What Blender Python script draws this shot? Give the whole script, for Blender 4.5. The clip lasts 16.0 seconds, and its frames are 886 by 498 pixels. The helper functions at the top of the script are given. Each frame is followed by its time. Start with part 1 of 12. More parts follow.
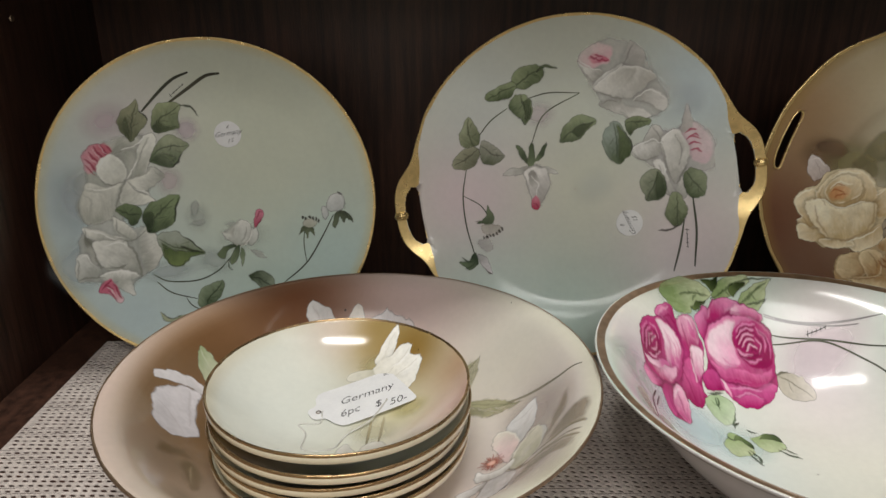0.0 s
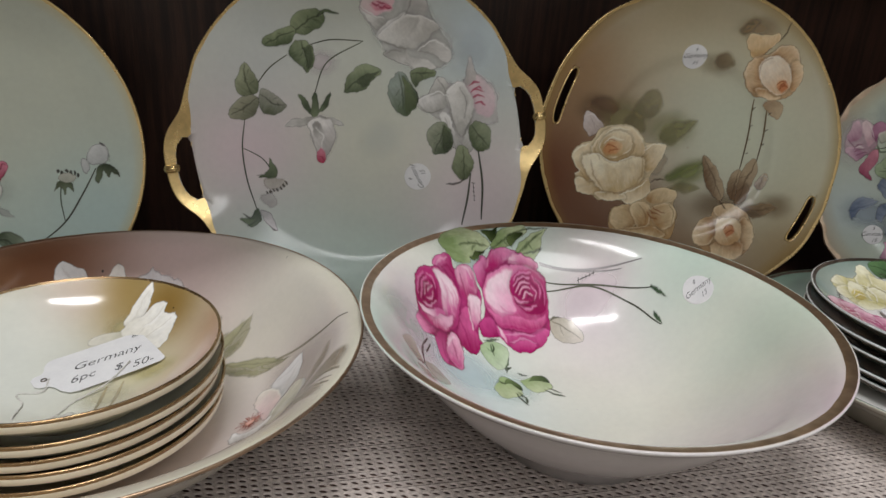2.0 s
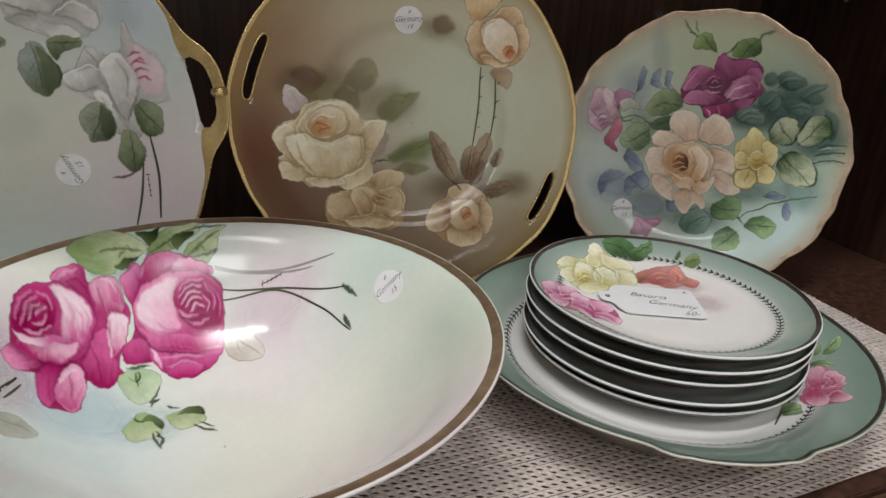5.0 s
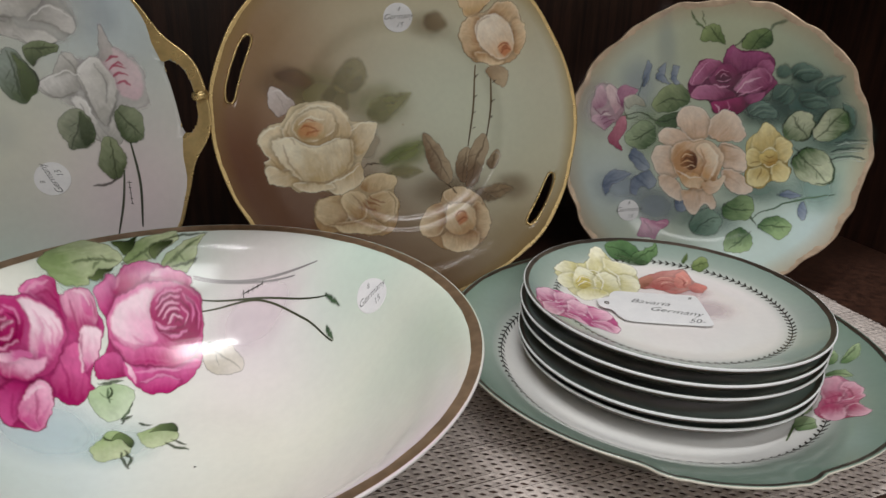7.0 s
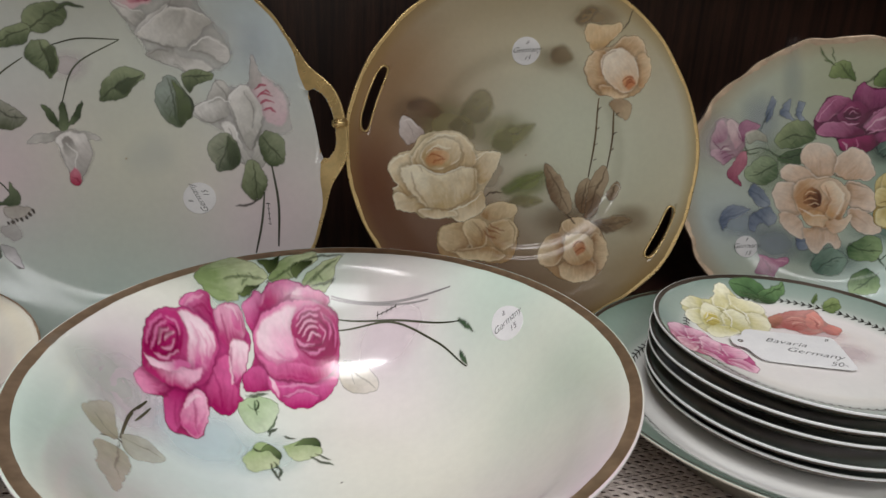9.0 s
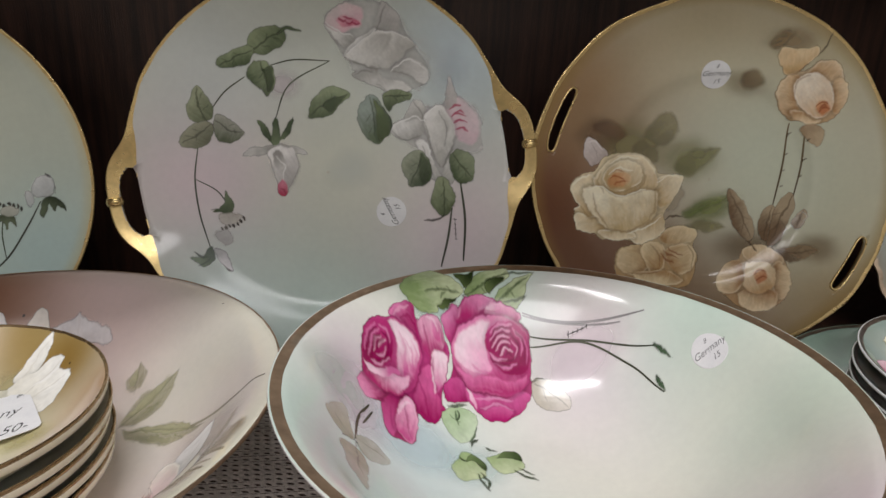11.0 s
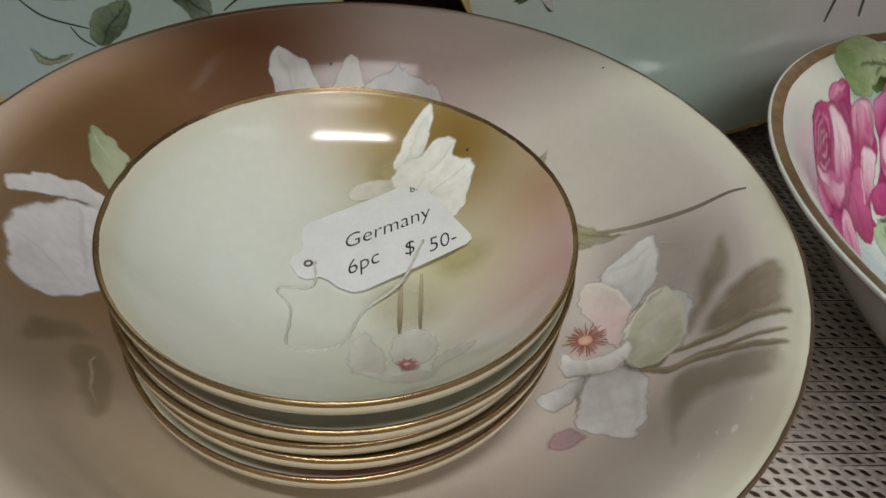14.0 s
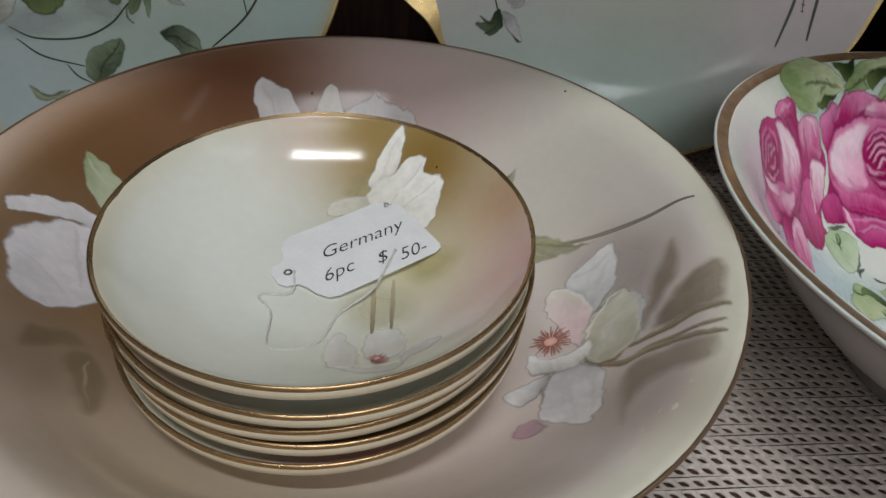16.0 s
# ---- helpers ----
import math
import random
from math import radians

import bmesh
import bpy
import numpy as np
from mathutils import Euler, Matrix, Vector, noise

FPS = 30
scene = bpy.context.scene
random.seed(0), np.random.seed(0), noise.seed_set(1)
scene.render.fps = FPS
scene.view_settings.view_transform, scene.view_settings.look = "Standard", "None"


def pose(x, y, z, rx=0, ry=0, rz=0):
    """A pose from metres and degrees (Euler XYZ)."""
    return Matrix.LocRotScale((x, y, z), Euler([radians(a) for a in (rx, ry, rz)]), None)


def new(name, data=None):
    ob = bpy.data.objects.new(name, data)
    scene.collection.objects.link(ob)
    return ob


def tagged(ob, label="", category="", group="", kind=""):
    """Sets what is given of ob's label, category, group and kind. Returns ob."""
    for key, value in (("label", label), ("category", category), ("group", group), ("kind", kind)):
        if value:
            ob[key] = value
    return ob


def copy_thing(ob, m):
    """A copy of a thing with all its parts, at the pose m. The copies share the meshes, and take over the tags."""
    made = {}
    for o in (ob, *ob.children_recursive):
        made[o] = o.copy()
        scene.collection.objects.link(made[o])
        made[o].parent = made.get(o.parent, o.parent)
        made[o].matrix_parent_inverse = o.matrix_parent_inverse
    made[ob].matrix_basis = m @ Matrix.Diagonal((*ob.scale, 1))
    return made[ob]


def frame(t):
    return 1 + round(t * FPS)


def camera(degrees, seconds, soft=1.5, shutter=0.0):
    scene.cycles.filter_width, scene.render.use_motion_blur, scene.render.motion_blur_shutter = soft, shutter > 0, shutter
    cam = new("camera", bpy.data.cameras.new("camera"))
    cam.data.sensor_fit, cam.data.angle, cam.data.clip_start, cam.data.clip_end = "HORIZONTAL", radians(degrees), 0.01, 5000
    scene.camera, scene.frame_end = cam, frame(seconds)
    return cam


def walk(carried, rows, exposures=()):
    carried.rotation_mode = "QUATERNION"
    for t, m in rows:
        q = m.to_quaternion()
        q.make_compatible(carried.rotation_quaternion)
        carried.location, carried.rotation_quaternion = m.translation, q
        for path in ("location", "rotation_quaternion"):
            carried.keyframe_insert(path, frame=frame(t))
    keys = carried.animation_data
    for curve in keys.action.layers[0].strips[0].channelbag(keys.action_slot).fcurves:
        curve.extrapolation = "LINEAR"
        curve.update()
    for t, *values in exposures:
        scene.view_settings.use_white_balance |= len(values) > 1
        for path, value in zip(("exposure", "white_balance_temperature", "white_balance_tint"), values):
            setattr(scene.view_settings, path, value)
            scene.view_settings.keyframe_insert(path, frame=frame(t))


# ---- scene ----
cam = camera(66.43, 16.0)
ROWS = [
    (0.0, -0.0000, -0.0001, 0.2550, 69.70, 0.00, -0.00),
    (0.5, 0.0079, -0.0015, 0.2518, 69.41, -0.41, -2.27),
    (1.0, 0.0213, 0.0006, 0.2449, 69.26, -1.94, -5.93),
    (1.5, 0.0327, 0.0042, 0.2402, 68.46, -2.71, -8.35),
    (2.0, 0.0493, 0.0048, 0.2353, 68.15, -3.48, -11.96),
    (2.5, 0.0754, 0.0086, 0.2335, 67.48, -4.25, -16.22),
    (3.0, 0.1134, 0.0118, 0.2285, 67.63, -4.78, -20.40),
    (3.5, 0.1366, 0.0199, 0.2277, 68.48, -5.39, -22.35),
    (4.0, 0.1560, 0.0247, 0.2257, 67.59, -4.41, -21.89),
    (4.5, 0.1760, 0.0286, 0.2236, 67.64, -3.69, -22.03),
    (7.0, 0.2181, 0.0408, 0.2172, 68.02, -2.10, -20.29),
    (7.5, 0.1993, 0.0453, 0.2154, 68.26, -2.43, -18.45),
    (8.0, 0.1923, 0.0464, 0.2163, 68.76, -2.68, -17.86),
    (10.5, 0.1308, 0.0537, 0.2219, 71.11, -2.09, -8.53),
    (11.0, 0.1155, 0.0546, 0.2224, 70.71, -2.34, -7.08),
    (11.5, 0.0976, 0.0559, 0.2205, 69.90, -2.83, -4.78),
    (12.0, 0.0626, 0.0602, 0.2166, 69.40, -3.46, -1.57),
    (12.5, 0.0305, 0.0625, 0.2183, 69.55, -4.19, 1.55),
    (13.0, -0.0055, 0.0695, 0.2126, 65.61, -4.91, 2.98),
    (13.5, -0.0377, 0.1135, 0.1988, 53.44, -4.87, 0.65),
    (14.0, -0.0415, 0.1549, 0.1999, 46.49, -4.18, -2.54),
    (14.5, -0.0429, 0.1682, 0.1953, 45.15, -4.07, -3.56),
    (15.0, -0.0452, 0.1608, 0.1978, 48.07, -4.40, -3.38),
    (15.5, -0.0421, 0.1467, 0.2028, 49.26, -3.52, -3.38),
    (16.0, -0.0340, 0.1363, 0.2045, 49.61, -3.49, -3.58),
]
LIGHTING = [
    (0.0, 0.22, 6750, 8), (0.5, 0.27, 6800, 7), (1.0, 0.22, 6700, 9), (1.7, 0.09, 6450, 10), (2.3, 0.02, 6450, 10), (3.1, -0.01, 6450, 10), (4.2, 0.16, 6500, 10), (7.0, 0.2, 6500, 10), (8.0, 0.15, 6500, 10), (10.3, 0.2, 6500, 12),
    (11.3, 0.18, 6500, 12), (12.4, 0.03, 6500, 11), (13.0, 0.06, 6600, 8), (13.4, 0.08, 6950, 6), (13.9, -0.15, 6750, 3), (14.3, -0.22, 6250, 8), (16.0, -0.22, 6250, 8),
]
walk(cam, [(t, pose(*p)) for t, *p in ROWS], LIGHTING)

# ---- light ----
world = bpy.data.worlds.new("world")
scene.world = world
world.use_nodes = True
world.node_tree.nodes["Background"].inputs[0].default_value = (1.0, 0.96, 0.9, 1)
world.node_tree.nodes["Background"].inputs[1].default_value = 0.05


def tube_light(x, y, z, sx, sy, watts):
    """One ceiling fixture of the shop, facing down."""
    d = bpy.data.lights.new("ceiling_light", "AREA")
    d.shape, d.size, d.size_y, d.energy, d.color = "RECTANGLE", sx, sy, watts, (0.985, 0.98, 0.985)
    new("ceiling_light", d).matrix_world = pose(x, y, z)


tube_light(-0.08, -0.12, 1.75, 0.75, 0.13, 14.6)
tube_light(1.2, -0.02, 1.75, 0.9, 0.3, 1.0)
tube_light(0.3, -1.35, 1.9, 1.6, 0.5, 17.5)
tube_light(0.1, -2.6, 1.9, 2.4, 0.5, 24)

# ---- materials ----


def lin(c):
    return tuple((v / 255 / 12.92) if v / 255 <= 0.04045 else ((v / 255 + 0.055) / 1.055) ** 2.4 for v in c)


def material(name):
    m = bpy.data.materials.new(name)
    m.use_nodes = True
    t = m.node_tree
    return m, t, t.nodes["Principled BSDF"], t.nodes["Material Output"]


def add(t, kind, **values):
    n = t.nodes.new(kind)
    for k, v in values.items():
        n.inputs[k].default_value = v
    return n


def noise_of(t, scale, detail=4.0, stretch=(1, 1, 1)):
    co = t.nodes.new("ShaderNodeTexCoord")
    mp = add(t, "ShaderNodeMapping", Scale=stretch)
    n = add(t, "ShaderNodeTexNoise", Scale=scale, Detail=detail)
    t.links.new(co.outputs["Object"], mp.inputs["Vector"])
    t.links.new(mp.outputs[0], n.inputs["Vector"])
    return n


def ramp(t, source, a, ca, b, cb):
    r = t.nodes.new("ShaderNodeValToRGB")
    r.color_ramp.elements[0].position, r.color_ramp.elements[0].color = a, (*ca, 1)
    r.color_ramp.elements[1].position, r.color_ramp.elements[1].color = b, (*cb, 1)
    t.links.new(source, r.inputs[0])
    return r


def bump(t, source, strength, distance, b):
    n = add(t, "ShaderNodeBump", Strength=strength, Distance=distance)
    t.links.new(source, n.inputs["Height"])
    t.links.new(n.outputs[0], b.inputs["Normal"])


def painted_glaze(name, rough, see_through=False, ripple=0.0):
    """Glazed porcelain whose hand-painted colour is stored on the mesh."""
    m, t, b, out = material(name)
    at = t.nodes.new("ShaderNodeAttribute")
    at.attribute_name = "paint"
    fine = noise_of(t, 260, 3)
    broad = noise_of(t, 28, 4)
    r1 = ramp(t, fine.outputs[0], 0.3, (0.975, 0.975, 0.975), 0.7, (1.01, 1.01, 1.01))
    r2 = ramp(t, broad.outputs[0], 0.3, (0.965, 0.97, 0.975), 0.7, (1.015, 1.01, 1.005))
    for r in (r1, r2):
        mx = t.nodes.new("ShaderNodeMixRGB")
        mx.blend_type, mx.inputs[0].default_value = "MULTIPLY", 1
        t.links.new(at.outputs["Color"] if r is r1 else last.outputs[0], mx.inputs[1])
        t.links.new(r.outputs[0], mx.inputs[2])
        last = mx
    t.links.new(last.outputs[0], b.inputs["Base Color"])
    rr = ramp(t, broad.outputs[0], 0.3, (rough,) * 3, 0.75, (rough * 1.7,) * 3)
    t.links.new(rr.outputs[0], b.inputs["Roughness"])
    b.inputs["IOR"].default_value = 1.5
    if ripple:
        bump(t, noise_of(t, 75, 2).outputs[0], ripple, 0.0012, b)
    else:
        bump(t, broad.outputs[0], 0.1, 0.0005, b)
    if see_through:
        tr = t.nodes.new("ShaderNodeBsdfTransparent")
        mix = t.nodes.new("ShaderNodeMixShader")
        t.links.new(at.outputs["Alpha"], mix.inputs[0])
        t.links.new(tr.outputs[0], mix.inputs[1])
        t.links.new(b.outputs[0], mix.inputs[2])
        t.links.new(mix.outputs[0], out.inputs[0])
    return m


def metal(name, col, rough):
    m, t, b, out = material(name)
    n = noise_of(t, 140, 5)
    r = ramp(t, n.outputs[0], 0.3, [v * 0.7 for v in col], 0.7, col)
    t.links.new(r.outputs[0], b.inputs["Base Color"])
    b.inputs["Metallic"].default_value = 0.85
    q = ramp(t, n.outputs[0], 0.3, (rough * 1.5,) * 3, 0.7, (rough,) * 3)
    t.links.new(q.outputs[0], b.inputs["Roughness"])
    bump(t, n.outputs[0], 0.25, 0.0004, b)
    return m


def surface(name, dark, light, rough, scale, stretch=(1, 1, 1), relief=0.3, depth=0.0008, grain=0.25):
    m, t, b, out = material(name)
    n = noise_of(t, scale, 6, stretch)
    f = noise_of(t, scale * 7, 3, stretch)
    r = ramp(t, n.outputs[0], 0.32, dark, 0.68, light)
    r2 = ramp(t, f.outputs[0], 0.3, (1 - grain,) * 3, 0.7, (1 + 0.4 * grain,) * 3)
    mx = t.nodes.new("ShaderNodeMixRGB")
    mx.blend_type, mx.inputs[0].default_value = "MULTIPLY", 1
    t.links.new(r.outputs[0], mx.inputs[1])
    t.links.new(r2.outputs[0], mx.inputs[2])
    t.links.new(mx.outputs[0], b.inputs["Base Color"])
    b.inputs["Roughness"].default_value = rough
    bump(t, f.outputs[0], relief, depth, b)
    return m


GLAZE = painted_glaze("glaze", 0.1)
SATIN = painted_glaze("satin_glaze", 0.085)
ENAMEL = painted_glaze("china_paint", 0.16, True)
RIPPLED = painted_glaze("rippled_glaze", 0.07, False, 0.22)
GOLD = metal("gold", (0.85, 0.63, 0.29), 0.24)
PALE_GOLD = metal("pale_gold", (0.56, 0.43, 0.31), 0.32)
BRONZE = metal("bronze", (0.52, 0.36, 0.24), 0.28)
OLD_GOLD = metal("old_gold", (0.5, 0.34, 0.18), 0.2)
# edge lines and eyelets, and the painted shade between stacked dessert plates
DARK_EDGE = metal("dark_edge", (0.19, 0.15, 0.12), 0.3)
WOOD = surface("dark_wood", (0.03, 0.014, 0.0095), (0.088, 0.04, 0.026), 0.42, 26, (6, 6, 0.35), 0.25)
BOARD = surface("brown_board", (0.06, 0.03, 0.017), (0.14, 0.075, 0.045), 0.42, 30, (0.4, 6, 6), 0.25)
MAT = surface("beige_vinyl_mesh", (0.54, 0.47, 0.43), (0.7, 0.62, 0.57), 0.62, 60, (1, 1, 1), 0.3)
PAPER = surface("white_paper", (0.8, 0.8, 0.81), (0.86, 0.86, 0.86), 0.75, 90, (1, 1, 1), 0.05, 0.0001, 0.03)
INK = surface("ink", (0.012, 0.012, 0.016), (0.03, 0.03, 0.035), 0.6, 300)
THREAD = surface("white_thread", (0.62, 0.6, 0.55), (0.78, 0.77, 0.73), 0.8, 900)
WALL_PAINT = surface("room_paint", (0.5, 0.47, 0.42), (0.58, 0.55, 0.5), 0.8, 3)
# assumed pale floor colour, chosen to reflect light upwards
BOUNCE_FLOOR = surface("pale_bounce_floor", (0.5, 0.46, 0.4), (0.6, 0.56, 0.5), 0.5, 6)

# ---- mesh helpers ----


def part(name, data, mat, parent=None, label=""):
    """A mesh object from a bmesh or a mesh, under a thing or a part."""
    if isinstance(data, bmesh.types.BMesh):
        me = bpy.data.meshes.new(name)
        data.to_mesh(me)
        data.free()
    else:
        me = data
    me.materials.clear()
    me.materials.append(mat)
    ob = new(name, me)
    ob.parent = parent
    return tagged(ob, label)


def thing(name, m, label, category, group=""):
    ob = new(name)
    ob.empty_display_size = 0.02
    ob.matrix_world = m
    return tagged(ob, label, category, group)


def mesh_of(name, verts, faces, colours=None, smooth=True):
    me = bpy.data.meshes.new(name)
    me.from_pydata([tuple(v) for v in verts], [], [tuple(f) for f in faces])
    if colours is not None:
        a = me.color_attributes.new("paint", "FLOAT_COLOR", "POINT")
        a.data.foreach_set("color", np.asarray(colours, dtype=np.float32).ravel())
    if smooth:
        me.polygons.foreach_set("use_smooth", [True] * len(me.polygons))
    me.update()
    return me


def box(x0, y0, z0, x1, y1, z1, bevel=0.0):
    bm = bmesh.new()
    bmesh.ops.create_cube(bm, size=1, matrix=Matrix.Translation(((x0 + x1) / 2, (y0 + y1) / 2, (z0 + z1) / 2)) @ Matrix.Diagonal((x1 - x0, y1 - y0, z1 - z0, 1)))
    if bevel:
        bmesh.ops.bevel(bm, geom=bm.edges[:], offset=bevel, segments=2, affect="EDGES")
    return bm


def smooth_profile(points, n):
    """n points on a soft curve through the profile points (millimetres), with no overshoot."""
    r, z = np.array(points, float).T
    h, d = np.diff(r), np.diff(z) / np.diff(r)
    m = np.zeros(len(r))
    for i in range(1, len(r) - 1):
        if d[i - 1] * d[i] > 0:
            m[i] = 2 / (1 / d[i - 1] + 1 / d[i])
    m[-1] = d[-1] * 0.9
    s = np.r_[0, np.cumsum(np.hypot(h, np.diff(z)))]
    out = []
    for x in np.interp(np.linspace(0, s[-1], n), s, r):
        i = min(np.searchsorted(r, x, side="right") - 1, len(h) - 1)
        t = (x - r[i]) / h[i]
        out.append((x, (2 * t**3 - 3 * t * t + 1) * z[i] + (t**3 - 2 * t * t + t) * h[i] * m[i] + (3 * t * t - 2 * t**3) * z[i + 1] + (t**3 - t * t) * h[i] * m[i + 1]))
    return np.array(out)


def sheet(rings):
    """Quads between rings of points of equal count, closed round."""
    k, n = len(rings), len(rings[0])
    return [(i * n + j, i * n + (j + 1) % n, (i + 1) * n + (j + 1) % n, (i + 1) * n + j) for i in range(k - 1) for j in range(n)]


def sweep(points, radius, sides=8, squash=1.0):
    """A tube along points; radius may be one number or one for each point."""
    p = [Vector(q) for q in points]
    rad = radius if isinstance(radius, (list, tuple, np.ndarray)) else [radius] * len(p)
    verts, faces, up = [], [], Vector((0.01, 0.02, 1))
    for i, q in enumerate(p):
        d = (p[min(i + 1, len(p) - 1)] - p[max(i - 1, 0)]).normalized()
        a = d.cross(up).normalized()
        b = a.cross(d)
        verts += [q + rad[i] * (math.cos(w) * a + squash * math.sin(w) * b) for w in (2 * math.pi * k / sides for k in range(sides))]
    for i in range(len(p) - 1):
        faces += [(i * sides + k, i * sides + (k + 1) % sides, (i + 1) * sides + (k + 1) % sides, (i + 1) * sides + k) for k in range(sides)]
    faces += [tuple(range(sides))[::-1], tuple(range((len(p) - 1) * sides, len(p) * sides))]
    return verts, faces


def curve_points(points, n):
    p = [Vector(q) for q in points]
    p = [2 * p[0] - p[1], *p, 2 * p[-1] - p[-2]]
    out = []
    for i in range(1, len(p) - 2):
        for k in range(n):
            t = k / n
            a, b, c, d = p[i - 1 : i + 3]
            out.append(0.5 * (2 * b + (c - a) * t + (2 * a - 5 * b + 4 * c - d) * t * t + (3 * b - a - 3 * c + d) * t**3))
    return out + [p[-2]]


def written(text, size, shear=0.25):
    """Flat writing as a mesh, centred, in metres."""
    cu = bpy.data.curves.new("handwriting", "FONT")
    cu.body, cu.size, cu.shear, cu.align_x, cu.align_y, cu.resolution_u = text, size, shear, "CENTER", "CENTER", 3
    cu.offset = -size * 0.008
    ob = new("handwriting", cu)
    bpy.context.view_layer.update()
    me = bpy.data.meshes.new_from_object(ob.evaluated_get(bpy.context.evaluated_depsgraph_get()))
    bpy.data.objects.remove(ob)
    return me


# ---- porcelain ----
SEG = 192


class Ware:
    """A turned plate or bowl: its face (millimetres, rim at height 0), painted ground, outline and pose."""

    def __init__(self, name, m, face, foot, ground, label, category, group="", outline=None, thick=3.0, glaze=None, back=(226, 222, 208), rings=46, slots=(), apron=0.0):
        self.root = thing(name, m, label, category, group)
        self.prof = smooth_profile(face, rings)
        self.R = self.prof[-1][0]
        self.outline = outline or (lambda a: 1.0)
        self.glaze, self.slots, self.holes, self.count = glaze or GLAZE, slots, [], 0
        self.build(foot, ground, thick, lin(back), slots, apron)

    def z(self, x, y):
        r = np.hypot(x, y)
        f = self.stretch(np.arctan2(y, x), r)
        return np.interp(r / f, self.prof[:, 0], self.prof[:, 1])

    def stretch(self, a, r):
        w = np.clip((r / self.R - 0.72) / 0.24, 0, 1)
        o = np.array([self.outline(v) for v in np.ravel(a)]).reshape(np.shape(a))
        return 1 + (o - 1) * w

    def lean(self, x, y):
        """The cosine of the face's slope at a place."""
        r = max(math.hypot(x, y), 1.0)
        d = (np.interp(r + 2, self.prof[:, 0], self.prof[:, 1]) - np.interp(r - 2, self.prof[:, 0], self.prof[:, 1])) / 4
        return 1 / math.sqrt(1 + d * d)

    def build(self, foot, ground, thick, back, slots, apron):
        ang = np.linspace(0, 2 * np.pi, SEG, endpoint=False)
        R, face = self.R, self.prof
        fr, fz = foot
        lip = [(R + 0.35, -0.35), (R + 0.45, -0.9), (R + 0.05, -1.6)]
        if apron:
            lip = lip[:2] + [(R + 0.45, -0.5 * apron), (R + 0.2, -0.85 * apron), (R - 0.8, -apron)]
        under = [(r * 1.0 + 0.0, z - thick) for r, z in face[::-1] if fr + 5 < r < R - 2.5]
        base = [(fr + 2.4, fz), (fr - 1.2, fz), (fr - 2.8, fz + 3.5), (0.3, fz + 3.5)]
        rows = [tuple(p) for p in face] + lip + under + base
        verts, cols = [], []
        o = np.array([self.outline(a) for a in ang])
        for r, z in rows:
            w = np.clip((r / R - 0.72) / 0.24, 0, 1)
            rr = r * (1 + (o - 1) * w)
            verts.append(np.c_[rr * np.cos(ang), rr * np.sin(ang), np.full(SEG, z)])
        nf = len(face)
        for i, v in enumerate(verts):
            cols.append(np.array([(*lin(ground(x / R, y / R)), 1) for x, y, _ in v]) if i < nf else np.tile((*back, 1.0), (SEG, 1)))
        faces = sheet(verts)
        if slots:
            faces = self.cut(verts, faces, rows, nf, nf + len(lip))
        self.body = part("body", mesh_of("body", np.concatenate(verts) / 1000, faces, np.concatenate(cols)), self.glaze, self.root)

    def cut(self, verts, faces, rows, nf, nu):
        """Leaves out the cells of each slot above and below, rounds its ends and walls the opening."""
        out = []
        for a0, a1, r0, r1 in self.slots:
            js = [j for j in range(-SEG // 4, SEG) if a0 <= j * 360 / SEG < a1]
            it = [k for k in range(nf - 1) if r0 <= rows[k][0] and rows[k + 1][0] <= r1]
            ib = [k for k in range(nu, len(rows) - 1) if rows[k][0] <= rows[it[-1] + 1][0] + 0.4 and rows[k + 1][0] >= rows[it[0]][0] - 0.4]
            gone = {(i, j % SEG) for i in it + ib for j in js}
            faces = [f for f in faces if (f[0] // SEG, f[0] % SEG) not in gone]
            t0, t1, b0, b1 = it[0], it[-1] + 1, ib[-1] + 1, ib[0]
            edge = js + [js[-1] + 1]
            jm, half = (edge[0] + edge[-1]) / 2, (edge[-1] - edge[0]) / 2
            q0, q1 = rows[t0][0], rows[t1][0]
            for j in edge:
                f = 0.15 + 0.85 * max(0.0, 1 - abs((j - jm) / half) ** 2.6) ** 0.5
                for k, sg in ((t0, -1), (t1, 1), (b0, -1), (b1, 1)):
                    v = verts[k][j % SEG]
                    want = (q0 + q1) / 2 + sg * (q1 - q0) / 2 * f
                    s = want / rows[k][0]
                    verts[k][j % SEG] = (v[0] * s, v[1] * s, v[2] + float(np.interp(want, self.prof[:, 0], self.prof[:, 1]) - np.interp(rows[k][0], self.prof[:, 0], self.prof[:, 1])))
            self.holes.append((jm * 360 / SEG, half * 360 / SEG, (q0 + q1) / 2, (q1 - q0) / 2))
            loop_t = [(t0, j) for j in edge] + [(t1, j) for j in edge[::-1]]
            loop_b = [(b0, j) for j in edge] + [(b1, j) for j in edge[::-1]]
            for k in range(len(loop_t)):
                q = (k + 1) % len(loop_t)
                out.append([i * SEG + j % SEG for i, j in (loop_t[k], loop_t[q], loop_b[q], loop_b[k])])
        return faces + out

    def in_hole(self, a, r):
        """Whether the angle and the unstretched radius fall into an opening."""
        for am, ah, rm, rh in self.holes:
            d = abs((a - am + 180) % 360 - 180) / ah
            if d < 1.02 and abs(r - rm) < rh * (0.15 + 0.85 * max(0.0, 1 - d**2.6) ** 0.5):
                return True
        return False

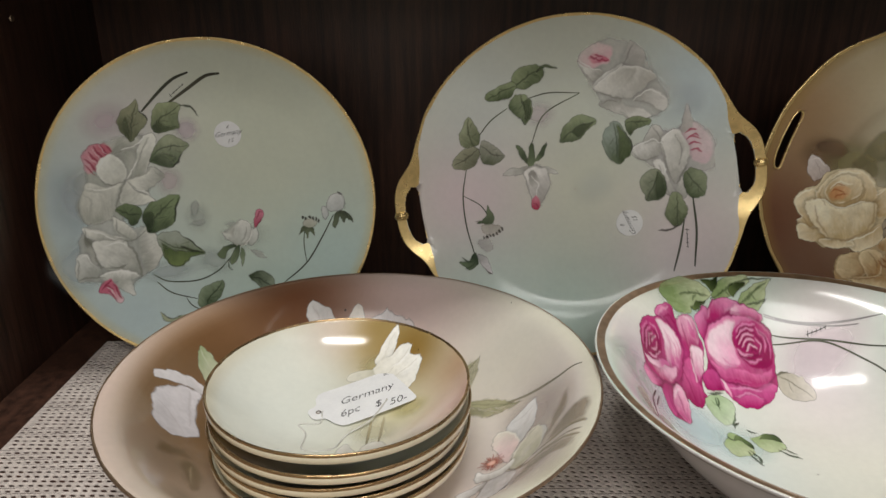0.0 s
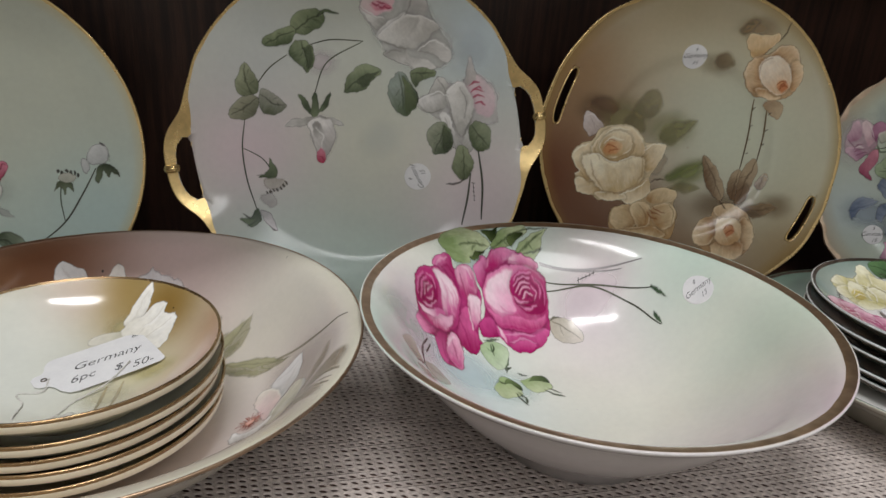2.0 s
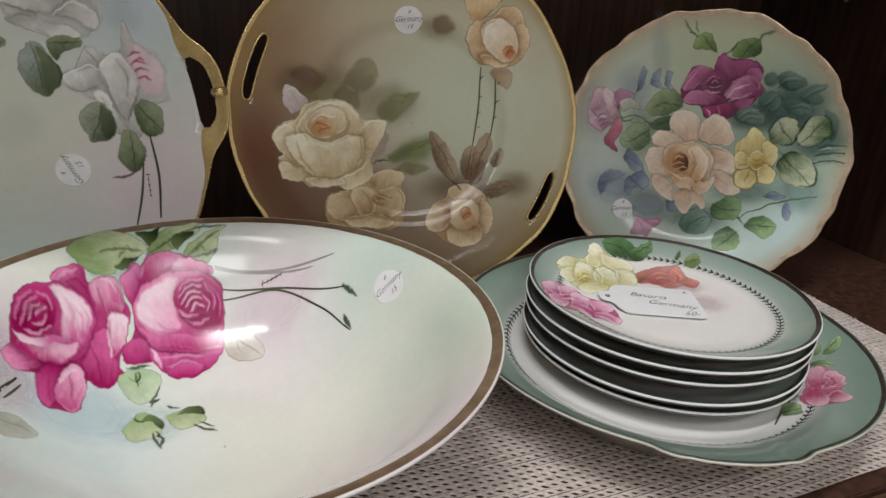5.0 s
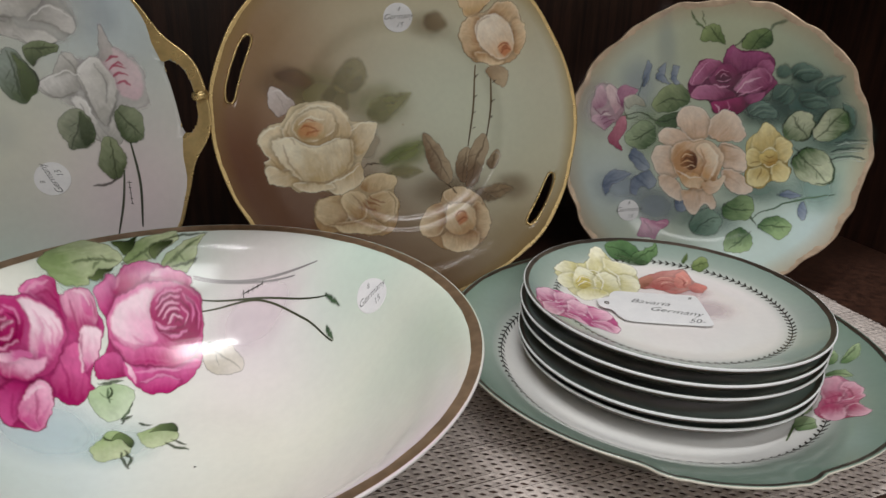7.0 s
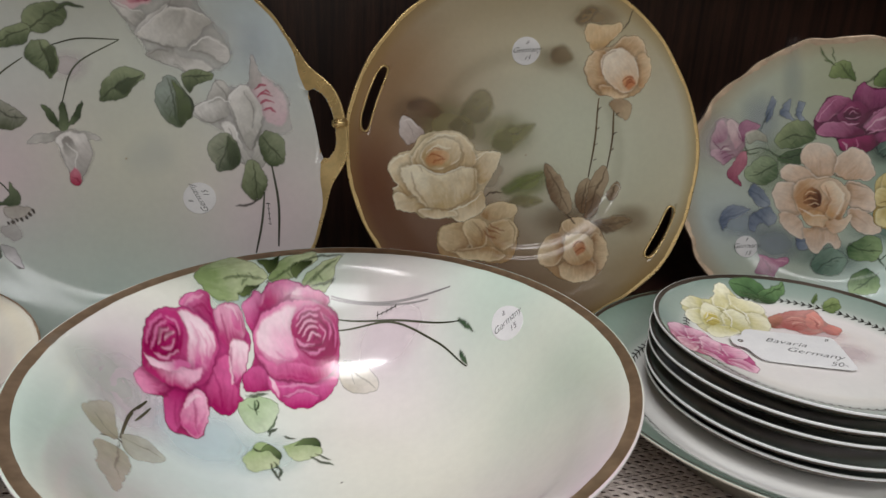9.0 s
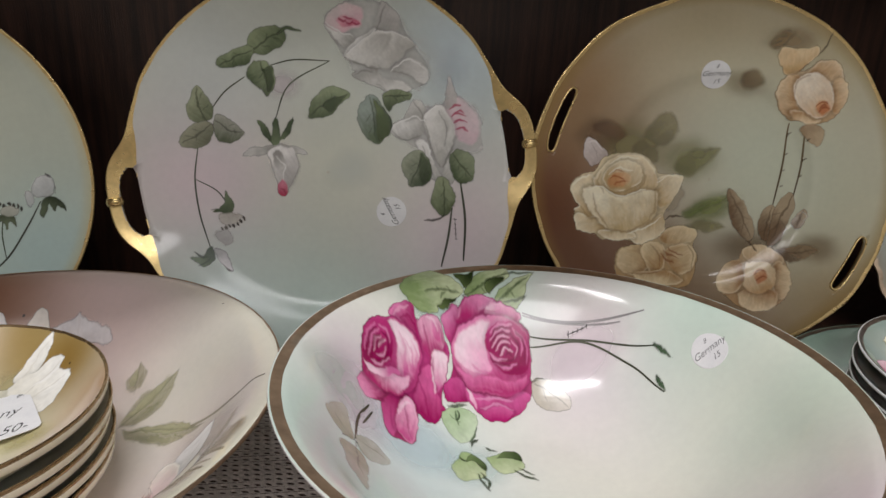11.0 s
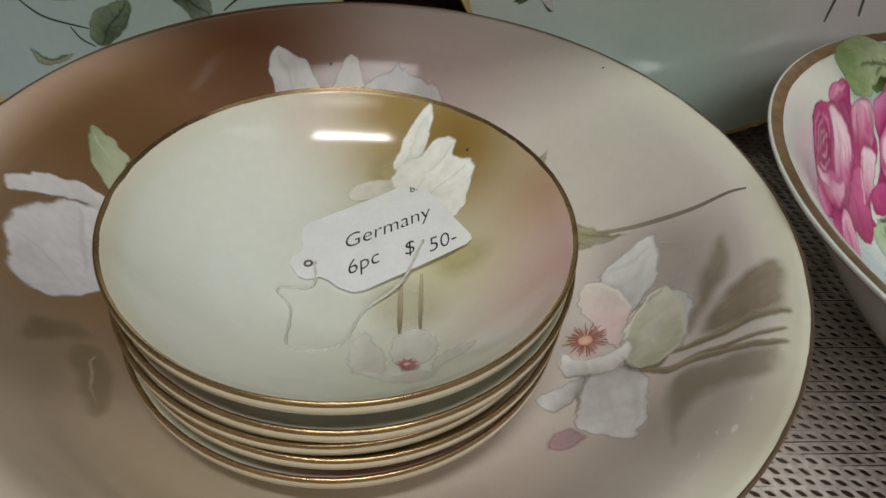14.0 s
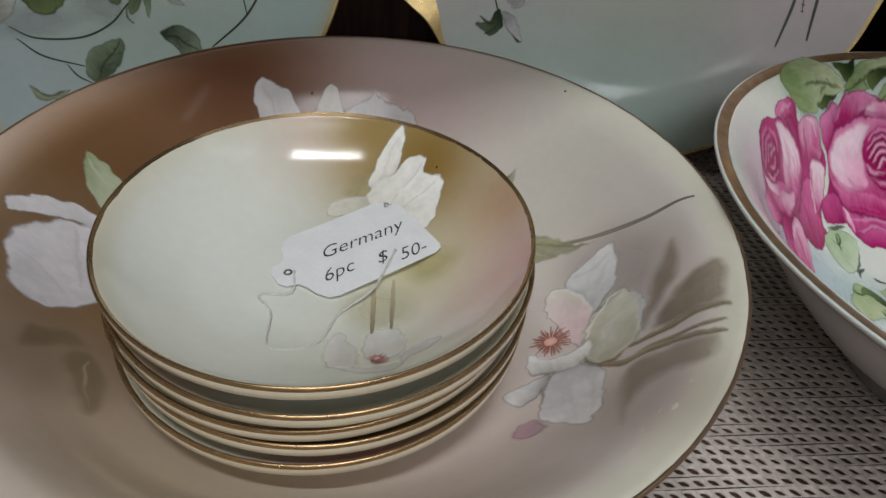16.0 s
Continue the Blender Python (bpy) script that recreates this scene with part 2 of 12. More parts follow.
    def gilt(self, width, mat, wobble=0.0, over=1.2, label="", inset=0.0, wider=None):
        """A gilded band along the rim, from inside the edge over its outside."""
        ang = np.linspace(0, 2 * np.pi, SEG * 2, endpoint=False)
        o = np.array([self.outline(a) for a in ang])
        R = self.R - inset
        wv = np.array([wobble * noise.noise(Vector((9 * math.cos(a), 9 * math.sin(a), width))) + 0.5 * wobble * noise.noise(Vector((40 * math.cos(a), 40 * math.sin(a), width))) for a in ang])
        if wider:
            wv = wv + np.array([wider(a) for a in ang])
        rings = []
        for k in np.linspace(0, 1, 31 if wider else 7):
            r = R - (width + wv) * (1 - k)
            z = np.interp(r, self.prof[:, 0], self.prof[:, 1]) + 0.1
            w = np.clip((r / self.R - 0.72) / 0.24, 0, 1)
            rr = r * (1 + (o - 1) * w)
            rings.append(np.c_[rr * np.cos(ang), rr * np.sin(ang), z])
        if not inset:
            for dr, dz in ((0.48, -0.3), (0.6, -0.9), (0.45, -over)):
                rr = (R + dr) * o
                rings.append(np.c_[rr * np.cos(ang), rr * np.sin(ang), np.full(len(ang), dz)])
        n = len(ang)
        faces = [(i * n + j, i * n + (j + 1) % n, (i + 1) * n + (j + 1) % n, (i + 1) * n + j) for i in range(len(rings) - 1) for j in range(n)]
        if self.holes:
            kk = np.linspace(0, 1, 31 if wider else 7)
            top = len(kk) - 1
            faces = [f for f in faces if not (f[0] // n < top and self.in_hole((f[0] % n + 0.5) * 360 / n, R - (width + wv[f[0] % n]) * (1 - (kk[f[0] // n] + kk[f[0] // n + 1]) / 2)))]
        return part("gilt_rim", mesh_of("gilt_rim", np.concatenate(rings) / 1000, faces), mat, self.root, label)


class Paint:
    """Brushwork on a ware: patches and strokes that follow its face, each a little over the last."""

    def __init__(self, ware, name, lay=0, label=""):
        self.w, self.name, self.lay, self.label = ware, name, lay, label
        self.v, self.f, self.c = [], [], []

    def rings(self, rings, cols):
        base, n = sum(len(q) for q in self.v), len(rings[0])
        p = np.concatenate(rings)
        z = self.w.z(p[:, 0], p[:, 1]) + 0.12 + 0.011 * self.lay
        self.lay += 1
        self.v.append(np.c_[p, z])
        self.c.append(np.concatenate(cols))
        k = len(rings)
        self.f += [[base + q for q in f] for f in sheet(rings)]
        self.f.append([base + j for j in range(n)][::-1])

    def blob(self, x, y, rx, ry, rot, inner, outer, tip=0.0, back=0.0, wave=0.0, soft=0.12, alpha=1.0, side=0.0, axis=0.0, seed=0.0, n=26, rim=None):
        """A petal or leaf shape. tip, back: how pointed its two ends are; side: darker half; axis: 1 if the colour runs base to tip."""
        big = max(rx, ry) > 11
        n = 54 if big else n
        s = np.linspace(0, 2 * np.pi, n, endpoint=False)
        u, v = np.cos(s), np.sin(s)
        e = np.where(u > 0, tip, back)
        v = v * np.abs(np.sin(s)) ** (0.9 * e)
        wob = 1 + wave * np.array([noise.noise(Vector((2.2 * math.cos(a), 2.2 * math.sin(a), seed + x))) for a in s])
        u, v = u * wob, v * wob
        ca, sa = math.cos(rot), math.sin(rot)
        ci, co = np.array(lin(inner)), np.array(lin(outer))
        rings, cols = [], []
        ts = (0.04, 0.3, 0.55, 0.78, 1 - soft, 1.0) if soft < 0.2 else (0.04, 0.2, 0.35, 0.5, 0.65, 0.8, 0.92, 1.0)
        if big:
            ts = sorted({*ts, 0.12, 0.2, 0.42, 0.48, 0.6, 0.7, 0.86})
        for t in ts:
            px, py = u * t * rx, v * t * ry
            g = (u * t + 1) / 2 if axis else np.full(n, t**1.5)
            g = np.clip(g, 0, 1)[:, None]
            c = ci * (1 - g) + co * g
            if side:
                c = c * (1 - side * (v * t > 0.0)[:, None] * np.clip(np.abs(v * t) * 4, 0, 1)[:, None])
            if rim and t > 0.8:
                c = c * 0.45 + np.array(lin(rim)) * 0.55
            k = min(max((1 - t) / soft, 0), 1)
            a = alpha * k * k * (3 - 2 * k)
            rings.append(np.c_[x + ca * px - sa * py, y + sa * px + ca * py])
            cols.append(np.c_[c, np.full(n, a)])
        self.rings(rings, cols)

    def stroke(self, pts, width, col, end=0.25, alpha=1.0, col2=None):
        """A tapered brush stroke through points."""
        p = [(q.x, q.y) for q in curve_points([(a, b, 0) for a, b in pts], 8)] if len(pts) > 1 else pts
        p = np.array(p)
        d = np.gradient(p, axis=0)
        d /= np.linalg.norm(d, axis=1)[:, None] + 1e-9
        nrm = np.c_[-d[:, 1], d[:, 0]]
        k = np.linspace(0, 1, len(p))
        w = width / 2 * (end + (1 - end) * np.sin(np.pi * np.clip(k * 0.94 + 0.03, 0, 1)) ** 0.6)
        c1, c2 = np.array(lin(col)), np.array(lin(col2 or col))
        c = c1 * (1 - k[:, None]) + c2 * k[:, None]
        base = sum(len(q) for q in self.v)
        offs = (-1.25, -0.75, 0.75, 1.25)
        q = np.concatenate([p + nrm * (w * o)[:, None] for o in offs])
        z = self.w.z(q[:, 0], q[:, 1]) + 0.12 + 0.011 * self.lay
        self.lay += 1
        self.v.append(np.c_[q, z])
        self.c.append(np.concatenate([np.c_[c, np.full(len(p), alpha * (abs(o) < 1))] for o in offs]))
        n = len(p)
        self.f += [[base + r * n + i, base + (r + 1) * n + i, base + (r + 1) * n + i + 1, base + r * n + i + 1][::-1] for r in range(3) for i in range(n - 1)]

    def done(self):
        me = mesh_of(self.name, np.concatenate(self.v) / 1000, self.f, np.concatenate(self.c))
        return part(self.name, me, ENAMEL, self.w.root, self.label)


def cloud(x, y, size, seed=0):
    """Soft irregular variation between -1 and 1 over a plane, with patches of about the given size."""
    u, v = np.asarray(x) / size + 31.7 * seed + 400, np.asarray(y) / size + 17.3 * seed + 400
    i, j = np.floor(u), np.floor(v)
    f, g = u - i, v - j
    f, g = f * f * (3 - 2 * f), g * g * (3 - 2 * g)
    h = lambda a, b: np.modf(np.abs(np.sin(a * 12.9898 + b * 78.233) * 43758.5453))[0] * 2 - 1
    return (h(i, j) * (1 - f) + h(i + 1, j) * f) * (1 - g) + (h(i, j + 1) * (1 - f) + h(i + 1, j + 1) * f) * g


def islands(cell):
    """The connected patches of a grid of cells, largest first, without the tiniest."""
    todo, out = {(int(i), int(j)) for i, j in np.argwhere(cell)}, []
    while todo:
        edge = [todo.pop()]
        found = list(edge)
        while edge:
            i, j = edge.pop()
            for q in ((i + a, j + b) for a in (-1, 0, 1) for b in (-1, 0, 1)):
                if q in todo:
                    todo.discard(q)
                    edge.append(q)
                    found.append(q)
        if len(found) > 5:
            m = np.zeros(cell.shape, bool)
            m[tuple(np.array(found).T)] = True
            out.append(m)
    return sorted(out, key=lambda m: -m.sum())


class Brush(Paint):
    """Soft brushwork blended on a fine grid before it is laid on the face: shaded petals, leaves and blossoms."""

    STEP = 0.42

    def __init__(self, ware, name, lay=0, label=""):
        self.w, self.name, self.lay, self.label = ware, name, lay, label
        self.about = None
        self.marks, self.lo, self.hi = [], np.full(2, 1e9), np.full(2, -1e9)

    def reach(self, pts):
        self.lo, self.hi = np.minimum(self.lo, np.min(pts, axis=0)), np.maximum(self.hi, np.max(pts, axis=0))

    def blob(self, x, y, rx, ry, rot, inner, outer, tip=0.0, back=0.0, wave=0.0, soft=0.12, alpha=1.0, side=0.0, axis=0.0, seed=0.0, n=26, rim=None, shade=0.0):
        m = max(rx, ry) * 1.15
        self.reach([(x - m, y - m), (x + m, y + m)])
        self.marks.append(("blob", x, y, rx, ry, rot, inner, outer, tip, back, wave, soft, alpha, side, axis, seed, rim, shade))

    def stroke(self, pts, width, col, end=0.25, alpha=1.0, col2=None, soft=0.45):
        p = np.array([(q.x, q.y) for q in curve_points([(a, b, 0) for a, b in pts], 5)])
        self.reach(p - width - soft)
        self.reach(p + width + soft)
        self.marks.append(("stroke", p, width, col, end, alpha, col2 or col, soft))

    def shape(self, pts, ca, cb, run, soft=0.5, alpha=1.0, rim=None, shade=0.0):
        """A free petal or leaf outline through a few points; its colour runs from ca to cb along run."""
        p = np.array(pts, float)
        q = np.concatenate([p[-1:], p, p[:2]])
        t = np.linspace(0, 1, 5)[:-1, None]
        p = np.concatenate([0.5 * (2 * b + (c - a) * t + (2 * a - 5 * b + 4 * c - d) * t**2 + (3 * b - a - 3 * c + d) * t**3) for a, b, c, d in zip(q[:-3], q[1:-2], q[2:-1], q[3:])])
        self.reach(p - 3)
        self.reach(p + 3)
        self.marks.append(("shape", p, ca, cb, np.array(run, float), soft, alpha, rim, shade))

    def done(self):
        st = self.STEP
        xs, ys = np.arange(self.lo[0], self.hi[0] + st, st), np.arange(self.lo[1], self.hi[1] + st, st)
        X, Y = np.meshgrid(xs, ys)
        rgb, al = np.zeros((*X.shape, 3)), np.zeros(X.shape)
        # a shaky hand: the grid is bent a little before shapes are drawn on it
        U = X + 0.9 * cloud(X, Y, 7, 1) + 0.5 * cloud(X, Y, 2.4, 2) + 0.2 * cloud(X, Y, 1.0, 3)
        V = Y + 0.9 * cloud(X, Y, 7, 4) + 0.5 * cloud(X, Y, 2.4, 5) + 0.2 * cloud(X, Y, 1.0, 6)
        grain = 1 + 0.07 * cloud(X, Y, 4, 7) + 0.05 * cloud(X, Y, 1.3, 8)
        if self.about:
            # on a sloping wall the blossom keeps its round shape along the slope
            (cx, cy), k = self.about, self.w.lean(*self.about)
            rr = math.hypot(cx, cy)
            ex, ey = cx / rr, cy / rr
            out = ((U - cx) * ex + (V - cy) * ey) * (1 / k - 1)
            U, V = U + out * ex, V + out * ey
        for kind, *m in self.marks:
            if kind == "blob":
                x, y, rx, ry, rot, inner, outer, tip, back, wave, soft, alpha, side, axis, seed, rim, shade = m
                big = max(rx, ry) * 1.3 + 3
                i0, i1, j0, j1 = np.searchsorted(ys, y - big), np.searchsorted(ys, y + big), np.searchsorted(xs, x - big), np.searchsorted(xs, x + big)
                W = (slice(i0, i1), slice(j0, j1))
                ca, sa = math.cos(rot), math.sin(rot)
                u, v = (ca * (U[W] - x) + sa * (V[W] - y)) / rx, (-sa * (U[W] - x) + ca * (V[W] - y)) / ry
                e = np.where(u > 0, tip, back)
                sv = v / np.maximum(1 - np.clip(u * u, 0, 0.9999), 0.02) ** (0.42 * e)
                th = np.arctan2(sv, u)
                rho = np.hypot(u, sv) * (1 - 0.3 * wave * (np.sin(2 * th + 3 * seed) + 0.7 * np.sin(3 * th + 5 * seed + 1) + 0.4 * np.sin(5 * th + seed)))
                size = min(rx, ry)
                k = np.clip((1.02 - rho) / max(soft, 0.45 / size), 0, 1)
                k = alpha * k * k * (3 - 2 * k)
                g = np.clip((u + 1) / 2 if axis else rho**1.4, 0, 1)
                g = (g * g * (3 - 2 * g))[..., None]
                c = np.array(lin(inner)) * (1 - g) + np.array(lin(outer)) * g
                if side:
                    c = c * (1 - side * np.clip(v * 1.6 + 0.2, 0, 1))[..., None]
                c = c * (grain[W] + 0.08 * cloud(u * 3, v * 12, 1.0, seed))[..., None]
                if rim:
                    q = (0.6 * np.clip((rho - 0.78) / 0.18, 0, 1))[..., None]
                    c = c * (1 - q) + np.array(lin(rim)) * q
                if shade:
                    d = (rho - 1) * size
                    rgb[W] *= (1 - shade * np.exp(-((np.maximum(d, 0) / 1.6) ** 2)) * np.clip(1 - k, 0, 1))[..., None]
            elif kind == "shape":
                p, ca, cb, run, soft, alpha, rim, shade = m
                pad = soft + 4
                i0, i1, j0, j1 = np.searchsorted(ys, p[:, 1].min() - pad), np.searchsorted(ys, p[:, 1].max() + pad), np.searchsorted(xs, p[:, 0].min() - pad), np.searchsorted(xs, p[:, 0].max() + pad)
                W = (slice(i0, i1), slice(j0, j1))
                x, y = U[W], V[W]
                best, inside = np.full(x.shape, 1e9), np.zeros(x.shape, bool)
                for a, b in zip(p, np.roll(p, -1, axis=0)):
                    d = b - a
                    f = np.clip(((x - a[0]) * d[0] + (y - a[1]) * d[1]) / (d @ d + 1e-9), 0, 1)
                    best = np.minimum(best, np.hypot(x - a[0] - f * d[0], y - a[1] - f * d[1]))
                    inside ^= ((a[1] > y) != (b[1] > y)) & (x < a[0] + (y - a[1]) / (d[1] + 1e-12) * d[0])
                d = np.where(inside, best, -best)
                k = np.clip((d + 0.3) / (soft + 0.2), 0, 1)
                k = alpha * k * k * (3 - 2 * k)
                r = run[1] - run[0]
                g = ((x - run[0][0]) * r[0] + (y - run[0][1]) * r[1]) / (r @ r + 1e-9)
                s = (-(x - run[0][0]) * r[1] + (y - run[0][1]) * r[0]) / math.sqrt(r @ r + 1e-9)
                # bristle marks along the stroke
                ln = math.sqrt(r @ r)
                g = np.clip(g + 0.2 * cloud(x, y, 6, p[0, 0]) + 0.12 * cloud(s, g * ln / 5, 0.9, p[0, 1]), 0, 1)[..., None]
                c = np.array(lin(ca)) * (1 - g) + np.array(lin(cb)) * g
                c = c * grain[W][..., None]
                if rim:
                    e = (0.75 * np.clip(0.45 + cloud(x, y, 5, p[1, 0]), 0, 1) * np.exp(-((np.maximum(d - 0.3, 0) / 0.9) ** 2)))[..., None]
                    c = c * (1 - e) + np.array(lin(rim)) * e
                if shade:
                    rgb[W] *= (1 - shade * np.exp(-((np.maximum(-d, 0) / 1.5) ** 2)) * np.clip(1 - k, 0, 1))[..., None]
            else:
                p, width, col, end, alpha, col2, soft = m
                pad = width + 1
                i0, i1, j0, j1 = np.searchsorted(ys, p[:, 1].min() - pad), np.searchsorted(ys, p[:, 1].max() + pad), np.searchsorted(xs, p[:, 0].min() - pad), np.searchsorted(xs, p[:, 0].max() + pad)
                W = (slice(i0, i1), slice(j0, j1))
                best, where = np.full(X[W].shape, 1e9), np.zeros(X[W].shape)
                for i in range(len(p) - 1):
                    a, d = p[i], p[i + 1] - p[i]
                    f = np.clip(((U[W] - a[0]) * d[0] + (V[W] - a[1]) * d[1]) / (d @ d + 1e-9), 0, 1)
                    dist = np.hypot(U[W] - a[0] - f * d[0], V[W] - a[1] - f * d[1])
                    near_ = dist < best
                    best, where = np.where(near_, dist, best), np.where(near_, (i + f) / (len(p) - 1), where)
                w = width / 2 * (end + (1 - end) * np.sin(np.pi * np.clip(where * 0.94 + 0.03, 0, 1)) ** 0.6)
                k = np.clip((w + soft / 2 - best) / soft, 0, 1)
                k = alpha * k * k * (3 - 2 * k)
                c = np.array(lin(col)) * (1 - where[..., None]) + np.array(lin(col2)) * where[..., None]
            a2 = k + al[W] * (1 - k)
            rgb[W] = np.where(a2[..., None] > 1e-4, (c * k[..., None] + rgb[W] * (al[W] * (1 - k))[..., None]) / np.maximum(a2, 1e-4)[..., None], c)
            al[W] = a2
        ny, nx = X.shape
        idx = np.arange(ny * nx).reshape(ny, nx)
        cell = np.maximum.reduce([al[:-1, :-1], al[1:, :-1], al[:-1, 1:], al[1:, 1:]]) > 0.012
        quads = np.stack([idx[:-1, :-1], idx[:-1, 1:], idx[1:, 1:], idx[1:, :-1]], -1)
        self.w.count += 1
        ob = None
        for piece in islands(cell):
            used, inv = np.unique(quads[piece], return_inverse=True)
            x, y = X.ravel()[used], Y.ravel()[used]
            z = self.w.z(x, y) + 0.19 + 0.008 * self.w.count
            cols = np.c_[np.clip(rgb.reshape(-1, 3)[used], 0, 1), al.ravel()[used]]
            me = mesh_of(self.name, np.c_[x, y, z] / 1000, inv.reshape(-1, 4).tolist(), cols)
            ob = part(self.name, me, ENAMEL, self.w.root, self.label)
        return ob


LEAF = {
    "green": ((166, 176, 146), (90, 108, 82)), "deep": ((114, 134, 104), (58, 82, 58)), "grey": ((170, 172, 154), (122, 126, 108)),
    "pale": ((204, 216, 160), (150, 178, 106)), "light": ((212, 226, 186), (180, 204, 150)), "olive": ((186, 184, 146), (158, 156, 116)),
    "brown": ((160, 142, 112), (122, 102, 78)), "taupe": ((166, 152, 134), (142, 128, 110)), "teal": ((122, 150, 134), (76, 108, 94)),
    "bright": ((150, 182, 120), (68, 114, 66)), "blue": ((168, 178, 194), (124, 138, 160)), "ash": ((206, 206, 198), (188, 190, 182)),
}


def leaf(w, x0, y0, x1, y1, width, kind="green", alpha=0.95, vein=True, lay=6):
    p = Brush(w, "painted_leaf", lay)
    a, b = LEAF[kind]
    rot, ln = math.atan2(y1 - y0, x1 - x0), math.hypot(x1 - x0, y1 - y0)
    cx, cy, nx, ny = (x0 + x1) / 2, (y0 + y1) / 2, -(y1 - y0) / ln, (x1 - x0) / ln
    sd = x0 * 0.37 + y1
    p.blob(cx, cy, ln / 2, width / 2, rot, b, mixc(a, b, 0.35), 2.3, 0.9, 0.3, 0.2, alpha * 0.92, 0.0, 1, sd)
    if vein and width > 4.5:
        dark = tuple(v * 0.66 for v in b)
        # one half lighter than the other, with brushed side veins
        p.blob(cx + nx * width * 0.2 + (x1 - x0) * 0.02, cy + ny * width * 0.2 + (y1 - y0) * 0.02, ln * 0.4, width * 0.22, rot, a, mixc(a, (255, 255, 240), 0.12), 0.8, 0.4, 0.15, 0.5, alpha * 0.85, 0, 1, sd)
        p.blob(cx - nx * width * 0.2 - (x1 - x0) * 0.08, cy - ny * width * 0.2 - (y1 - y0) * 0.08, ln * 0.3, width * 0.2, rot, dark, b, 0.8, 0.4, 0.15, 0.7, alpha * 0.5, 0, 1, sd)
        p.stroke([(x0, y0), (cx - (y1 - y0) * 0.05, cy + (x1 - x0) * 0.05), (x0 + (x1 - x0) * 0.95, y0 + (y1 - y0) * 0.95)], 0.85, dark, 0.15, alpha * 0.9)
        for k, s in ((0.28, 1), (0.4, -1), (0.52, 1), (0.64, -1)):
            bx, by = x0 + (x1 - x0) * k, y0 + (y1 - y0) * k
            p.stroke([(bx, by), (bx + (x1 - x0) * 0.1 + s * nx * width * 0.16, by + (y1 - y0) * 0.1 + s * ny * width * 0.16), (bx + (x1 - x0) * 0.17 + s * nx * width * 0.3, by + (y1 - y0) * 0.17 + s * ny * width * 0.3)], 0.6, dark, 0.1, alpha * 0.5)
    return p.done()


def stem(w, pts, width, col, alpha=1.0, lay=5):
    p = Paint(w, "painted_stem", lay)
    p.stroke(pts, width, col, 0.45, alpha, tuple(v * 0.7 for v in col))
    return p.done()


def mixc(a, b, t):
    return tuple(x * (1 - t) + y * t for x, y in zip(a, b))


def wash(w, rows, lay=0):
    """Soft brushed clouds of colour, each a part: (x, y, rx, ry, degrees, colour, strength)."""
    for k, (x, y, rx, ry, rot, col, strength) in enumerate(rows):
        p = Paint(w, "painted_wash", lay + k % 4)
        p.blob(x, y, rx, ry, radians(rot), col, col, 0.1, 0.0, 0.12, 0.85, strength, 0, 0, x)
        p.done()


def stamens(w, x, y, r, col, n=26, lay=60):
    p = Paint(w, "painted_stamen_tuft", lay)
    p.blob(x, y, r * 0.42, r * 0.36, 0, (236, 196, 180), (206, 140, 122), 0, 0, 0.2, 0.3)
    rnd = random.Random(4)
    for k in range(n):
        a, q = 2.399 * k, rnd.uniform(0.6, 1.05)
        p.stroke([(x + math.cos(a) * r * 0.3, y + math.sin(a) * r * 0.3), (x + math.cos(a) * r * q, y + math.sin(a) * r * q)], 0.42, col, 0.5, 0.75)
    return p.done()


def flatten(w, x, y, px, py):
    """Draws points round (x, y) together along the slope, so that round things look round on it."""
    r = max(math.hypot(x, y), 1.0)
    ex, ey, k = x / r, y / r, w.lean(x, y)
    out = ((px - x) * ex + (py - y) * ey) * (k - 1)
    return px + out * ex, py + out * ey


def sticker(w, x, y, r, lines, turn=0.0):
    """A round paper price sticker that follows the face, with pen writing."""
    ang = np.linspace(0, 2 * np.pi, 40, endpoint=False)
    rings = []
    for t, dz in ((0.02, 0.62), (0.4, 0.62), (0.75, 0.62), (0.985, 0.62), (1.0, 0.52), (1.0, 0.0)):
        px, py = flatten(w, x, y, x + t * r * np.cos(ang), y + t * r * np.sin(ang))
        rings.append(np.c_[px, py, w.z(px, py) + dz])
    faces = sheet(rings) + [tuple(range(40))[::-1]]
    st = part("price_sticker", mesh_of("price_sticker", np.concatenate(rings) / 1000, faces, smooth=False), PAPER, w.root, "round white paper price sticker with pen writing")
    for text, dx, dy, size in lines:
        me = written(text, size * 0.9, 0.5)
        co = np.zeros(len(me.vertices) * 3, dtype=np.float32)
        me.vertices.foreach_get("co", co)
        co = co.reshape(-1, 3)
        ca, sa = math.cos(radians(turn)), math.sin(radians(turn))
        u, v = co[:, 0] + dx, co[:, 1] + dy
        px, py = flatten(w, x, y, x + ca * u - sa * v, y + sa * u + ca * v)
        co[:, 0], co[:, 1], co[:, 2] = px / 1000, py / 1000, (w.z(px, py) + 0.7) / 1000
        me.vertices.foreach_set("co", co.ravel())
        part("pen_writing", me, INK, st, "black pen writing")
    return st


def speck(w, x, y, r, col=(40, 34, 28)):
    p = Paint(w, "speck", 9, "tiny dark firing speck")
    p.blob(x, y, r, r * 0.8, 0.5, col, col, 0, 0, 0.3, 0.15)
    return p.done()


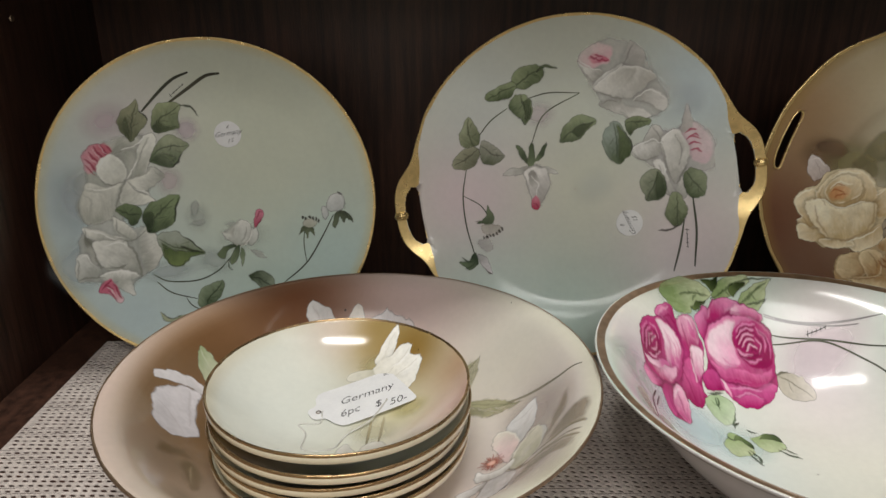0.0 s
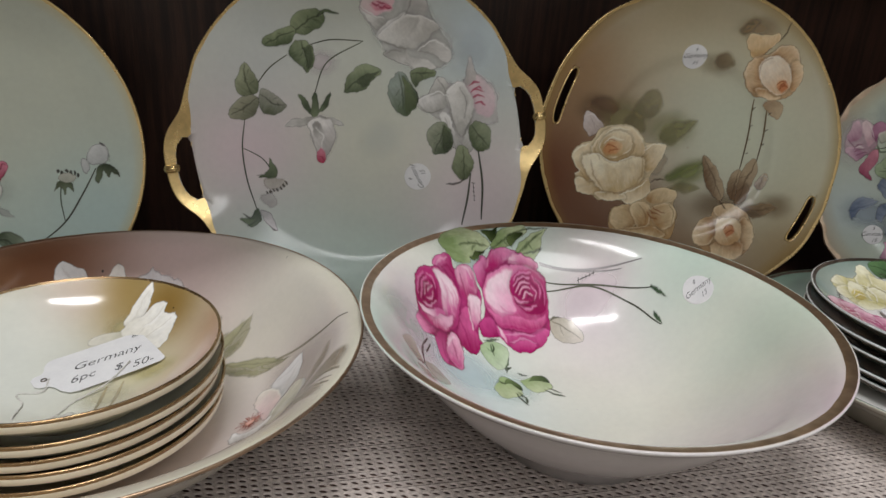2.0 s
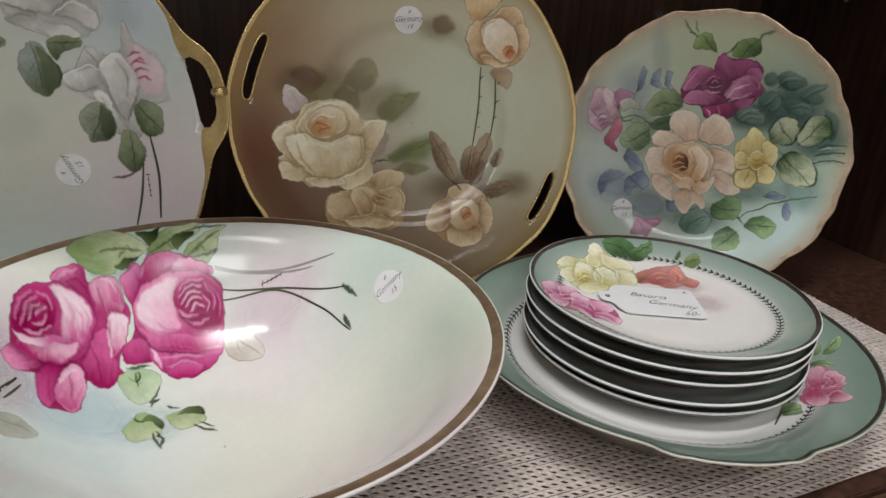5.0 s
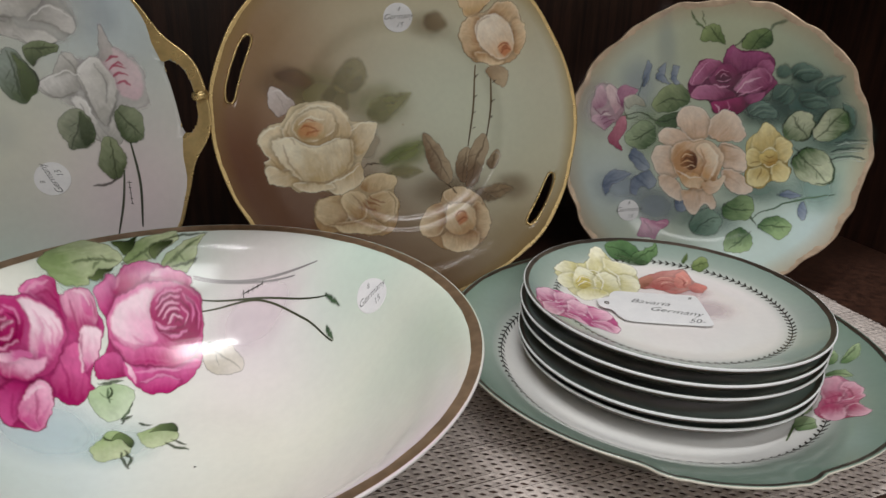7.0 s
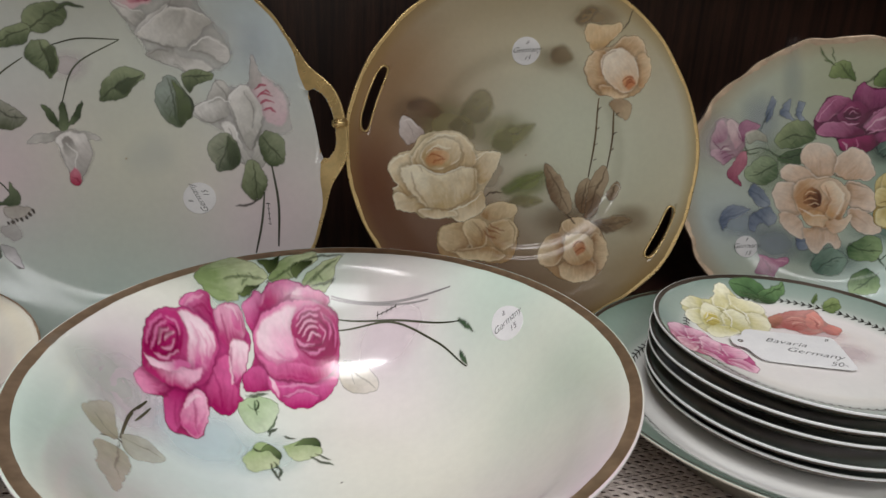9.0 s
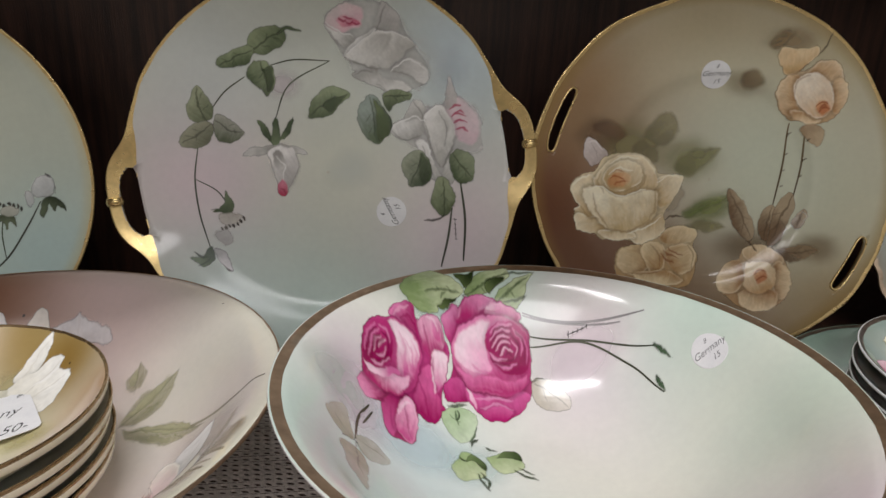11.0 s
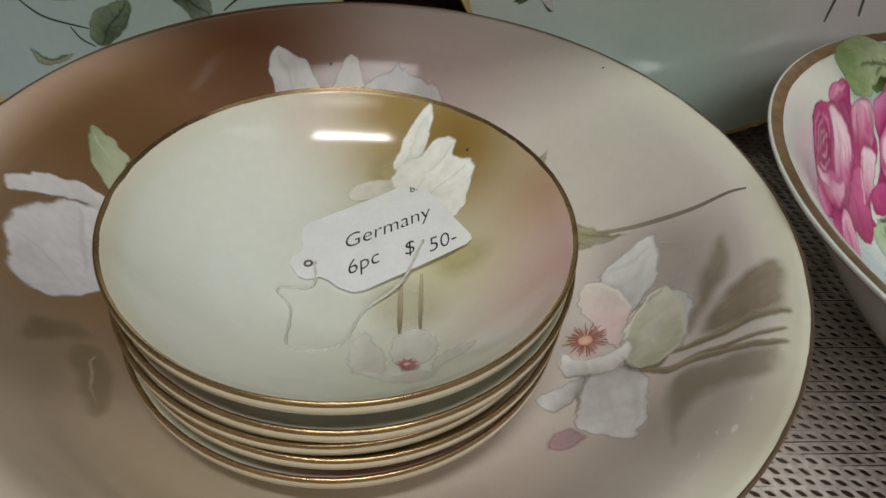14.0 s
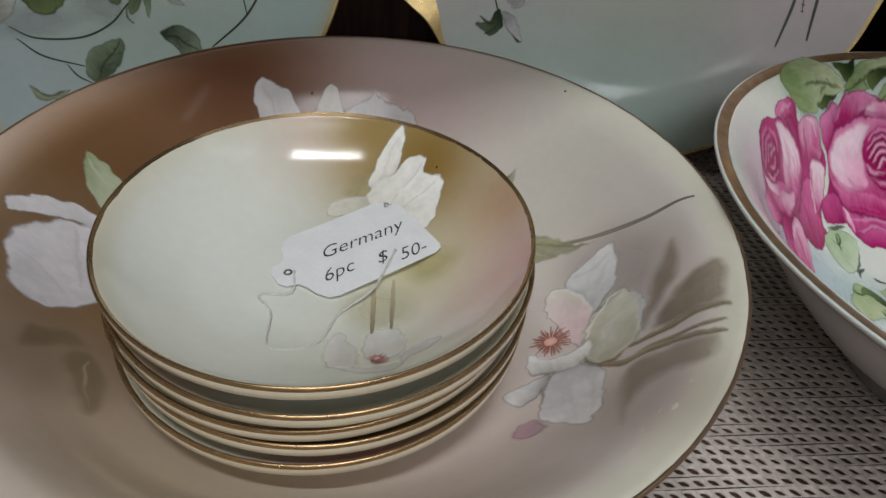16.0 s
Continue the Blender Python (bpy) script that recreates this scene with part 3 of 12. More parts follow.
def squiggle(w, x, y, length, turn, lay=8):
    """A painted name mark, kept as plain bars."""
    p = Paint(w, "painted_bars", lay)
    ca, sa = math.cos(radians(turn)), math.sin(radians(turn))
    for k in range(5):
        u, h = (k - 2) / 5 * length, 1.6 if k else 3.0
        p.stroke([(x + ca * u - sa * -h / 2, y + sa * u + ca * -h / 2), (x + ca * (u + 0.5) - sa * h / 2, y + sa * (u + 0.5) + ca * h / 2)], 0.45, (50, 50, 44), 0.6)
    p.stroke([(x - ca * length * 0.45, y - sa * length * 0.45), (x + ca * length * 0.45, y + sa * length * 0.45)], 0.4, (50, 50, 44), 0.6)
    return p.done()


def tints(base, blobs=(), bands=()):
    """The painted ground: soft clouds (x, y, radius, colour, strength) and ring bands (from, to, colour, strength, angle, spread) over a base, in shares of the radius."""

    def ground(x, y):
        c = np.array(base, float)
        for bx, by, br, col, k in blobs:
            g = k * math.exp(-((x - bx) ** 2 + (y - by) ** 2) / (br * br))
            c = c * (1 - g) + np.array(col) * g
        r, a = math.hypot(x, y), math.degrees(math.atan2(y, x))
        for r0, r1, col, k, at, spread in bands:
            g = k * min(max((r - r0) / (r1 - r0), 0), 1)
            if spread < 360:
                d = abs((a - at + 180) % 360 - 180)
                g *= math.exp(-((d / spread) ** 2))
            c = c * (1 - g) + np.array(col) * g
        return np.clip(c, 0, 255)

    return ground

# ---- the cabinet and the room round it ----


def structure(name, bm, mat, label=""):
    return tagged(part(name, bm, mat, None, label), kind="structure")


structure("wall_back", box(-0.33, 0.62, -0.12, 0.83, 0.638, 0.44), WOOD)
structure("wall_left", box(-0.322, 0.10, -0.12, -0.302, 0.62, 0.44), WOOD)
structure("wall_right", box(0.80, 0.10, -0.12, 0.82, 0.62, 0.44), WOOD)
structure("ceiling", box(-0.301, 0.30, 0.40, 0.799, 0.619, 0.418, 0.001), WOOD)
structure("floor", box(-0.301, 0.192, -0.024, 0.799, 0.619, -0.0014, 0.001), WOOD)
structure("trim", box(-0.301, 0.168, -0.030, 0.799, 0.1915, -0.0030, 0.002), BOARD)
for bx, by, bz, sx in ((-0.3018, 0.50, 0.242, 1), (0.7998, 0.52, 0.222, -1)):
    bm = bmesh.new()
    bmesh.ops.create_cone(bm, cap_ends=True, segments=20, radius1=0.0026, radius2=0.002, depth=0.0012, matrix=pose(bx, by, bz, 0, 90 * sx, 0))
    tagged(part("shelf_pin", bm, PALE_GOLD), "small dull metal shelf pin in the cabinet side", "shelf pin", "shelf pins")
structure("wall_room_back", box(-3.2, -3.6, -1.0, 3.2, -3.5, 2.0), WALL_PAINT)
structure("wall_room_left", box(-3.3, -3.6, -1.0, -3.2, 0.7, 2.0), WALL_PAINT)
structure("wall_room_right", box(3.2, -3.6, -1.0, 3.3, 0.7, 2.0), WALL_PAINT)
structure("wall_room_front", box(-3.3, 0.65, -1.0, 3.3, 0.70, 2.0), WALL_PAINT)
# unseen floor, kept pale to bounce light onto the undersides of the saucers
structure("floor_room", box(-3.3, -3.6, -1.1, 3.3, 0.7, -1.0), BOUNCE_FLOOR)
structure("ceiling_room", box(-3.3, -3.6, 2.0, 3.3, 0.7, 2.1), WALL_PAINT)


def mesh_mat():
    """The woven vinyl liner: rounded strands with slanting openings, row by row, over the board."""
    verts, faces = [], []
    rnd = random.Random(5)
    px, py = 5.3, 4.2
    nx, ny = int(930 / px), int(278 / py)
    for j in range(ny):
        slip = -0.55 * j + rnd.uniform(-0.25, 0.25)
        wav = 2.2 * math.sin(j * 0.05)
        for i in range(nx):
            x0 = -267 + i * px + (slip % px)
            y0 = 201 + j * py + 1.3 * math.sin(i * 0.045) + 0.5 * math.sin(i * 0.31 + j)
            b = len(verts)
            hw, hh = px * rnd.uniform(0.2, 0.27), py * rnd.uniform(0.2, 0.27)
            cx, cy = x0 + px / 2, y0 + py / 2
            sl = 0.75
            xl, xr = (-267 if i == 0 else x0), (663 if i == nx - 1 else x0 + px)
            outer = [(xl, y0), (cx, y0), (xr, y0), (xr, cy), (xr, y0 + py), (cx, y0 + py), (xl, y0 + py), (xl, cy)]
            inner = [(-1, -1), (0, -1.25), (1, -1), (1.25, 0), (1, 1), (0, 1.25), (-1, 1), (-1.25, 0)]
            hz = (0.1, 0.5, 0.1, -0.5, 0.1, 0.5, 0.1, -0.5)
            verts += [(ox, oy, -0.35 + 0.3 * h + 0.1 * rnd.random()) for (ox, oy), h in zip(outer, hz)]
            verts += [(cx + (ix * hw * 1.22 - iy * hh * sl * 1.1), cy + iy * hh * 1.3, -0.1 + 0.1 * abs(iy)) for ix, iy in inner]
            verts += [(cx + ix * hw - iy * hh * sl, cy + iy * hh, -0.6) for ix, iy in inner]
            verts += [(cx + ix * hw - iy * hh * sl, cy + iy * hh, -1.0) for ix, iy in inner]
            for k in range(8):
                q = (k + 1) % 8
                for lo, hi in ((0, 8), (8, 16), (16, 24)):
                    faces.append((b + lo + k, b + lo + q, b + hi + q, b + hi + k))
    v = np.array(verts) / 1000
    me = mesh_of("woven_mat", v, faces)
    ob = part("woven_mat", me, MAT)
    return tagged(ob, "beige woven vinyl mesh liner lying on the cabinet shelf", "shelf liner", "", "stuff")


mesh_mat()

# ---- plates, bowls and stacks ----


def near(a, deg, width):
    d = abs((math.degrees(a) - deg + 180) % 360 - 180)
    return math.exp(-((d / width) ** 4))


MINT, SKY, BLUSH, IVORY = (206, 228, 218), (200, 216, 224), (226, 208, 214), (226, 226, 204)
p1 = Ware("plate", pose(-0.1719, 0.4859, 0.1106, 77.1, 0, 11.5), [(0.5, -9), (60, -9), (85, -7.5), (100, -4.5), (112, -1.8), (121.2, 0)], (62, -16),
          tints((206, 212, 196), [(-0.75, 0.0, 0.5, (190, 208, 216), 0.8), (-0.4, 0.5, 0.35, (212, 198, 206), 0.5), (0.3, -0.8, 0.7, MINT, 0.9), (0.75, -0.35, 0.35, (190, 216, 214), 0.7), (-0.5, -0.7, 0.5, (196, 216, 222), 0.8), (0.2, 0.4, 0.5, (206, 210, 190), 0.6)], [(0.93, 1.0, (214, 190, 130), 0.5, 0, 400)]),
          "round porcelain plate painted with white roses, leaning on the cabinet back", "plate", "leaning plates")
p1.gilt(1.7, GOLD, 0.5, label="thin gold rim")


def handled(a):
    return 1 + 0.078 * max(near(a, 189.4, 14), near(a, 9.5, 14)) - 0.012 * max(near(a, 212, 9), near(a, 166, 9), near(a, 32, 9), near(a, 346, 9))


p2 = Ware("cake_plate", pose(0.0979, 0.4751, 0.1249, 77.5, 0, -3.2), [(0.5, -15), (60, -15), (80, -13.5), (95, -9.5), (110, -4.5), (123.9, 0)], (64, -21),
          tints((208, 212, 200), [(-0.62, -0.05, 0.4, (230, 206, 214), 0.9), (0.62, -0.3, 0.45, (226, 206, 214), 0.8), (0.65, 0.6, 0.4, SKY, 0.8), (-0.6, 0.5, 0.4, (208, 214, 212), 0.7), (0.0, -0.85, 0.5, MINT, 0.9), (-0.5, -0.7, 0.4, (204, 222, 216), 0.7), (0.1, 0.0, 0.4, (212, 214, 194), 0.6)]),
          "porcelain cake plate with white roses and two gilt handles, leaning upright", "cake plate", "leaning plates", handled, rings=84, slots=((179.5, 199.5, 108.5, 118.5), (359.5 - 360, 19.5, 108.5, 118.5)), back=(176, 134, 58))
p2.gilt(1.6, GOLD, 0.4, label="gold rim and gilded handles", wider=lambda a: 12.5 * max(near(a, 189.4, 18), near(a, 9.5, 18)))
for deg in (189.4, 9.5):
    ca, sa = math.cos(radians(deg)), math.sin(radians(deg))
    for k, rr in ((-1.2, 1.25), (1.2, 1.25), (0, 1.7)):
        pts = [((130.2 + 3.7 * math.cos(b)) * ca - k * 1.1 * sa, (130.2 + 3.7 * math.cos(b)) * sa + k * 1.1 * ca, -0.6 + 2.4 * math.sin(b)) for b in np.linspace(0, 2 * math.pi, 18)]
        v, f = sweep(pts, rr, 8)
        part("handle_ring", mesh_of("handle_ring", np.array(v) / 1000, f), GOLD, p2.root)


def cornered(a):
    return 1 + 0.022 * max(near(a, 160, 15), near(a, 330, 15)) - 0.012 * max(near(a, 100, 22), near(a, 250, 22), near(a, 215, 10), near(a, 40, 14)) + 0.008 * math.cos(8 * a)


p3 = Ware("cake_plate", pose(0.3534, 0.4668, 0.1253, 76.7, 0, -5.4), [(0.5, -11.5), (58, -12.4), (63, -11.8), (67, -10.3), (71, -8.4), (75, -7.6), (92, -6.4), (108, -3), (122.1, 0)], (64, -18),
          tints((206, 202, 182), [(-0.95, -0.15, 0.5, (98, 58, 40), 0.95), (-0.55, -0.8, 0.66, (96, 60, 42), 0.97), (0.1, -1.0, 0.5, (112, 84, 56), 0.9), (-0.8, 0.45, 0.45, (148, 116, 82), 0.85), (-0.1, 0.95, 0.5, (188, 170, 132), 0.7), (0.6, 0.75, 0.4, (180, 162, 122), 0.7), (0.8, -0.1, 0.4, (194, 192, 164), 0.7), (0.75, -0.7, 0.3, (150, 124, 82), 0.8), (0.3, 0.1, 0.5, (208, 214, 192), 0.9)], [(0.92, 1.0, (150, 120, 66), 0.6, 0, 400)]),
          "brown and cream porcelain cake plate with yellow roses and slotted grips", "cake plate", "leaning plates", cornered, rings=84, slots=((150, 171, 107.5, 114.5), (320, 341, 107.5, 114.5)), back=(150, 110, 60), glaze=RIPPLED)
p3.gilt(2.1, GOLD, 0.7, label="worn gold rim")
for am, ah, rm, rh in p3.holes:
    pts = []
    for k in range(25):
        b = 2 * math.pi * k / 24
        u, v = math.cos(b), math.sin(b)
        a = radians(am + ah * math.copysign(abs(u) ** 0.5, u))
        r = rm + (rh + 0.4) * math.copysign(abs(v) ** 0.6, v)
        q = r * float(p3.stretch(a, r))
        pts.append((q * math.cos(a), q * math.sin(a), float(np.interp(r, p3.prof[:, 0], p3.prof[:, 1])) + 0.1))
    v, f = sweep(pts, 0.75, 6)
    part("slot_edge", mesh_of("slot_edge", np.array(v) / 1000, f), GOLD, p3.root, "gold line round the slot")


def scalloped(a):
    return 1 + 0.009 * math.sin(10 * a + 0.6) + 0.006 * math.sin(20 * a + 1.0) + 0.003 * math.sin(34 * a)


p4 = Ware("plate", pose(0.5761, 0.4292, 0.106, 76.6, 0, -32.9), [(0.5, -9), (55, -9), (66, -8), (80, -4.5), (95, -1.8), (106.8, 0)], (56, -15),
          tints((190, 198, 172), [(-0.5, 0.5, 0.4, (196, 206, 196), 0.7), (-0.7, -0.3, 0.4, (190, 204, 210), 0.7), (0.5, 0.2, 0.5, (130, 158, 148), 0.8), (0.3, -0.8, 0.6, (196, 216, 212), 0.9), (0.75, -0.5, 0.3, (200, 222, 224), 0.8), (0.0, 0.8, 0.4, (192, 198, 168), 0.8)], [(0.86, 1.0, (176, 152, 124), 0.7, 0, 400)]),
          "scalloped porcelain plate with purple and yellow flowers, leaning in the corner", "plate", "leaning plates", scalloped)
p4.gilt(3.3, PALE_GOLD, 3.0, label="brushed uneven gold rim")

b2 = Ware("bowl", pose(0.2058, 0.305, 0.0797), [(0.5, -69.5), (40, -68), (58, -61.5), (75, -50), (88, -37), (98, -25), (107, -12.6), (114, -5.4), (119, -1.7), (124.7, 0)], (48, -79.6),
          tints((236, 235, 222), [(-0.1, 0.95, 0.35, (196, 222, 210), 0.85), (-0.5, 0.1, 0.4, (208, 226, 230), 0.7), (0.35, 0.6, 0.35, (234, 216, 226), 0.7), (0.8, 0.55, 0.35, (200, 222, 208), 0.8), (0.5, -0.75, 0.35, (230, 208, 220), 0.8), (-0.85, -0.2, 0.35, (202, 226, 216), 0.8), (-0.7, 0.35, 0.2, (224, 206, 216), 0.7), (-0.2, -0.85, 0.3, (228, 212, 222), 0.6), (0.9, -0.1, 0.3, (206, 224, 206), 0.7)]),
          "large porcelain bowl with painted pink roses, standing on the mat", "bowl", thick=4.0, back=(226, 222, 222))
b2.gilt(4.6, BRONZE, 0.3, 1.0, "brown-gold band along the rim", 0.5)

b1 = Ware("bowl", pose(-0.0461, 0.32, 0.0706), [(0.5, -57), (45, -56), (62, -52.5), (78, -45.5), (95, -31), (110, -13), (119, -4), (128.8, 0)], (54, -70.5),
          tints((220, 208, 204), [(-0.45, 0.85, 0.5, (110, 66, 42), 0.97), (-0.95, 0.35, 0.4, (132, 96, 56), 0.9), (-0.6, 0.3, 0.4, (112, 78, 50), 0.85), (-0.72, -0.08, 0.34, (128, 98, 66), 0.85), (-0.42, -0.62, 0.36, (176, 154, 126), 0.6), (0.25, 0.8, 0.4, (210, 184, 182), 0.8), (0.7, 0.4, 0.45, (218, 214, 200), 0.9), (0.75, -0.2, 0.4, (212, 203, 198), 0.8), (-0.1, -0.8, 0.5, (210, 198, 174), 0.7), (-0.78, -0.42, 0.36, (192, 172, 156), 0.75), (-0.66, -0.05, 0.3, (120, 92, 62), 0.7), (0.3, -0.5, 0.35, (212, 198, 192), 0.7)], [(0.9, 0.97, (224, 221, 200), 0.92, -40, 95), (0.88, 0.97, (222, 200, 188), 0.9, 195, 55)]),
          "wide porcelain bowl shaded brown to mauve with white magnolias", "bowl", thick=3.6, glaze=SATIN, back=(206, 200, 186))
b1.gilt(0.6, BRONZE, 0.3, 1.3, "fine brown rim line")

SAUCER = [(0.5, -23), (26, -22.8), (40, -20), (51, -14.5), (60, -7.5), (66.8, 0)]
SAUCER_GROUND = tints((226, 227, 216), [(0.5, 0.68, 0.4, (138, 106, 48), 0.95), (0.15, 0.95, 0.3, (150, 122, 62), 0.85), (0.95, 0.25, 0.3, (178, 138, 98), 0.7), (0.95, -0.3, 0.42, (216, 160, 156), 0.7), (-0.2, 0.95, 0.28, (222, 202, 190), 0.7), (0.45, 0.0, 0.3, (206, 198, 150), 0.7), (-0.5, 0.0, 0.5, (228, 232, 224), 0.7), (0.2, -0.8, 0.4, (206, 206, 184), 0.7)], [(0.9, 1.0, (214, 196, 160), 0.5, 200, 80)])


def saucer(m):
    w = Ware("saucer", m, SAUCER, (34, -28.5), SAUCER_GROUND, "small porcelain saucer with gilt edge in a stack", "saucer", "stacked saucers", thick=2.6, back=(250, 240, 214), rings=34, apron=5.6)
    w.gilt(0.9, OLD_GOLD, 0.2, 1.6, "gold edge")
    return w


sc = saucer(pose(-0.0534, 0.3058, 0.0728, -0.5, 0.6, 0))
tagged(sc.root, "top saucer of the stack, ivory and olive with white flowers")
under = saucer(pose(-0.0525, 0.3048, 0.0632, 0.2, 0.1, 130))
for dx, dy, z, turn in ((-0.0545, 0.3062, 0.0556, 40), (-0.0528, 0.3055, 0.0494, 220), (-0.0538, 0.3042, 0.0424, 300)):
    copy_thing(under.root, pose(dx, dy, z, 0.2, -0.2, turn))

DINNER = [(0.5, -11.5), (46, -11.5), (56, -10.2), (68, -6.6), (76, -3.2), (82.4, 0.6)]
RIM_GREEN = tints((240, 238, 234), [(0.2, 0.1, 0.4, (232, 214, 220), 0.5)], [(0.7, 0.84, (156, 172, 162), 0.9, 0, 400), (0.84, 1.0, (126, 148, 138), 0.75, 0, 400)])


def dessert_plate(m):
    # the dark brown back paints in the shade under each stacked plate
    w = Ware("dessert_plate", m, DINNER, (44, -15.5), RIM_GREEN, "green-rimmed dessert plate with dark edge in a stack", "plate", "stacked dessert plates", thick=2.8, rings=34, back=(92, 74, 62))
    w.gilt(2.3, DARK_EDGE, 0.3, 0.8, "dark brown edge line", 0.15)
    v = []
    ang = np.linspace(0, 2 * np.pi, SEG, endpoint=False)
    rings = [np.c_[(82.4 + d) * np.cos(ang), (82.4 + d) * np.sin(ang), np.full(SEG, z)] for d, z in ((-0.1, 0.52), (0.35, 0.5), (0.7, 0.05), (0.45, -0.75))]
    part("white_edge", mesh_of("white_edge", np.concatenate(rings) / 1000, sheet(rings)), PAPER, w.root, "bare white porcelain edge")
    # dark ring below the rim, standing in for shade in the stack's gaps
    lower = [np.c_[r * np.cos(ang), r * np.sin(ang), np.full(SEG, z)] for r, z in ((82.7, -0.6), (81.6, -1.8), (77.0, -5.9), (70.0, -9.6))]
    part("gap_shade_band", mesh_of("gap_shade_band", np.concatenate(lower) / 1000, sheet(lower)), DARK_EDGE, w.root, "dark band painted as gap shade below the rim")
    return w


def garland(w, r, n, col=(52, 50, 46)):
    """A printed ring of small leaves on a fine line."""
    p = Paint(w, "printed_garland", 2, "dark printed garland ring")
    for k in range(12):
        a = 2 * math.pi * k / 12
        p.stroke([(r * math.cos(a + s), r * math.sin(a + s)) for s in np.linspace(0, 0.56, 6)], 0.5, col, 0.9, 0.9)
        p.lay = 2
    for k in range(n):
        a = 2 * math.pi * k / n
        for s in (-1, 1):
            b = a + 0.6 * 2 * math.pi / n
            p.stroke([(r * math.cos(a), r * math.sin(a)), ((r + 2.0 * s) * math.cos(b), (r + 2.0 * s) * math.sin(b))], 1.05, col, 0.3, 0.9)
            p.lay = 3
    return p.done()


s2 = dessert_plate(pose(0.4635, 0.3166, 0.0577, 0, 0.8, 0))
tagged(s2.root, "top dessert plate of the stack with yellow and pink roses")
garland(s2, 63.5, 96)
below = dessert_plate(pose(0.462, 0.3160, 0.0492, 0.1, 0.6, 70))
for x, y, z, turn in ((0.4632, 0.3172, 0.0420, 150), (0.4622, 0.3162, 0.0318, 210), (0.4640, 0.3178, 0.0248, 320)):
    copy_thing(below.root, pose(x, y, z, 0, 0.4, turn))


def tabbed(a):
    return 1 + 0.042 * max(near(a, -112, 15), near(a, 68, 15)) + 0.012 * (max(near(a, -126, 3), near(a, -98, 3)))


pl = Ware("platter", pose(0.4547, 0.3095, 0.0365), [(0.5, -25), (72, -25), (82, -21.5), (100, -9.5), (118.4, 0)], (74, -36.4),
          tints((238, 238, 234), [], [(0.72, 0.8, (152, 170, 158), 0.95, 0, 400), (0.8, 1.0, (112, 136, 122), 0.8, 0, 400)]),
          "green-rimmed porcelain platter with pink roses under the plate stack", "platter", "", tabbed, thick=3.2)
pl.gilt(2.0, DARK_EDGE, 0.3, 0.8, "dark brown edge line", 0.5)
garland(pl, 88, 110)

# ---- brushwork ----
# painting on the round plate with white roses
wash(p1, [(-70.5, 64.1, 22, 16, 20, (222,196,208), 0.4), (-15.4, 56.2, 12, 12, 0, (218,200,212), 0.55), (-30.8, 19.2, 12, 14, 0, (218,200,206), 0.5), (-97.4, 6.3, 20, 34, 10, (196,204,210), 0.4), (-85.3, 17.9, 24, 20, 60, (206,208,200), 0.6), (-13.1, -9.4, 12, 14, 0, (192,198,192), 0.5), (-37.1, -48.9, 30, 10, 5, (198,206,206), 0.5), (-3.7, -42.7, 20, 12, -20, (198,206,202), 0.5), (18.6, -26.7, 24, 14, 10, (206,212,206), 0.5), (-94.4, -39.6, 26, 24, 0, (206,216,220), 0.6)])
stem(p1, [(-45.4, 70.3), (-32.1, 84), (-21.3, 92.9), (-10.2, 97.5)], 2.1, (70,72,58))
stem(p1, [(-26, 76.2), (-12.4, 85.6), (1.3, 94.5), (12, 96.3)], 2.4, (80,78,62))
stem(p1, [(-48.5, -50.6), (-37.8, -56.7), (-17.4, -57.5), (-2.3, -51.6), (8.1, -41.8)], 1, (80,90,70))
stem(p1, [(-46.6, -56.3), (-36.5, -65.5), (-18.5, -71.8)], 0.9, (84,92,74))
stem(p1, [(-26.6, -70.2), (-23, -76.2), (-17.1, -80.3)], 0.8, (90,98,80))
stem(p1, [(88.4, -13.2), (78.5, -30.5), (64.9, -50.2), (45.5, -65.4)], 1.1, (84,88,76))
stem(p1, [(66.1, -20.9), (64.3, -34.1), (65.4, -49.4)], 0.8, (96,112,88))
bloom = Brush(p1, "painted_rose", 60)
bloom.shape([(-90.3, 18.2), (-86, 42.4), (-74.2, 50.1), (-60.4, 55.7), (-47, 55.3), (-38.9, 50.9), (-44.7, 32.4), (-34.6, 21.5), (-44.3, 11.5), (-43.5, 3), (-60.7, -2.3), (-67.5, -12.4), (-91.9, -10.7), (-96.9, 4.2)], (204,207,197), (222,222,212), ((-77.1, -11.8), (-59.2, 49.6)), soft=5, alpha=0.75)
bloom.shape([(-89.8, 32), (-87, 43.3), (-79.9, 47.9), (-72.1, 48.8), (-67.5, 43.3), (-72, 37), (-78.1, 29.8), (-85.1, 26.1)], (206,96,120), (226,178,188), ((-74.2, 37.9), (-87.9, 38.5)), soft=2.5, alpha=0.9)
bloom.stroke([(-86.6, 37.6), (-83.4, 34.2), (-79.8, 28.3)], 1.5, (150,24,62), 0.08, 0.8, soft=0.9)
bloom.stroke([(-88.2, 33.6), (-84.6, 30.2), (-80.8, 25.9)], 1.2, (150,24,62), 0.08, 0.8, soft=0.9)
bloom.stroke([(-83.1, 42.3), (-80.8, 38.2), (-78.3, 34.8)], 1.8, (150,24,62), 0.08, 0.8, soft=0.9)
bloom.stroke([(-79.1, 45.4), (-77.5, 41.3), (-75.7, 37.9)], 2, (150,24,62), 0.08, 0.8, soft=0.9)
bloom.stroke([(-75.3, 46.9), (-73.6, 42.8), (-72.5, 39.4)], 1.8, (150,24,62), 0.08, 0.8, soft=0.9)
bloom.stroke([(-71.7, 46.8), (-69.8, 43.4), (-68.1, 41.3)], 1.4, (150,24,62), 0.08, 0.8, soft=0.9)
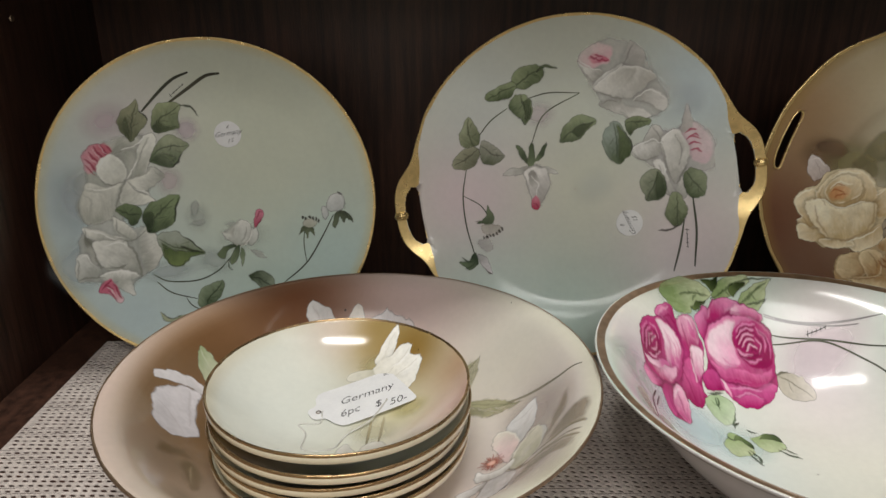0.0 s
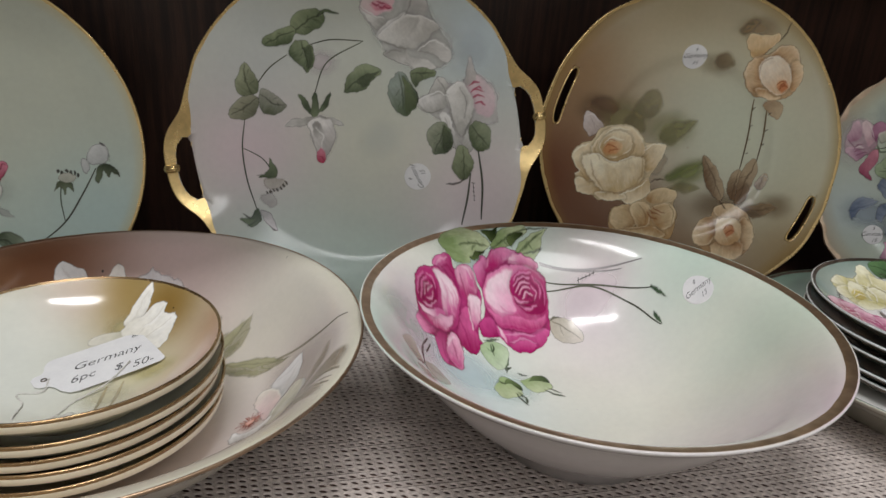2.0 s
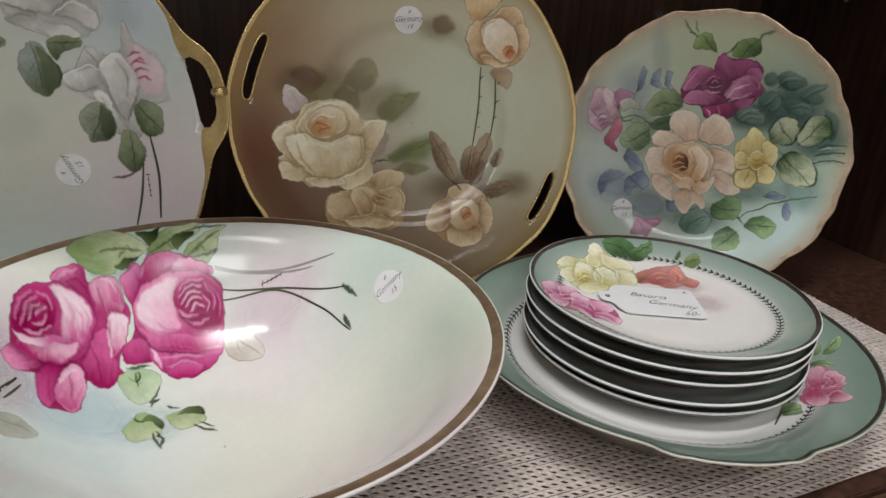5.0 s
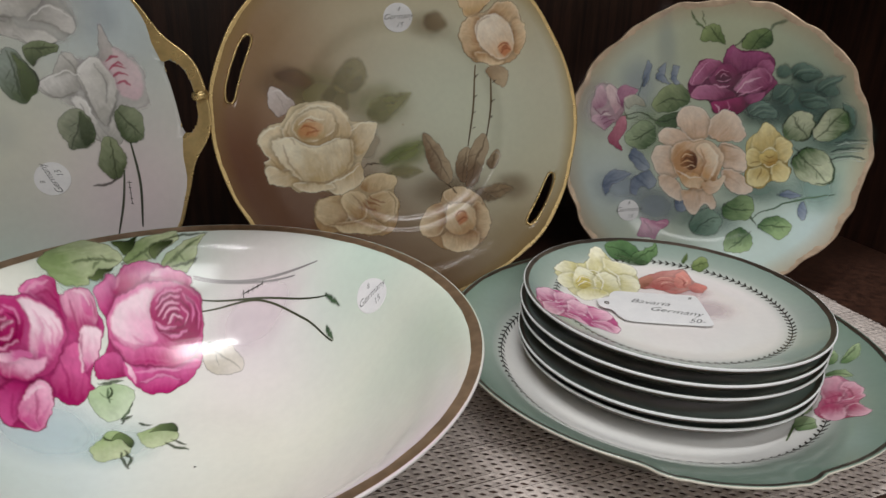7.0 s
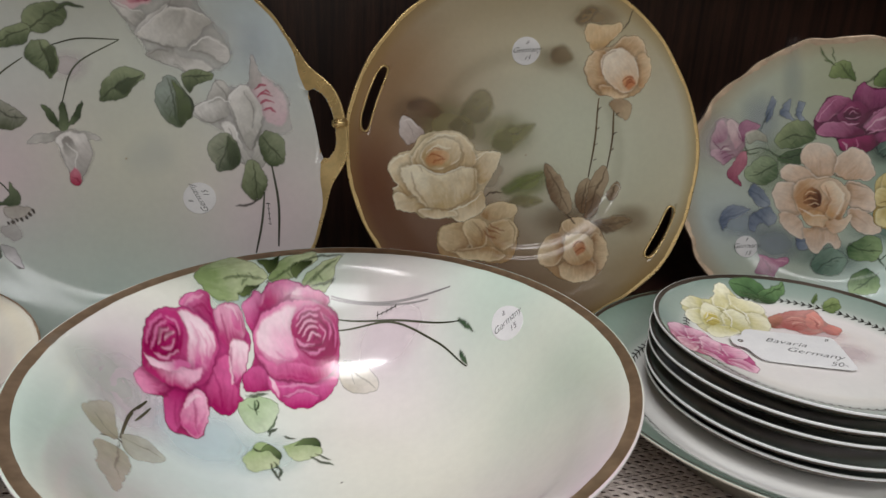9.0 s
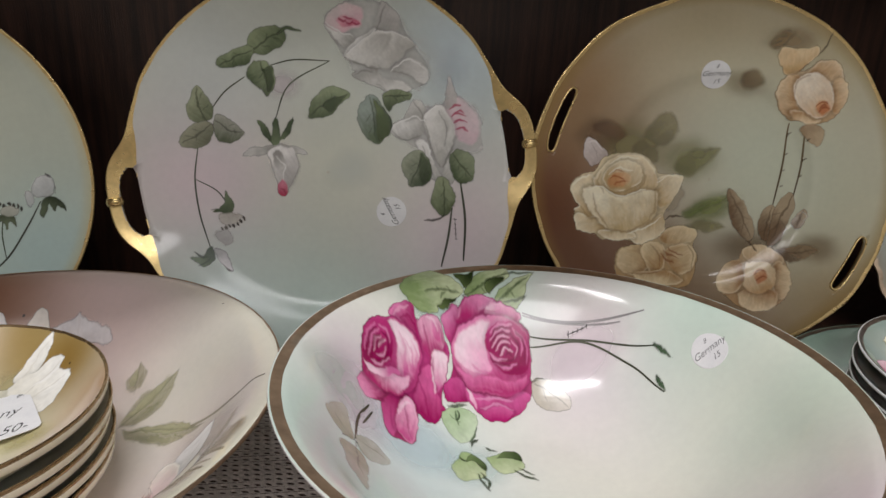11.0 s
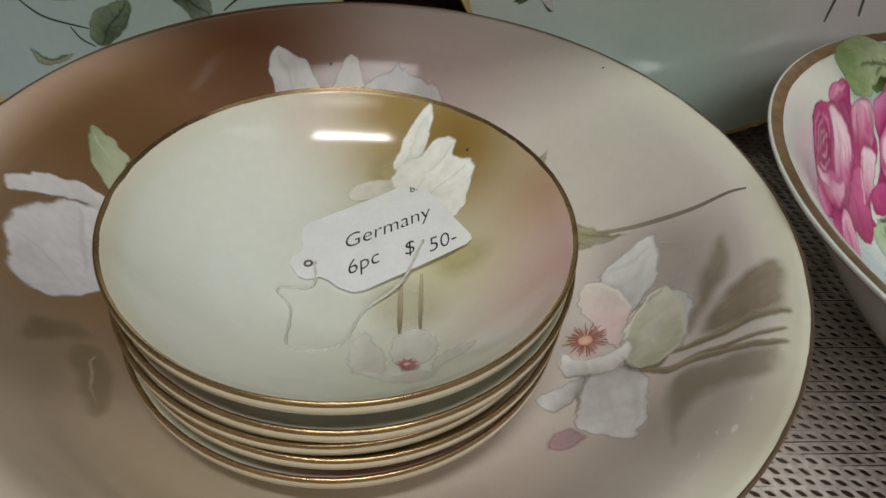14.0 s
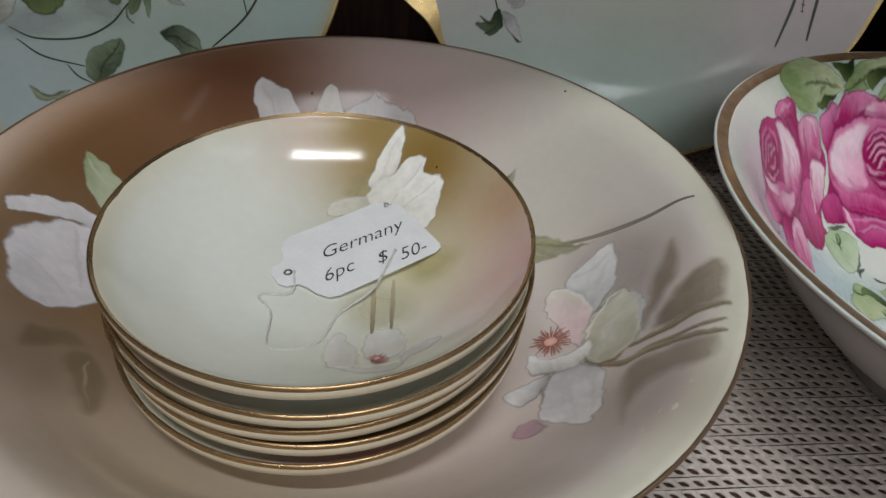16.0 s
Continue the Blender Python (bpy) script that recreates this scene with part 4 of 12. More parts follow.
bloom.stroke([(-84.9, 40), (-81.7, 36.6), (-78.6, 32.3)], 0.8, (240,200,208), 0.08, 0.7, soft=0.6)
bloom.stroke([(-80.7, 44.7), (-78.4, 39.7), (-76.6, 36.3)], 0.8, (240,200,208), 0.08, 0.7, soft=0.6)
bloom.stroke([(-75.9, 47.7), (-74.4, 42.8), (-72.4, 40.3)], 0.8, (240,200,208), 0.08, 0.7, soft=0.6)
bloom.shape([(-69.4, 40.1), (-64.5, 49.8), (-56.6, 51.9), (-46.7, 50.7), (-52.6, 46), (-61.4, 43.1)], (158,160,150), (206,207,197), ((-63, 42.3), (-52.9, 51)), soft=1.2, shade=0.1)
bloom.shape([(-67.9, 39.2), (-52, 44.4), (-50.7, 34.8), (-57.7, 23.9), (-61.3, 22), (-63.5, 30.8)], (150,152,143), (196,198,188), ((-65.8, 37.5), (-53.7, 28.7)), soft=1.2, alpha=0.85)
bloom.shape([(-80.3, 30), (-76.9, 37.2), (-70.5, 40.2), (-63.6, 37), (-59.9, 28.6), (-63.8, 20.5), (-72.4, 18.4), (-78, 23.3)], (206,207,197), (242,242,234), ((-64.4, 21.7), (-75.9, 36.3)), soft=0.8, shade=0.2, rim=(246,246,240))
bloom.shape([(-53.2, 32.8), (-49.4, 47.5), (-41.6, 54.7), (-37.1, 48.7), (-43.9, 32.4), (-52.1, 20.7), (-56.9, 23.9)], (176,178,168), (238,238,229), ((-53.5, 30.3), (-40.4, 43.9)), soft=0.8, shade=0.2, rim=(244,244,238))
bloom.shape([(-61.4, 21.2), (-51.8, 23.6), (-43.2, 30.7), (-37.2, 27.9), (-34.2, 21.5), (-40.9, 17.6), (-49.5, 11.3), (-56.7, 13.8)], (238,238,229), (166,168,160), ((-54.3, 22.9), (-39, 17.1)), soft=1, shade=0.2)
bloom.shape([(-65.3, 13.5), (-60.7, 20.7), (-56.8, 13), (-45.4, 8.2), (-42.6, 4.6), (-52.3, 2.2), (-66.3, 3.5)], (182,184,174), (238,238,229), ((-64, 3.3), (-53.7, 12.8)), soft=1, shade=0.15, rim=(240,240,232))
bloom.shape([(-89.6, 18.1), (-83.6, 20.7), (-74.1, 16.8), (-63.4, 20.4), (-67.5, 10.7), (-69.7, -0.1), (-74.4, -8.6), (-82.8, -11.4), (-91.8, -9.4), (-94, 4)], (226,226,217), (176,178,168), ((-79.3, 18.4), (-78.5, -10.8)), soft=2, shade=0.15)
bloom.shape([(-90.3, 18.2), (-85, 21.1), (-74.9, 16.5), (-64.6, 20.1), (-68.7, 13.6), (-79.2, 11.7), (-87.2, 13.9)], (176,178,168), (238,238,229), ((-80.1, 11), (-78.5, 19.2)), soft=1.2, alpha=0.8)
bloom.stroke([(-68.7, 39.3), (-61.4, 43.1), (-48.6, 47.5)], 1.1, (126,128,118), 0.08, 0.65, soft=1.1)
bloom.stroke([(-78.1, 22.4), (-71.7, 18), (-63, 20.8)], 1.3, (128,130,120), 0.08, 0.65, soft=1.1)
bloom.stroke([(-62.3, 20), (-66.4, 10.6), (-70.2, -0.5)], 1.5, (130,132,122), 0.08, 0.65, soft=1.1)
bloom.stroke([(-60.7, 20.7), (-55.2, 13.3), (-44.7, 7.3)], 1.1, (138,140,130), 0.08, 0.65, soft=1.1)
bloom.stroke([(-52.7, 30.3), (-48.6, 40.1), (-42.8, 50.6)], 1.2, (140,142,132), 0.08, 0.65, soft=1.1)
bloom.stroke([(-59.8, 21.5), (-51, 23.6), (-43.3, 29.9)], 1.2, (136,138,128), 0.08, 0.65, soft=1.1)
bloom.stroke([(-90.2, 13.2), (-86.6, 6.4), (-88.7, -7.6)], 1.4, (178,180,172), 0.08, 0.65, soft=1.1)
bloom.stroke([(-41.1, 28.1), (-36.8, 23.7), (-33.8, 21)], 1, (150,150,142), 0.08, 0.65, soft=1.1)
bloom.stroke([(-78.9, 29.1), (-75.9, 36.3), (-69.5, 39.3)], 1, (248,248,243), 0.08, 0.8, soft=0.7)
bloom.stroke([(-62.2, 43.1), (-52.6, 46.4), (-42.5, 53.9)], 1, (248,248,243), 0.08, 0.8, soft=0.7)
bloom.stroke([(-61.3, 22.4), (-57.9, 25.6), (-51.4, 35.2)], 1, (248,248,243), 0.08, 0.8, soft=0.7)
bloom.stroke([(-56.7, 13.8), (-49.1, 10.9), (-44.7, 7.3)], 1, (248,248,243), 0.08, 0.8, soft=0.7)
bloom.stroke([(-88.3, 17.2), (-79.7, 14.3), (-68, 16.9)], 1, (248,248,243), 0.08, 0.8, soft=0.7)
bloom.done()
bloom = Brush(p1, "painted_rose", 60)
bloom.shape([(-98.9, -32.9), (-93.8, -11.8), (-70.7, -5.9), (-57.8, -13.1), (-49, -12.8), (-41.9, -22.7), (-39.2, -35.8), (-50, -48.7), (-59.7, -55.7), (-68, -63.3), (-84.5, -55.2), (-100.2, -50.6)], (206,208,200), (222,224,217), ((-76.9, -53.9), (-65.2, -8.4)), soft=4, alpha=0.75)
bloom.shape([(-73.3, -5.3), (-64.5, -9.3), (-57.3, -19.9), (-63.6, -24.6), (-71.4, -17.2)], (174,176,166), (238,238,229), ((-69.4, -20.8), (-64.5, -10.1)), soft=1, shade=0.12)
bloom.shape([(-57.5, -22.5), (-49, -12.8), (-41.9, -22.7), (-39.2, -35.8), (-50, -48.7), (-55, -43.2)], (166,168,160), (228,228,220), ((-57.4, -34.4), (-44.2, -29.4)), soft=2, shade=0.15)
bloom.shape([(-94.1, -11.7), (-84.9, -14.2), (-70.9, -20.2), (-62.1, -25.5), (-78.2, -23.5), (-89.2, -20.9), (-92.4, -16.9)], (172,174,164), (240,240,232), ((-82.1, -24), (-82, -14.8)), soft=0.8, shade=0.15, rim=(244,244,238))
bloom.shape([(-92.6, -18.9), (-87.1, -22.8), (-83.6, -33.1), (-87.1, -40.3), (-92.1, -29.8)], (142,144,134), (206,206,198), ((-89.9, -20.8), (-87.6, -37.8)), soft=1, shade=0.12)
bloom.shape([(-88.3, -23.9), (-78.1, -22.2), (-66.4, -25.2), (-59.4, -34.3), (-57.6, -49.8), (-72.6, -46.8), (-83.4, -41.1), (-87.2, -31.9)], (236,236,229), (170,172,163), ((-80.2, -28.4), (-62.4, -46)), soft=0.8, shade=0.2)
bloom.shape([(-99.6, -33.2), (-93.7, -30.9), (-88.4, -38.1), (-83, -45.7), (-89.2, -49.3), (-99.9, -51)], (238,240,234), (172,174,167), ((-96.8, -34.3), (-87.7, -48.6)), soft=0.8, shade=0.2)
bloom.shape([(-84.7, -48.1), (-70.5, -44.9), (-58, -49.8), (-64.6, -53.5), (-80.6, -53.1)], (180,182,174), (244,244,238), ((-72.3, -53.6), (-71.8, -46.1)), soft=0.8, shade=0.2)
bloom.shape([(-73.9, -54.3), (-64.6, -52.7), (-62.3, -63.9), (-66.9, -63.4), (-71.2, -59.6)], (188,190,182), (230,230,224), ((-71.6, -53.7), (-65.3, -62.7)), soft=1.2)
bloom.shape([(-87.3, -58.7), (-83.1, -52), (-77.1, -52.2), (-73.8, -59.3), (-69.8, -67.7), (-74.1, -69.8), (-79.4, -63.3), (-84.5, -61.9)], (204,104,130), (236,200,208), ((-79.5, -58.7), (-74.8, -68.4)), soft=1.2)
bloom.stroke([(-84.7, -58.1), (-81.4, -54.3), (-77.6, -53)], 1.3, (150,22,62), 0.08, 0.85, soft=0.7)
bloom.stroke([(-81, -59.4), (-78.2, -62.2), (-75.5, -66.7)], 1.3, (150,22,62), 0.08, 0.85, soft=0.7)
bloom.stroke([(-76.9, -54.8), (-75, -60), (-71.6, -66.3)], 1.3, (150,22,62), 0.08, 0.85, soft=0.7)
bloom.stroke([(-83, -55), (-79.4, -57), (-77.3, -60.6)], 1.3, (150,22,62), 0.08, 0.85, soft=0.7)
bloom.stroke([(-81.6, -56.8), (-78.7, -58.8), (-76, -63.3)], 0.9, (244,214,220), 0.08, 0.8, soft=0.6)
bloom.stroke([(-92, -12.3), (-91.3, -20.7), (-87.7, -29.4)], 1.5, (118,120,110), 0.08, 0.7, soft=1)
bloom.stroke([(-66, -25.2), (-59.1, -35.1), (-56.9, -50.7)], 1.7, (120,122,112), 0.08, 0.7, soft=1)
bloom.stroke([(-87.8, -30.2), (-85.5, -38.8), (-82.9, -43.3)], 1.3, (130,132,122), 0.08, 0.7, soft=1)
bloom.stroke([(-99.9, -50.6), (-92.1, -49), (-82.6, -50)], 1.3, (124,126,118), 0.08, 0.7, soft=1)
bloom.stroke([(-99, -34.9), (-98.3, -43.3), (-99.5, -49.8)], 1.1, (140,142,134), 0.08, 0.7, soft=1)
bloom.stroke([(-83.5, -42.3), (-73.9, -43.3), (-65.9, -41.4)], 1.1, (136,138,128), 0.08, 0.7, soft=1)
bloom.stroke([(-68.3, -25.1), (-58.8, -23.2), (-49.3, -15.3)], 1.3, (134,136,128), 0.08, 0.7, soft=1)
bloom.stroke([(-77.5, -42.1), (-70.8, -43.6), (-67.5, -42.1)], 1.2, (118,118,110), 0.08, 0.7, soft=1)
bloom.stroke([(-70.8, -7.2), (-70.5, -15.6), (-64.2, -22.8)], 1.2, (140,142,134), 0.08, 0.7, soft=1)
bloom.stroke([(-93.5, -13), (-83.6, -16.4), (-71.9, -22.3)], 1.1, (250,250,246), 0.08, 0.8, soft=0.7)
bloom.stroke([(-80.1, -26.7), (-72.2, -24.8), (-65.4, -27.8)], 1.1, (250,250,246), 0.08, 0.8, soft=0.7)
bloom.stroke([(-84, -48.2), (-71, -46.1), (-58.8, -50.1)], 1.1, (250,250,246), 0.08, 0.8, soft=0.7)
bloom.stroke([(-96.8, -33.5), (-93, -32.2), (-89.1, -38.4)], 1.1, (250,250,246), 0.08, 0.8, soft=0.7)
bloom.done()
bloom = Brush(p1, "painted_leaf", 60)
bloom.shape([(-62.8, 63.5), (-60, 70.6), (-54.3, 74.5), (-47.7, 78.7), (-46.8, 71.5), (-42.6, 67.4), (-41.1, 63.2), (-47.4, 54.9), (-55.4, 48.6), (-58.3, 53.6), (-61.7, 57.8)], (100,106,78), (162,164,134), ((-56.6, 51.9), (-48.8, 73.6)), soft=1.0, alpha=0.92)
bloom.stroke([(-55.3, 49.4), (-53, 60.8), (-48.4, 76)], 1.1, (62,65,48), 0.15, 0.69, soft=0.8)
bloom.stroke([(-53, 58.8), (-49.9, 61), (-47.9, 62.3)], 0.7, (62,65,48), 0.08, 0.46, soft=0.6)
bloom.stroke([(-52, 62.8), (-53.5, 65.9), (-54.5, 67.7)], 0.7, (62,65,48), 0.08, 0.46, soft=0.6)
bloom.stroke([(-50.9, 67), (-48.4, 69.3), (-46.8, 70.7)], 0.7, (62,65,48), 0.08, 0.46, soft=0.6)
bloom.done()
bloom = Brush(p1, "painted_leaf", 60)
bloom.shape([(-60.4, 59.4), (-56.4, 67.3), (-54.1, 60.8), (-55.6, 50.2), (-58, 53.6)], (70,80,56), (98,106,78), ((-56.6, 51.9), (-57.3, 65.7)), soft=2, alpha=0.8)
bloom.stroke([(-46.8, 71.1), (-42.2, 66.9), (-41.4, 63.7)], 1, (70,76,56), 0.08, 0.7)
bloom.done()
bloom = Brush(p1, "painted_leaf", 60)
bloom.shape([(-40, 62.8), (-37.5, 71.3), (-31.2, 76), (-23.2, 77), (-17.2, 73.6), (-19.9, 66.7), (-19.6, 58.4), (-27.4, 55.4), (-37.3, 54.5), (-40.4, 58.7)], (92,106,74), (160,170,132), ((-31.5, 54.3), (-31.7, 74.8)), soft=1.0, alpha=0.92)
bloom.stroke([(-39.7, 57.9), (-31, 66.6), (-18.4, 73.6)], 1.1, (57,65,45), 0.15, 0.69, soft=0.8)
bloom.stroke([(-32.3, 63.4), (-28.9, 62.9), (-26.7, 62.5)], 0.7, (57,65,45), 0.08, 0.46, soft=0.6)
bloom.stroke([(-29.1, 65.7), (-28.2, 69.2), (-27.7, 71.4)], 0.7, (57,65,45), 0.08, 0.46, soft=0.6)
bloom.stroke([(-25.7, 68.2), (-22.6, 68.3), (-20.6, 68.3)], 0.7, (57,65,45), 0.08, 0.46, soft=0.6)
bloom.done()
bloom = Brush(p1, "painted_leaf", 60)
bloom.shape([(-39.7, 57.9), (-34.3, 64.3), (-28.5, 60), (-19.9, 58.9), (-27.4, 55.4), (-36.9, 54.9)], (66,80,52), (104,116,82), ((-35.3, 55.3), (-26.6, 63.2)), soft=2, alpha=0.75)
bloom.stroke([(-18.4, 73.6), (-11.4, 72.6), (-6.3, 66.7)], 1.6, (84,92,76), 0.08, 0.8, soft=0.8)
bloom.done()
bloom = Brush(p1, "painted_leaf", 60)
bloom.shape([(-43.7, 34.1), (-39.7, 42.6), (-33.8, 50.7), (-27.6, 53.3), (-20.7, 50.6), (-13.6, 44.5), (-19.7, 39.7), (-23.1, 33.6), (-29.1, 28.4), (-37.7, 30.9)], (92,108,80), (164,172,142), ((-33.8, 29.4), (-31, 51)), soft=1.0, alpha=0.92)
bloom.stroke([(-42.7, 36.5), (-31.7, 43.5), (-15.6, 44.5)], 1.1, (57,66,49), 0.15, 0.69, soft=0.8)
bloom.stroke([(-33.3, 39.3), (-30, 37.4), (-27.9, 36.1)], 0.7, (57,66,49), 0.08, 0.46, soft=0.6)
bloom.stroke([(-29.2, 40.5), (-27.1, 43.8), (-25.8, 46)], 0.7, (57,66,49), 0.08, 0.46, soft=0.6)
bloom.stroke([(-24.9, 41.8), (-21.7, 40.6), (-19.8, 39.8)], 0.7, (57,66,49), 0.08, 0.46, soft=0.6)
bloom.done()
bloom = Brush(p1, "painted_leaf", 60)
bloom.shape([(-43.2, 34.9), (-35.3, 39.5), (-24.3, 37.4), (-29.1, 29.2), (-37.6, 31.3)], (70,86,60), (120,132,102), ((-36.1, 30.4), (-30.5, 39.3)), soft=2, alpha=0.7)
bloom.stroke([(-28.3, 29.2), (-24, 32.3), (-20.2, 38.9)], 1.2, (56,66,46), 0.08, 0.7)
bloom.done()
bloom = Brush(p1, "painted_leaf", 60)
bloom.shape([(-51.2, -14.4), (-51.5, -5), (-46.3, 3.2), (-37.9, 6.9), (-25.3, 9.2), (-27.5, -2.2), (-29.1, -10.6), (-36.2, -17), (-48.9, -19.6)], (58,76,46), (136,154,112), ((-49.2, -14.5), (-30.8, 2.3)), soft=1.0, alpha=0.92)
bloom.stroke([(-49.3, -15.3), (-41.1, -5.6), (-28.8, 6.4)], 1.1, (35,47,28), 0.15, 0.69, soft=0.8)
bloom.stroke([(-42.1, -7.7), (-38.2, -7.6), (-35.7, -7.6)], 0.7, (35,47,28), 0.08, 0.46, soft=0.6)
bloom.stroke([(-39, -4.5), (-38.7, -0.4), (-38.7, 2.1)], 0.7, (35,47,28), 0.08, 0.46, soft=0.6)
bloom.stroke([(-35.7, -1), (-32.3, -0.3), (-30.1, 0)], 0.7, (35,47,28), 0.08, 0.46, soft=0.6)
bloom.done()
bloom = Brush(p1, "painted_leaf", 60)
bloom.stroke([(-26.4, 6.3), (-28, -3), (-30.4, -11.4)], 1.5, (44,56,36), 0.08, 0.7, soft=1)
bloom.shape([(-50.7, -13.5), (-50.7, -5.1), (-45.6, -2), (-43.1, -8.9), (-47.9, -18)], (40,58,32), (74,94,58), ((-50.1, -15.3), (-45.7, -3.6)), soft=2, alpha=0.8)
bloom.done()
bloom = Brush(p1, "painted_leaf", 60)
bloom.shape([(-70.6, -0.5), (-62, 3.6), (-52.2, -0.7), (-52.1, -7.1), (-59.4, -13.4), (-65, -6.7)], (58,76,44), (122,140,100), ((-60.8, -12), (-60.2, 2.3)), soft=1.0, alpha=0.92)
bloom.stroke([(-69.8, -0.5), (-61.7, -4.4), (-53, -4.9)], 1.1, (35,47,27), 0.15, 0.69, soft=0.8)
bloom.stroke([(-64, -2), (-62.8, -4.2), (-62.1, -5.7)], 0.7, (35,47,27), 0.08, 0.46, soft=0.6)
bloom.stroke([(-61.5, -2.7), (-59.4, -1.5), (-58.1, -0.7)], 0.7, (35,47,27), 0.08, 0.46, soft=0.6)
bloom.stroke([(-58.8, -3.4), (-57.5, -5.2), (-56.7, -6.3)], 0.7, (35,47,27), 0.08, 0.46, soft=0.6)
bloom.done()
bloom = Brush(p1, "painted_leaf", 60)
bloom.shape([(-43.8, -20.8), (-30.3, -18.7), (-24.2, -23), (-16.6, -29.5), (-9.8, -36.6), (-19.9, -39.8), (-28.7, -45.7), (-36.6, -42.9), (-41.6, -31.3)], (98,118,70), (178,186,172), ((-28.3, -41.8), (-27.4, -22.8)), soft=1.0, alpha=0.92)
bloom.stroke([(-42, -23.5), (-31.4, -31.1), (-10.6, -36.5)], 1.1, (60,73,43), 0.15, 0.69, soft=0.8)
bloom.stroke([(-31.1, -28), (-29.3, -32.5), (-28.2, -35.5)], 0.7, (60,73,43), 0.08, 0.46, soft=0.6)
bloom.stroke([(-26.4, -30), (-22.1, -28.2), (-19.4, -27)], 0.7, (60,73,43), 0.08, 0.46, soft=0.6)
bloom.stroke([(-21.4, -32), (-19.2, -35.8), (-17.9, -38.2)], 0.7, (60,73,43), 0.08, 0.46, soft=0.6)
bloom.done()
bloom = Brush(p1, "painted_leaf", 60)
bloom.shape([(-40.8, -27), (-30.8, -32.9), (-10.6, -36.5), (-19.9, -39.3), (-29.4, -45.2), (-36.5, -42)], (128,146,90), (84,104,60), ((-30.2, -44.2), (-30.5, -30.3)), soft=1.2, alpha=0.8)
bloom.stroke([(-27.4, -31.4), (-19.5, -34.6), (-11.4, -36.4)], 2, (50,62,40), 0.08, 0.7, soft=1)
bloom.stroke([(-24.2, -23.8), (-17.4, -29.5), (-11.3, -35.6)], 1.1, (60,70,50), 0.08, 0.7, soft=0.7)
bloom.done()
bloom = Brush(p1, "painted_leaf", 60)
bloom.shape([(-17.9, -68.8), (-11.9, -61.9), (1.6, -59), (1.4, -67.3), (-3.9, -75.7), (-14.2, -80.1), (-19.2, -74.8)], (66,86,56), (150,166,136), ((-2.2, -76.3), (-12.9, -63.1)), soft=1.0, alpha=0.92)
bloom.stroke([(-13.3, -78.9), (-7.6, -69.7), (0.7, -60.7)], 1.1, (40,53,34), 0.15, 0.69, soft=0.8)
bloom.stroke([(-8.4, -72.5), (-5.4, -72.1), (-3.4, -71.9)], 0.7, (40,53,34), 0.08, 0.46, soft=0.6)
bloom.stroke([(-6.3, -69.8), (-6.5, -66.7), (-6.7, -64.7)], 0.7, (40,53,34), 0.08, 0.46, soft=0.6)
bloom.stroke([(-4.1, -66.9), (-1.4, -66.1), (0.2, -65.7)], 0.7, (40,53,34), 0.08, 0.46, soft=0.6)
bloom.done()
bloom = Brush(p1, "painted_leaf", 60)
bloom.shape([(20.5, -55.6), (29.2, -54), (37.5, -56.8), (39.9, -65.9), (31.4, -69.3), (24.2, -62.5)], (70,84,60), (150,162,140), ((24.7, -56.3), (36.1, -65.2)), soft=1.0, alpha=0.92)
bloom.stroke([(22.1, -57), (29.5, -61.1), (38.5, -67.1)], 1.1, (43,52,37), 0.15, 0.69, soft=0.8)
bloom.stroke([(27.8, -60.5), (28.5, -63.2), (28.9, -64.9)], 0.7, (43,52,37), 0.08, 0.46, soft=0.6)
bloom.stroke([(30.3, -62.1), (32.8, -61.5), (34.4, -61.1)], 0.7, (43,52,37), 0.08, 0.46, soft=0.6)
bloom.stroke([(32.9, -63.7), (33.8, -65.9), (34.3, -67.3)], 0.7, (43,52,37), 0.08, 0.46, soft=0.6)
bloom.done()
bloom = Brush(p1, "painted_leaf", 60)
bloom.shape([(-45.9, -79.2), (-37.8, -84.3), (-27.6, -82.8), (-32.7, -86.5), (-41.6, -87.3)], (128,140,100), (186,192,158), ((-40.1, -88.3), (-37.3, -81.8)), soft=1.0, alpha=0.92)
bloom.stroke([(-44.4, -80.2), (-37.8, -84.7), (-30.9, -84.1)], 1.1, (79,86,62), 0.15, 0.69, soft=0.8)
bloom.done()
bloom = Brush(p1, "painted_leaf", 60)
bloom.shape([(-17.2, -9.2), (-18.9, -0.5), (-14.3, 5.6), (-10.6, 0.3), (-13, -7.3)], (184,190,184), (204,208,202), ((-16.4, -8.8), (-13.5, 4.7)), soft=2.5, alpha=0.6)
bloom.shape([(-19.6, -13.4), (-11.2, -10.9), (-7, -13.7), (-13.9, -17.6)], (186,192,186), (204,208,202), ((-18.4, -13.9), (-7.8, -13.7)), soft=2.5, alpha=0.5)
bloom.shape([(4.9, -14.9), (11.4, -12.2), (15.2, -16.8), (10, -19.1)], (188,194,190), (206,210,204), ((5.3, -15.3), (14.4, -16.8)), soft=2.5, alpha=0.5)
bloom.done()
bloom = Brush(p1, "painted_bud", 60)
bloom.shape([(3.6, -21.3), (11, -16.6), (17.2, -12.6), (24.5, -16.5), (28.1, -23.8), (22.4, -32.2), (13.7, -35.1), (9.1, -30.4)], (206,207,197), (226,228,220), ((13.8, -33.4), (17.1, -14.3)), soft=3, alpha=0.8)
bloom.shape([(10.9, -27.9), (13.4, -18.5), (19.7, -12.7), (25.2, -17.5), (22.8, -27), (17.3, -32.7)], (190,194,186), (236,236,230), ((15.7, -31.8), (19.6, -14.5)), soft=1.2, shade=0.12)
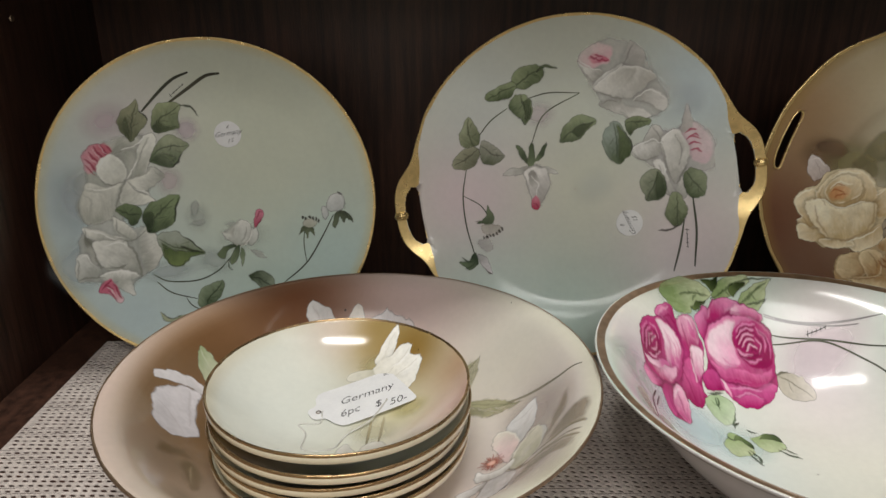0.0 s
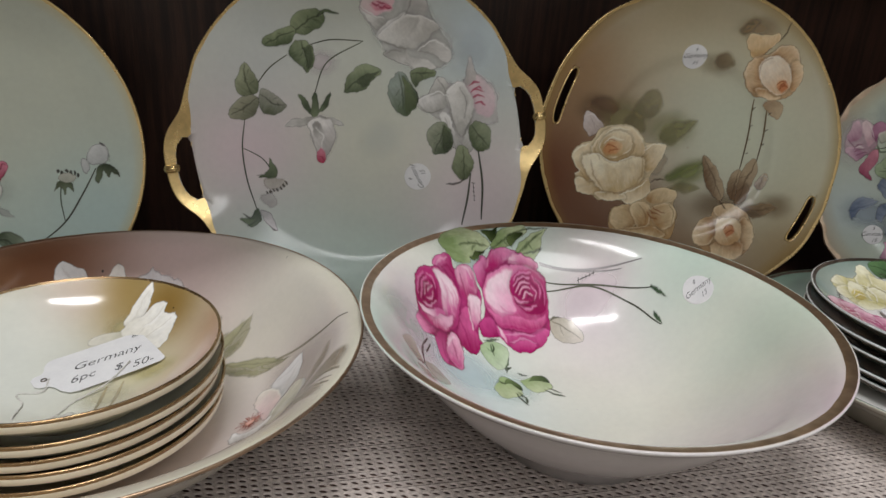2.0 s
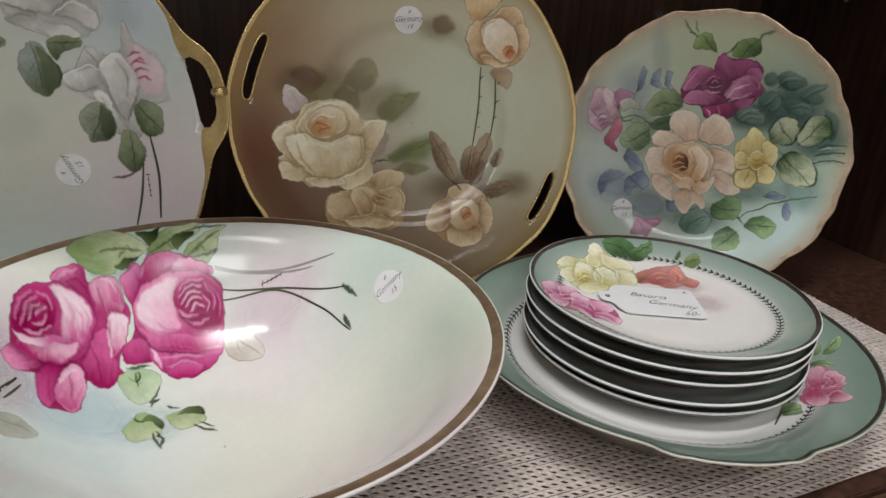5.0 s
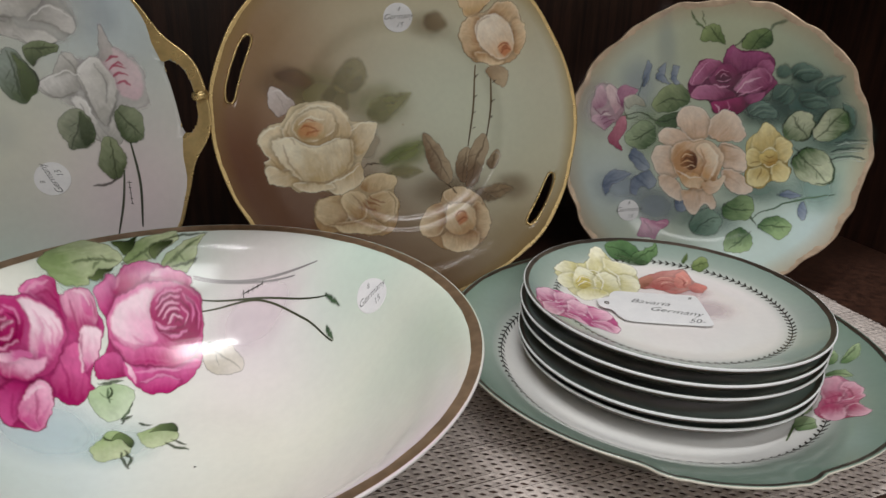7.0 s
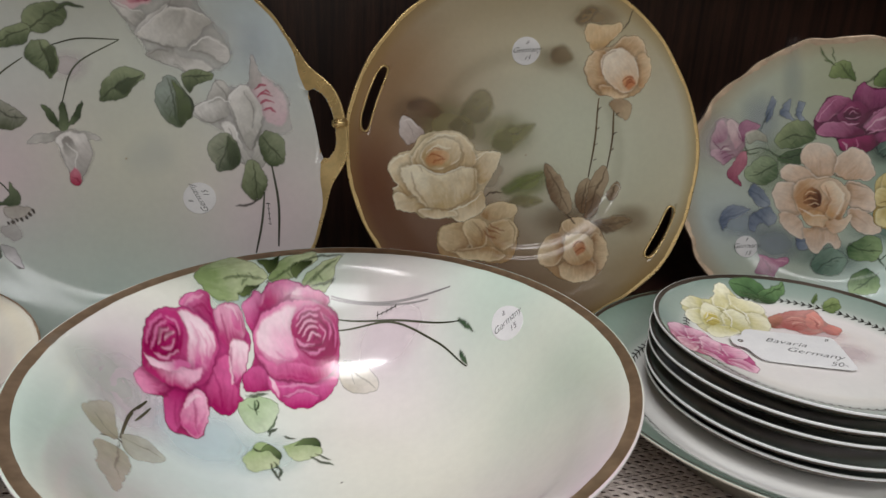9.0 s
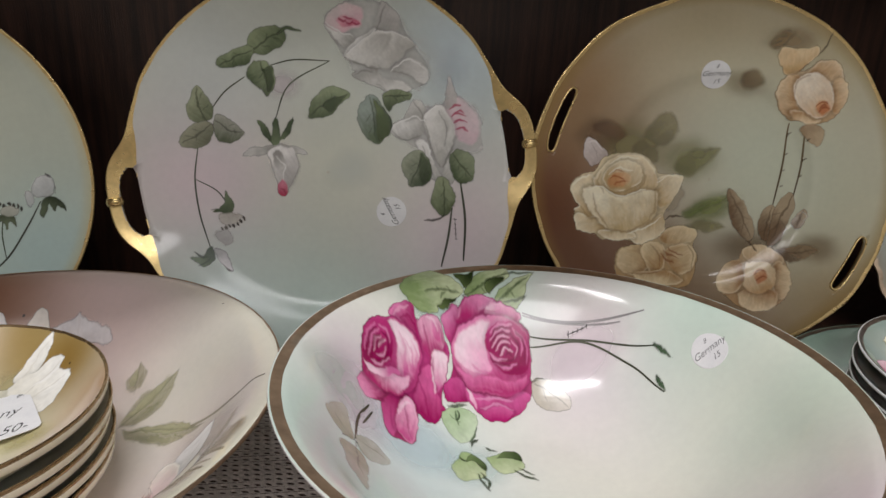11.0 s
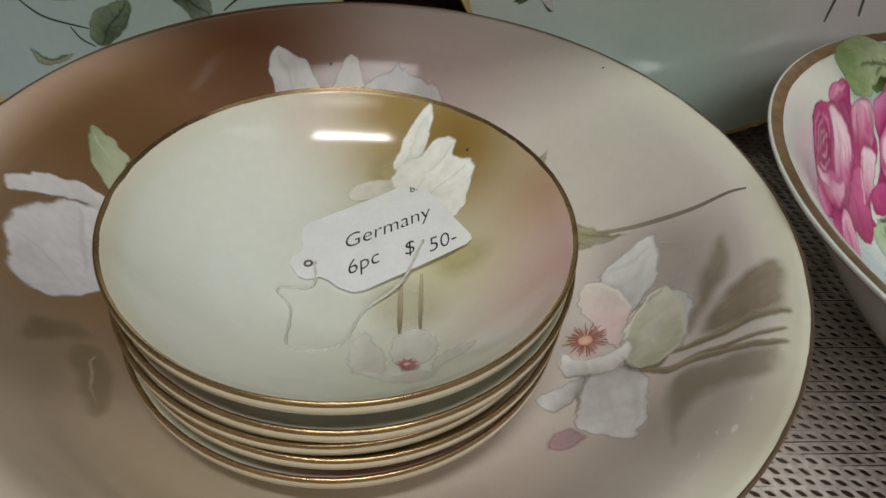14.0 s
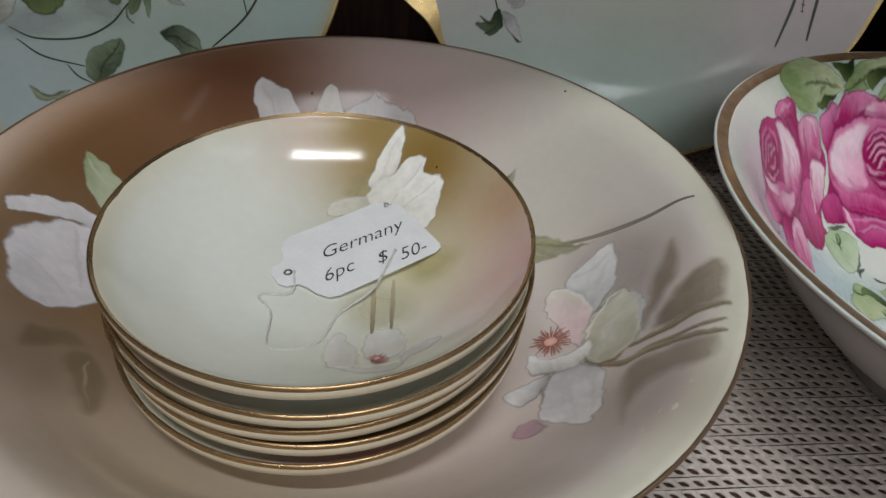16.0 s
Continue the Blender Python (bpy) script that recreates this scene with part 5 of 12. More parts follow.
bloom.shape([(21.6, -31.3), (24.9, -21.8), (30.2, -18.7), (30.4, -27.5), (25.7, -33.3)], (184,188,180), (228,230,224), ((23.1, -33.1), (29.2, -20.3)), soft=1.5)
bloom.shape([(2.3, -22.1), (8.9, -22.5), (14.1, -30.8), (6.7, -28.5)], (178,182,174), (222,224,217), ((13.2, -30.7), (3.9, -22.2)), soft=1.5)
bloom.shape([(22.1, -35.7), (31.2, -38.1), (36.7, -44.7), (28.4, -42.4)], (184,188,182), (220,222,216), ((22.9, -35.8), (35.1, -43.7)), soft=2, alpha=0.7)
bloom.stroke([(21.7, -19), (20.3, -25.9), (17.4, -31)], 1.1, (140,142,132), 0.08, 0.6, soft=0.8)
bloom.stroke([(25.9, -20.1), (23.6, -27), (19.9, -32)], 0.9, (244,244,238), 0.08, 0.7, soft=0.6)
bloom.shape([(27.5, -15), (29.5, -6.8), (33.4, -5.3), (35.1, -10.2), (31.2, -17), (28, -19.8)], (168,60,92), (214,130,152), ((28.5, -19.4), (32.9, -6.6)), soft=0.8)
bloom.stroke([(29.4, -13.3), (31.9, -8.2), (34, -8.4)], 1, (140,20,58), 0.08, 0.7)
bloom.stroke([(28.5, -19.4), (31.3, -16.1), (33.3, -11.8)], 0.9, (120,30,52), 0.08, 0.6)
bloom.shape([(-1.6, -38.4), (3.9, -32.7), (12.3, -31.5), (13.8, -34.3), (6.9, -36.4), (3.9, -42.4)], (58,74,50), (108,124,92), ((12.2, -32.4), (0.1, -37.7)), soft=0.8)
bloom.shape([(8, -43.5), (12, -35), (16.4, -32.7), (14.9, -40.5), (9.2, -48.9)], (64,82,54), (130,146,112), ((15.4, -34.4), (9.3, -47.2)), soft=0.8)
bloom.shape([(14.6, -44.9), (17.1, -35.4), (19.2, -39.9), (16, -48.6)], (110,128,96), (160,174,146), ((17.8, -36.3), (15.3, -46.7)), soft=1)
bloom.stroke([(8.9, -41.8), (5.9, -48.7), (8.9, -52.5)], 1, (96,112,82), 0.08, 0.6)
bloom.done()
bloom = Brush(p1, "painted_bud", 60)
bloom.shape([(83.5, -8.5), (84.9, -0.6), (90.4, 4.4), (96.4, 3.3), (98.6, -3.9), (94.7, -9.9), (87.6, -11.4)], (196,200,198), (226,228,226), ((92.9, -10.7), (87.7, 1.9)), soft=1.4, shade=0.1)
bloom.shape([(79.6, -13.6), (79.2, -7.4), (82.8, -5.8), (85, -11.3), (82, -17.3)], (184,190,188), (216,218,216), ((83, -16.5), (80.9, -7.5)), soft=1.4)
bloom.shape([(87.1, -19.4), (89.3, -12.4), (94.7, -9.9), (101.5, -12.9), (102.8, -20.1), (98.7, -16.3), (95.8, -20.6), (92.6, -16.1), (90.3, -23.9)], (58,68,50), (100,112,88), ((95.5, -10.9), (88.7, -22.1)), soft=0.7)
bloom.stroke([(93.1, 5.2), (94.7, 3.3), (96.3, 1.5)], 1.6, (56,50,44), 0.08, 0.8)
bloom.stroke([(96.2, 0.6), (98.6, -3.9), (97.4, -8.3)], 0.8, (150,152,148), 0.08, 0.5)
bloom.shape([(60.3, -28.5), (63.4, -22.5), (67, -20.9), (72, -23), (73.3, -30.2), (70, -26.4), (67.1, -31.6), (64.9, -25.2)], (72,82,60), (116,128,100), ((66.9, -21.8), (65.5, -29.7)), soft=0.7)
bloom.stroke([(65, -12.4), (65.2, -14.6)], 1.5, (52,46,38), 0.5, 0.85, soft=0.5)
bloom.stroke([(67, -13.4), (67.3, -15.6)], 1.5, (52,46,38), 0.5, 0.85, soft=0.5)
bloom.stroke([(69.7, -13.1), (70, -15.3)], 1.5, (52,46,38), 0.5, 0.85, soft=0.5)
bloom.stroke([(71.7, -14.5), (72, -16.8)], 1.5, (52,46,38), 0.5, 0.85, soft=0.5)
bloom.stroke([(74.3, -14.7), (74.6, -16.9)], 1.5, (52,46,38), 0.5, 0.85, soft=0.5)
bloom.stroke([(76.4, -16.1), (76.7, -18.4)], 1.5, (52,46,38), 0.5, 0.85, soft=0.5)
bloom.shape([(64.4, -19.9), (66.5, -15.6), (71.7, -15.9), (75.9, -17.9), (73, -22.2), (68.6, -22.8)], (206,206,190), (220,218,204), ((69.5, -21.9), (69.9, -15.8)), soft=1.2, alpha=0.7)
bloom.done()
squiggle(p1, -19.6, 85, 15, 40)
sticker(p1, 13.8, 51.8, 9.8, [("Germany", 0, 0.6, 5.9), ("8", 0.5, 5.4, 4), ("15", 0.5, -5, 5)], 8)
# painting on the cake plate with gilt handles
wash(p2, [(42.3, 70.9, 40, 26, 0, (234,232,227), .55), (78.1, 66.1, 14, 18, 0, (206,214,222), .3), (-28.9, 54.6, 16, 12, 0, (226,212,216), .5), (14.2, 2.3, 22, 18, 20, (214,222,226), .2)])
stem(p2, [(0.5, 70.2), (-21.7, 70.1), (-36.5, 66.1)], 0.9, (100,104,86))
stem(p2, [(0.5, 70.2), (-24.7, 54.7), (-33.6, 32.6)], 0.9, (96,102,82))
stem(p2, [(-52.2, 58.5), (-64.4, 49), (-73.5, 36.8)], 0.9, (96,98,80))
stem(p2, [(-81.5, 13.4), (-83.5, -6.6), (-80.6, -28.8), (-74.3, -49.3)], 1.0, (90,94,78))
stem(p2, [(-82.9, -6.6), (-70.3, -13.5), (-62.8, -23.5)], 0.8, (90,94,78))
stem(p2, [(85.9, -4), (89.4, -28.9), (88.7, -55.4)], 1.5, (84,88,74))
stem(p2, [(80.9, -21.1), (78.7, -40.5), (74.5, -59.8)], 1.4, (92,94,82))
bloom = Brush(p2, "painted_rose", 60)
bloom.shape([(-4.3, 95.5), (3.8, 103.7), (17, 109.6), (30.9, 107.3), (45.5, 98.2), (54.8, 83.7), (66.2, 68.1), (63.5, 57.1), (52.1, 51.4), (35.8, 53.7), (19.3, 57.7), (9.6, 70.1), (1.4, 84)], (218,217,212), (228,226,223), ((35.6, 56.2), (23.6, 102.9)), soft=5, alpha=0.65)
bloom.shape([(28.3, 88.6), (30.9, 100.6), (34.1, 106.5), (44.4, 97.5), (44, 87.7), (37.2, 86.2)], (156,154,149), (212,209,206), ((31.5, 87.8), (38.6, 101.3)), soft=1.2, alpha=0.85, shade=0.1)
bloom.shape([(-3, 93.2), (3.2, 101.5), (12.4, 105.2), (22.2, 101.1), (20.9, 91.7), (13.2, 87.9), (4.3, 87.9)], (232,196,204), (226,214,212), ((13.7, 90.9), (4, 101.5)), soft=1.5, shade=0.1)
bloom.shape([(4.7, 94), (8.3, 97.8), (16.4, 96.3), (21.6, 92.5), (15.4, 90.2), (8.1, 90.9)], (206,100,128), (230,170,184), ((13.7, 91.7), (10.8, 97)), soft=1.5, alpha=0.85)
bloom.stroke([(6.1, 95.5), (8.7, 94), (11, 94.8)], 1.2, (160,28,70), 0.08, 0.8, soft=0.7)
bloom.stroke([(10.3, 94), (13.6, 92.5), (15.9, 94)], 1.2, (160,28,70), 0.08, 0.8, soft=0.7)
bloom.stroke([(15.1, 93.2), (17.7, 91.7), (20, 92.8)], 1.2, (160,28,70), 0.08, 0.8, soft=0.7)
bloom.stroke([(8.5, 96.3), (12.5, 95.9), (15.8, 95.1)], 1.2, (160,28,70), 0.08, 0.8, soft=0.7)
bloom.shape([(-2.9, 92.4), (5.1, 88.6), (15.8, 85.6), (14, 79.3), (8.3, 79.3), (1.3, 85.5)], (238,236,232), (176,174,168), ((2.5, 90.2), (12.3, 79.3)), soft=1, shade=0.15)
bloom.shape([(9.4, 74.5), (16, 83.2), (29.6, 90.9), (26.4, 84), (18.1, 77.8), (12.7, 73)], (184,182,176), (240,238,235), ((23.8, 77.8), (17.4, 85.6)), soft=0.8, shade=0.18)
bloom.shape([(10.2, 73.3), (19.8, 81.7), (29.8, 89), (40.8, 88.9), (53.9, 81.8), (47.1, 73.8), (37.4, 67.1), (26.9, 67), (17, 69.8)], (234,232,227), (192,190,184), ((25.6, 84), (35.7, 67.5)), soft=0.8, shade=0.25)
bloom.shape([(19.6, 79.3), (29.9, 87.8), (40.9, 88.1), (39.4, 80), (32.2, 73.1), (24.1, 72.2)], (184,182,176), (222,220,214), ((36.4, 86.2), (24.8, 73.8)), soft=2, alpha=0.8)
bloom.shape([(13.3, 62.5), (24.9, 65.4), (33.6, 62.2), (48.4, 58.3), (52.7, 53.8), (40, 50.9), (27.6, 55.3)], (176,174,168), (228,226,221), ((29.5, 64.2), (35.9, 52.1)), soft=1.2, shade=0.15)
bloom.shape([(38.3, 65.1), (50.2, 73.3), (63.3, 66.6), (61.1, 57.9), (48.1, 62.7)], (170,168,163), (226,224,220), ((42.3, 65.9), (59.8, 62.7)), soft=1.2, shade=0.15)
bloom.shape([(26.1, 65.8), (28.4, 69), (32.7, 65), (30.7, 57), (27.4, 58.6)], (160,158,152), (210,208,203), ((29.3, 67.4), (29.9, 57.8)), soft=1)
bloom.stroke([(10.3, 72.9), (18.6, 69), (27.7, 66.6), (37.4, 67.5)], 1.2, (128,126,120), 0.08, 0.65, soft=1)
bloom.stroke([(47.1, 73.8), (50.6, 77.6), (54.7, 81.4)], 1.1, (128,126,120), 0.08, 0.65, soft=1)
bloom.stroke([(15.7, 62.5), (22.9, 65), (27.9, 63.4)], 1.1, (128,126,120), 0.08, 0.65, soft=1)
bloom.stroke([(30.8, 56.1), (40, 51.3), (52, 53)], 1, (128,126,120), 0.08, 0.65, soft=1)
bloom.stroke([(39.1, 65.1), (49.7, 62.7), (60.3, 57.9)], 1, (128,126,120), 0.08, 0.65, soft=1)
bloom.stroke([(-1.6, 90.9), (3.8, 84), (10, 78.5)], 1, (128,126,120), 0.08, 0.65, soft=1)
bloom.stroke([(30.6, 89.4), (32.7, 98.4), (35.1, 104.3)], 1, (128,126,120), 0.08, 0.65, soft=1)
bloom.stroke([(11, 74.6), (20.1, 82.5), (30.5, 90.1)], 1, (246,245,242), 0.08, 0.8, soft=0.7)
bloom.stroke([(30.6, 89), (41.6, 88.9), (53.1, 82.2)], 1, (246,245,242), 0.08, 0.8, soft=0.7)
bloom.stroke([(-1.7, 93.2), (5.9, 89), (15, 85.6)], 1, (246,245,242), 0.08, 0.8, soft=0.7)
bloom.stroke([(39.1, 65.5), (50.3, 72.2), (61.7, 67)], 1, (246,245,242), 0.08, 0.8, soft=0.7)
bloom.done()
bloom = Brush(p2, "painted_rose", 60)
bloom.shape([(37, 30.8), (48.9, 37.9), (54.3, 48.2), (64.5, 46.2), (73.7, 50.2), (76.4, 63.3), (82.2, 51.4), (93, 46.2), (102.3, 32.2), (100, 16), (90, 11.7), (83.8, 3.3), (77.7, -6), (69.6, -4.5), (60.6, 11.2), (45.7, 21.4)], (218,216,211), (230,224,224), ((71.2, 3.1), (79.5, 48.2)), soft=5, alpha=0.65)
bloom.shape([(73.8, 45), (80.7, 51), (89.3, 46.6), (97.7, 35.4), (95.9, 22.5), (88, 19.9), (79.1, 27.2)], (230,202,210), (234,218,221), ((82.3, 33.7), (90.8, 45.8)), soft=2.5, alpha=0.85)
bloom.shape([(74.3, 43.4), (74.8, 57.8), (76.5, 62.9), (81.2, 53.8), (82.1, 45)], (184,180,176), (224,220,218), ((77.7, 43.4), (76.8, 60.2)), soft=1.2, alpha=0.85)
bloom.stroke([(77.8, 42.6), (80.6, 45), (85.1, 44.2)], 1.3, (176,40,82), 0.08, 0.8, soft=0.7)
bloom.stroke([(79, 37.8), (82.5, 40.2), (88, 37.8)], 1.3, (176,40,82), 0.08, 0.8, soft=0.7)
bloom.stroke([(80.2, 32.9), (83.7, 35.4), (89.2, 33)], 1.3, (176,40,82), 0.08, 0.8, soft=0.7)
bloom.stroke([(81.9, 29.6), (85.6, 30.5), (89.5, 28.9)], 1.3, (176,40,82), 0.08, 0.8, soft=0.7)
bloom.stroke([(81, 40.2), (83.9, 41.8), (86.3, 40.2)], 1.3, (176,40,82), 0.08, 0.8, soft=0.7)
bloom.shape([(38.7, 29.2), (53, 37.6), (62.1, 33.5), (60.2, 25.3), (47.3, 22.7)], (232,230,226), (168,166,160), ((47.5, 33.4), (53.8, 23.6)), soft=1, shade=0.15)
bloom.shape([(48.3, 35.1), (53.9, 47.8), (61.3, 45), (62.8, 35.2), (56.4, 34.3)], (164,162,156), (218,216,211), ((59.6, 35.2), (54.9, 45.7)), soft=1.2, shade=0.12)
bloom.shape([(60.5, 33.5), (64.7, 42.2), (72.2, 45.4), (79.1, 36.1), (81.9, 25.6), (77, 13.1), (73, 6.4), (66.2, 18.8)], (236,234,230), (182,180,174), ((67.4, 38.5), (77, 13.1)), soft=0.8, shade=0.25)
bloom.shape([(65.5, 31.1), (70.3, 41.8), (75, 40.2), (78.2, 29.6), (74.2, 18.9), (70, 22.1)], (190,188,182), (220,218,213), ((76.5, 31.2), (67.1, 31.1)), soft=2, alpha=0.75)
bloom.shape([(56.3, 21.9), (63.7, 20.4), (71.2, 3.1), (76.4, -3.9), (69.6, -4.5), (61.3, 6.2)], (232,230,226), (164,162,157), ((60.5, 19.5), (70.7, -2.8)), soft=1, shade=0.2)
bloom.shape([(74.4, 3.1), (80.7, 16.5), (85.8, 7.5), (80.5, -5.9), (76.5, -5.2)], (172,170,164), (226,224,220), ((76.2, -1), (83.3, 11.6)), soft=1, shade=0.15)
bloom.stroke([(61.3, 32.7), (65.3, 21.2), (72.6, 6.4)], 1.2, (120,118,112), 0.08, 0.65, soft=1)
bloom.stroke([(81.5, 25.6), (77.8, 13.1), (74.2, 5.6)], 1.2, (120,118,112), 0.08, 0.65, soft=1)
bloom.stroke([(39.6, 28.4), (49.7, 22.7), (60.2, 25.3)], 1.1, (120,118,112), 0.08, 0.65, soft=1)
bloom.stroke([(60.6, 18.7), (65.3, 7.1), (69.9, -3.6)], 1.1, (120,118,112), 0.08, 0.65, soft=1)
bloom.stroke([(54, 46.6), (58.5, 40.1), (62, 34.4)], 1, (120,118,112), 0.08, 0.65, soft=1)
bloom.stroke([(70.3, 41), (75.7, 31.2), (75, 18.9)], 0.9, (120,118,112), 0.08, 0.65, soft=1)
bloom.stroke([(61.2, 34.4), (65.6, 41.8), (72.3, 45)], 1, (246,245,242), 0.08, 0.8, soft=0.7)
bloom.stroke([(57.2, 21.1), (63, 19.6), (68.4, 8.8)], 1, (246,245,242), 0.08, 0.8, soft=0.7)
bloom.stroke([(40.3, 30), (53, 36.7), (61.3, 33.5)], 1, (246,245,242), 0.08, 0.8, soft=0.7)
bloom.done()
bloom = Brush(p2, "painted_leaf", 60)
bloom.shape([(-50, 74.7), (-47.8, 84.1), (-39.9, 89.3), (-29.1, 88.3), (-26.3, 81.8), (-32.5, 74.6), (-43.2, 72)], (84,98,68), (152,164,128), ((-30.9, 75), (-43.8, 86.5)), soft=1.0, alpha=0.92)
bloom.stroke([(-48.2, 73.1), (-39.4, 80.4), (-28.2, 86.8)], 1.1, (52,60,42), 0.15, 0.69, soft=0.8)
bloom.stroke([(-41.2, 77.9), (-37.8, 77.5), (-35.6, 77)], 0.7, (52,60,42), 0.08, 0.46, soft=0.6)
bloom.stroke([(-38.2, 80), (-37.5, 83.1), (-37.2, 85.1)], 0.7, (52,60,42), 0.08, 0.46, soft=0.6)
bloom.stroke([(-35, 82.2), (-31.9, 82.2), (-30, 82)], 0.7, (52,60,42), 0.08, 0.46, soft=0.6)
bloom.done()
bloom = Brush(p2, "painted_leaf", 60)
bloom.shape([(-68.7, 66.3), (-61.9, 73.2), (-51.7, 77.4), (-46.2, 74.7), (-48.8, 66.3), (-59.5, 62.9), (-67, 63.6)], (84,98,68), (152,164,128), ((-57.9, 63.4), (-59.9, 74.4)), soft=1.0, alpha=0.92)
bloom.stroke([(-47.4, 73.9), (-57.3, 69.8), (-67.1, 64.8)], 1.1, (52,60,42), 0.15, 0.69, soft=0.8)
bloom.stroke([(-54.3, 70.7), (-57.2, 71.6), (-59, 72.3)], 0.7, (52,60,42), 0.08, 0.46, soft=0.6)
bloom.stroke([(-57.2, 69.4), (-58.3, 66.7), (-58.9, 65)], 0.7, (52,60,42), 0.08, 0.46, soft=0.6)
bloom.stroke([(-60.4, 67.9), (-63, 68.3), (-64.7, 68.7)], 0.7, (52,60,42), 0.08, 0.46, soft=0.6)
bloom.done()
bloom = Brush(p2, "painted_leaf", 60)
bloom.shape([(-50.2, 57), (-49.6, 64.3), (-41, 69.7), (-34.2, 63.7), (-33.1, 55.6), (-38.2, 45.7), (-43.4, 51)], (84,98,68), (152,164,128), ((-46.8, 53.8), (-36.2, 62.1)), soft=1.0, alpha=0.92)
bloom.stroke([(-42.2, 68.5), (-39.4, 58), (-38.2, 47.3)], 1.1, (52,60,42), 0.15, 0.69, soft=0.8)
bloom.stroke([(-40.8, 61.1), (-42.5, 58.7), (-43.7, 57.2)], 0.7, (52,60,42), 0.08, 0.46, soft=0.6)
bloom.stroke([(-40.2, 58), (-37.9, 56.2), (-36.4, 55.1)], 0.7, (52,60,42), 0.08, 0.46, soft=0.6)
bloom.stroke([(-39.6, 54.6), (-40.8, 52.2), (-41.6, 50.7)], 0.7, (52,60,42), 0.08, 0.46, soft=0.6)
bloom.done()
bloom = Brush(p2, "painted_leaf", 60)
bloom.stroke([(-31.4, 84.4), (-25.9, 88.4), (-16.8, 87.7)], 2.4, (92,106,78), 0.08, 0.8, soft=1)
bloom.done()
bloom = Brush(p2, "painted_leaf", 60)
bloom.shape([(-41.3, 63.6), (-35.5, 66.1), (-33.5, 56.4), (-37.4, 48.2), (-40.2, 55.5)], (60,72,46), (100,114,82), ((-36.6, 49.8), (-38, 64.5)), soft=1.6, alpha=0.75)
bloom.done()
bloom = Brush(p2, "painted_leaf", 60)
bloom.shape([(-87.7, 33.9), (-84.9, 42.5), (-80.1, 52), (-73.3, 42.8), (-71.8, 34.5), (-77.6, 29.1), (-83.9, 29.8)], (104,112,84), (166,172,142), ((-73.9, 32), (-84.9, 40.1)), soft=1.0, alpha=0.92)
bloom.stroke([(-76.4, 29.5), (-79.9, 39.4), (-80, 50)], 1.1, (64,69,52), 0.15, 0.69, soft=0.8)
bloom.stroke([(-77.7, 36.7), (-76, 39.1), (-74.9, 40.6)], 0.7, (64,69,52), 0.08, 0.46, soft=0.6)
bloom.stroke([(-78.2, 39.8), (-80.4, 41.5), (-81.9, 42.5)], 0.7, (64,69,52), 0.08, 0.46, soft=0.6)
bloom.stroke([(-78.8, 43.1), (-77.7, 45.4), (-76.9, 46.8)], 0.7, (64,69,52), 0.08, 0.46, soft=0.6)
bloom.done()
bloom = Brush(p2, "painted_leaf", 60)
bloom.shape([(-92.5, 16.4), (-85.9, 26.9), (-76.4, 30.3), (-71.7, 26.2), (-74, 17.4), (-81.5, 12.3)], (112,114,92), (166,166,142), ((-75.3, 17), (-87.1, 23.5)), soft=1.0, alpha=0.92)
bloom.stroke([(-73, 27.9), (-81.3, 21.9), (-90.4, 16.8)], 1.1, (69,70,57), 0.15, 0.69, soft=0.8)
bloom.stroke([(-79.1, 24), (-81.9, 24.6), (-83.7, 25)], 0.7, (69,70,57), 0.08, 0.46, soft=0.6)
bloom.stroke([(-81.7, 22.3), (-82.4, 19.7), (-82.8, 18)], 0.7, (69,70,57), 0.08, 0.46, soft=0.6)
bloom.stroke([(-84.5, 20.6), (-87, 20.7), (-88.6, 20.9)], 0.7, (69,70,57), 0.08, 0.46, soft=0.6)
bloom.done()
bloom = Brush(p2, "painted_leaf", 60)
bloom.shape([(-72.5, 25), (-70.6, 34.6), (-63, 32.6), (-52.7, 23.9), (-58.4, 17.6), (-67.7, 17.5)], (92,100,76), (170,170,156), ((-67.7, 18.7), (-64.6, 31.3)), soft=1.0, alpha=0.92)
bloom.stroke([(-71.4, 31.2), (-63.7, 25.5), (-54.4, 23.9)], 1.1, (57,62,47), 0.15, 0.69, soft=0.8)
bloom.stroke([(-65.4, 28.7), (-64.4, 26.3), (-63.9, 24.8)], 0.7, (57,62,47), 0.08, 0.46, soft=0.6)
bloom.stroke([(-62.9, 27.6), (-60.5, 28.4), (-59.1, 28.9)], 0.7, (57,62,47), 0.08, 0.46, soft=0.6)
bloom.stroke([(-60.2, 26.4), (-59, 24.5), (-58.3, 23.2)], 0.7, (57,62,47), 0.08, 0.46, soft=0.6)
bloom.done()
bloom = Brush(p2, "painted_leaf", 60)
bloom.shape([(-12.4, 34.8), (-9.9, 45.6), (-3.2, 52.6), (5, 55.1), (13.9, 49.9), (7.6, 42.9), (-0.4, 35.3)], (84,98,68), (152,164,128), ((-3.7, 35.3), (-3.5, 51)), soft=1.0, alpha=0.92)
bloom.stroke([(-11.2, 36.1), (-0.8, 44.4), (12.2, 50.3)], 1.1, (52,60,42), 0.15, 0.69, soft=0.8)
bloom.stroke([(-3, 41.1), (0.8, 40.2), (3.1, 39.5)], 0.7, (52,60,42), 0.08, 0.46, soft=0.6)
bloom.stroke([(0.5, 43.2), (1.5, 46.7), (2, 49)], 0.7, (52,60,42), 0.08, 0.46, soft=0.6)
bloom.stroke([(4.3, 45.5), (7.7, 45.2), (9.8, 44.9)], 0.7, (52,60,42), 0.08, 0.46, soft=0.6)
bloom.done()
bloom = Brush(p2, "painted_leaf", 60)
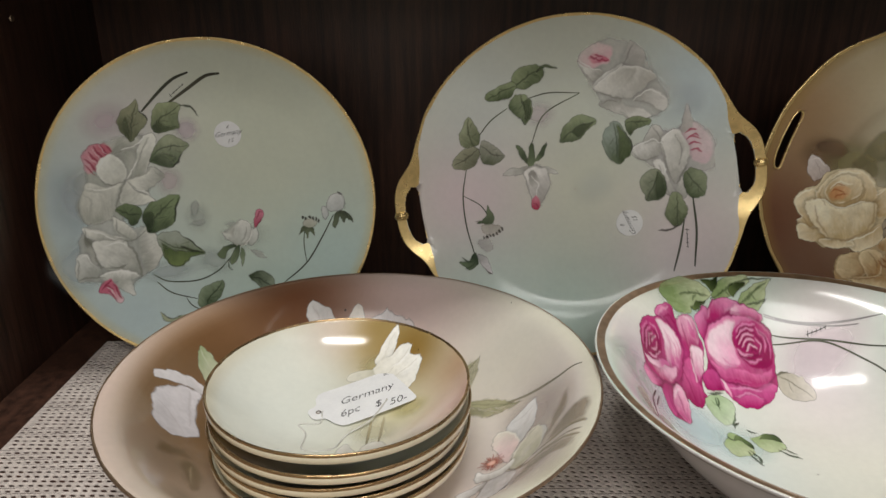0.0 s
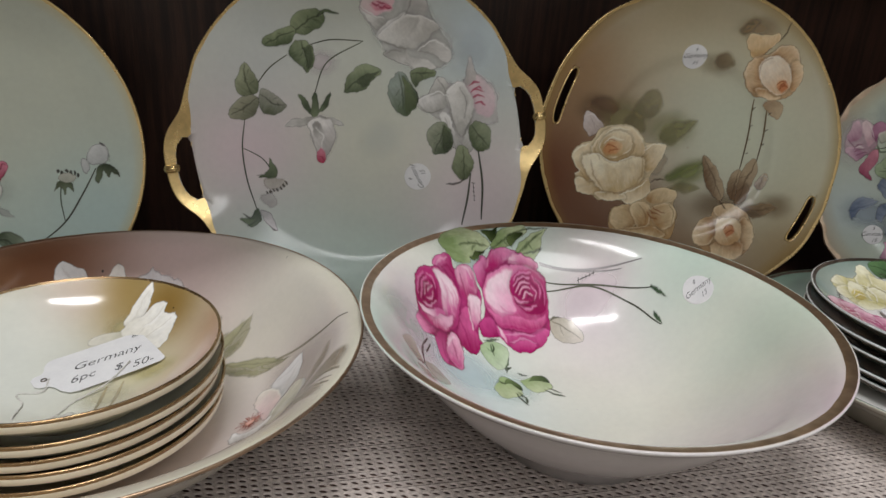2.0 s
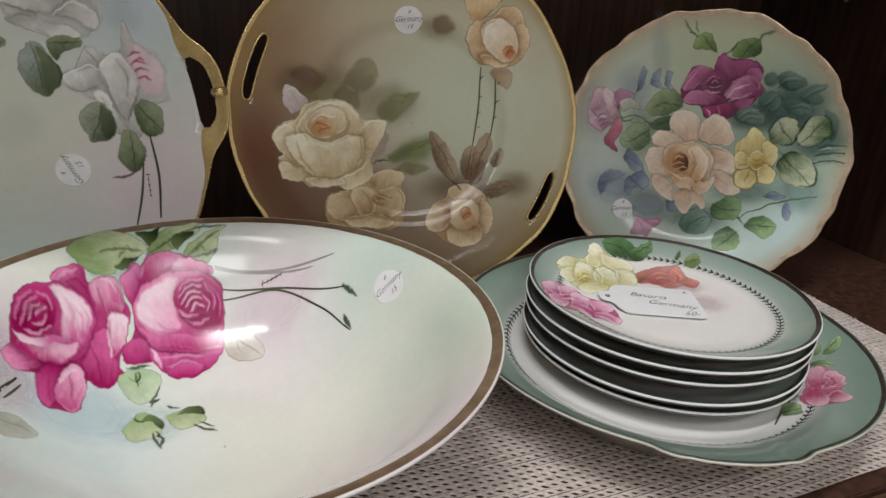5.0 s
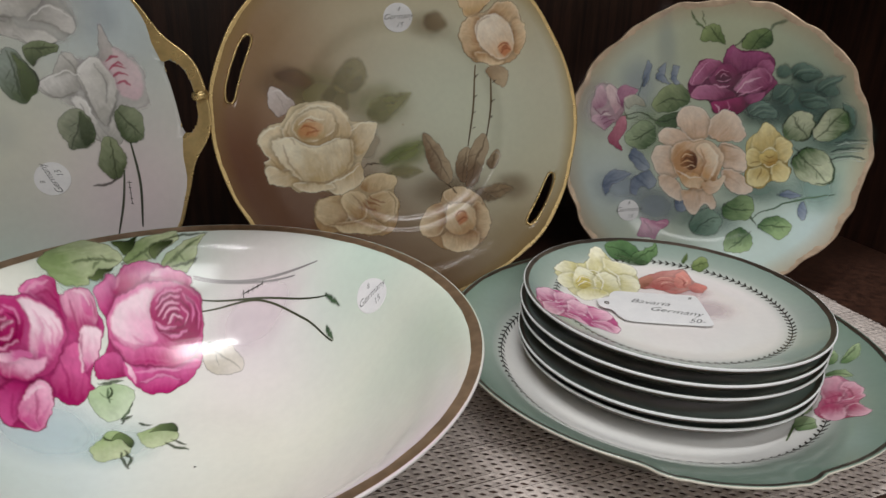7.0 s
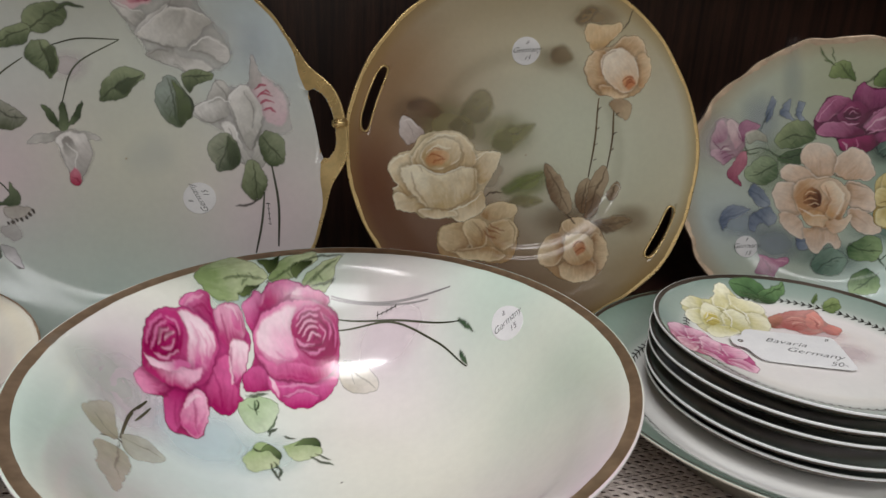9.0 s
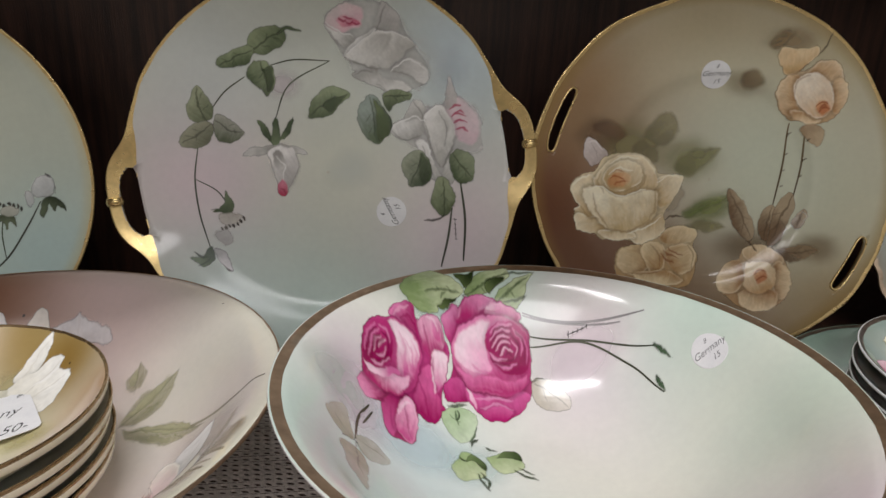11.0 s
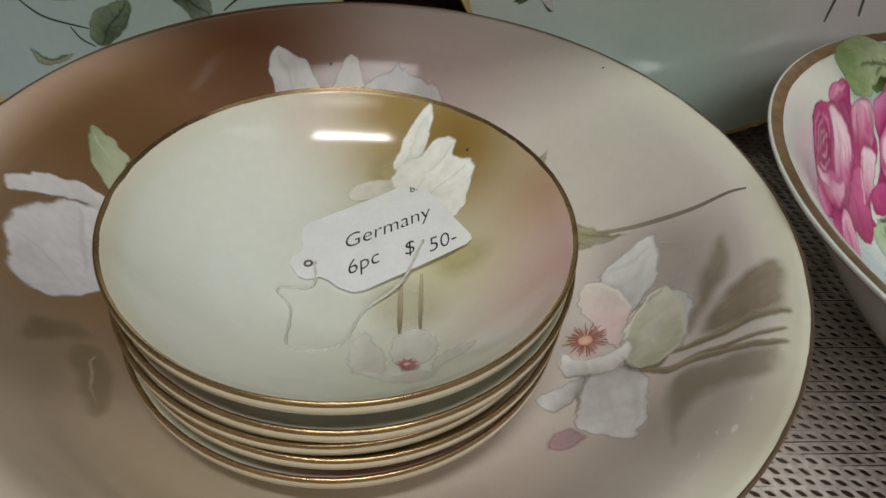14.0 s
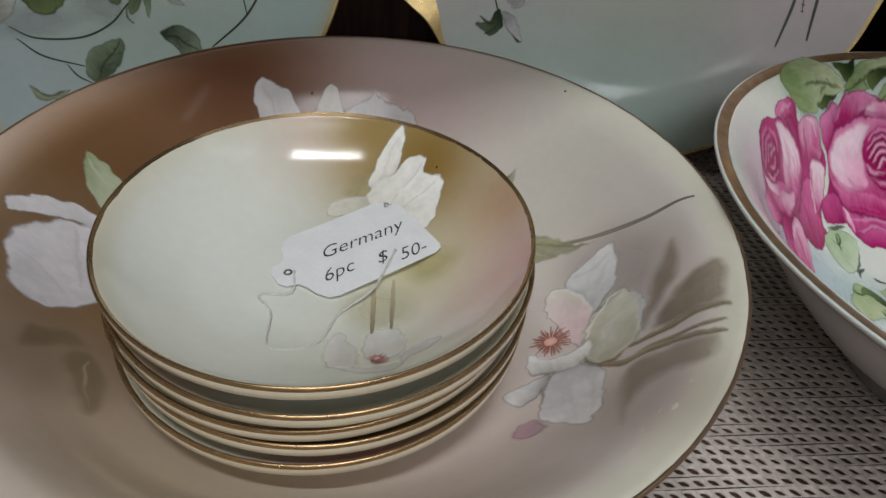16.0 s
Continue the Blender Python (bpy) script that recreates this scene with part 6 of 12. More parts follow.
bloom.shape([(-4.9, 42.7), (3.2, 47.7), (13, 50.3), (7.6, 42.9), (0.3, 37)], (62,76,50), (104,118,86), ((6, 39.5), (3.2, 48.6)), soft=1.8, alpha=0.75)
bloom.done()
bloom = Brush(p2, "painted_leaf", 60)
bloom.shape([(17.7, 37.2), (20.6, 45.9), (25.8, 50.4), (34.7, 43.9), (41, 33.3), (38.5, 25), (30.1, 18.3), (21.5, 26.5)], (86,102,70), (160,172,162), ((36.5, 22.5), (21.6, 42.2)), soft=1.0, alpha=0.92)
bloom.stroke([(25.4, 48.8), (29.4, 34.8), (30.9, 20)], 1.1, (53,63,43), 0.15, 0.69, soft=0.8)
bloom.stroke([(27.3, 38.7), (25.1, 35.4), (23.6, 33.4)], 0.7, (53,63,43), 0.08, 0.46, soft=0.6)
bloom.stroke([(28.1, 34.4), (31.3, 31.9), (33.3, 30.5)], 0.7, (53,63,43), 0.08, 0.46, soft=0.6)
bloom.stroke([(29, 29.8), (27.5, 26.6), (26.4, 24.6)], 0.7, (53,63,43), 0.08, 0.46, soft=0.6)
bloom.done()
bloom = Brush(p2, "painted_leaf", 60)
bloom.shape([(27.1, 47.1), (34.7, 43.1), (40.1, 33.3), (38.1, 25), (31.7, 20), (30.2, 34)], (76,92,56), (116,130,90), ((33.2, 23.3), (31.4, 44.7)), soft=1.6, alpha=0.75)
bloom.stroke([(34.7, 43.1), (40.1, 34.1), (38.9, 25)], 1.2, (52,62,40), 0.08, 0.65, soft=0.8)
bloom.done()
bloom = Brush(p2, "painted_leaf", 60)
bloom.shape([(33.6, 49.7), (41.8, 54.2), (52.8, 52.2), (52.4, 47.4), (42.5, 44), (39.4, 39.1)], (72,86,56), (140,152,116), ((41.4, 41.6), (41.5, 53)), soft=1.0, alpha=0.92)
bloom.stroke([(35.3, 48.9), (43.3, 49.7), (52.1, 50.6)], 1.1, (44,53,34), 0.15, 0.69, soft=0.8)
bloom.stroke([(41.2, 49.5), (43.1, 48), (44.3, 47)], 0.7, (44,53,34), 0.08, 0.46, soft=0.6)
bloom.stroke([(43.7, 49.7), (45.2, 51.4), (46, 52.6)], 0.7, (44,53,34), 0.08, 0.46, soft=0.6)
bloom.stroke([(46.4, 50), (48.3, 49), (49.4, 48.2)], 0.7, (44,53,34), 0.08, 0.46, soft=0.6)
bloom.done()
bloom = Brush(p2, "painted_leaf", 60)
bloom.shape([(47, 4.3), (50.3, 11.9), (58.3, 16.2), (66.4, 9.2), (67.1, -3.7), (55.5, -8.5), (51.1, -4)], (74,88,62), (158,164,142), ((65.9, -3.7), (50.5, 8.6)), soft=1.0, alpha=0.92)
bloom.stroke([(60, 14.5), (58.2, 3.7), (53.7, -6.5)], 1.1, (45,54,38), 0.15, 0.69, soft=0.8)
bloom.stroke([(57.8, 7.2), (55.2, 5.8), (53.5, 5)], 0.7, (45,54,38), 0.08, 0.46, soft=0.6)
bloom.stroke([(56.9, 4.1), (58.2, 1.3), (59.1, -0.4)], 0.7, (45,54,38), 0.08, 0.46, soft=0.6)
bloom.stroke([(55.9, 0.7), (53.7, -0.9), (52.3, -1.8)], 0.7, (45,54,38), 0.08, 0.46, soft=0.6)
bloom.done()
bloom = Brush(p2, "painted_leaf", 60)
bloom.shape([(58.4, 14.5), (65.2, 8.8), (66.7, -2.9), (61.1, -5.5), (58.1, 4.5)], (58,72,46), (98,112,80), ((64.3, -3.8), (60.9, 12.9)), soft=1.8, alpha=0.7)
bloom.done()
bloom = Brush(p2, "painted_leaf", 60)
bloom.shape([(77.5, 11.1), (82.2, 16.9), (89.8, 15.8), (95.5, 7.7), (94.3, -3), (86.5, -5.3), (79.8, 0.7)], (84,98,68), (152,162,132), ((80.8, 2.4), (91.6, 10.9)), soft=1.0, alpha=0.92)
bloom.stroke([(80.1, 14), (87.4, 6.7), (93.9, -2.2)], 1.1, (52,60,42), 0.15, 0.69, soft=0.8)
bloom.stroke([(85, 8.3), (85, 5.3), (84.9, 3.4)], 0.7, (52,60,42), 0.08, 0.46, soft=0.6)
bloom.stroke([(87, 5.9), (89.7, 5.6), (91.4, 5.5)], 0.7, (52,60,42), 0.08, 0.46, soft=0.6)
bloom.stroke([(89.2, 3.3), (89.6, 0.6), (89.7, -1)], 0.7, (52,60,42), 0.08, 0.46, soft=0.6)
bloom.done()
bloom = Brush(p2, "painted_leaf", 60)
bloom.shape([(66.9, -16.3), (69.6, -5.3), (74.6, -1), (82.3, -11.3), (81.6, -22.2), (76, -27.4), (70.6, -24.6)], (84,96,64), (150,160,126), ((79, -24.4), (70.9, -6.1)), soft=1.0, alpha=0.92)
bloom.stroke([(74.7, -2.7), (75.3, -13.6), (76.7, -25.3)], 1.1, (52,59,39), 0.15, 0.69, soft=0.8)
bloom.stroke([(75.4, -10.6), (73.6, -13), (72.3, -14.4)], 0.7, (52,59,39), 0.08, 0.46, soft=0.6)
bloom.stroke([(75.7, -14), (77.9, -16.1), (79.3, -17.4)], 0.7, (52,59,39), 0.08, 0.46, soft=0.6)
bloom.stroke([(76.1, -17.6), (74.7, -20), (73.8, -21.4)], 0.7, (52,59,39), 0.08, 0.46, soft=0.6)
bloom.done()
bloom = Brush(p2, "painted_leaf", 60)
bloom.stroke([(76.7, -25.3), (72.1, -29.7), (62.3, -30.3)], 1.5, (104,96,92), 0.08, 0.75, soft=0.8)
bloom.done()
bloom = Brush(p2, "painted_bud", 60)
bloom.shape([(-39.2, 9), (-33.2, 17.5), (-22.7, 16), (-17.7, 6.8), (-19.9, -5), (-27.1, -15.4), (-33.3, -7.8)], (206,204,199), (226,222,219), ((-28, -13.7), (-28.9, 15)), soft=3, alpha=0.7)
bloom.shape([(-54.9, 9.2), (-47.8, 14.4), (-34.8, 16.6), (-36.4, 12.4), (-45.6, 8.5)], (172,170,163), (228,226,222), ((-35.6, 14.1), (-53.2, 9.7)), soft=1, alpha=0.85)
bloom.shape([(-31.5, 16.7), (-18.5, 15.6), (-12.9, 11.9), (-24.6, 10.5)], (172,170,163), (228,226,222), ((-29.8, 15), (-13.7, 11.9)), soft=1, alpha=0.85)
bloom.shape([(-38.1, 11.6), (-31.5, 15.8), (-23, 14.3), (-19.4, 5.9), (-21.6, -4.7), (-27.2, -13.6), (-32.4, -8.6), (-34.8, 1.5)], (236,233,230), (176,172,168), ((-33, 11.6), (-21.6, -5.1)), soft=0.8, shade=0.15)
bloom.shape([(-35.5, 9.9), (-30.5, 13.3), (-27, 5.8), (-30.1, -0.1), (-33.6, 2.4)], (154,150,145), (206,203,199), ((-32.2, 11.6), (-30.2, 1.6)), soft=1.2)
bloom.shape([(-32.8, -9.5), (-29.2, -4.8), (-25.2, -8.9), (-27.5, -15.8), (-31.4, -15)], (172,48,82), (214,130,150), ((-29.7, -14.5), (-28.3, -6)), soft=0.8)
bloom.stroke([(-31.5, -10.3), (-28.1, -12), (-27.2, -14.5)], 0.9, (140,20,56), 0.08, 0.7)
bloom.stroke([(-32.9, 9.1), (-27.7, 3.3), (-28.3, -5.2)], 0.9, (246,245,242), 0.08, 0.75, soft=0.6)
bloom.shape([(-45.3, 32.4), (-40.9, 23.2), (-34.9, 17.5), (-38.5, 28.3)], (64,78,52), (116,130,98), ((-40.9, 23.2), (-45.3, 32.4)), soft=0.7)
bloom.shape([(-35.7, 17.5), (-34.9, 31.7), (-31.5, 30.9), (-30.7, 17.9)], (64,78,52), (116,130,98), ((-34.9, 31.7), (-35.7, 17.5)), soft=0.7)
bloom.shape([(-31.5, 17.9), (-28.8, 25.1), (-22, 35.1), (-24.6, 23.4)], (64,78,52), (116,130,98), ((-28.8, 25.1), (-31.5, 17.9)), soft=0.7)
bloom.done()
bloom = Brush(p2, "painted_bud", 60)
bloom.shape([(-73.2, -27.6), (-66.1, -21.9), (-64.5, -12.5), (-60.1, -22.7), (-62.5, -27.9)], (70,84,58), (118,130,102), ((-65.1, -27), (-63.6, -15.1)), soft=0.8)
bloom.stroke([(-73.7, -25.4), (-67.7, -26.2), (-62.6, -24.4)], 1.2, (84,96,72), 0.08, 0.7, soft=0.7)
bloom.shape([(-69.3, -29.7), (-61.7, -27), (-53.9, -29.5), (-58.1, -34.7), (-65.8, -36.5)], (196,190,180), (214,208,200), ((-61.7, -27.9), (-62.4, -35.6)), soft=1.4, alpha=0.7)
bloom.stroke([(-68.3, -36.9), (-67, -38.6)], 1.5, (62,50,40), 0.5, 0.85, soft=0.5)
bloom.stroke([(-65.8, -36.5), (-64.4, -38.2)], 1.5, (62,50,40), 0.5, 0.85, soft=0.5)
bloom.stroke([(-63.2, -36), (-61.9, -37.7)], 1.5, (62,50,40), 0.5, 0.85, soft=0.5)
bloom.stroke([(-60.6, -35.6), (-59.3, -37.3)], 1.5, (62,50,40), 0.5, 0.85, soft=0.5)
bloom.stroke([(-58.1, -33.8), (-56.8, -35.5)], 1.5, (62,50,40), 0.5, 0.85, soft=0.5)
bloom.stroke([(-56, -32.1), (-54.7, -33.8)], 1.5, (62,50,40), 0.5, 0.85, soft=0.5)
bloom.stroke([(-54.3, -30.4), (-53, -32.1)], 1.5, (62,50,40), 0.5, 0.85, soft=0.5)
bloom.done()
bloom = Brush(p2, "painted_bud", 60)
bloom.shape([(-85.8, -54.9), (-78.2, -55.1), (-73.2, -48.8), (-70.9, -56.9), (-78.1, -61.4)], (52,70,48), (100,116,88), ((-73.1, -52.6), (-83.2, -57.5)), soft=0.7)
bloom.shape([(-71.5, -50.1), (-63.7, -52.7), (-60.1, -64.6), (-66.1, -61.2), (-69.6, -56.9)], (178,176,176), (222,218,220), ((-69.7, -51.8), (-61.8, -62.9)), soft=1.2)
bloom.shape([(-73.4, -41.6), (-64.9, -37.3), (-59.6, -45), (-64.6, -49.3)], (200,196,194), (216,212,210), ((-69.8, -46.7), (-62.2, -41.6)), soft=2, alpha=0.6)
bloom.stroke([(-65.3, -61.2), (-62.7, -63.7), (-60.9, -64.6)], 1.2, (70,56,50), 0.08, 0.8)
bloom.stroke([(-84.2, -52.5), (-79.9, -55.1), (-75.7, -55.1)], 1.2, (52,68,46), 0.08, 0.75, soft=0.7)
bloom.stroke([(-81.5, -60.9), (-77.3, -58.5), (-73.1, -55.2)], 1.2, (52,68,46), 0.08, 0.75, soft=0.7)
bloom.done()
squiggle(p2, 83.3, -34.7, 16, -86)
sticker(p2, 41.3, -24.7, 9.8, [("Germany", 0, 0.6, 5.9), ("8", 0.5, 5.4, 4), ("15", 0.5, -5, 5)], 118)
# painting on the brown and cream cake plate
wash(p3, [(-54.9, 20.3, 34, 22, 10, (150,142,102), 0.7), (-15.9, 13.7, 28, 20, 0, (158,156,112), 0.6), (3.1, -19.4, 26, 13, 20, (138,146,90), 0.7), (-78.5, 27, 20, 16, 0, (128,102,76), 0.6), (19, 64.7, 20, 12, 0, (150,130,98), 0.35), (32, -45.1, 34, 16, 0, (128,104,76), 0.6), (-27.7, -47.3, 30, 20, 0, (120,92,64), 0.6), (76.1, -44.7, 20, 14, 0, (136,112,80), 0.5), (46, 92.1, 22, 12, 0, (168,146,112), 0.6)])
bloom = Brush(p3, "painted_leaf", 60)
bloom.shape([(-48.2, 25.8), (-39.1, 40.7), (-27.2, 44.6), (-21.6, 31.9), (-32.7, 20)], (126,118,84), (172,164,126), ((-48.2, 25.8), (-27.2, 44.6)), soft=3, alpha=0.6)
bloom.shape([(-26.3, 8.8), (-12.5, 20), (7.2, 21.6), (-1.5, 9.6), (-15.5, -0)], (130,128,84), (170,168,124), ((-26.3, 8.8), (7.2, 21.6)), soft=3, alpha=0.6)
bloom.shape([(-83.9, 31.8), (-70.8, 38), (-57.5, 27.8), (-67.8, 22.5)], (108,82,60), (150,122,94), ((-83.9, 31.8), (-57.5, 27.8)), soft=3, alpha=0.6)
bloom.shape([(-54.8, 15.9), (-48.2, 27.4), (-37, 23.1), (-35.9, 9.3)], (120,108,76), (152,144,104), ((-54.8, 15.9), (-37, 23.1)), soft=3, alpha=0.6)
bloom.shape([(-35.5, -10.5), (-23.5, -1.1), (-15.3, -10), (-21.2, -22.7), (-30, -22)], (166,152,128), (196,184,160), ((-35.5, -10.5), (-15.3, -10)), soft=3, alpha=0.6)
bloom.shape([(-18.5, -22.7), (-2.6, -14), (18.4, -9.3), (4.9, -19.8), (-10.3, -27.7)], (108,122,66), (160,168,108), ((-18.5, -22.7), (18.4, -9.3)), soft=3, alpha=0.6)
bloom.shape([(-14.7, -31.1), (1.5, -26.7), (15.5, -31.7), (3.6, -37), (-10.1, -36.2)], (126,118,76), (160,156,108), ((-14.7, -31.1), (15.5, -31.7)), soft=3, alpha=0.6)
bloom.shape([(15.1, 70.4), (25.7, 74.2), (33.3, 65), (25.3, 59.8), (17.5, 61.8)], (130,108,80), (166,146,112), ((15.1, 70.4), (33.3, 65)), soft=3, alpha=0.6)
bloom.shape([(30.7, 91.1), (38.4, 99.3), (47.4, 97.6), (44, 90.4), (35.8, 86)], (150,128,94), (180,160,124), ((30.7, 91.1), (47.4, 97.6)), soft=3, alpha=0.6)
bloom.stroke([(-14.8, -26), (-0.6, -19), (14.7, -11.9)], 1, (92,100,56), 0.08, 0.6, soft=0.8)
bloom.stroke([(-28.1, -28.7), (-22.9, -26.1), (-16.6, -25.2)], 1.3, (104,84,62), 0.08, 0.7, soft=0.8)
bloom.done()
bloom = Brush(p3, "painted_petals", 60)
bloom.shape([(-87.1, 23.8), (-82.6, 24.9), (-74.6, 19), (-71, 13.2), (-77.8, 8.6), (-83.6, 6.4), (-87.8, 14.5)], (176,160,152), (216,206,202), ((-73.6, 11.1), (-84.6, 22.4)), soft=0.8)
bloom.stroke([(-83, 21.7), (-79.6, 15.6), (-77.9, 10.2)], 1, (150,134,124), 0.08, 0.5, soft=0.8)
bloom.stroke([(-85.4, 22.4), (-80.5, 22.6), (-74.6, 17.4)], 0.9, (232,226,222), 0.08, 0.7, soft=0.6)
bloom.done()
bloom = Brush(p3, "painted_rose", 60)
bloom.shape([(-63.3, -58.6), (-58.9, -47.1), (-45.3, -45.2), (-34.5, -38.9), (-25.8, -33.8), (-14.7, -31.5), (-4.6, -36.2), (-7.1, -45.6), (-3.2, -54.3), (-6.6, -67.2), (-13.6, -74.6), (-37, -72.4), (-59, -69.4)], (176,142,98), (216,192,150), ((-32.6, -72.5), (-27.9, -38.8)), soft=1.2)
bloom.shape([(-61.6, -58.6), (-58, -47.9), (-44.4, -45.6), (-37.3, -52.4), (-41.4, -64), (-52.9, -67.1)], (166,130,86), (226,206,166), ((-39.4, -59.9), (-58.9, -52)), soft=0.9, rim=(232,214,178), shade=0.25)
bloom.shape([(-31.4, -40.6), (-25.3, -34.2), (-13.8, -32), (-4.6, -36.6), (-9.8, -43.9), (-21.5, -45.6)], (166,130,86), (226,206,166), ((-20.6, -47.3), (-14.6, -33.7)), soft=0.9, rim=(232,214,178), shade=0.25)
bloom.shape([(-44.4, -48.2), (-33.1, -43.1), (-25.9, -48.2), (-27.5, -60.1), (-37.8, -64)], (166,130,86), (226,206,166), ((-28.4, -58.4), (-40.9, -47.3)), soft=0.9, rim=(232,214,178), shade=0.25)
bloom.shape([(-25.9, -48.2), (-16.1, -44.8), (-7, -47.3), (-4.9, -58.6), (-13.9, -65.4), (-22.9, -60.2)], (166,130,86), (226,206,166), ((-23, -56.7), (-6.9, -49.9)), soft=0.9, rim=(232,214,178), shade=0.25)
bloom.shape([(-49.4, -65.5), (-36.8, -62.4), (-22.1, -63.6), (-14.1, -69.6), (-28.1, -72.6), (-44.1, -71.4)], (166,130,86), (226,206,166), ((-32.2, -63.4), (-33.5, -71.7)), soft=0.9, rim=(232,214,178), shade=0.25)
bloom.stroke([(-27.7, -48.2), (-23.1, -52.5), (-16.8, -55.1)], 1.3, (134,82,48), 0.08, 0.75, soft=0.8)
bloom.stroke([(-25, -46.5), (-20.5, -50.8), (-15, -52.5)], 1.3, (134,82,48), 0.08, 0.75, soft=0.8)
bloom.stroke([(-29.4, -50.7), (-24.8, -55.9), (-19.4, -58.5)], 1.3, (134,82,48), 0.08, 0.75, soft=0.8)
bloom.stroke([(-36.5, -45.6), (-31.1, -51.6), (-31.1, -60.1)], 1.2, (128,98,64), 0.08, 0.6, soft=1.2)
bloom.stroke([(-54.7, -66.2), (-41.4, -64.8), (-27.5, -62.7)], 1.2, (128,98,64), 0.08, 0.6, soft=1.2)
bloom.stroke([(-11.6, -45.6), (-6.9, -52.5), (-7.5, -62)], 1.2, (128,98,64), 0.08, 0.6, soft=1.2)
bloom.done()
bloom = Brush(p3, "painted_rose", 60)
bloom.shape([(-95.2, -7), (-89.4, 0.7), (-80.3, 3.3), (-74.1, 11.9), (-59, 15.7), (-42, 13.1), (-34.9, 3.6), (-25.3, 2.6), (-18.2, 1.2), (-20.2, -7.2), (-25.7, -17.8), (-29.9, -26.2), (-28.4, -37.2), (-38.3, -43.5), (-45.3, -46.1), (-58.7, -41.8), (-71.8, -42.9), (-80.2, -37.2), (-90.3, -35.9), (-92.8, -26.7), (-88.9, -20.7), (-93.9, -14.8)], (206,184,144), (230,214,178), ((-58.8, -43), (-59, 14.1)), soft=0.7)
bloom.shape([(-94.7, -7), (-88.6, -0.1), (-77.8, -1.8), (-78.5, -13.8), (-75.2, -26.6), (-84.4, -27.5), (-92.3, -23.6), (-88.9, -20.3), (-93.5, -14.8)], (192,164,118), (238,224,192), ((-76.8, -19.4), (-93.5, -6.1)), soft=0.8, rim=(246,238,214), shade=0.2)
bloom.shape([(-92.3, -26.7), (-82.7, -26.7), (-69.2, -34.7), (-76, -38.8), (-89.5, -35.9)], (192,164,118), (238,224,192), ((-76, -29.1), (-89.5, -33.9)), soft=0.8, rim=(246,238,214), shade=0.25)
bloom.shape([(-38.3, -2.3), (-26.2, 2.6), (-18.2, 0.8), (-22.3, -11.4), (-31.4, -20.8), (-36.3, -14.6)], (192,164,118), (238,224,192), ((-35.4, -16.3), (-20, -0.1)), soft=0.8, rim=(246,238,214), shade=0.25)
bloom.shape([(-55, -37.7), (-38.6, -28.4), (-30.8, -24.1), (-27.9, -36.3), (-38.3, -43.5), (-46.6, -46.1)], (192,164,118), (238,224,192), ((-42.1, -28.9), (-38.3, -43.1)), soft=0.8, rim=(246,238,214), shade=0.25)
bloom.shape([(-75.2, -37.2), (-58.5, -35.2), (-48, -39.4), (-54.1, -42.7), (-68.4, -42.9)], (192,164,118), (238,224,192), ((-61.2, -34.8), (-61.4, -42.1)), soft=0.8, rim=(246,238,214), shade=0.25)
bloom.shape([(-80.2, -9.8), (-75.3, 4.7), (-63.2, 13.6), (-45.4, 13), (-37.5, 4.3), (-35.6, -6.3), (-49.2, -14.1), (-66.3, -12.8)], (192,164,118), (238,224,192), ((-57, -10.9), (-59, 13.3)), soft=0.8, rim=(246,238,214), shade=0.3)
bloom.shape([(-73.5, -2.4), (-68.2, 6.6), (-57.3, 11), (-47, 6.5), (-46, -3.3), (-56.1, -9.3), (-68, -8.7)], (192,164,118), (238,224,192), ((-57.9, -6.1), (-54.7, 9.4)), soft=0.8, rim=(246,238,214), shade=0.25)
bloom.shape([(-87.7, -9.2), (-76, -6.5), (-58.6, -13.4), (-40.8, -7.3), (-33.7, -13.8), (-37.8, -28.8), (-54.1, -36.5), (-70.1, -34.7), (-80.2, -24.3)], (244,234,206), (200,176,132), ((-62.9, -11.1), (-54.1, -35.6)), soft=0.9, shade=0.3)
bloom.shape([(-81.9, -11.4), (-69.9, -12.8), (-58.6, -15.9), (-54.2, -26.5), (-64.7, -31.5), (-75.2, -25)], (246,238,212), (212,190,148), ((-76, -12.9), (-58.5, -30.7)), soft=2.5, alpha=0.8)
bloom.shape([(-70.8, -4.8), (-66.4, 1.8), (-57.2, 3.7), (-52, -1), (-56.2, -6.8), (-65.5, -7.9)], (206,146,96), (226,190,146), ((-62.1, -3.7), (-54.6, 2.2)), soft=2.5, alpha=0.85)
bloom.stroke([(-68.1, -2.3), (-63.8, -0.5), (-59.6, -2)], 1.2, (166,96,56), 0.08, 0.7, soft=0.7)
bloom.stroke([(-65.5, -5.4), (-60.4, -3.7), (-55.4, -3.6)], 1.2, (166,96,56), 0.08, 0.7, soft=0.7)
bloom.stroke([(-62.1, -1.3), (-58.8, -2), (-57, -4.4)], 1, (166,96,56), 0.08, 0.7, soft=0.7)
bloom.stroke([(-69, 0.9), (-63.9, 3.5), (-58, 2.9)], 0.9, (166,96,56), 0.08, 0.7, soft=0.7)
bloom.stroke([(-76.9, -6.5), (-58.6, -13.4), (-39.9, -7.3)], 1.4, (156,128,88), 0.08, 0.6, soft=1.3)
bloom.stroke([(-80.2, -11.4), (-76, -25), (-68.3, -34.7)], 1.5, (156,128,88), 0.08, 0.6, soft=1.3)
bloom.stroke([(-36.4, -8.8), (-35.3, -19.6), (-39.5, -28.8)], 1.4, (156,128,88), 0.08, 0.6, soft=1.3)
bloom.stroke([(-70.1, -35.5), (-54.1, -37.3), (-38.6, -28.8)], 1.4, (156,128,88), 0.08, 0.6, soft=1.3)
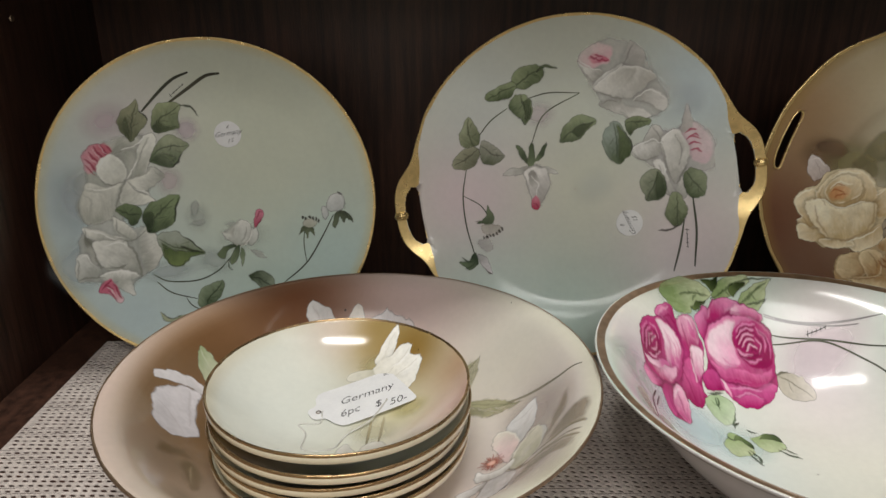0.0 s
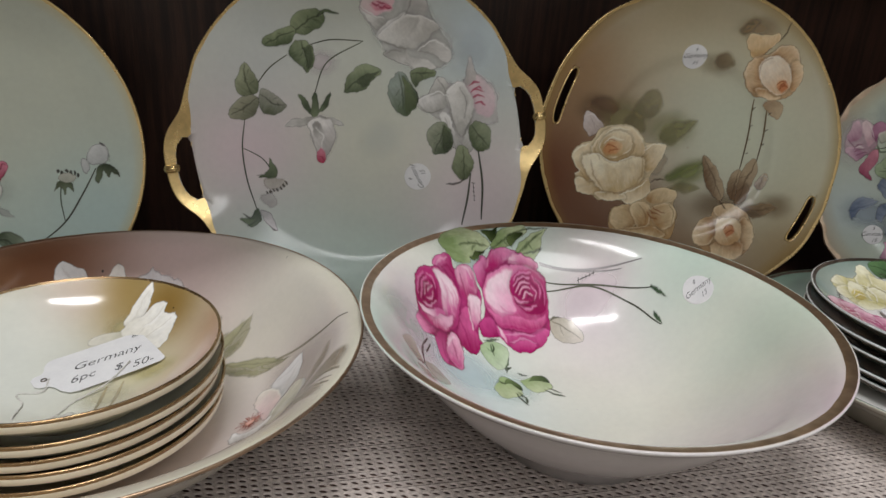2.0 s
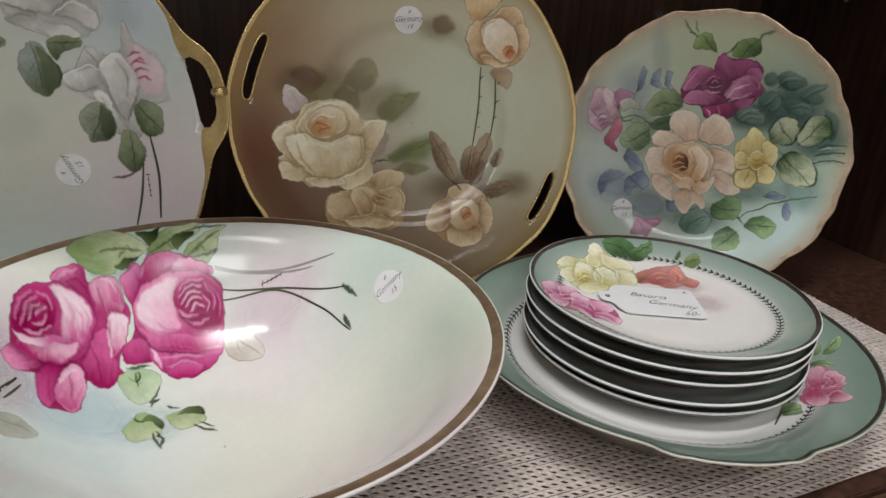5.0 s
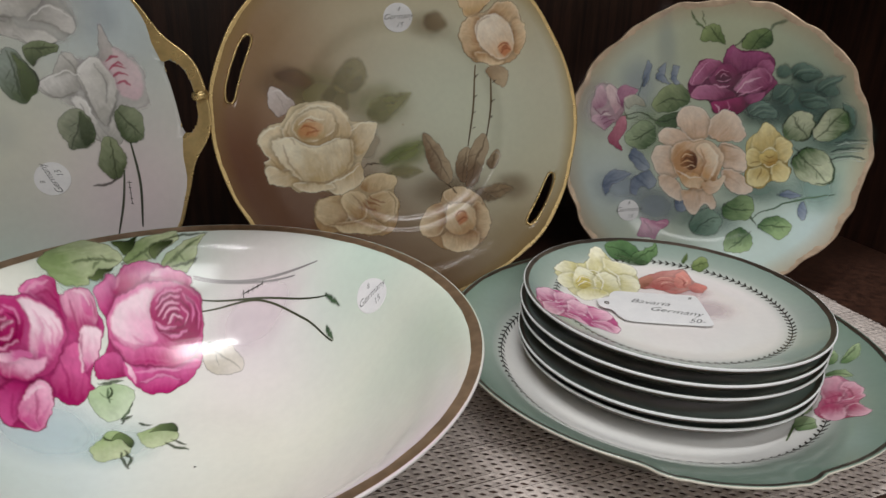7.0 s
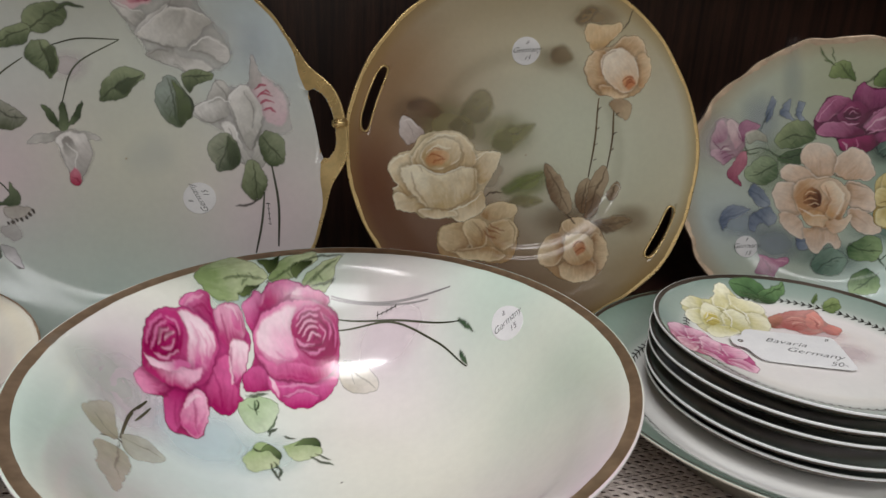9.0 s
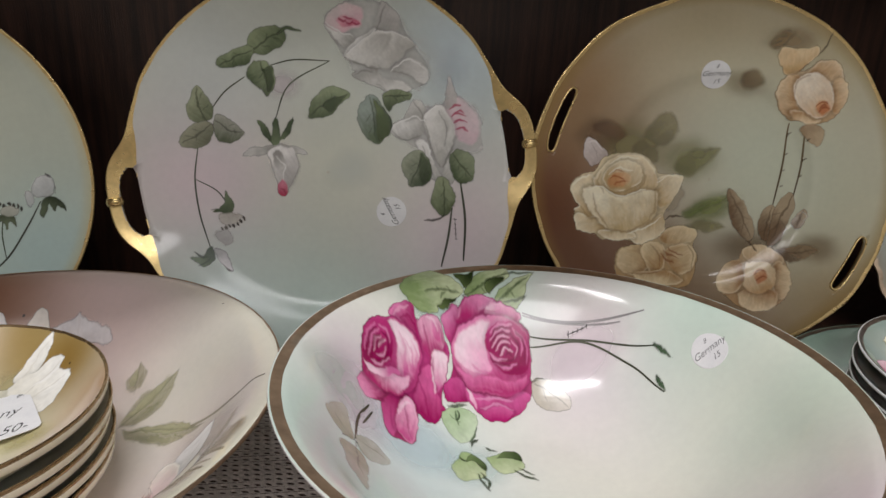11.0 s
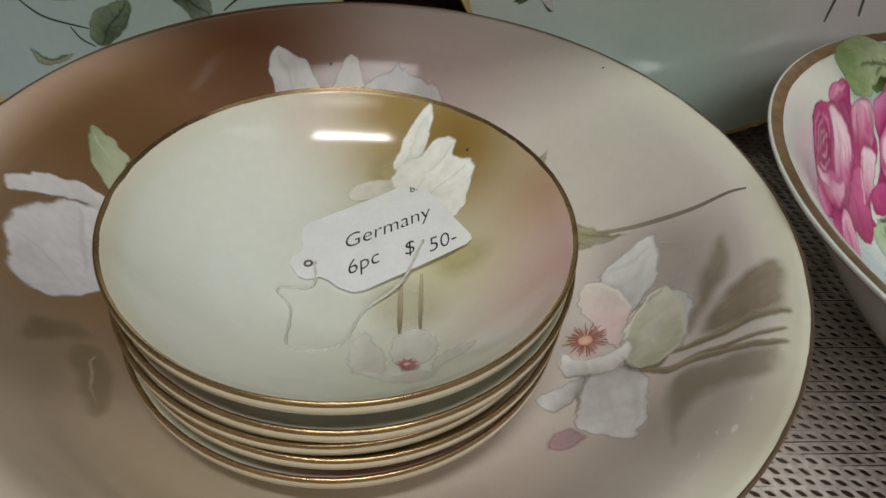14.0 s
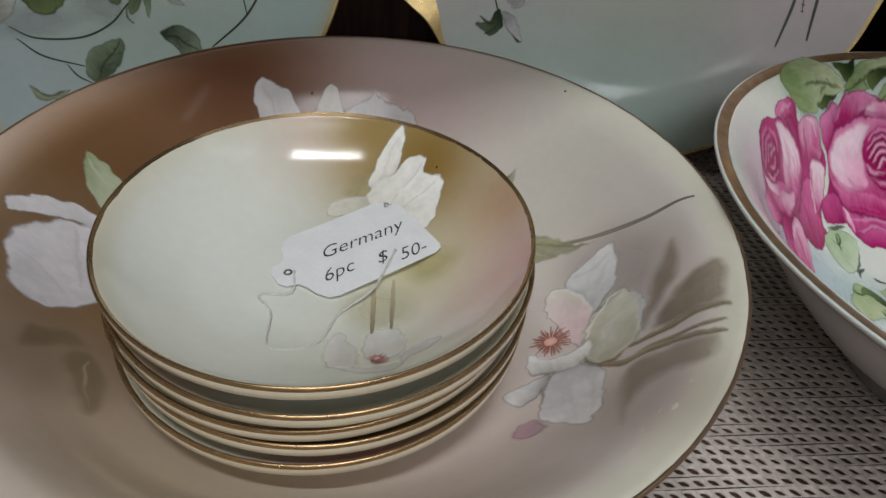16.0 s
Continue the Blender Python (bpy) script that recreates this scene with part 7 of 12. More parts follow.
bloom.stroke([(-74.4, 3.1), (-76.9, -4.9), (-72.6, -11.3)], 1.1, (156,128,88), 0.08, 0.6, soft=1.3)
bloom.stroke([(-47, 5.6), (-43.5, -1.6), (-47.6, -9.1)], 1.1, (156,128,88), 0.08, 0.6, soft=1.3)
bloom.stroke([(-88.5, -20.3), (-82.7, -26.7), (-75.2, -29.1)], 1.2, (156,128,88), 0.08, 0.6, soft=1.3)
bloom.stroke([(-86.1, -9.1), (-75.2, -7.3), (-58.6, -13.4), (-42.5, -8.2)], 1.1, (250,244,224), 0.08, 0.75, soft=0.8)
bloom.stroke([(-93.5, -6.9), (-88.6, -1.3), (-80.3, 0.6)], 1.1, (250,244,224), 0.08, 0.75, soft=0.8)
bloom.stroke([(-70, 7.3), (-59.8, 12.5), (-48, 11.3)], 1.1, (250,244,224), 0.08, 0.75, soft=0.8)
bloom.stroke([(-35.7, -3), (-27, 1.3), (-20, -0.1)], 1.1, (250,244,224), 0.08, 0.75, soft=0.8)
bloom.stroke([(-54.1, -38.9), (-41.1, -33.9), (-31.7, -26.2)], 1.1, (250,244,224), 0.08, 0.75, soft=0.8)
bloom.stroke([(-69.9, 0.1), (-63.1, 5.1), (-52.9, 4.6)], 1.1, (250,244,224), 0.08, 0.75, soft=0.8)
bloom.done()
bloom = Brush(p3, "painted_rose", 60)
bloom.shape([(38.6, 61.6), (45.7, 71.4), (56.4, 73.6), (67.3, 80.6), (76.7, 80.2), (82.9, 70), (86.6, 57.7), (82.6, 46.2), (72.2, 39.5), (60.6, 39), (48.9, 42.8), (40.3, 53.2)], (206,172,130), (228,202,164), ((56.2, 41.4), (70, 77.5)), soft=1.5, alpha=0.92)
bloom.shape([(38.9, 81.8), (42, 89.1), (51, 87.7), (62.2, 89.5), (64.8, 83.3), (59.2, 78.6), (52.9, 71.8), (43.6, 69.6), (40.8, 75.9)], (206,170,120), (238,214,172), ((51, 72.5), (49.2, 87.6)), soft=0.9, rim=(242,222,186))
bloom.shape([(39.4, 62.1), (46.7, 70.6), (55.9, 69.5), (53.2, 58.7), (56, 48), (49.7, 43.7), (41.2, 53.3)], (188,146,102), (236,212,174), ((54.2, 57.1), (41.4, 60.6)), soft=1, rim=(242,224,192), shade=0.25)
bloom.shape([(57.5, 71.2), (67.8, 80.2), (76.7, 79.8), (82.5, 69.1), (76, 64.7), (65.5, 70.8)], (188,146,102), (236,212,174), ((66.8, 67.6), (75.1, 78.6)), soft=1, rim=(242,224,192), shade=0.25)
bloom.shape([(75.8, 66.4), (83.1, 68.3), (86.7, 56.9), (82.6, 46.2), (76.9, 49.8)], (188,146,102), (236,212,174), ((77, 56.5), (85.5, 59.3)), soft=1, rim=(242,224,192), shade=0.25)
bloom.shape([(51.1, 47.9), (61.5, 46.6), (71.1, 41.9), (65, 38.3), (55.5, 40.6)], (188,146,102), (236,212,174), ((60.6, 47.4), (61.3, 39.9)), soft=1, rim=(242,224,192), shade=0.25)
bloom.shape([(50.9, 58.6), (52.8, 67.7), (61.8, 72.7), (71.5, 69.4), (77.6, 59), (77.4, 48.6), (69.6, 42.7), (59.2, 47.7)], (246,234,214), (216,184,146), ((58.8, 67.2), (71.8, 44.5)), soft=0.8, shade=0.3, rim=(248,238,222))
bloom.shape([(65.9, 49.3), (68.1, 55.3), (74.6, 54.7), (76.9, 49), (71.8, 44.5)], (196,120,72), (226,176,128), ((71.4, 48.7), (67.3, 54.4)), soft=2, alpha=0.9)
bloom.stroke([(66.6, 51), (70.1, 53.7), (74.7, 53.1)], 1.2, (150,78,44), 0.08, 0.75, soft=0.7)
bloom.stroke([(68.8, 46.9), (72.2, 50.4), (76, 49.8)], 1.2, (150,78,44), 0.08, 0.75, soft=0.7)
bloom.stroke([(69.5, 49.5), (72.1, 52.1), (74, 51.4)], 1.2, (150,78,44), 0.08, 0.75, soft=0.7)
bloom.stroke([(51.5, 57.8), (53.4, 66.9), (61.1, 71.4)], 1.2, (150,114,78), 0.08, 0.55, soft=1.1)
bloom.stroke([(58.8, 47.3), (67.4, 41.8), (77, 48.1)], 1.2, (150,114,78), 0.08, 0.55, soft=1.1)
bloom.stroke([(45.8, 69.7), (52.9, 71.8), (58.5, 77.7)], 1.2, (150,114,78), 0.08, 0.55, soft=1.1)
bloom.shape([(57.6, 36.4), (66.6, 40.1), (75.4, 34.5), (70.7, 24), (61.9, 28.1)], (176,146,112), (206,182,148), ((60.9, 37.4), (70.5, 26.6)), soft=2, alpha=0.75)
bloom.stroke([(64.1, 82), (68.3, 90.2), (70.8, 97.5)], 1.1, (130,112,78), 0.08, 0.7)
bloom.done()
bloom = Brush(p3, "painted_rose", 60)
bloom.shape([(8, -69.9), (17.3, -56.1), (24.7, -53.5), (27.3, -47.3), (36.7, -42.9), (49.1, -47.3), (57.9, -58.2), (60.8, -70.2), (54, -82.5), (36.1, -89.3), (18.6, -82.1)], (180,146,106), (216,190,152), ((31.6, -82.3), (36.7, -45.1)), soft=1.2)
bloom.shape([(8, -69.9), (17.3, -56.1), (25.7, -54.4), (29.2, -65.7), (23.3, -76.1), (13.9, -77.7)], (168,128,88), (230,208,170), ((27.2, -67.4), (11.9, -66.6)), soft=1, rim=(238,220,186), shade=0.25)
bloom.shape([(27.4, -48.2), (36.7, -43.4), (49.2, -47.7), (54.1, -55.1), (42.4, -57), (31.4, -55.3)], (168,128,88), (230,208,170), ((39.6, -58.8), (39.6, -44.7)), soft=1, rim=(238,220,186), shade=0.25)
bloom.shape([(48.6, -55.1), (57.9, -58.6), (60.8, -70.2), (54, -80.7), (46.7, -71)], (168,128,88), (230,208,170), ((46.7, -65.7), (59.9, -65.7)), soft=1, rim=(238,220,186), shade=0.25)
bloom.shape([(23.2, -77.8), (36.4, -70.9), (51.4, -75.5), (47.3, -86.8), (31.5, -88.4)], (168,128,88), (230,208,170), ((37.3, -72.7), (35.3, -86.7)), soft=1, rim=(238,220,186), shade=0.25)
bloom.shape([(27.6, -64), (31.5, -56.2), (41.7, -54.4), (49.5, -61.3), (48.6, -71.9), (38.2, -77.1), (28.9, -72.6)], (240,222,188), (192,156,112), ((33.3, -57.9), (42, -75.4)), soft=0.9, shade=0.3)
bloom.shape([(33, -63.1), (37.9, -58.8), (43.9, -61.3), (43.9, -67.5), (37.3, -70.1)], (186,112,68), (222,172,124), ((39.2, -65.7), (35.9, -60.5)), soft=2, alpha=0.85)
bloom.stroke([(33.8, -64), (38.6, -60.5), (43, -62.2)], 1.1, (146,80,46), 0.08, 0.75, soft=0.7)
bloom.stroke([(35.5, -67.4), (40.1, -64.8), (43.9, -65.7)], 1.1, (146,80,46), 0.08, 0.75, soft=0.7)
bloom.done()
stem(p3, [(51.9, 39.6), (50.4, 11.8), (46, -15.7)], 1.3, (120,104,74))
stem(p3, [(61.9, 35.7), (62.9, 12.2), (59.7, -9.7)], 1.2, (122,106,76))
bloom = Brush(p3, "painted_leaf", 60)
bloom.stroke([(51.4, 31.1), (53.7, 32.9)], 0.9, (112,92,64), 0.08, 0.7)
bloom.stroke([(51.1, 18.2), (53.4, 20)], 0.9, (112,92,64), 0.08, 0.7)
bloom.stroke([(50.2, 6.1), (52.5, 7.9)], 0.9, (112,92,64), 0.08, 0.7)
bloom.stroke([(49.3, -4.3), (51.6, -2.5)], 0.9, (112,92,64), 0.08, 0.7)
bloom.stroke([(62.9, 27.3), (64.8, 29)], 0.9, (112,92,64), 0.08, 0.7)
bloom.stroke([(63.3, 14.4), (65.5, 16.2)], 0.9, (112,92,64), 0.08, 0.7)
bloom.stroke([(62.5, 3), (64.7, 4.8)], 0.9, (112,92,64), 0.08, 0.7)
bloom.done()
bloom = Brush(p3, "painted_leaf", 60)
bloom.shape([(13.1, -5.6), (21.1, -9.2), (30, -21.1), (35.3, -34.1), (31.8, -41.6), (22.1, -34.7), (15.6, -23.5)], (124,98,72), (186,166,136), ((18, -25.6), (28.2, -21.2)), soft=1.0, alpha=0.85)
bloom.stroke([(14.6, -7.7), (23.5, -22.1), (32.7, -39.4)], 1.1, (76,60,44), 0.15, 0.6375, soft=0.8)
bloom.stroke([(20.8, -18.6), (19.4, -23.3), (18.3, -26.3)], 0.7, (76,60,44), 0.08, 0.425, soft=0.6)
bloom.stroke([(23.6, -23.4), (28.4, -25.1), (31.6, -26.1)], 0.7, (76,60,44), 0.08, 0.425, soft=0.6)
bloom.stroke([(26.5, -28.5), (25.8, -32.8), (25.3, -35.5)], 0.7, (76,60,44), 0.08, 0.425, soft=0.6)
bloom.done()
bloom = Brush(p3, "painted_leaf", 60)
bloom.shape([(36.9, -26.3), (42.6, -16.1), (49.5, -18.7), (51, -29.6), (43.8, -41.6), (38.3, -36.8)], (124,98,72), (186,166,136), ((39.1, -34.1), (48.2, -21.7)), soft=1.0, alpha=0.85)
bloom.stroke([(45.1, -17.4), (42.8, -29.7), (41.3, -40.3)], 1.1, (76,60,44), 0.15, 0.6375, soft=0.8)
bloom.stroke([(43.8, -25.4), (41, -27.3), (39.2, -28.4)], 0.7, (76,60,44), 0.08, 0.425, soft=0.6)
bloom.stroke([(43.2, -28.8), (45.1, -31.5), (46.4, -33.1)], 0.7, (76,60,44), 0.08, 0.425, soft=0.6)
bloom.stroke([(42.6, -32.5), (40.4, -34.5), (39, -35.6)], 0.7, (76,60,44), 0.08, 0.425, soft=0.6)
bloom.done()
bloom = Brush(p3, "painted_leaf", 60)
bloom.shape([(46.7, -20), (56.6, -6.3), (61.4, -14.1), (58, -25.1), (51.4, -41.1), (43.4, -43.8)], (124,98,72), (186,166,136), ((49.7, -34), (58.6, -16.3)), soft=1.0, alpha=0.85)
bloom.stroke([(59.1, -8.4), (52.2, -25.2), (45.3, -42)], 1.1, (76,60,44), 0.15, 0.6375, soft=0.8)
bloom.stroke([(54.3, -20.2), (49.3, -22.2), (46.1, -23.4)], 0.7, (76,60,44), 0.08, 0.425, soft=0.6)
bloom.stroke([(52.2, -25.2), (54.2, -29.8), (55.6, -32.7)], 0.7, (76,60,44), 0.08, 0.425, soft=0.6)
bloom.stroke([(50, -30.6), (45.9, -33), (43.3, -34.3)], 0.7, (76,60,44), 0.08, 0.425, soft=0.6)
bloom.done()
bloom = Brush(p3, "painted_leaf", 60)
bloom.shape([(57.7, -27.8), (67.1, -17.5), (68.7, -24.9), (62.7, -32.5)], (124,98,72), (186,166,136), ((60.1, -30.4), (67.1, -20.5)), soft=1.0, alpha=0.85)
bloom.stroke([(67.1, -18.8), (61.9, -29.5)], 1.1, (76,60,44), 0.15, 0.6375, soft=0.8)
bloom.stroke([(65.3, -22.5), (63.7, -23.1), (62.7, -23.4)], 0.7, (76,60,44), 0.08, 0.425, soft=0.6)
bloom.stroke([(64.6, -24.1), (64.9, -25.7), (65.2, -26.6)], 0.7, (76,60,44), 0.08, 0.425, soft=0.6)
bloom.stroke([(63.7, -25.8), (62.4, -26.5), (61.5, -26.9)], 0.7, (76,60,44), 0.08, 0.425, soft=0.6)
bloom.done()
bloom = Brush(p3, "painted_leaf", 60)
bloom.shape([(49.1, -46), (63.3, -41.8), (78.4, -44.7), (68.2, -52.4), (55.1, -54.7)], (112,86,60), (160,136,104), ((55.1, -53.3), (64.3, -43.5)), soft=2, alpha=0.7)
bloom.stroke([(50.9, -47.3), (63.4, -48), (76.5, -45.2)], 1.1, (69,53,37), 0.15, 0.525, soft=0.8)
bloom.stroke([(59.5, -46.5), (62.3, -48.7), (64, -50.1)], 0.7, (69,53,37), 0.08, 0.35, soft=0.6)
bloom.stroke([(63.4, -46.2), (65.8, -43.8), (67.2, -42.1)], 0.7, (69,53,37), 0.08, 0.35, soft=0.6)
bloom.stroke([(67.6, -45.9), (70.4, -47.5), (72.1, -48.5)], 0.7, (69,53,37), 0.08, 0.35, soft=0.6)
bloom.stroke([(30.9, -41.2), (34.8, -44.7), (36.8, -47.3)], 1.2, (100,76,52), 0.08, 0.7)
bloom.stroke([(65.3, -19.7), (68.3, -23.1), (63.6, -31.2)], 0.8, (232,222,204), 0.08, 0.7, soft=0.5)
bloom.done()
sticker(p3, -1.8, 69.4, 9.8, [("Germany", 0, 0.6, 5.9), ("8", 0.5, 5.4, 4), ("15", 0.5, -5, 5)], 5)
# painting on the scalloped plate
wash(p4, [(60.1, 39.7, 32, 26, 20, (84,112,106), 0.85), (33.3, 31.8, 26, 16, 0, (66,92,84), 0.85), (84.7, 19.5, 24, 24, 0, (82,112,104), 0.75), (-56.7, 43.7, 20, 28, 20, (168,180,196), 0.4), (-59.6, -33, 28, 18, 0, (156,170,184), 0.6), (-32.6, -45.6, 28, 20, 0, (142,154,166), 0.7), (5.3, -50.3, 32, 16, 0, (118,146,138), 0.7), (37.9, -25.7, 34, 14, 0, (122,152,142), 0.65), (-44.1, 11.3, 22, 28, 0, (146,166,134), 0.6), (76.7, -21.6, 24, 24, 0, (144,176,168), 0.6), (-40.4, 73, 10, 36, 10, (170,182,190), 0.25), (-83.6, 24.8, 22, 30, 0, (206,196,200), 0.5)])
bloom = Brush(p4, "painted_leaf", 60)
bloom.shape([(44.4, 61.5), (53, 67.3), (62.1, 64.7), (68.4, 58), (59.5, 52.2), (50.2, 54.1)], (58,84,76), (122,150,138), ((50.2, 54.1), (53, 67.3)), soft=2.5, alpha=0.8)
bloom.shape([(65.4, 54.8), (74.2, 59.1), (83.1, 58), (77.9, 52.4), (81.8, 46.4), (73.7, 42.8), (64, 47)], (58,84,76), (122,150,138), ((64, 47), (74.2, 59.1)), soft=2.5, alpha=0.8)
bloom.shape([(55.2, 46.5), (67.8, 46), (76.9, 38.3), (66.6, 32.9), (56.1, 36.3)], (58,84,76), (122,150,138), ((56.1, 36.3), (67.8, 46)), soft=2.5, alpha=0.8)
bloom.shape([(38, 50.3), (49, 50.9), (54.8, 43.3), (48.9, 35), (38.1, 38.3)], (58,84,76), (122,150,138), ((38.1, 38.3), (49, 50.9)), soft=2.5, alpha=0.8)
bloom.shape([(36.4, 62.7), (43.2, 65.3), (48.2, 58.6), (44.1, 53.8), (38, 55)], (58,84,76), (122,150,138), ((38, 55), (43.2, 65.3)), soft=2.5, alpha=0.8)
bloom.shape([(20.2, 36.2), (30, 40.9), (41.3, 35.3), (45.6, 26.7), (34.4, 24.2), (23.1, 27)], (58,84,76), (122,150,138), ((23.1, 27), (30, 40.9)), soft=2.5, alpha=0.8)
bloom.shape([(82.1, 41), (91, 37.6), (94.7, 28.1), (90.9, 18), (85.8, 27.5)], (58,84,76), (122,150,138), ((85.8, 27.5), (91, 37.6)), soft=2.5, alpha=0.8)
bloom.stroke([(48.2, 54.8), (56.3, 59.8), (65.3, 59.4)], 1, (40,62,56), 0.08, 0.6, soft=1)
bloom.stroke([(48.5, 57.1), (56.5, 62.1), (65.5, 61.8)], 0.9, (150,174,160), 0.08, 0.45, soft=1.2)
bloom.stroke([(66, 45.9), (73.7, 52.1), (80.6, 56.4)], 1, (40,62,56), 0.08, 0.6, soft=1)
bloom.stroke([(66.3, 48.3), (74, 54.5), (80.9, 58.7)], 0.9, (150,174,160), 0.08, 0.45, soft=1.2)
bloom.stroke([(58.7, 37.6), (66.9, 40.9), (74.7, 39)], 1, (40,62,56), 0.08, 0.6, soft=1)
bloom.stroke([(59, 40), (67.2, 43.2), (75, 41.3)], 0.9, (150,174,160), 0.08, 0.45, soft=1.2)
bloom.stroke([(40.9, 37.7), (46.7, 43.7), (50.1, 49)], 1, (40,62,56), 0.08, 0.6, soft=1)
bloom.stroke([(41.2, 40.1), (47, 46.1), (50.4, 51.4)], 0.9, (150,174,160), 0.08, 0.45, soft=1.2)
bloom.stroke([(24.2, 27.1), (31, 33.7), (39.9, 34.4)], 1, (40,62,56), 0.08, 0.6, soft=1)
bloom.stroke([(24.6, 29.6), (31.5, 36.2), (40.3, 36.8)], 0.9, (150,174,160), 0.08, 0.45, soft=1.2)
bloom.stroke([(28.1, 24.5), (33.6, 29.8), (42.2, 28.9)], 1, (40,62,56), 0.08, 0.6, soft=1)
bloom.stroke([(28.5, 27), (34, 32.3), (42.6, 31.3)], 0.9, (150,174,160), 0.08, 0.45, soft=1.2)
bloom.done()
bloom = Brush(p4, "painted_leaf", 60)
bloom.shape([(-18.6, 81.4), (-16.4, 86.9), (-10.7, 90.3), (-5.1, 87.2), (-0.9, 80.9), (0.4, 76), (-6.1, 77.5), (-12.9, 76), (-17.6, 77.6)], (98,120,74), (160,178,122), ((-3, 77.7), (-14.8, 87)), soft=1.0, alpha=0.92)
bloom.stroke([(-1.3, 77), (-7.7, 82), (-11.8, 88)], 1.1, (60,74,45), 0.15, 0.69, soft=0.8)
bloom.stroke([(-5, 80.8), (-5.1, 82.8), (-5.1, 84)], 0.7, (60,74,45), 0.08, 0.46, soft=0.6)
bloom.stroke([(-6.6, 82.5), (-8.6, 82.8), (-9.8, 82.9)], 0.7, (60,74,45), 0.08, 0.46, soft=0.6)
bloom.stroke([(-8.3, 84.2), (-8.6, 86), (-8.7, 87.1)], 0.7, (60,74,45), 0.08, 0.46, soft=0.6)
bloom.done()
bloom = Brush(p4, "painted_leaf", 60)
bloom.stroke([(-27.6, 97.8), (-23.5, 91.9), (-16.4, 86.9)], 1.6, (120,140,96), 0.08, 0.7, soft=1)
bloom.stroke([(-23, 88.9), (-19, 88.3), (-14.6, 85.5)], 1.4, (110,130,88), 0.08, 0.7, soft=1)
bloom.done()
bloom = Brush(p4, "painted_leaf", 60)
bloom.shape([(11.3, 75.4), (12.9, 83.1), (17.9, 87.1), (23.9, 88.9), (30.4, 86.1), (32.4, 79.4), (29.6, 74.7), (22.5, 72.9), (15.6, 73.3)], (64,90,58), (136,158,104), ((30.3, 74.7), (15.1, 84)), soft=1.0, alpha=0.92)
bloom.stroke([(18.6, 73.4), (22.9, 80.5), (28, 86.8)], 1.1, (39,55,35), 0.15, 0.69, soft=0.8)
bloom.stroke([(21.9, 78.1), (24.3, 78.4), (25.8, 78.4)], 0.7, (39,55,35), 0.08, 0.46, soft=0.6)
bloom.stroke([(23.3, 80.1), (22.9, 82.5), (22.6, 84)], 0.7, (39,55,35), 0.08, 0.46, soft=0.6)
bloom.stroke([(24.8, 82.3), (26.9, 82.8), (28.1, 83)], 0.7, (39,55,35), 0.08, 0.46, soft=0.6)
bloom.done()
bloom = Brush(p4, "painted_leaf", 60)
bloom.stroke([(28.8, 86.8), (31.6, 91.5), (37.9, 93.2)], 2.2, (100,124,92), 0.08, 0.6, soft=1.6)
bloom.stroke([(6.6, 75.9), (10.8, 78.4), (13.6, 83.9)], 1.4, (90,114,74), 0.08, 0.6, soft=1)
bloom.done()
bloom = Brush(p4, "painted_leaf", 60)
bloom.shape([(-45.6, 29.7), (-41.5, 38.8), (-34.2, 45.5), (-25.8, 46.1), (-17.8, 40.4), (-18.8, 33.3), (-23.9, 28.8), (-31.5, 24.9), (-39.8, 25.5)], (76,100,62), (166,180,136), ((-23.7, 28), (-38.9, 41)), soft=1.0, alpha=0.92)
bloom.stroke([(-17.7, 34.2), (-30.8, 35), (-42.4, 30)], 1.1, (47,62,38), 0.15, 0.69, soft=0.8)
bloom.stroke([(-26.3, 32.8), (-29.3, 34.8), (-31.2, 36.1)], 0.7, (47,62,38), 0.08, 0.46, soft=0.6)
bloom.stroke([(-30, 32.1), (-31.9, 29.4), (-33.1, 27.6)], 0.7, (47,62,38), 0.08, 0.46, soft=0.6)
bloom.stroke([(-33.9, 31.4), (-36.8, 32.8), (-38.6, 33.8)], 0.7, (47,62,38), 0.08, 0.46, soft=0.6)
bloom.done()
bloom = Brush(p4, "painted_leaf", 60)
bloom.shape([(-41.6, 17.4), (-33.4, 23.9), (-22.3, 26.4), (-22.7, 17.2), (-31, 12.4)], (48,72,46), (92,116,80), ((-22.2, 16.4), (-37, 20.3)), soft=1.0, alpha=0.92)
bloom.stroke([(-23.1, 23.5), (-30.7, 19.1), (-38.7, 17.6)], 1.1, (29,44,28), 0.15, 0.69, soft=0.8)
bloom.stroke([(-28.6, 21.4), (-30.8, 22.4), (-32.1, 23.1)], 0.7, (29,44,28), 0.08, 0.46, soft=0.6)
bloom.stroke([(-30.9, 20.6), (-31.9, 18.5), (-32.4, 17.2)], 0.7, (29,44,28), 0.08, 0.46, soft=0.6)
bloom.stroke([(-33.4, 19.6), (-35.4, 20.2), (-36.7, 20.7)], 0.7, (29,44,28), 0.08, 0.46, soft=0.6)
bloom.done()
bloom = Brush(p4, "painted_leaf", 60)
bloom.shape([(-62.5, 4.7), (-56.9, 13.7), (-49.1, 17.7), (-40, 15), (-39.5, 4.9), (-44, -2.7), (-52.6, -3.5), (-60.1, -1.1)], (72,98,64), (164,182,146), ((-39.7, 3.2), (-57.2, 9.4)), soft=1.0, alpha=0.92)
bloom.stroke([(-40.2, 13.3), (-48.5, 6.7), (-58.7, 1.6)], 1.1, (44,60,39), 0.15, 0.69, soft=0.8)
bloom.stroke([(-46.7, 9.2), (-49.7, 9.9), (-51.6, 10.5)], 0.7, (44,60,39), 0.08, 0.46, soft=0.6)
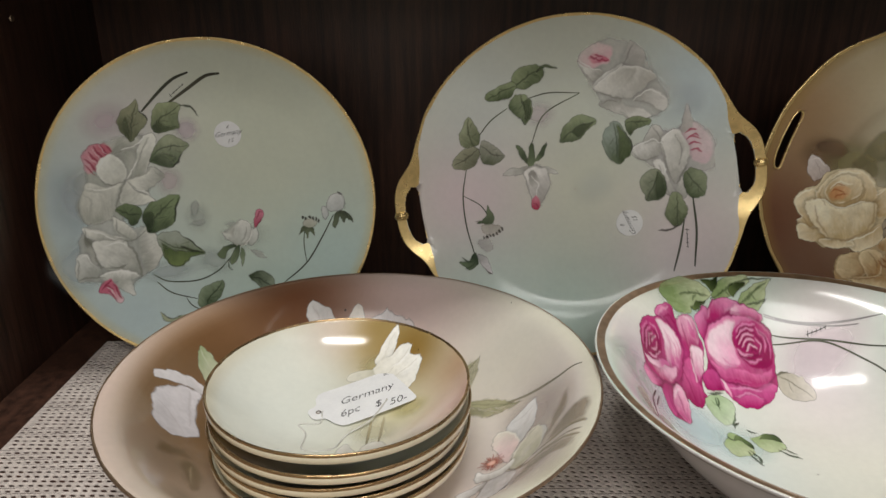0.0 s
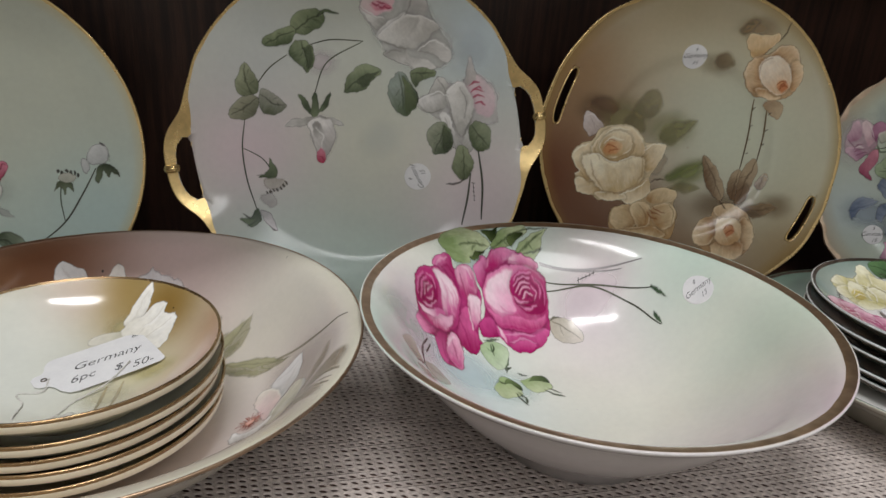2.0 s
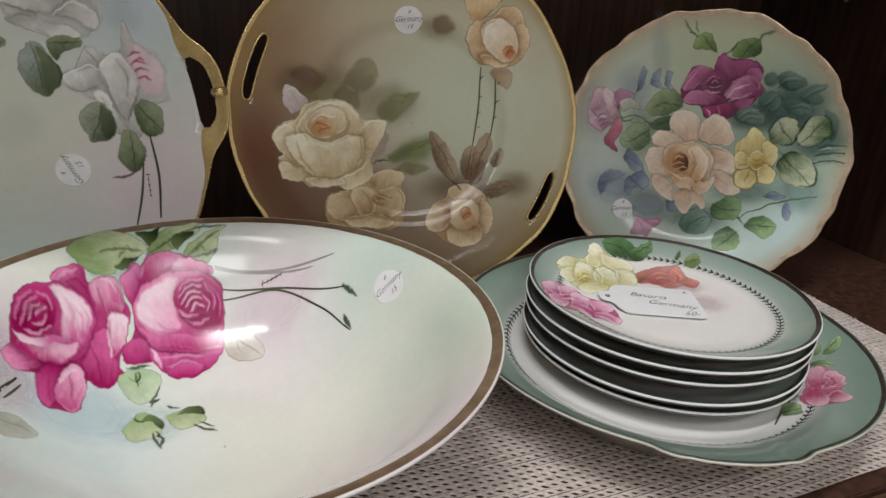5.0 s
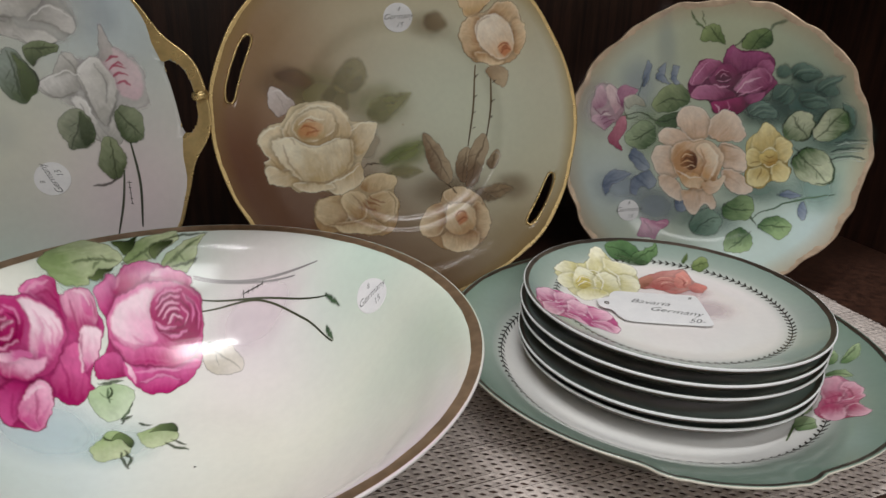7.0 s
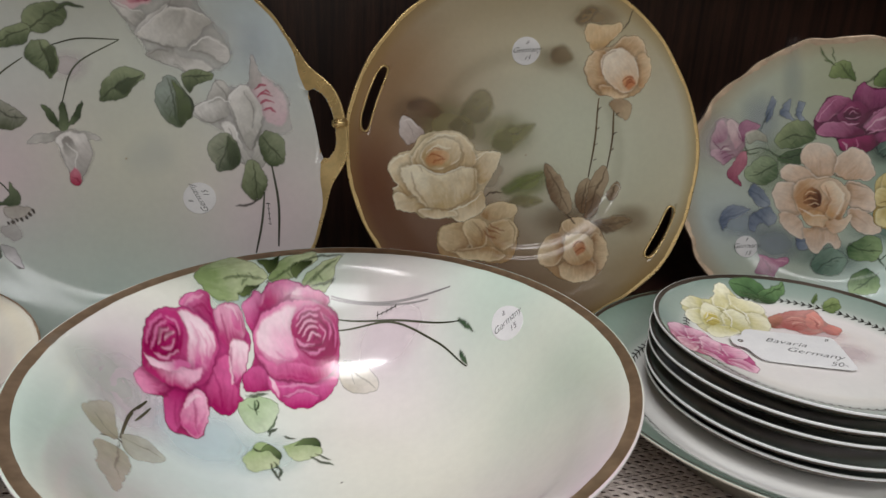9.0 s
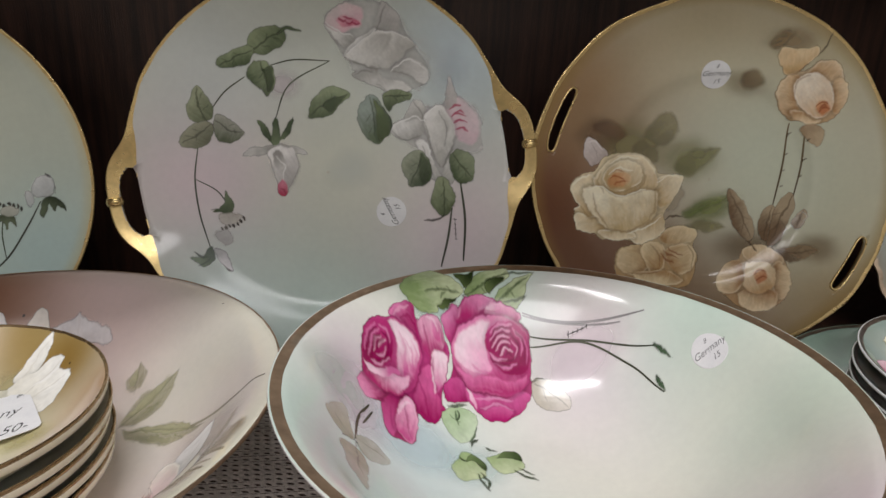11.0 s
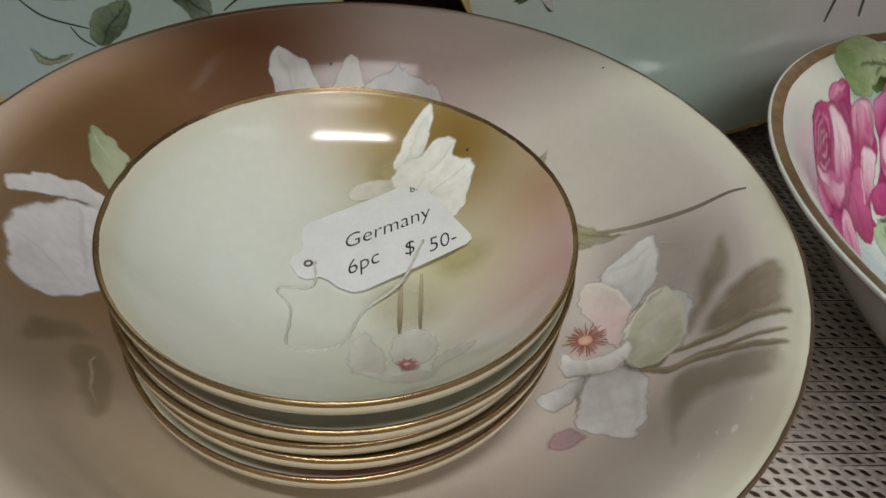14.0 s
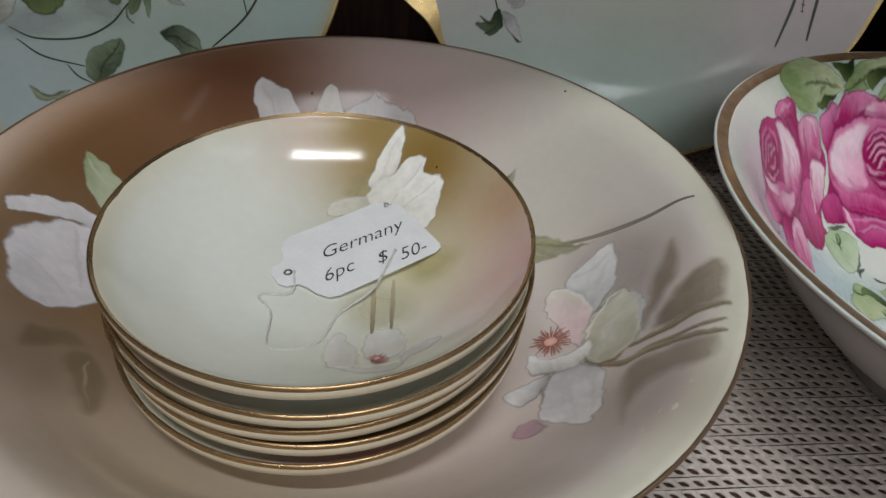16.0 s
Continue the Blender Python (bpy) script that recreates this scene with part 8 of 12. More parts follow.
bloom.stroke([(-49.4, 7.5), (-50.2, 4.6), (-50.5, 2.7)], 0.7, (44,60,39), 0.08, 0.46, soft=0.6)
bloom.stroke([(-52.4, 5.6), (-55.2, 5.8), (-56.9, 6)], 0.7, (44,60,39), 0.08, 0.46, soft=0.6)
bloom.done()
bloom = Brush(p4, "painted_leaf", 60)
bloom.shape([(-54.9, 43.1), (-55.2, 53.6), (-51.8, 61.5), (-47.9, 57.4), (-48.8, 49.3), (-51.4, 41.7)], (98,114,142), (168,180,196), ((-54.9, 43.1), (-47.9, 57.4)), soft=1.6, alpha=0.8)
bloom.stroke([(-54.9, 43.1), (-53.3, 47.7), (-47.9, 57.4)], 1, (70,86,110), 0.08, 0.55, soft=1)
bloom.shape([(-44.9, 48.8), (-43, 57.8), (-38.5, 60.5), (-37.9, 51), (-32.2, 45.6), (-39.5, 45.1)], (98,114,142), (168,180,196), ((-44.9, 48.8), (-37.9, 51)), soft=1.6, alpha=0.8)
bloom.stroke([(-44.9, 48.8), (-41.2, 51.5), (-37.9, 51)], 1, (70,86,110), 0.08, 0.55, soft=1)
bloom.shape([(-34.4, 49.6), (-34.2, 59.3), (-28.4, 58.9), (-28.9, 50.8), (-25, 46.1), (-30.1, 45)], (98,114,142), (168,180,196), ((-34.4, 49.6), (-28.9, 50.8)), soft=1.6, alpha=0.8)
bloom.stroke([(-34.4, 49.6), (-32.1, 52.2), (-28.9, 50.8)], 1, (70,86,110), 0.08, 0.55, soft=1)
bloom.shape([(-57.4, -9.4), (-53.2, -2.2), (-43.9, -10), (-39.5, -18.2), (-48.4, -20.3), (-54, -16)], (98,114,142), (168,180,196), ((-57.4, -9.4), (-39.5, -18.2)), soft=1.6, alpha=0.8)
bloom.stroke([(-57.4, -9.4), (-53.6, -9.1), (-39.5, -18.2)], 1, (70,86,110), 0.08, 0.55, soft=1)
bloom.shape([(-75, -33.5), (-71.8, -23.7), (-63.2, -20.3), (-54, -23), (-59.7, -28.7), (-67.1, -34.5), (-71, -41.8)], (98,114,142), (168,180,196), ((-75, -33.5), (-54, -23)), soft=1.6, alpha=0.8)
bloom.stroke([(-75, -33.5), (-71.4, -32.7), (-54, -23)], 1, (70,86,110), 0.08, 0.55, soft=1)
bloom.shape([(-52.1, -24.5), (-40.3, -18.2), (-34.2, -26.3), (-38.3, -33.6), (-44.4, -32), (-48.1, -39.8), (-53.4, -35)], (98,114,142), (168,180,196), ((-52.1, -24.5), (-38.3, -33.6)), soft=1.6, alpha=0.8)
bloom.stroke([(-52.1, -24.5), (-46.8, -26.6), (-38.3, -33.6)], 1, (70,86,110), 0.08, 0.55, soft=1)
bloom.shape([(-19.9, -40.4), (-14.9, -34.7), (-8.4, -40.1), (-9.8, -48), (-17.1, -48.8)], (98,114,142), (168,180,196), ((-19.9, -40.4), (-8.4, -40.1)), soft=1.6, alpha=0.8)
bloom.stroke([(-19.9, -40.4), (-16, -41.8), (-8.4, -40.1)], 1, (70,86,110), 0.08, 0.55, soft=1)
bloom.shape([(52, -28.9), (58.9, -23.6), (68.7, -28.3), (59.9, -31.4)], (98,114,142), (168,180,196), ((52, -28.9), (68.7, -28.3)), soft=1.6, alpha=0.8)
bloom.stroke([(52, -28.9), (59.5, -27.5), (68.7, -28.3)], 1, (70,86,110), 0.08, 0.55, soft=1)
bloom.shape([(65.9, -35.2), (70.5, -31.8), (73.6, -39.7), (70.8, -46.6), (65.8, -41.4)], (98,114,142), (168,180,196), ((65.9, -35.2), (73.6, -39.7)), soft=1.6, alpha=0.8)
bloom.stroke([(65.9, -35.2), (68.2, -36.6), (73.6, -39.7)], 1, (70,86,110), 0.08, 0.55, soft=1)
bloom.done()
bloom = Brush(p4, "painted_leaf", 60)
bloom.shape([(48.1, 20.4), (50.6, 28.7), (57.9, 32.4), (65.7, 30.1), (68.9, 21.9), (66.4, 13.7), (59.5, 10.7), (52, 12.5)], (80,108,68), (214,222,190), ((52.3, 13.4), (62.2, 27.9)), soft=1.0, alpha=0.92)
bloom.stroke([(67.1, 13.7), (59.7, 21.3), (53.5, 29.7)], 1.1, (49,66,42), 0.15, 0.69, soft=0.8)
bloom.stroke([(62.4, 19.3), (62.3, 22.2), (62.3, 24)], 0.7, (49,66,42), 0.08, 0.46, soft=0.6)
bloom.stroke([(60.4, 21.7), (57.8, 22.1), (56.1, 22.3)], 0.7, (49,66,42), 0.08, 0.46, soft=0.6)
bloom.stroke([(58.2, 24.3), (57.8, 26.8), (57.6, 28.4)], 0.7, (49,66,42), 0.08, 0.46, soft=0.6)
bloom.done()
bloom = Brush(p4, "painted_leaf", 60)
bloom.stroke([(66, 29.3), (68.9, 21.9), (66.6, 14.5), (60.5, 11.8)], 1.6, (62,88,58), 0.08, 0.7, soft=1.4)
bloom.stroke([(48.1, 20.4), (50.6, 28.7), (57.9, 32.4)], 1.3, (56,80,54), 0.08, 0.6, soft=1.2)
bloom.done()
bloom = Brush(p4, "painted_leaf", 60)
bloom.shape([(68.5, 17.9), (70.9, 28.5), (76.8, 35.2), (83.6, 36), (89.3, 29.7), (90, 21.5), (83.7, 15), (76.5, 12.1)], (80,108,68), (214,222,190), ((88.7, 22.6), (71.8, 23.7)), soft=1.0, alpha=0.92)
bloom.stroke([(70.7, 13.2), (77.5, 22.5), (84.8, 33.3)], 1.1, (49,66,42), 0.15, 0.69, soft=0.8)
bloom.stroke([(75.6, 20.3), (79, 20.6), (81.1, 20.6)], 0.7, (49,66,42), 0.08, 0.46, soft=0.6)
bloom.stroke([(77.8, 23.4), (77.4, 27), (77, 29.3)], 0.7, (49,66,42), 0.08, 0.46, soft=0.6)
bloom.stroke([(80, 26.6), (82.9, 27.2), (84.7, 27.6)], 0.7, (49,66,42), 0.08, 0.46, soft=0.6)
bloom.done()
bloom = Brush(p4, "painted_leaf", 60)
bloom.stroke([(84.2, 35.4), (89.3, 29.7), (89.9, 22.3), (84.3, 16.5)], 1.6, (62,88,58), 0.08, 0.7, soft=1.4)
bloom.stroke([(68.5, 17.9), (70.9, 28.5), (76.8, 35.2)], 1.3, (56,80,54), 0.08, 0.6, soft=1.2)
bloom.done()
bloom = Brush(p4, "painted_leaf", 60)
bloom.shape([(58.5, -5), (62.1, 3.6), (70.7, 8.4), (80.6, 3.1), (86, -6.5), (83.6, -17.2), (74.6, -18.6), (64.8, -15.1)], (80,108,68), (214,222,190), ((62.2, 2.8), (78.3, -14.5)), soft=1.0, alpha=0.92)
bloom.stroke([(58.6, 6.5), (69.9, -4.7), (82, -15.8)], 1.1, (49,66,42), 0.15, 0.69, soft=0.8)
bloom.stroke([(67.1, -1.3), (67.7, -5.9), (67.9, -8.8)], 0.7, (49,66,42), 0.08, 0.46, soft=0.6)
bloom.stroke([(70.6, -4.7), (74.5, -4.7), (76.9, -4.6)], 0.7, (49,66,42), 0.08, 0.46, soft=0.6)
bloom.stroke([(74.2, -8.2), (75.2, -12.2), (75.7, -14.8)], 0.7, (49,66,42), 0.08, 0.46, soft=0.6)
bloom.done()
bloom = Brush(p4, "painted_leaf", 60)
bloom.stroke([(81.2, 2.2), (86, -6.5), (83.9, -16.2), (75.7, -17.4)], 1.6, (62,88,58), 0.08, 0.7, soft=1.4)
bloom.stroke([(58.5, -5), (62.1, 3.6), (70.7, 8.4)], 1.3, (56,80,54), 0.08, 0.6, soft=1.2)
bloom.done()
bloom = Brush(p4, "painted_leaf", 60)
bloom.stroke([(81.6, 6), (89.9, 9.2), (102, 9.4)], 1.2, (70,92,84), 0.08, 0.75, soft=0.8)
bloom.stroke([(81.9, 4.1), (90.2, 7.2), (102.3, 7.4)], 0.8, (206,218,206), 0.08, 0.7, soft=0.6)
bloom.stroke([(81.1, 0.4), (92.5, 3.8), (103.8, 2.4)], 1.2, (70,92,84), 0.08, 0.75, soft=0.8)
bloom.stroke([(81.4, -1.6), (92.8, 1.8), (104.1, 0.4)], 0.8, (206,218,206), 0.08, 0.7, soft=0.6)
bloom.stroke([(83.4, 12.6), (90.7, 14.8), (102.5, 14.9)], 1.2, (70,92,84), 0.08, 0.75, soft=0.8)
bloom.stroke([(83.7, 10.6), (91, 12.8), (102.8, 13)], 0.8, (206,218,206), 0.08, 0.7, soft=0.6)
bloom.stroke([(37, -47.3), (52, -37.2), (73, -29), (88.8, -24)], 1.3, (96,126,98), 0.08, 0.85, soft=0.6)
bloom.stroke([(27.7, -37.3), (37, -47.3), (40.8, -52)], 1.1, (80,110,80), 0.08, 0.8, soft=0.6)
bloom.stroke([(-20.4, 97.4), (-17.3, 92.2), (-15.1, 88.6)], 1, (130,150,104), 0.08, 0.6)
bloom.done()
bloom = Brush(p4, "painted_leaf", 60)
bloom.shape([(14.1, -43.4), (19.5, -36), (26.7, -30.6), (35.3, -32.3), (38.6, -41.6), (34.1, -48.9), (25.6, -51.1), (17.8, -49.4)], (64,100,60), (156,184,132), ((15.9, -39.3), (38.6, -41.6)), soft=1.0, alpha=0.92)
bloom.stroke([(15.9, -39.3), (26.3, -41.7), (37.8, -41.3)], 1.1, (39,62,37), 0.15, 0.69, soft=0.8)
bloom.stroke([(23.6, -40), (25.8, -42.5), (27, -44)], 0.7, (39,62,37), 0.08, 0.46, soft=0.6)
bloom.stroke([(26.9, -40.3), (29.2, -38.5), (30.5, -37.2)], 0.7, (39,62,37), 0.08, 0.46, soft=0.6)
bloom.stroke([(30.4, -40.6), (32.6, -42.5), (33.8, -43.7)], 0.7, (39,62,37), 0.08, 0.46, soft=0.6)
bloom.done()
bloom = Brush(p4, "painted_leaf", 60)
bloom.shape([(41.6, -53.1), (46.6, -45.8), (55.7, -43.1), (63.9, -50.3), (58, -60.6), (49.8, -58.8)], (64,100,60), (156,184,132), ((42.3, -51.8), (58, -60.6)), soft=1.0, alpha=0.92)
bloom.stroke([(42.3, -51.8), (52.2, -52.2), (62.5, -50.9)], 1.1, (39,62,37), 0.15, 0.69, soft=0.8)
bloom.stroke([(49.4, -51.5), (51.5, -53.6), (52.8, -54.9)], 0.7, (39,62,37), 0.08, 0.46, soft=0.6)
bloom.stroke([(52.5, -51.4), (54.4, -49.3), (55.6, -47.9)], 0.7, (39,62,37), 0.08, 0.46, soft=0.6)
bloom.stroke([(55.7, -51.2), (57.7, -52.7), (59, -53.8)], 0.7, (39,62,37), 0.08, 0.46, soft=0.6)
bloom.done()
bloom = Brush(p4, "painted_leaf", 60)
bloom.shape([(19.3, -68.8), (22.6, -59.2), (32.2, -55.5), (38.9, -60.6), (38, -70.7), (24.2, -74.1)], (64,100,60), (156,184,132), ((38.1, -56.5), (38, -70.7)), soft=1.0, alpha=0.92)
bloom.stroke([(38.1, -56.5), (31.1, -64), (24.7, -71.5)], 1.1, (39,62,37), 0.15, 0.69, soft=0.8)
bloom.stroke([(33.5, -61.7), (30.8, -61.9), (29.1, -61.9)], 0.7, (39,62,37), 0.08, 0.46, soft=0.6)
bloom.stroke([(31.5, -64), (31.4, -66.8), (31.4, -68.5)], 0.7, (39,62,37), 0.08, 0.46, soft=0.6)
bloom.stroke([(29.3, -66.4), (27, -66.9), (25.5, -67.1)], 0.7, (39,62,37), 0.08, 0.46, soft=0.6)
bloom.done()
bloom = Brush(p4, "painted_leaf", 60)
bloom.shape([(-6.6, -56.4), (-3.4, -46.9), (6.3, -42.9), (16.1, -49.2), (15.2, -60.8), (5.1, -64.6), (-3.7, -63)], (78,110,94), (140,168,152), ((-3.5, -61.2), (9.6, -46)), soft=2, alpha=0.92)
bloom.stroke([(-1.4, -61.8), (5.7, -53.3), (13.3, -49.1)], 1.1, (48,68,58), 0.15, 0.69, soft=0.8)
bloom.stroke([(3.8, -57.4), (6.5, -57.6), (8.2, -57.8)], 0.7, (48,68,58), 0.08, 0.46, soft=0.6)
bloom.stroke([(6, -55.4), (6.3, -52.7), (6.4, -51)], 0.7, (48,68,58), 0.08, 0.46, soft=0.6)
bloom.stroke([(8.3, -53.4), (10.7, -53.3), (12.2, -53.3)], 0.7, (48,68,58), 0.08, 0.46, soft=0.6)
bloom.done()
bloom = Brush(p4, "painted_rose", 60)
bloom.shape([(-43.4, -69.6), (-41.8, -60.8), (-43.3, -54.9), (-33.3, -57), (-23.1, -54.6), (-20.8, -59.6), (-27.9, -63.8), (-29.7, -70.8), (-36, -70.6)], (126,52,92), (200,132,164), ((-34.1, -68.7), (-35.5, -55.9)), soft=1)
bloom.stroke([(-41.3, -57.3), (-34.8, -62.7), (-30.7, -69.2)], 1.2, (104,30,70), 0.08, 0.7, soft=0.8)
bloom.stroke([(-31, -58.9), (-26.9, -57.6), (-22.6, -58.1)], 1.2, (224,180,200), 0.08, 0.7, soft=0.8)
bloom.done()
bloom = Brush(p4, "painted_flower", 60)
bloom.shape([(-91, 22.5), (-89.8, 34.3), (-84.2, 43.1), (-74.9, 42.2), (-68.4, 34.5), (-63.7, 24.1), (-67.2, 14.9), (-73.6, 12.2), (-82.3, 13.6), (-89.4, 16.8)], (176,132,150), (228,206,212), ((-65.9, 18), (-87.6, 37)), soft=3, alpha=0.85)
bloom.shape([(-89.9, 27.6), (-88.3, 35.3), (-83.2, 41.5), (-78.2, 35.3), (-78.7, 26.1), (-85.1, 23)], (166,116,140), (224,192,204), ((-79.4, 24.4), (-87.7, 37.8)), soft=1.5, shade=0.15)
bloom.shape([(-80.2, 37.6), (-77.5, 42.8), (-70, 36.8), (-67.1, 27.1), (-71.3, 20.9), (-76.5, 28)], (196,154,168), (236,214,216), ((-74, 21.5), (-75.5, 40.5)), soft=1.2, shade=0.15)
bloom.shape([(-72.4, 35.8), (-67.4, 42.8), (-57, 39.6), (-59.7, 34.8), (-65.4, 30.2), (-67.7, 25.4)], (136,76,110), (190,138,164), ((-68.7, 27), (-63.8, 40.7)), soft=0.8, shade=0.15)
bloom.shape([(-69.3, 15.1), (-63.8, 21.1), (-61.5, 9.9), (-65.3, 0.2), (-62, -6), (-69.6, -3.2), (-73.7, 2), (-70.8, 9.9)], (150,66,96), (206,134,152), ((-67.4, -3.5), (-64.3, 19)), soft=0.8, shade=0.15)
bloom.shape([(-88.7, 17.7), (-83.1, 20.7), (-76.2, 18.7), (-72.1, 13.2), (-77.4, 8.5), (-84.6, 11.2)], (160,112,138), (218,186,200), ((-74.9, 15.5), (-85.8, 14.5)), soft=1.2, shade=0.1)
bloom.stroke([(-81.9, 17.4), (-79.9, 21.8), (-75.8, 23)], 1, (120,66,100), 0.08, 0.7, soft=0.6)
bloom.stroke([(-80.8, 15), (-77.8, 18.6), (-72.8, 19.1)], 1, (120,66,100), 0.08, 0.7, soft=0.6)
bloom.stroke([(-78.7, 11.8), (-74.9, 15.5), (-70.8, 16.7)], 1, (120,66,100), 0.08, 0.7, soft=0.6)
bloom.stroke([(-88, 26.1), (-84.2, 22.3), (-80.4, 19.2)], 1, (120,66,100), 0.08, 0.7, soft=0.6)
bloom.stroke([(-81.3, 19.1), (-78.1, 21.1), (-74.7, 20.6)], 0.9, (244,228,230), 0.08, 0.7, soft=0.6)
bloom.stroke([(-77.3, 41.2), (-71.5, 35), (-68, 27.9)], 0.9, (244,228,230), 0.08, 0.7, soft=0.6)
bloom.shape([(-66.4, 31.3), (-60.7, 36.4), (-52.2, 35), (-49.1, 27.8), (-56.8, 28.8), (-62.6, 25.4)], (168,168,150), (222,222,206), ((-54.5, 27.3), (-60.6, 35.2)), soft=1.2, alpha=0.8)
bloom.stroke([(-65.4, 20.6), (-53.9, 23.2), (-41, 19.2), (-30.4, 16.6)], 1.2, (90,112,76), 0.08, 0.7, soft=0.8)
bloom.stroke([(-56.1, 33.1), (-54.2, 44), (-52.9, 52.2)], 1, (96,112,112), 0.08, 0.6, soft=0.8)
bloom.stroke([(-64.9, 23.1), (-60.9, 18.4), (-54.3, 19.8)], 1.6, (84,108,70), 0.08, 0.6, soft=1)
bloom.done()
bloom = Brush(p4, "painted_rose", 60)
bloom.shape([(-20.6, 46.4), (-18.3, 55.5), (-14.7, 63.8), (-6.4, 66.3), (0.3, 63.9), (1.6, 71.8), (5.7, 77), (11.4, 73.1), (20.6, 72.8), (31, 71.3), (36.2, 65.8), (34.4, 58), (39.5, 50.4), (34, 42.4), (25.4, 37.8), (20.2, 30.5), (12.4, 27), (-0.8, 27.7), (-4.9, 34.8), (-17.3, 37.2)], (92,22,62), (134,50,98), ((17.5, 32.7), (6.9, 74.4)), soft=0.8)
bloom.shape([(1.5, 61.6), (2.3, 72.2), (6.1, 76.7), (12.9, 71.6), (22.6, 72.1), (32.7, 70.3), (35.6, 65), (28.9, 59.3), (17.7, 57.4), (10.5, 54.2)], (100,26,70), (172,92,138), ((14.9, 56.1), (14.1, 73.2)), soft=1, shade=0.2)
bloom.shape([(5.7, 64.3), (6, 75.1), (11.2, 72.3), (13.6, 63.9), (10.6, 58.2)], (112,34,78), (188,112,154), ((10.5, 59), (7.5, 75.2)), soft=1.4, alpha=0.8)
bloom.shape([(-19.8, 46.9), (-17.6, 56.8), (-11.7, 65.2), (-2.7, 65.7), (2.9, 60.1), (-1.2, 53.4), (-8.8, 50.9), (-12.1, 46.2)], (118,34,82), (198,120,160), ((-1.8, 51.8), (-14.5, 62.2)), soft=0.8, shade=0.2, rim=(214,150,182))
bloom.shape([(23.4, 60.5), (30.2, 67.8), (35.9, 63.5), (35.5, 56.5), (39.5, 50.4), (33.8, 43.6), (28.2, 49.7)], (124,42,88), (186,112,152), ((27.5, 49.6), (35.1, 61.9)), soft=0.8, shade=0.2)
bloom.shape([(11.6, 43.7), (14.2, 52.8), (21.1, 60.4), (31, 60.2), (36, 53.4), (31.2, 45.9), (22, 42.4)], (126,40,88), (202,132,168), ((31.3, 45.1), (18.4, 57.9)), soft=0.8, shade=0.2, rim=(216,160,188))
bloom.shape([(-6.1, 49), (-5.1, 58), (1.2, 63.2), (8.6, 61.3), (12.9, 53.5), (10.1, 46), (0.9, 43.8)], (150,66,112), (96,18,62), ((-5.3, 59.6), (7.5, 47.5)), soft=1, shade=0.2)
bloom.shape([(-2.4, 50.9), (-1, 57.5), (4.2, 59.4), (8, 54.8), (6.5, 49.1), (1.2, 47.9)], (66,8,40), (104,22,66), ((2.6, 48.8), (2.7, 58.5)), soft=1)
bloom.shape([(-17.4, 37.6), (-14.3, 44.8), (-3.5, 47.2), (8, 44.3), (13, 39.7), (7.3, 35.2), (-4.7, 36)], (112,24,74), (192,118,156), ((2.1, 35.7), (-8.1, 45.6)), soft=0.8, shade=0.2, rim=(210,146,178))
bloom.shape([(-3.7, 34.4), (7.1, 36.5), (17.6, 40.1), (21, 33), (13.6, 27.1), (1.7, 27.4)], (160,44,104), (108,16,66), ((4.4, 35.9), (12, 27.4)), soft=0.8, shade=0.2)
bloom.shape([(17.5, 38.4), (24.6, 43), (32.8, 45.2), (30.6, 39.4), (24.1, 35.6)], (110,28,76), (172,92,136), ((20.9, 36.2), (29.1, 44.1)), soft=0.8, shade=0.2)
bloom.stroke([(-2.1, 54.2), (0.4, 58.4), (5.2, 57.9)], 1, (206,138,174), 0.08, 0.8, soft=0.7)
bloom.stroke([(-0.8, 50.2), (3.3, 49.7), (7.5, 53.2)], 1, (206,138,174), 0.08, 0.8, soft=0.7)
bloom.stroke([(1.3, 52.8), (2.8, 55.7), (5.7, 54.7)], 0.8, (206,138,174), 0.08, 0.8, soft=0.7)
bloom.stroke([(-3.6, 47.6), (1.5, 45.5), (8.3, 47.6)], 1.1, (220,160,190), 0.08, 0.8, soft=0.7)
bloom.stroke([(12.9, 42.6), (18.8, 50.7), (29.1, 53.7)], 1.3, (230,190,210), 0.08, 0.8, soft=0.7)
bloom.stroke([(14.1, 39.8), (22.1, 44.4), (30.1, 47.4)], 1.1, (214,150,182), 0.08, 0.8, soft=0.7)
bloom.stroke([(-17.8, 46.6), (-15, 55), (-9.9, 63.3)], 0.9, (220,160,190), 0.08, 0.8, soft=0.7)
bloom.stroke([(-0.7, 33), (2, 30.7), (3.2, 27.9)], 1, (228,180,204), 0.08, 0.8, soft=0.7)
bloom.stroke([(7.7, 35.3), (9.7, 32.1), (9.5, 28)], 0.9, (206,120,166), 0.08, 0.8, soft=0.7)
bloom.stroke([(-8.7, 50.5), (-4.6, 54.8), (-3.1, 60.5)], 1.2, (70,10,44), 0.08, 0.6, soft=1)
bloom.stroke([(10.3, 44.4), (14.7, 52), (20, 58)], 1.2, (70,10,44), 0.08, 0.6, soft=1)
bloom.stroke([(-3.4, 35.3), (7, 37.7), (17.1, 40.8)], 1.2, (70,10,44), 0.08, 0.6, soft=1)
bloom.stroke([(10.4, 55), (16.8, 58.6), (24.9, 60.6)], 1.2, (70,10,44), 0.08, 0.6, soft=1)
bloom.stroke([(26, 43.9), (32.7, 46), (37.3, 50.3)], 1.2, (70,10,44), 0.08, 0.6, soft=1)
bloom.done()
bloom = Brush(p4, "painted_flower", 60)
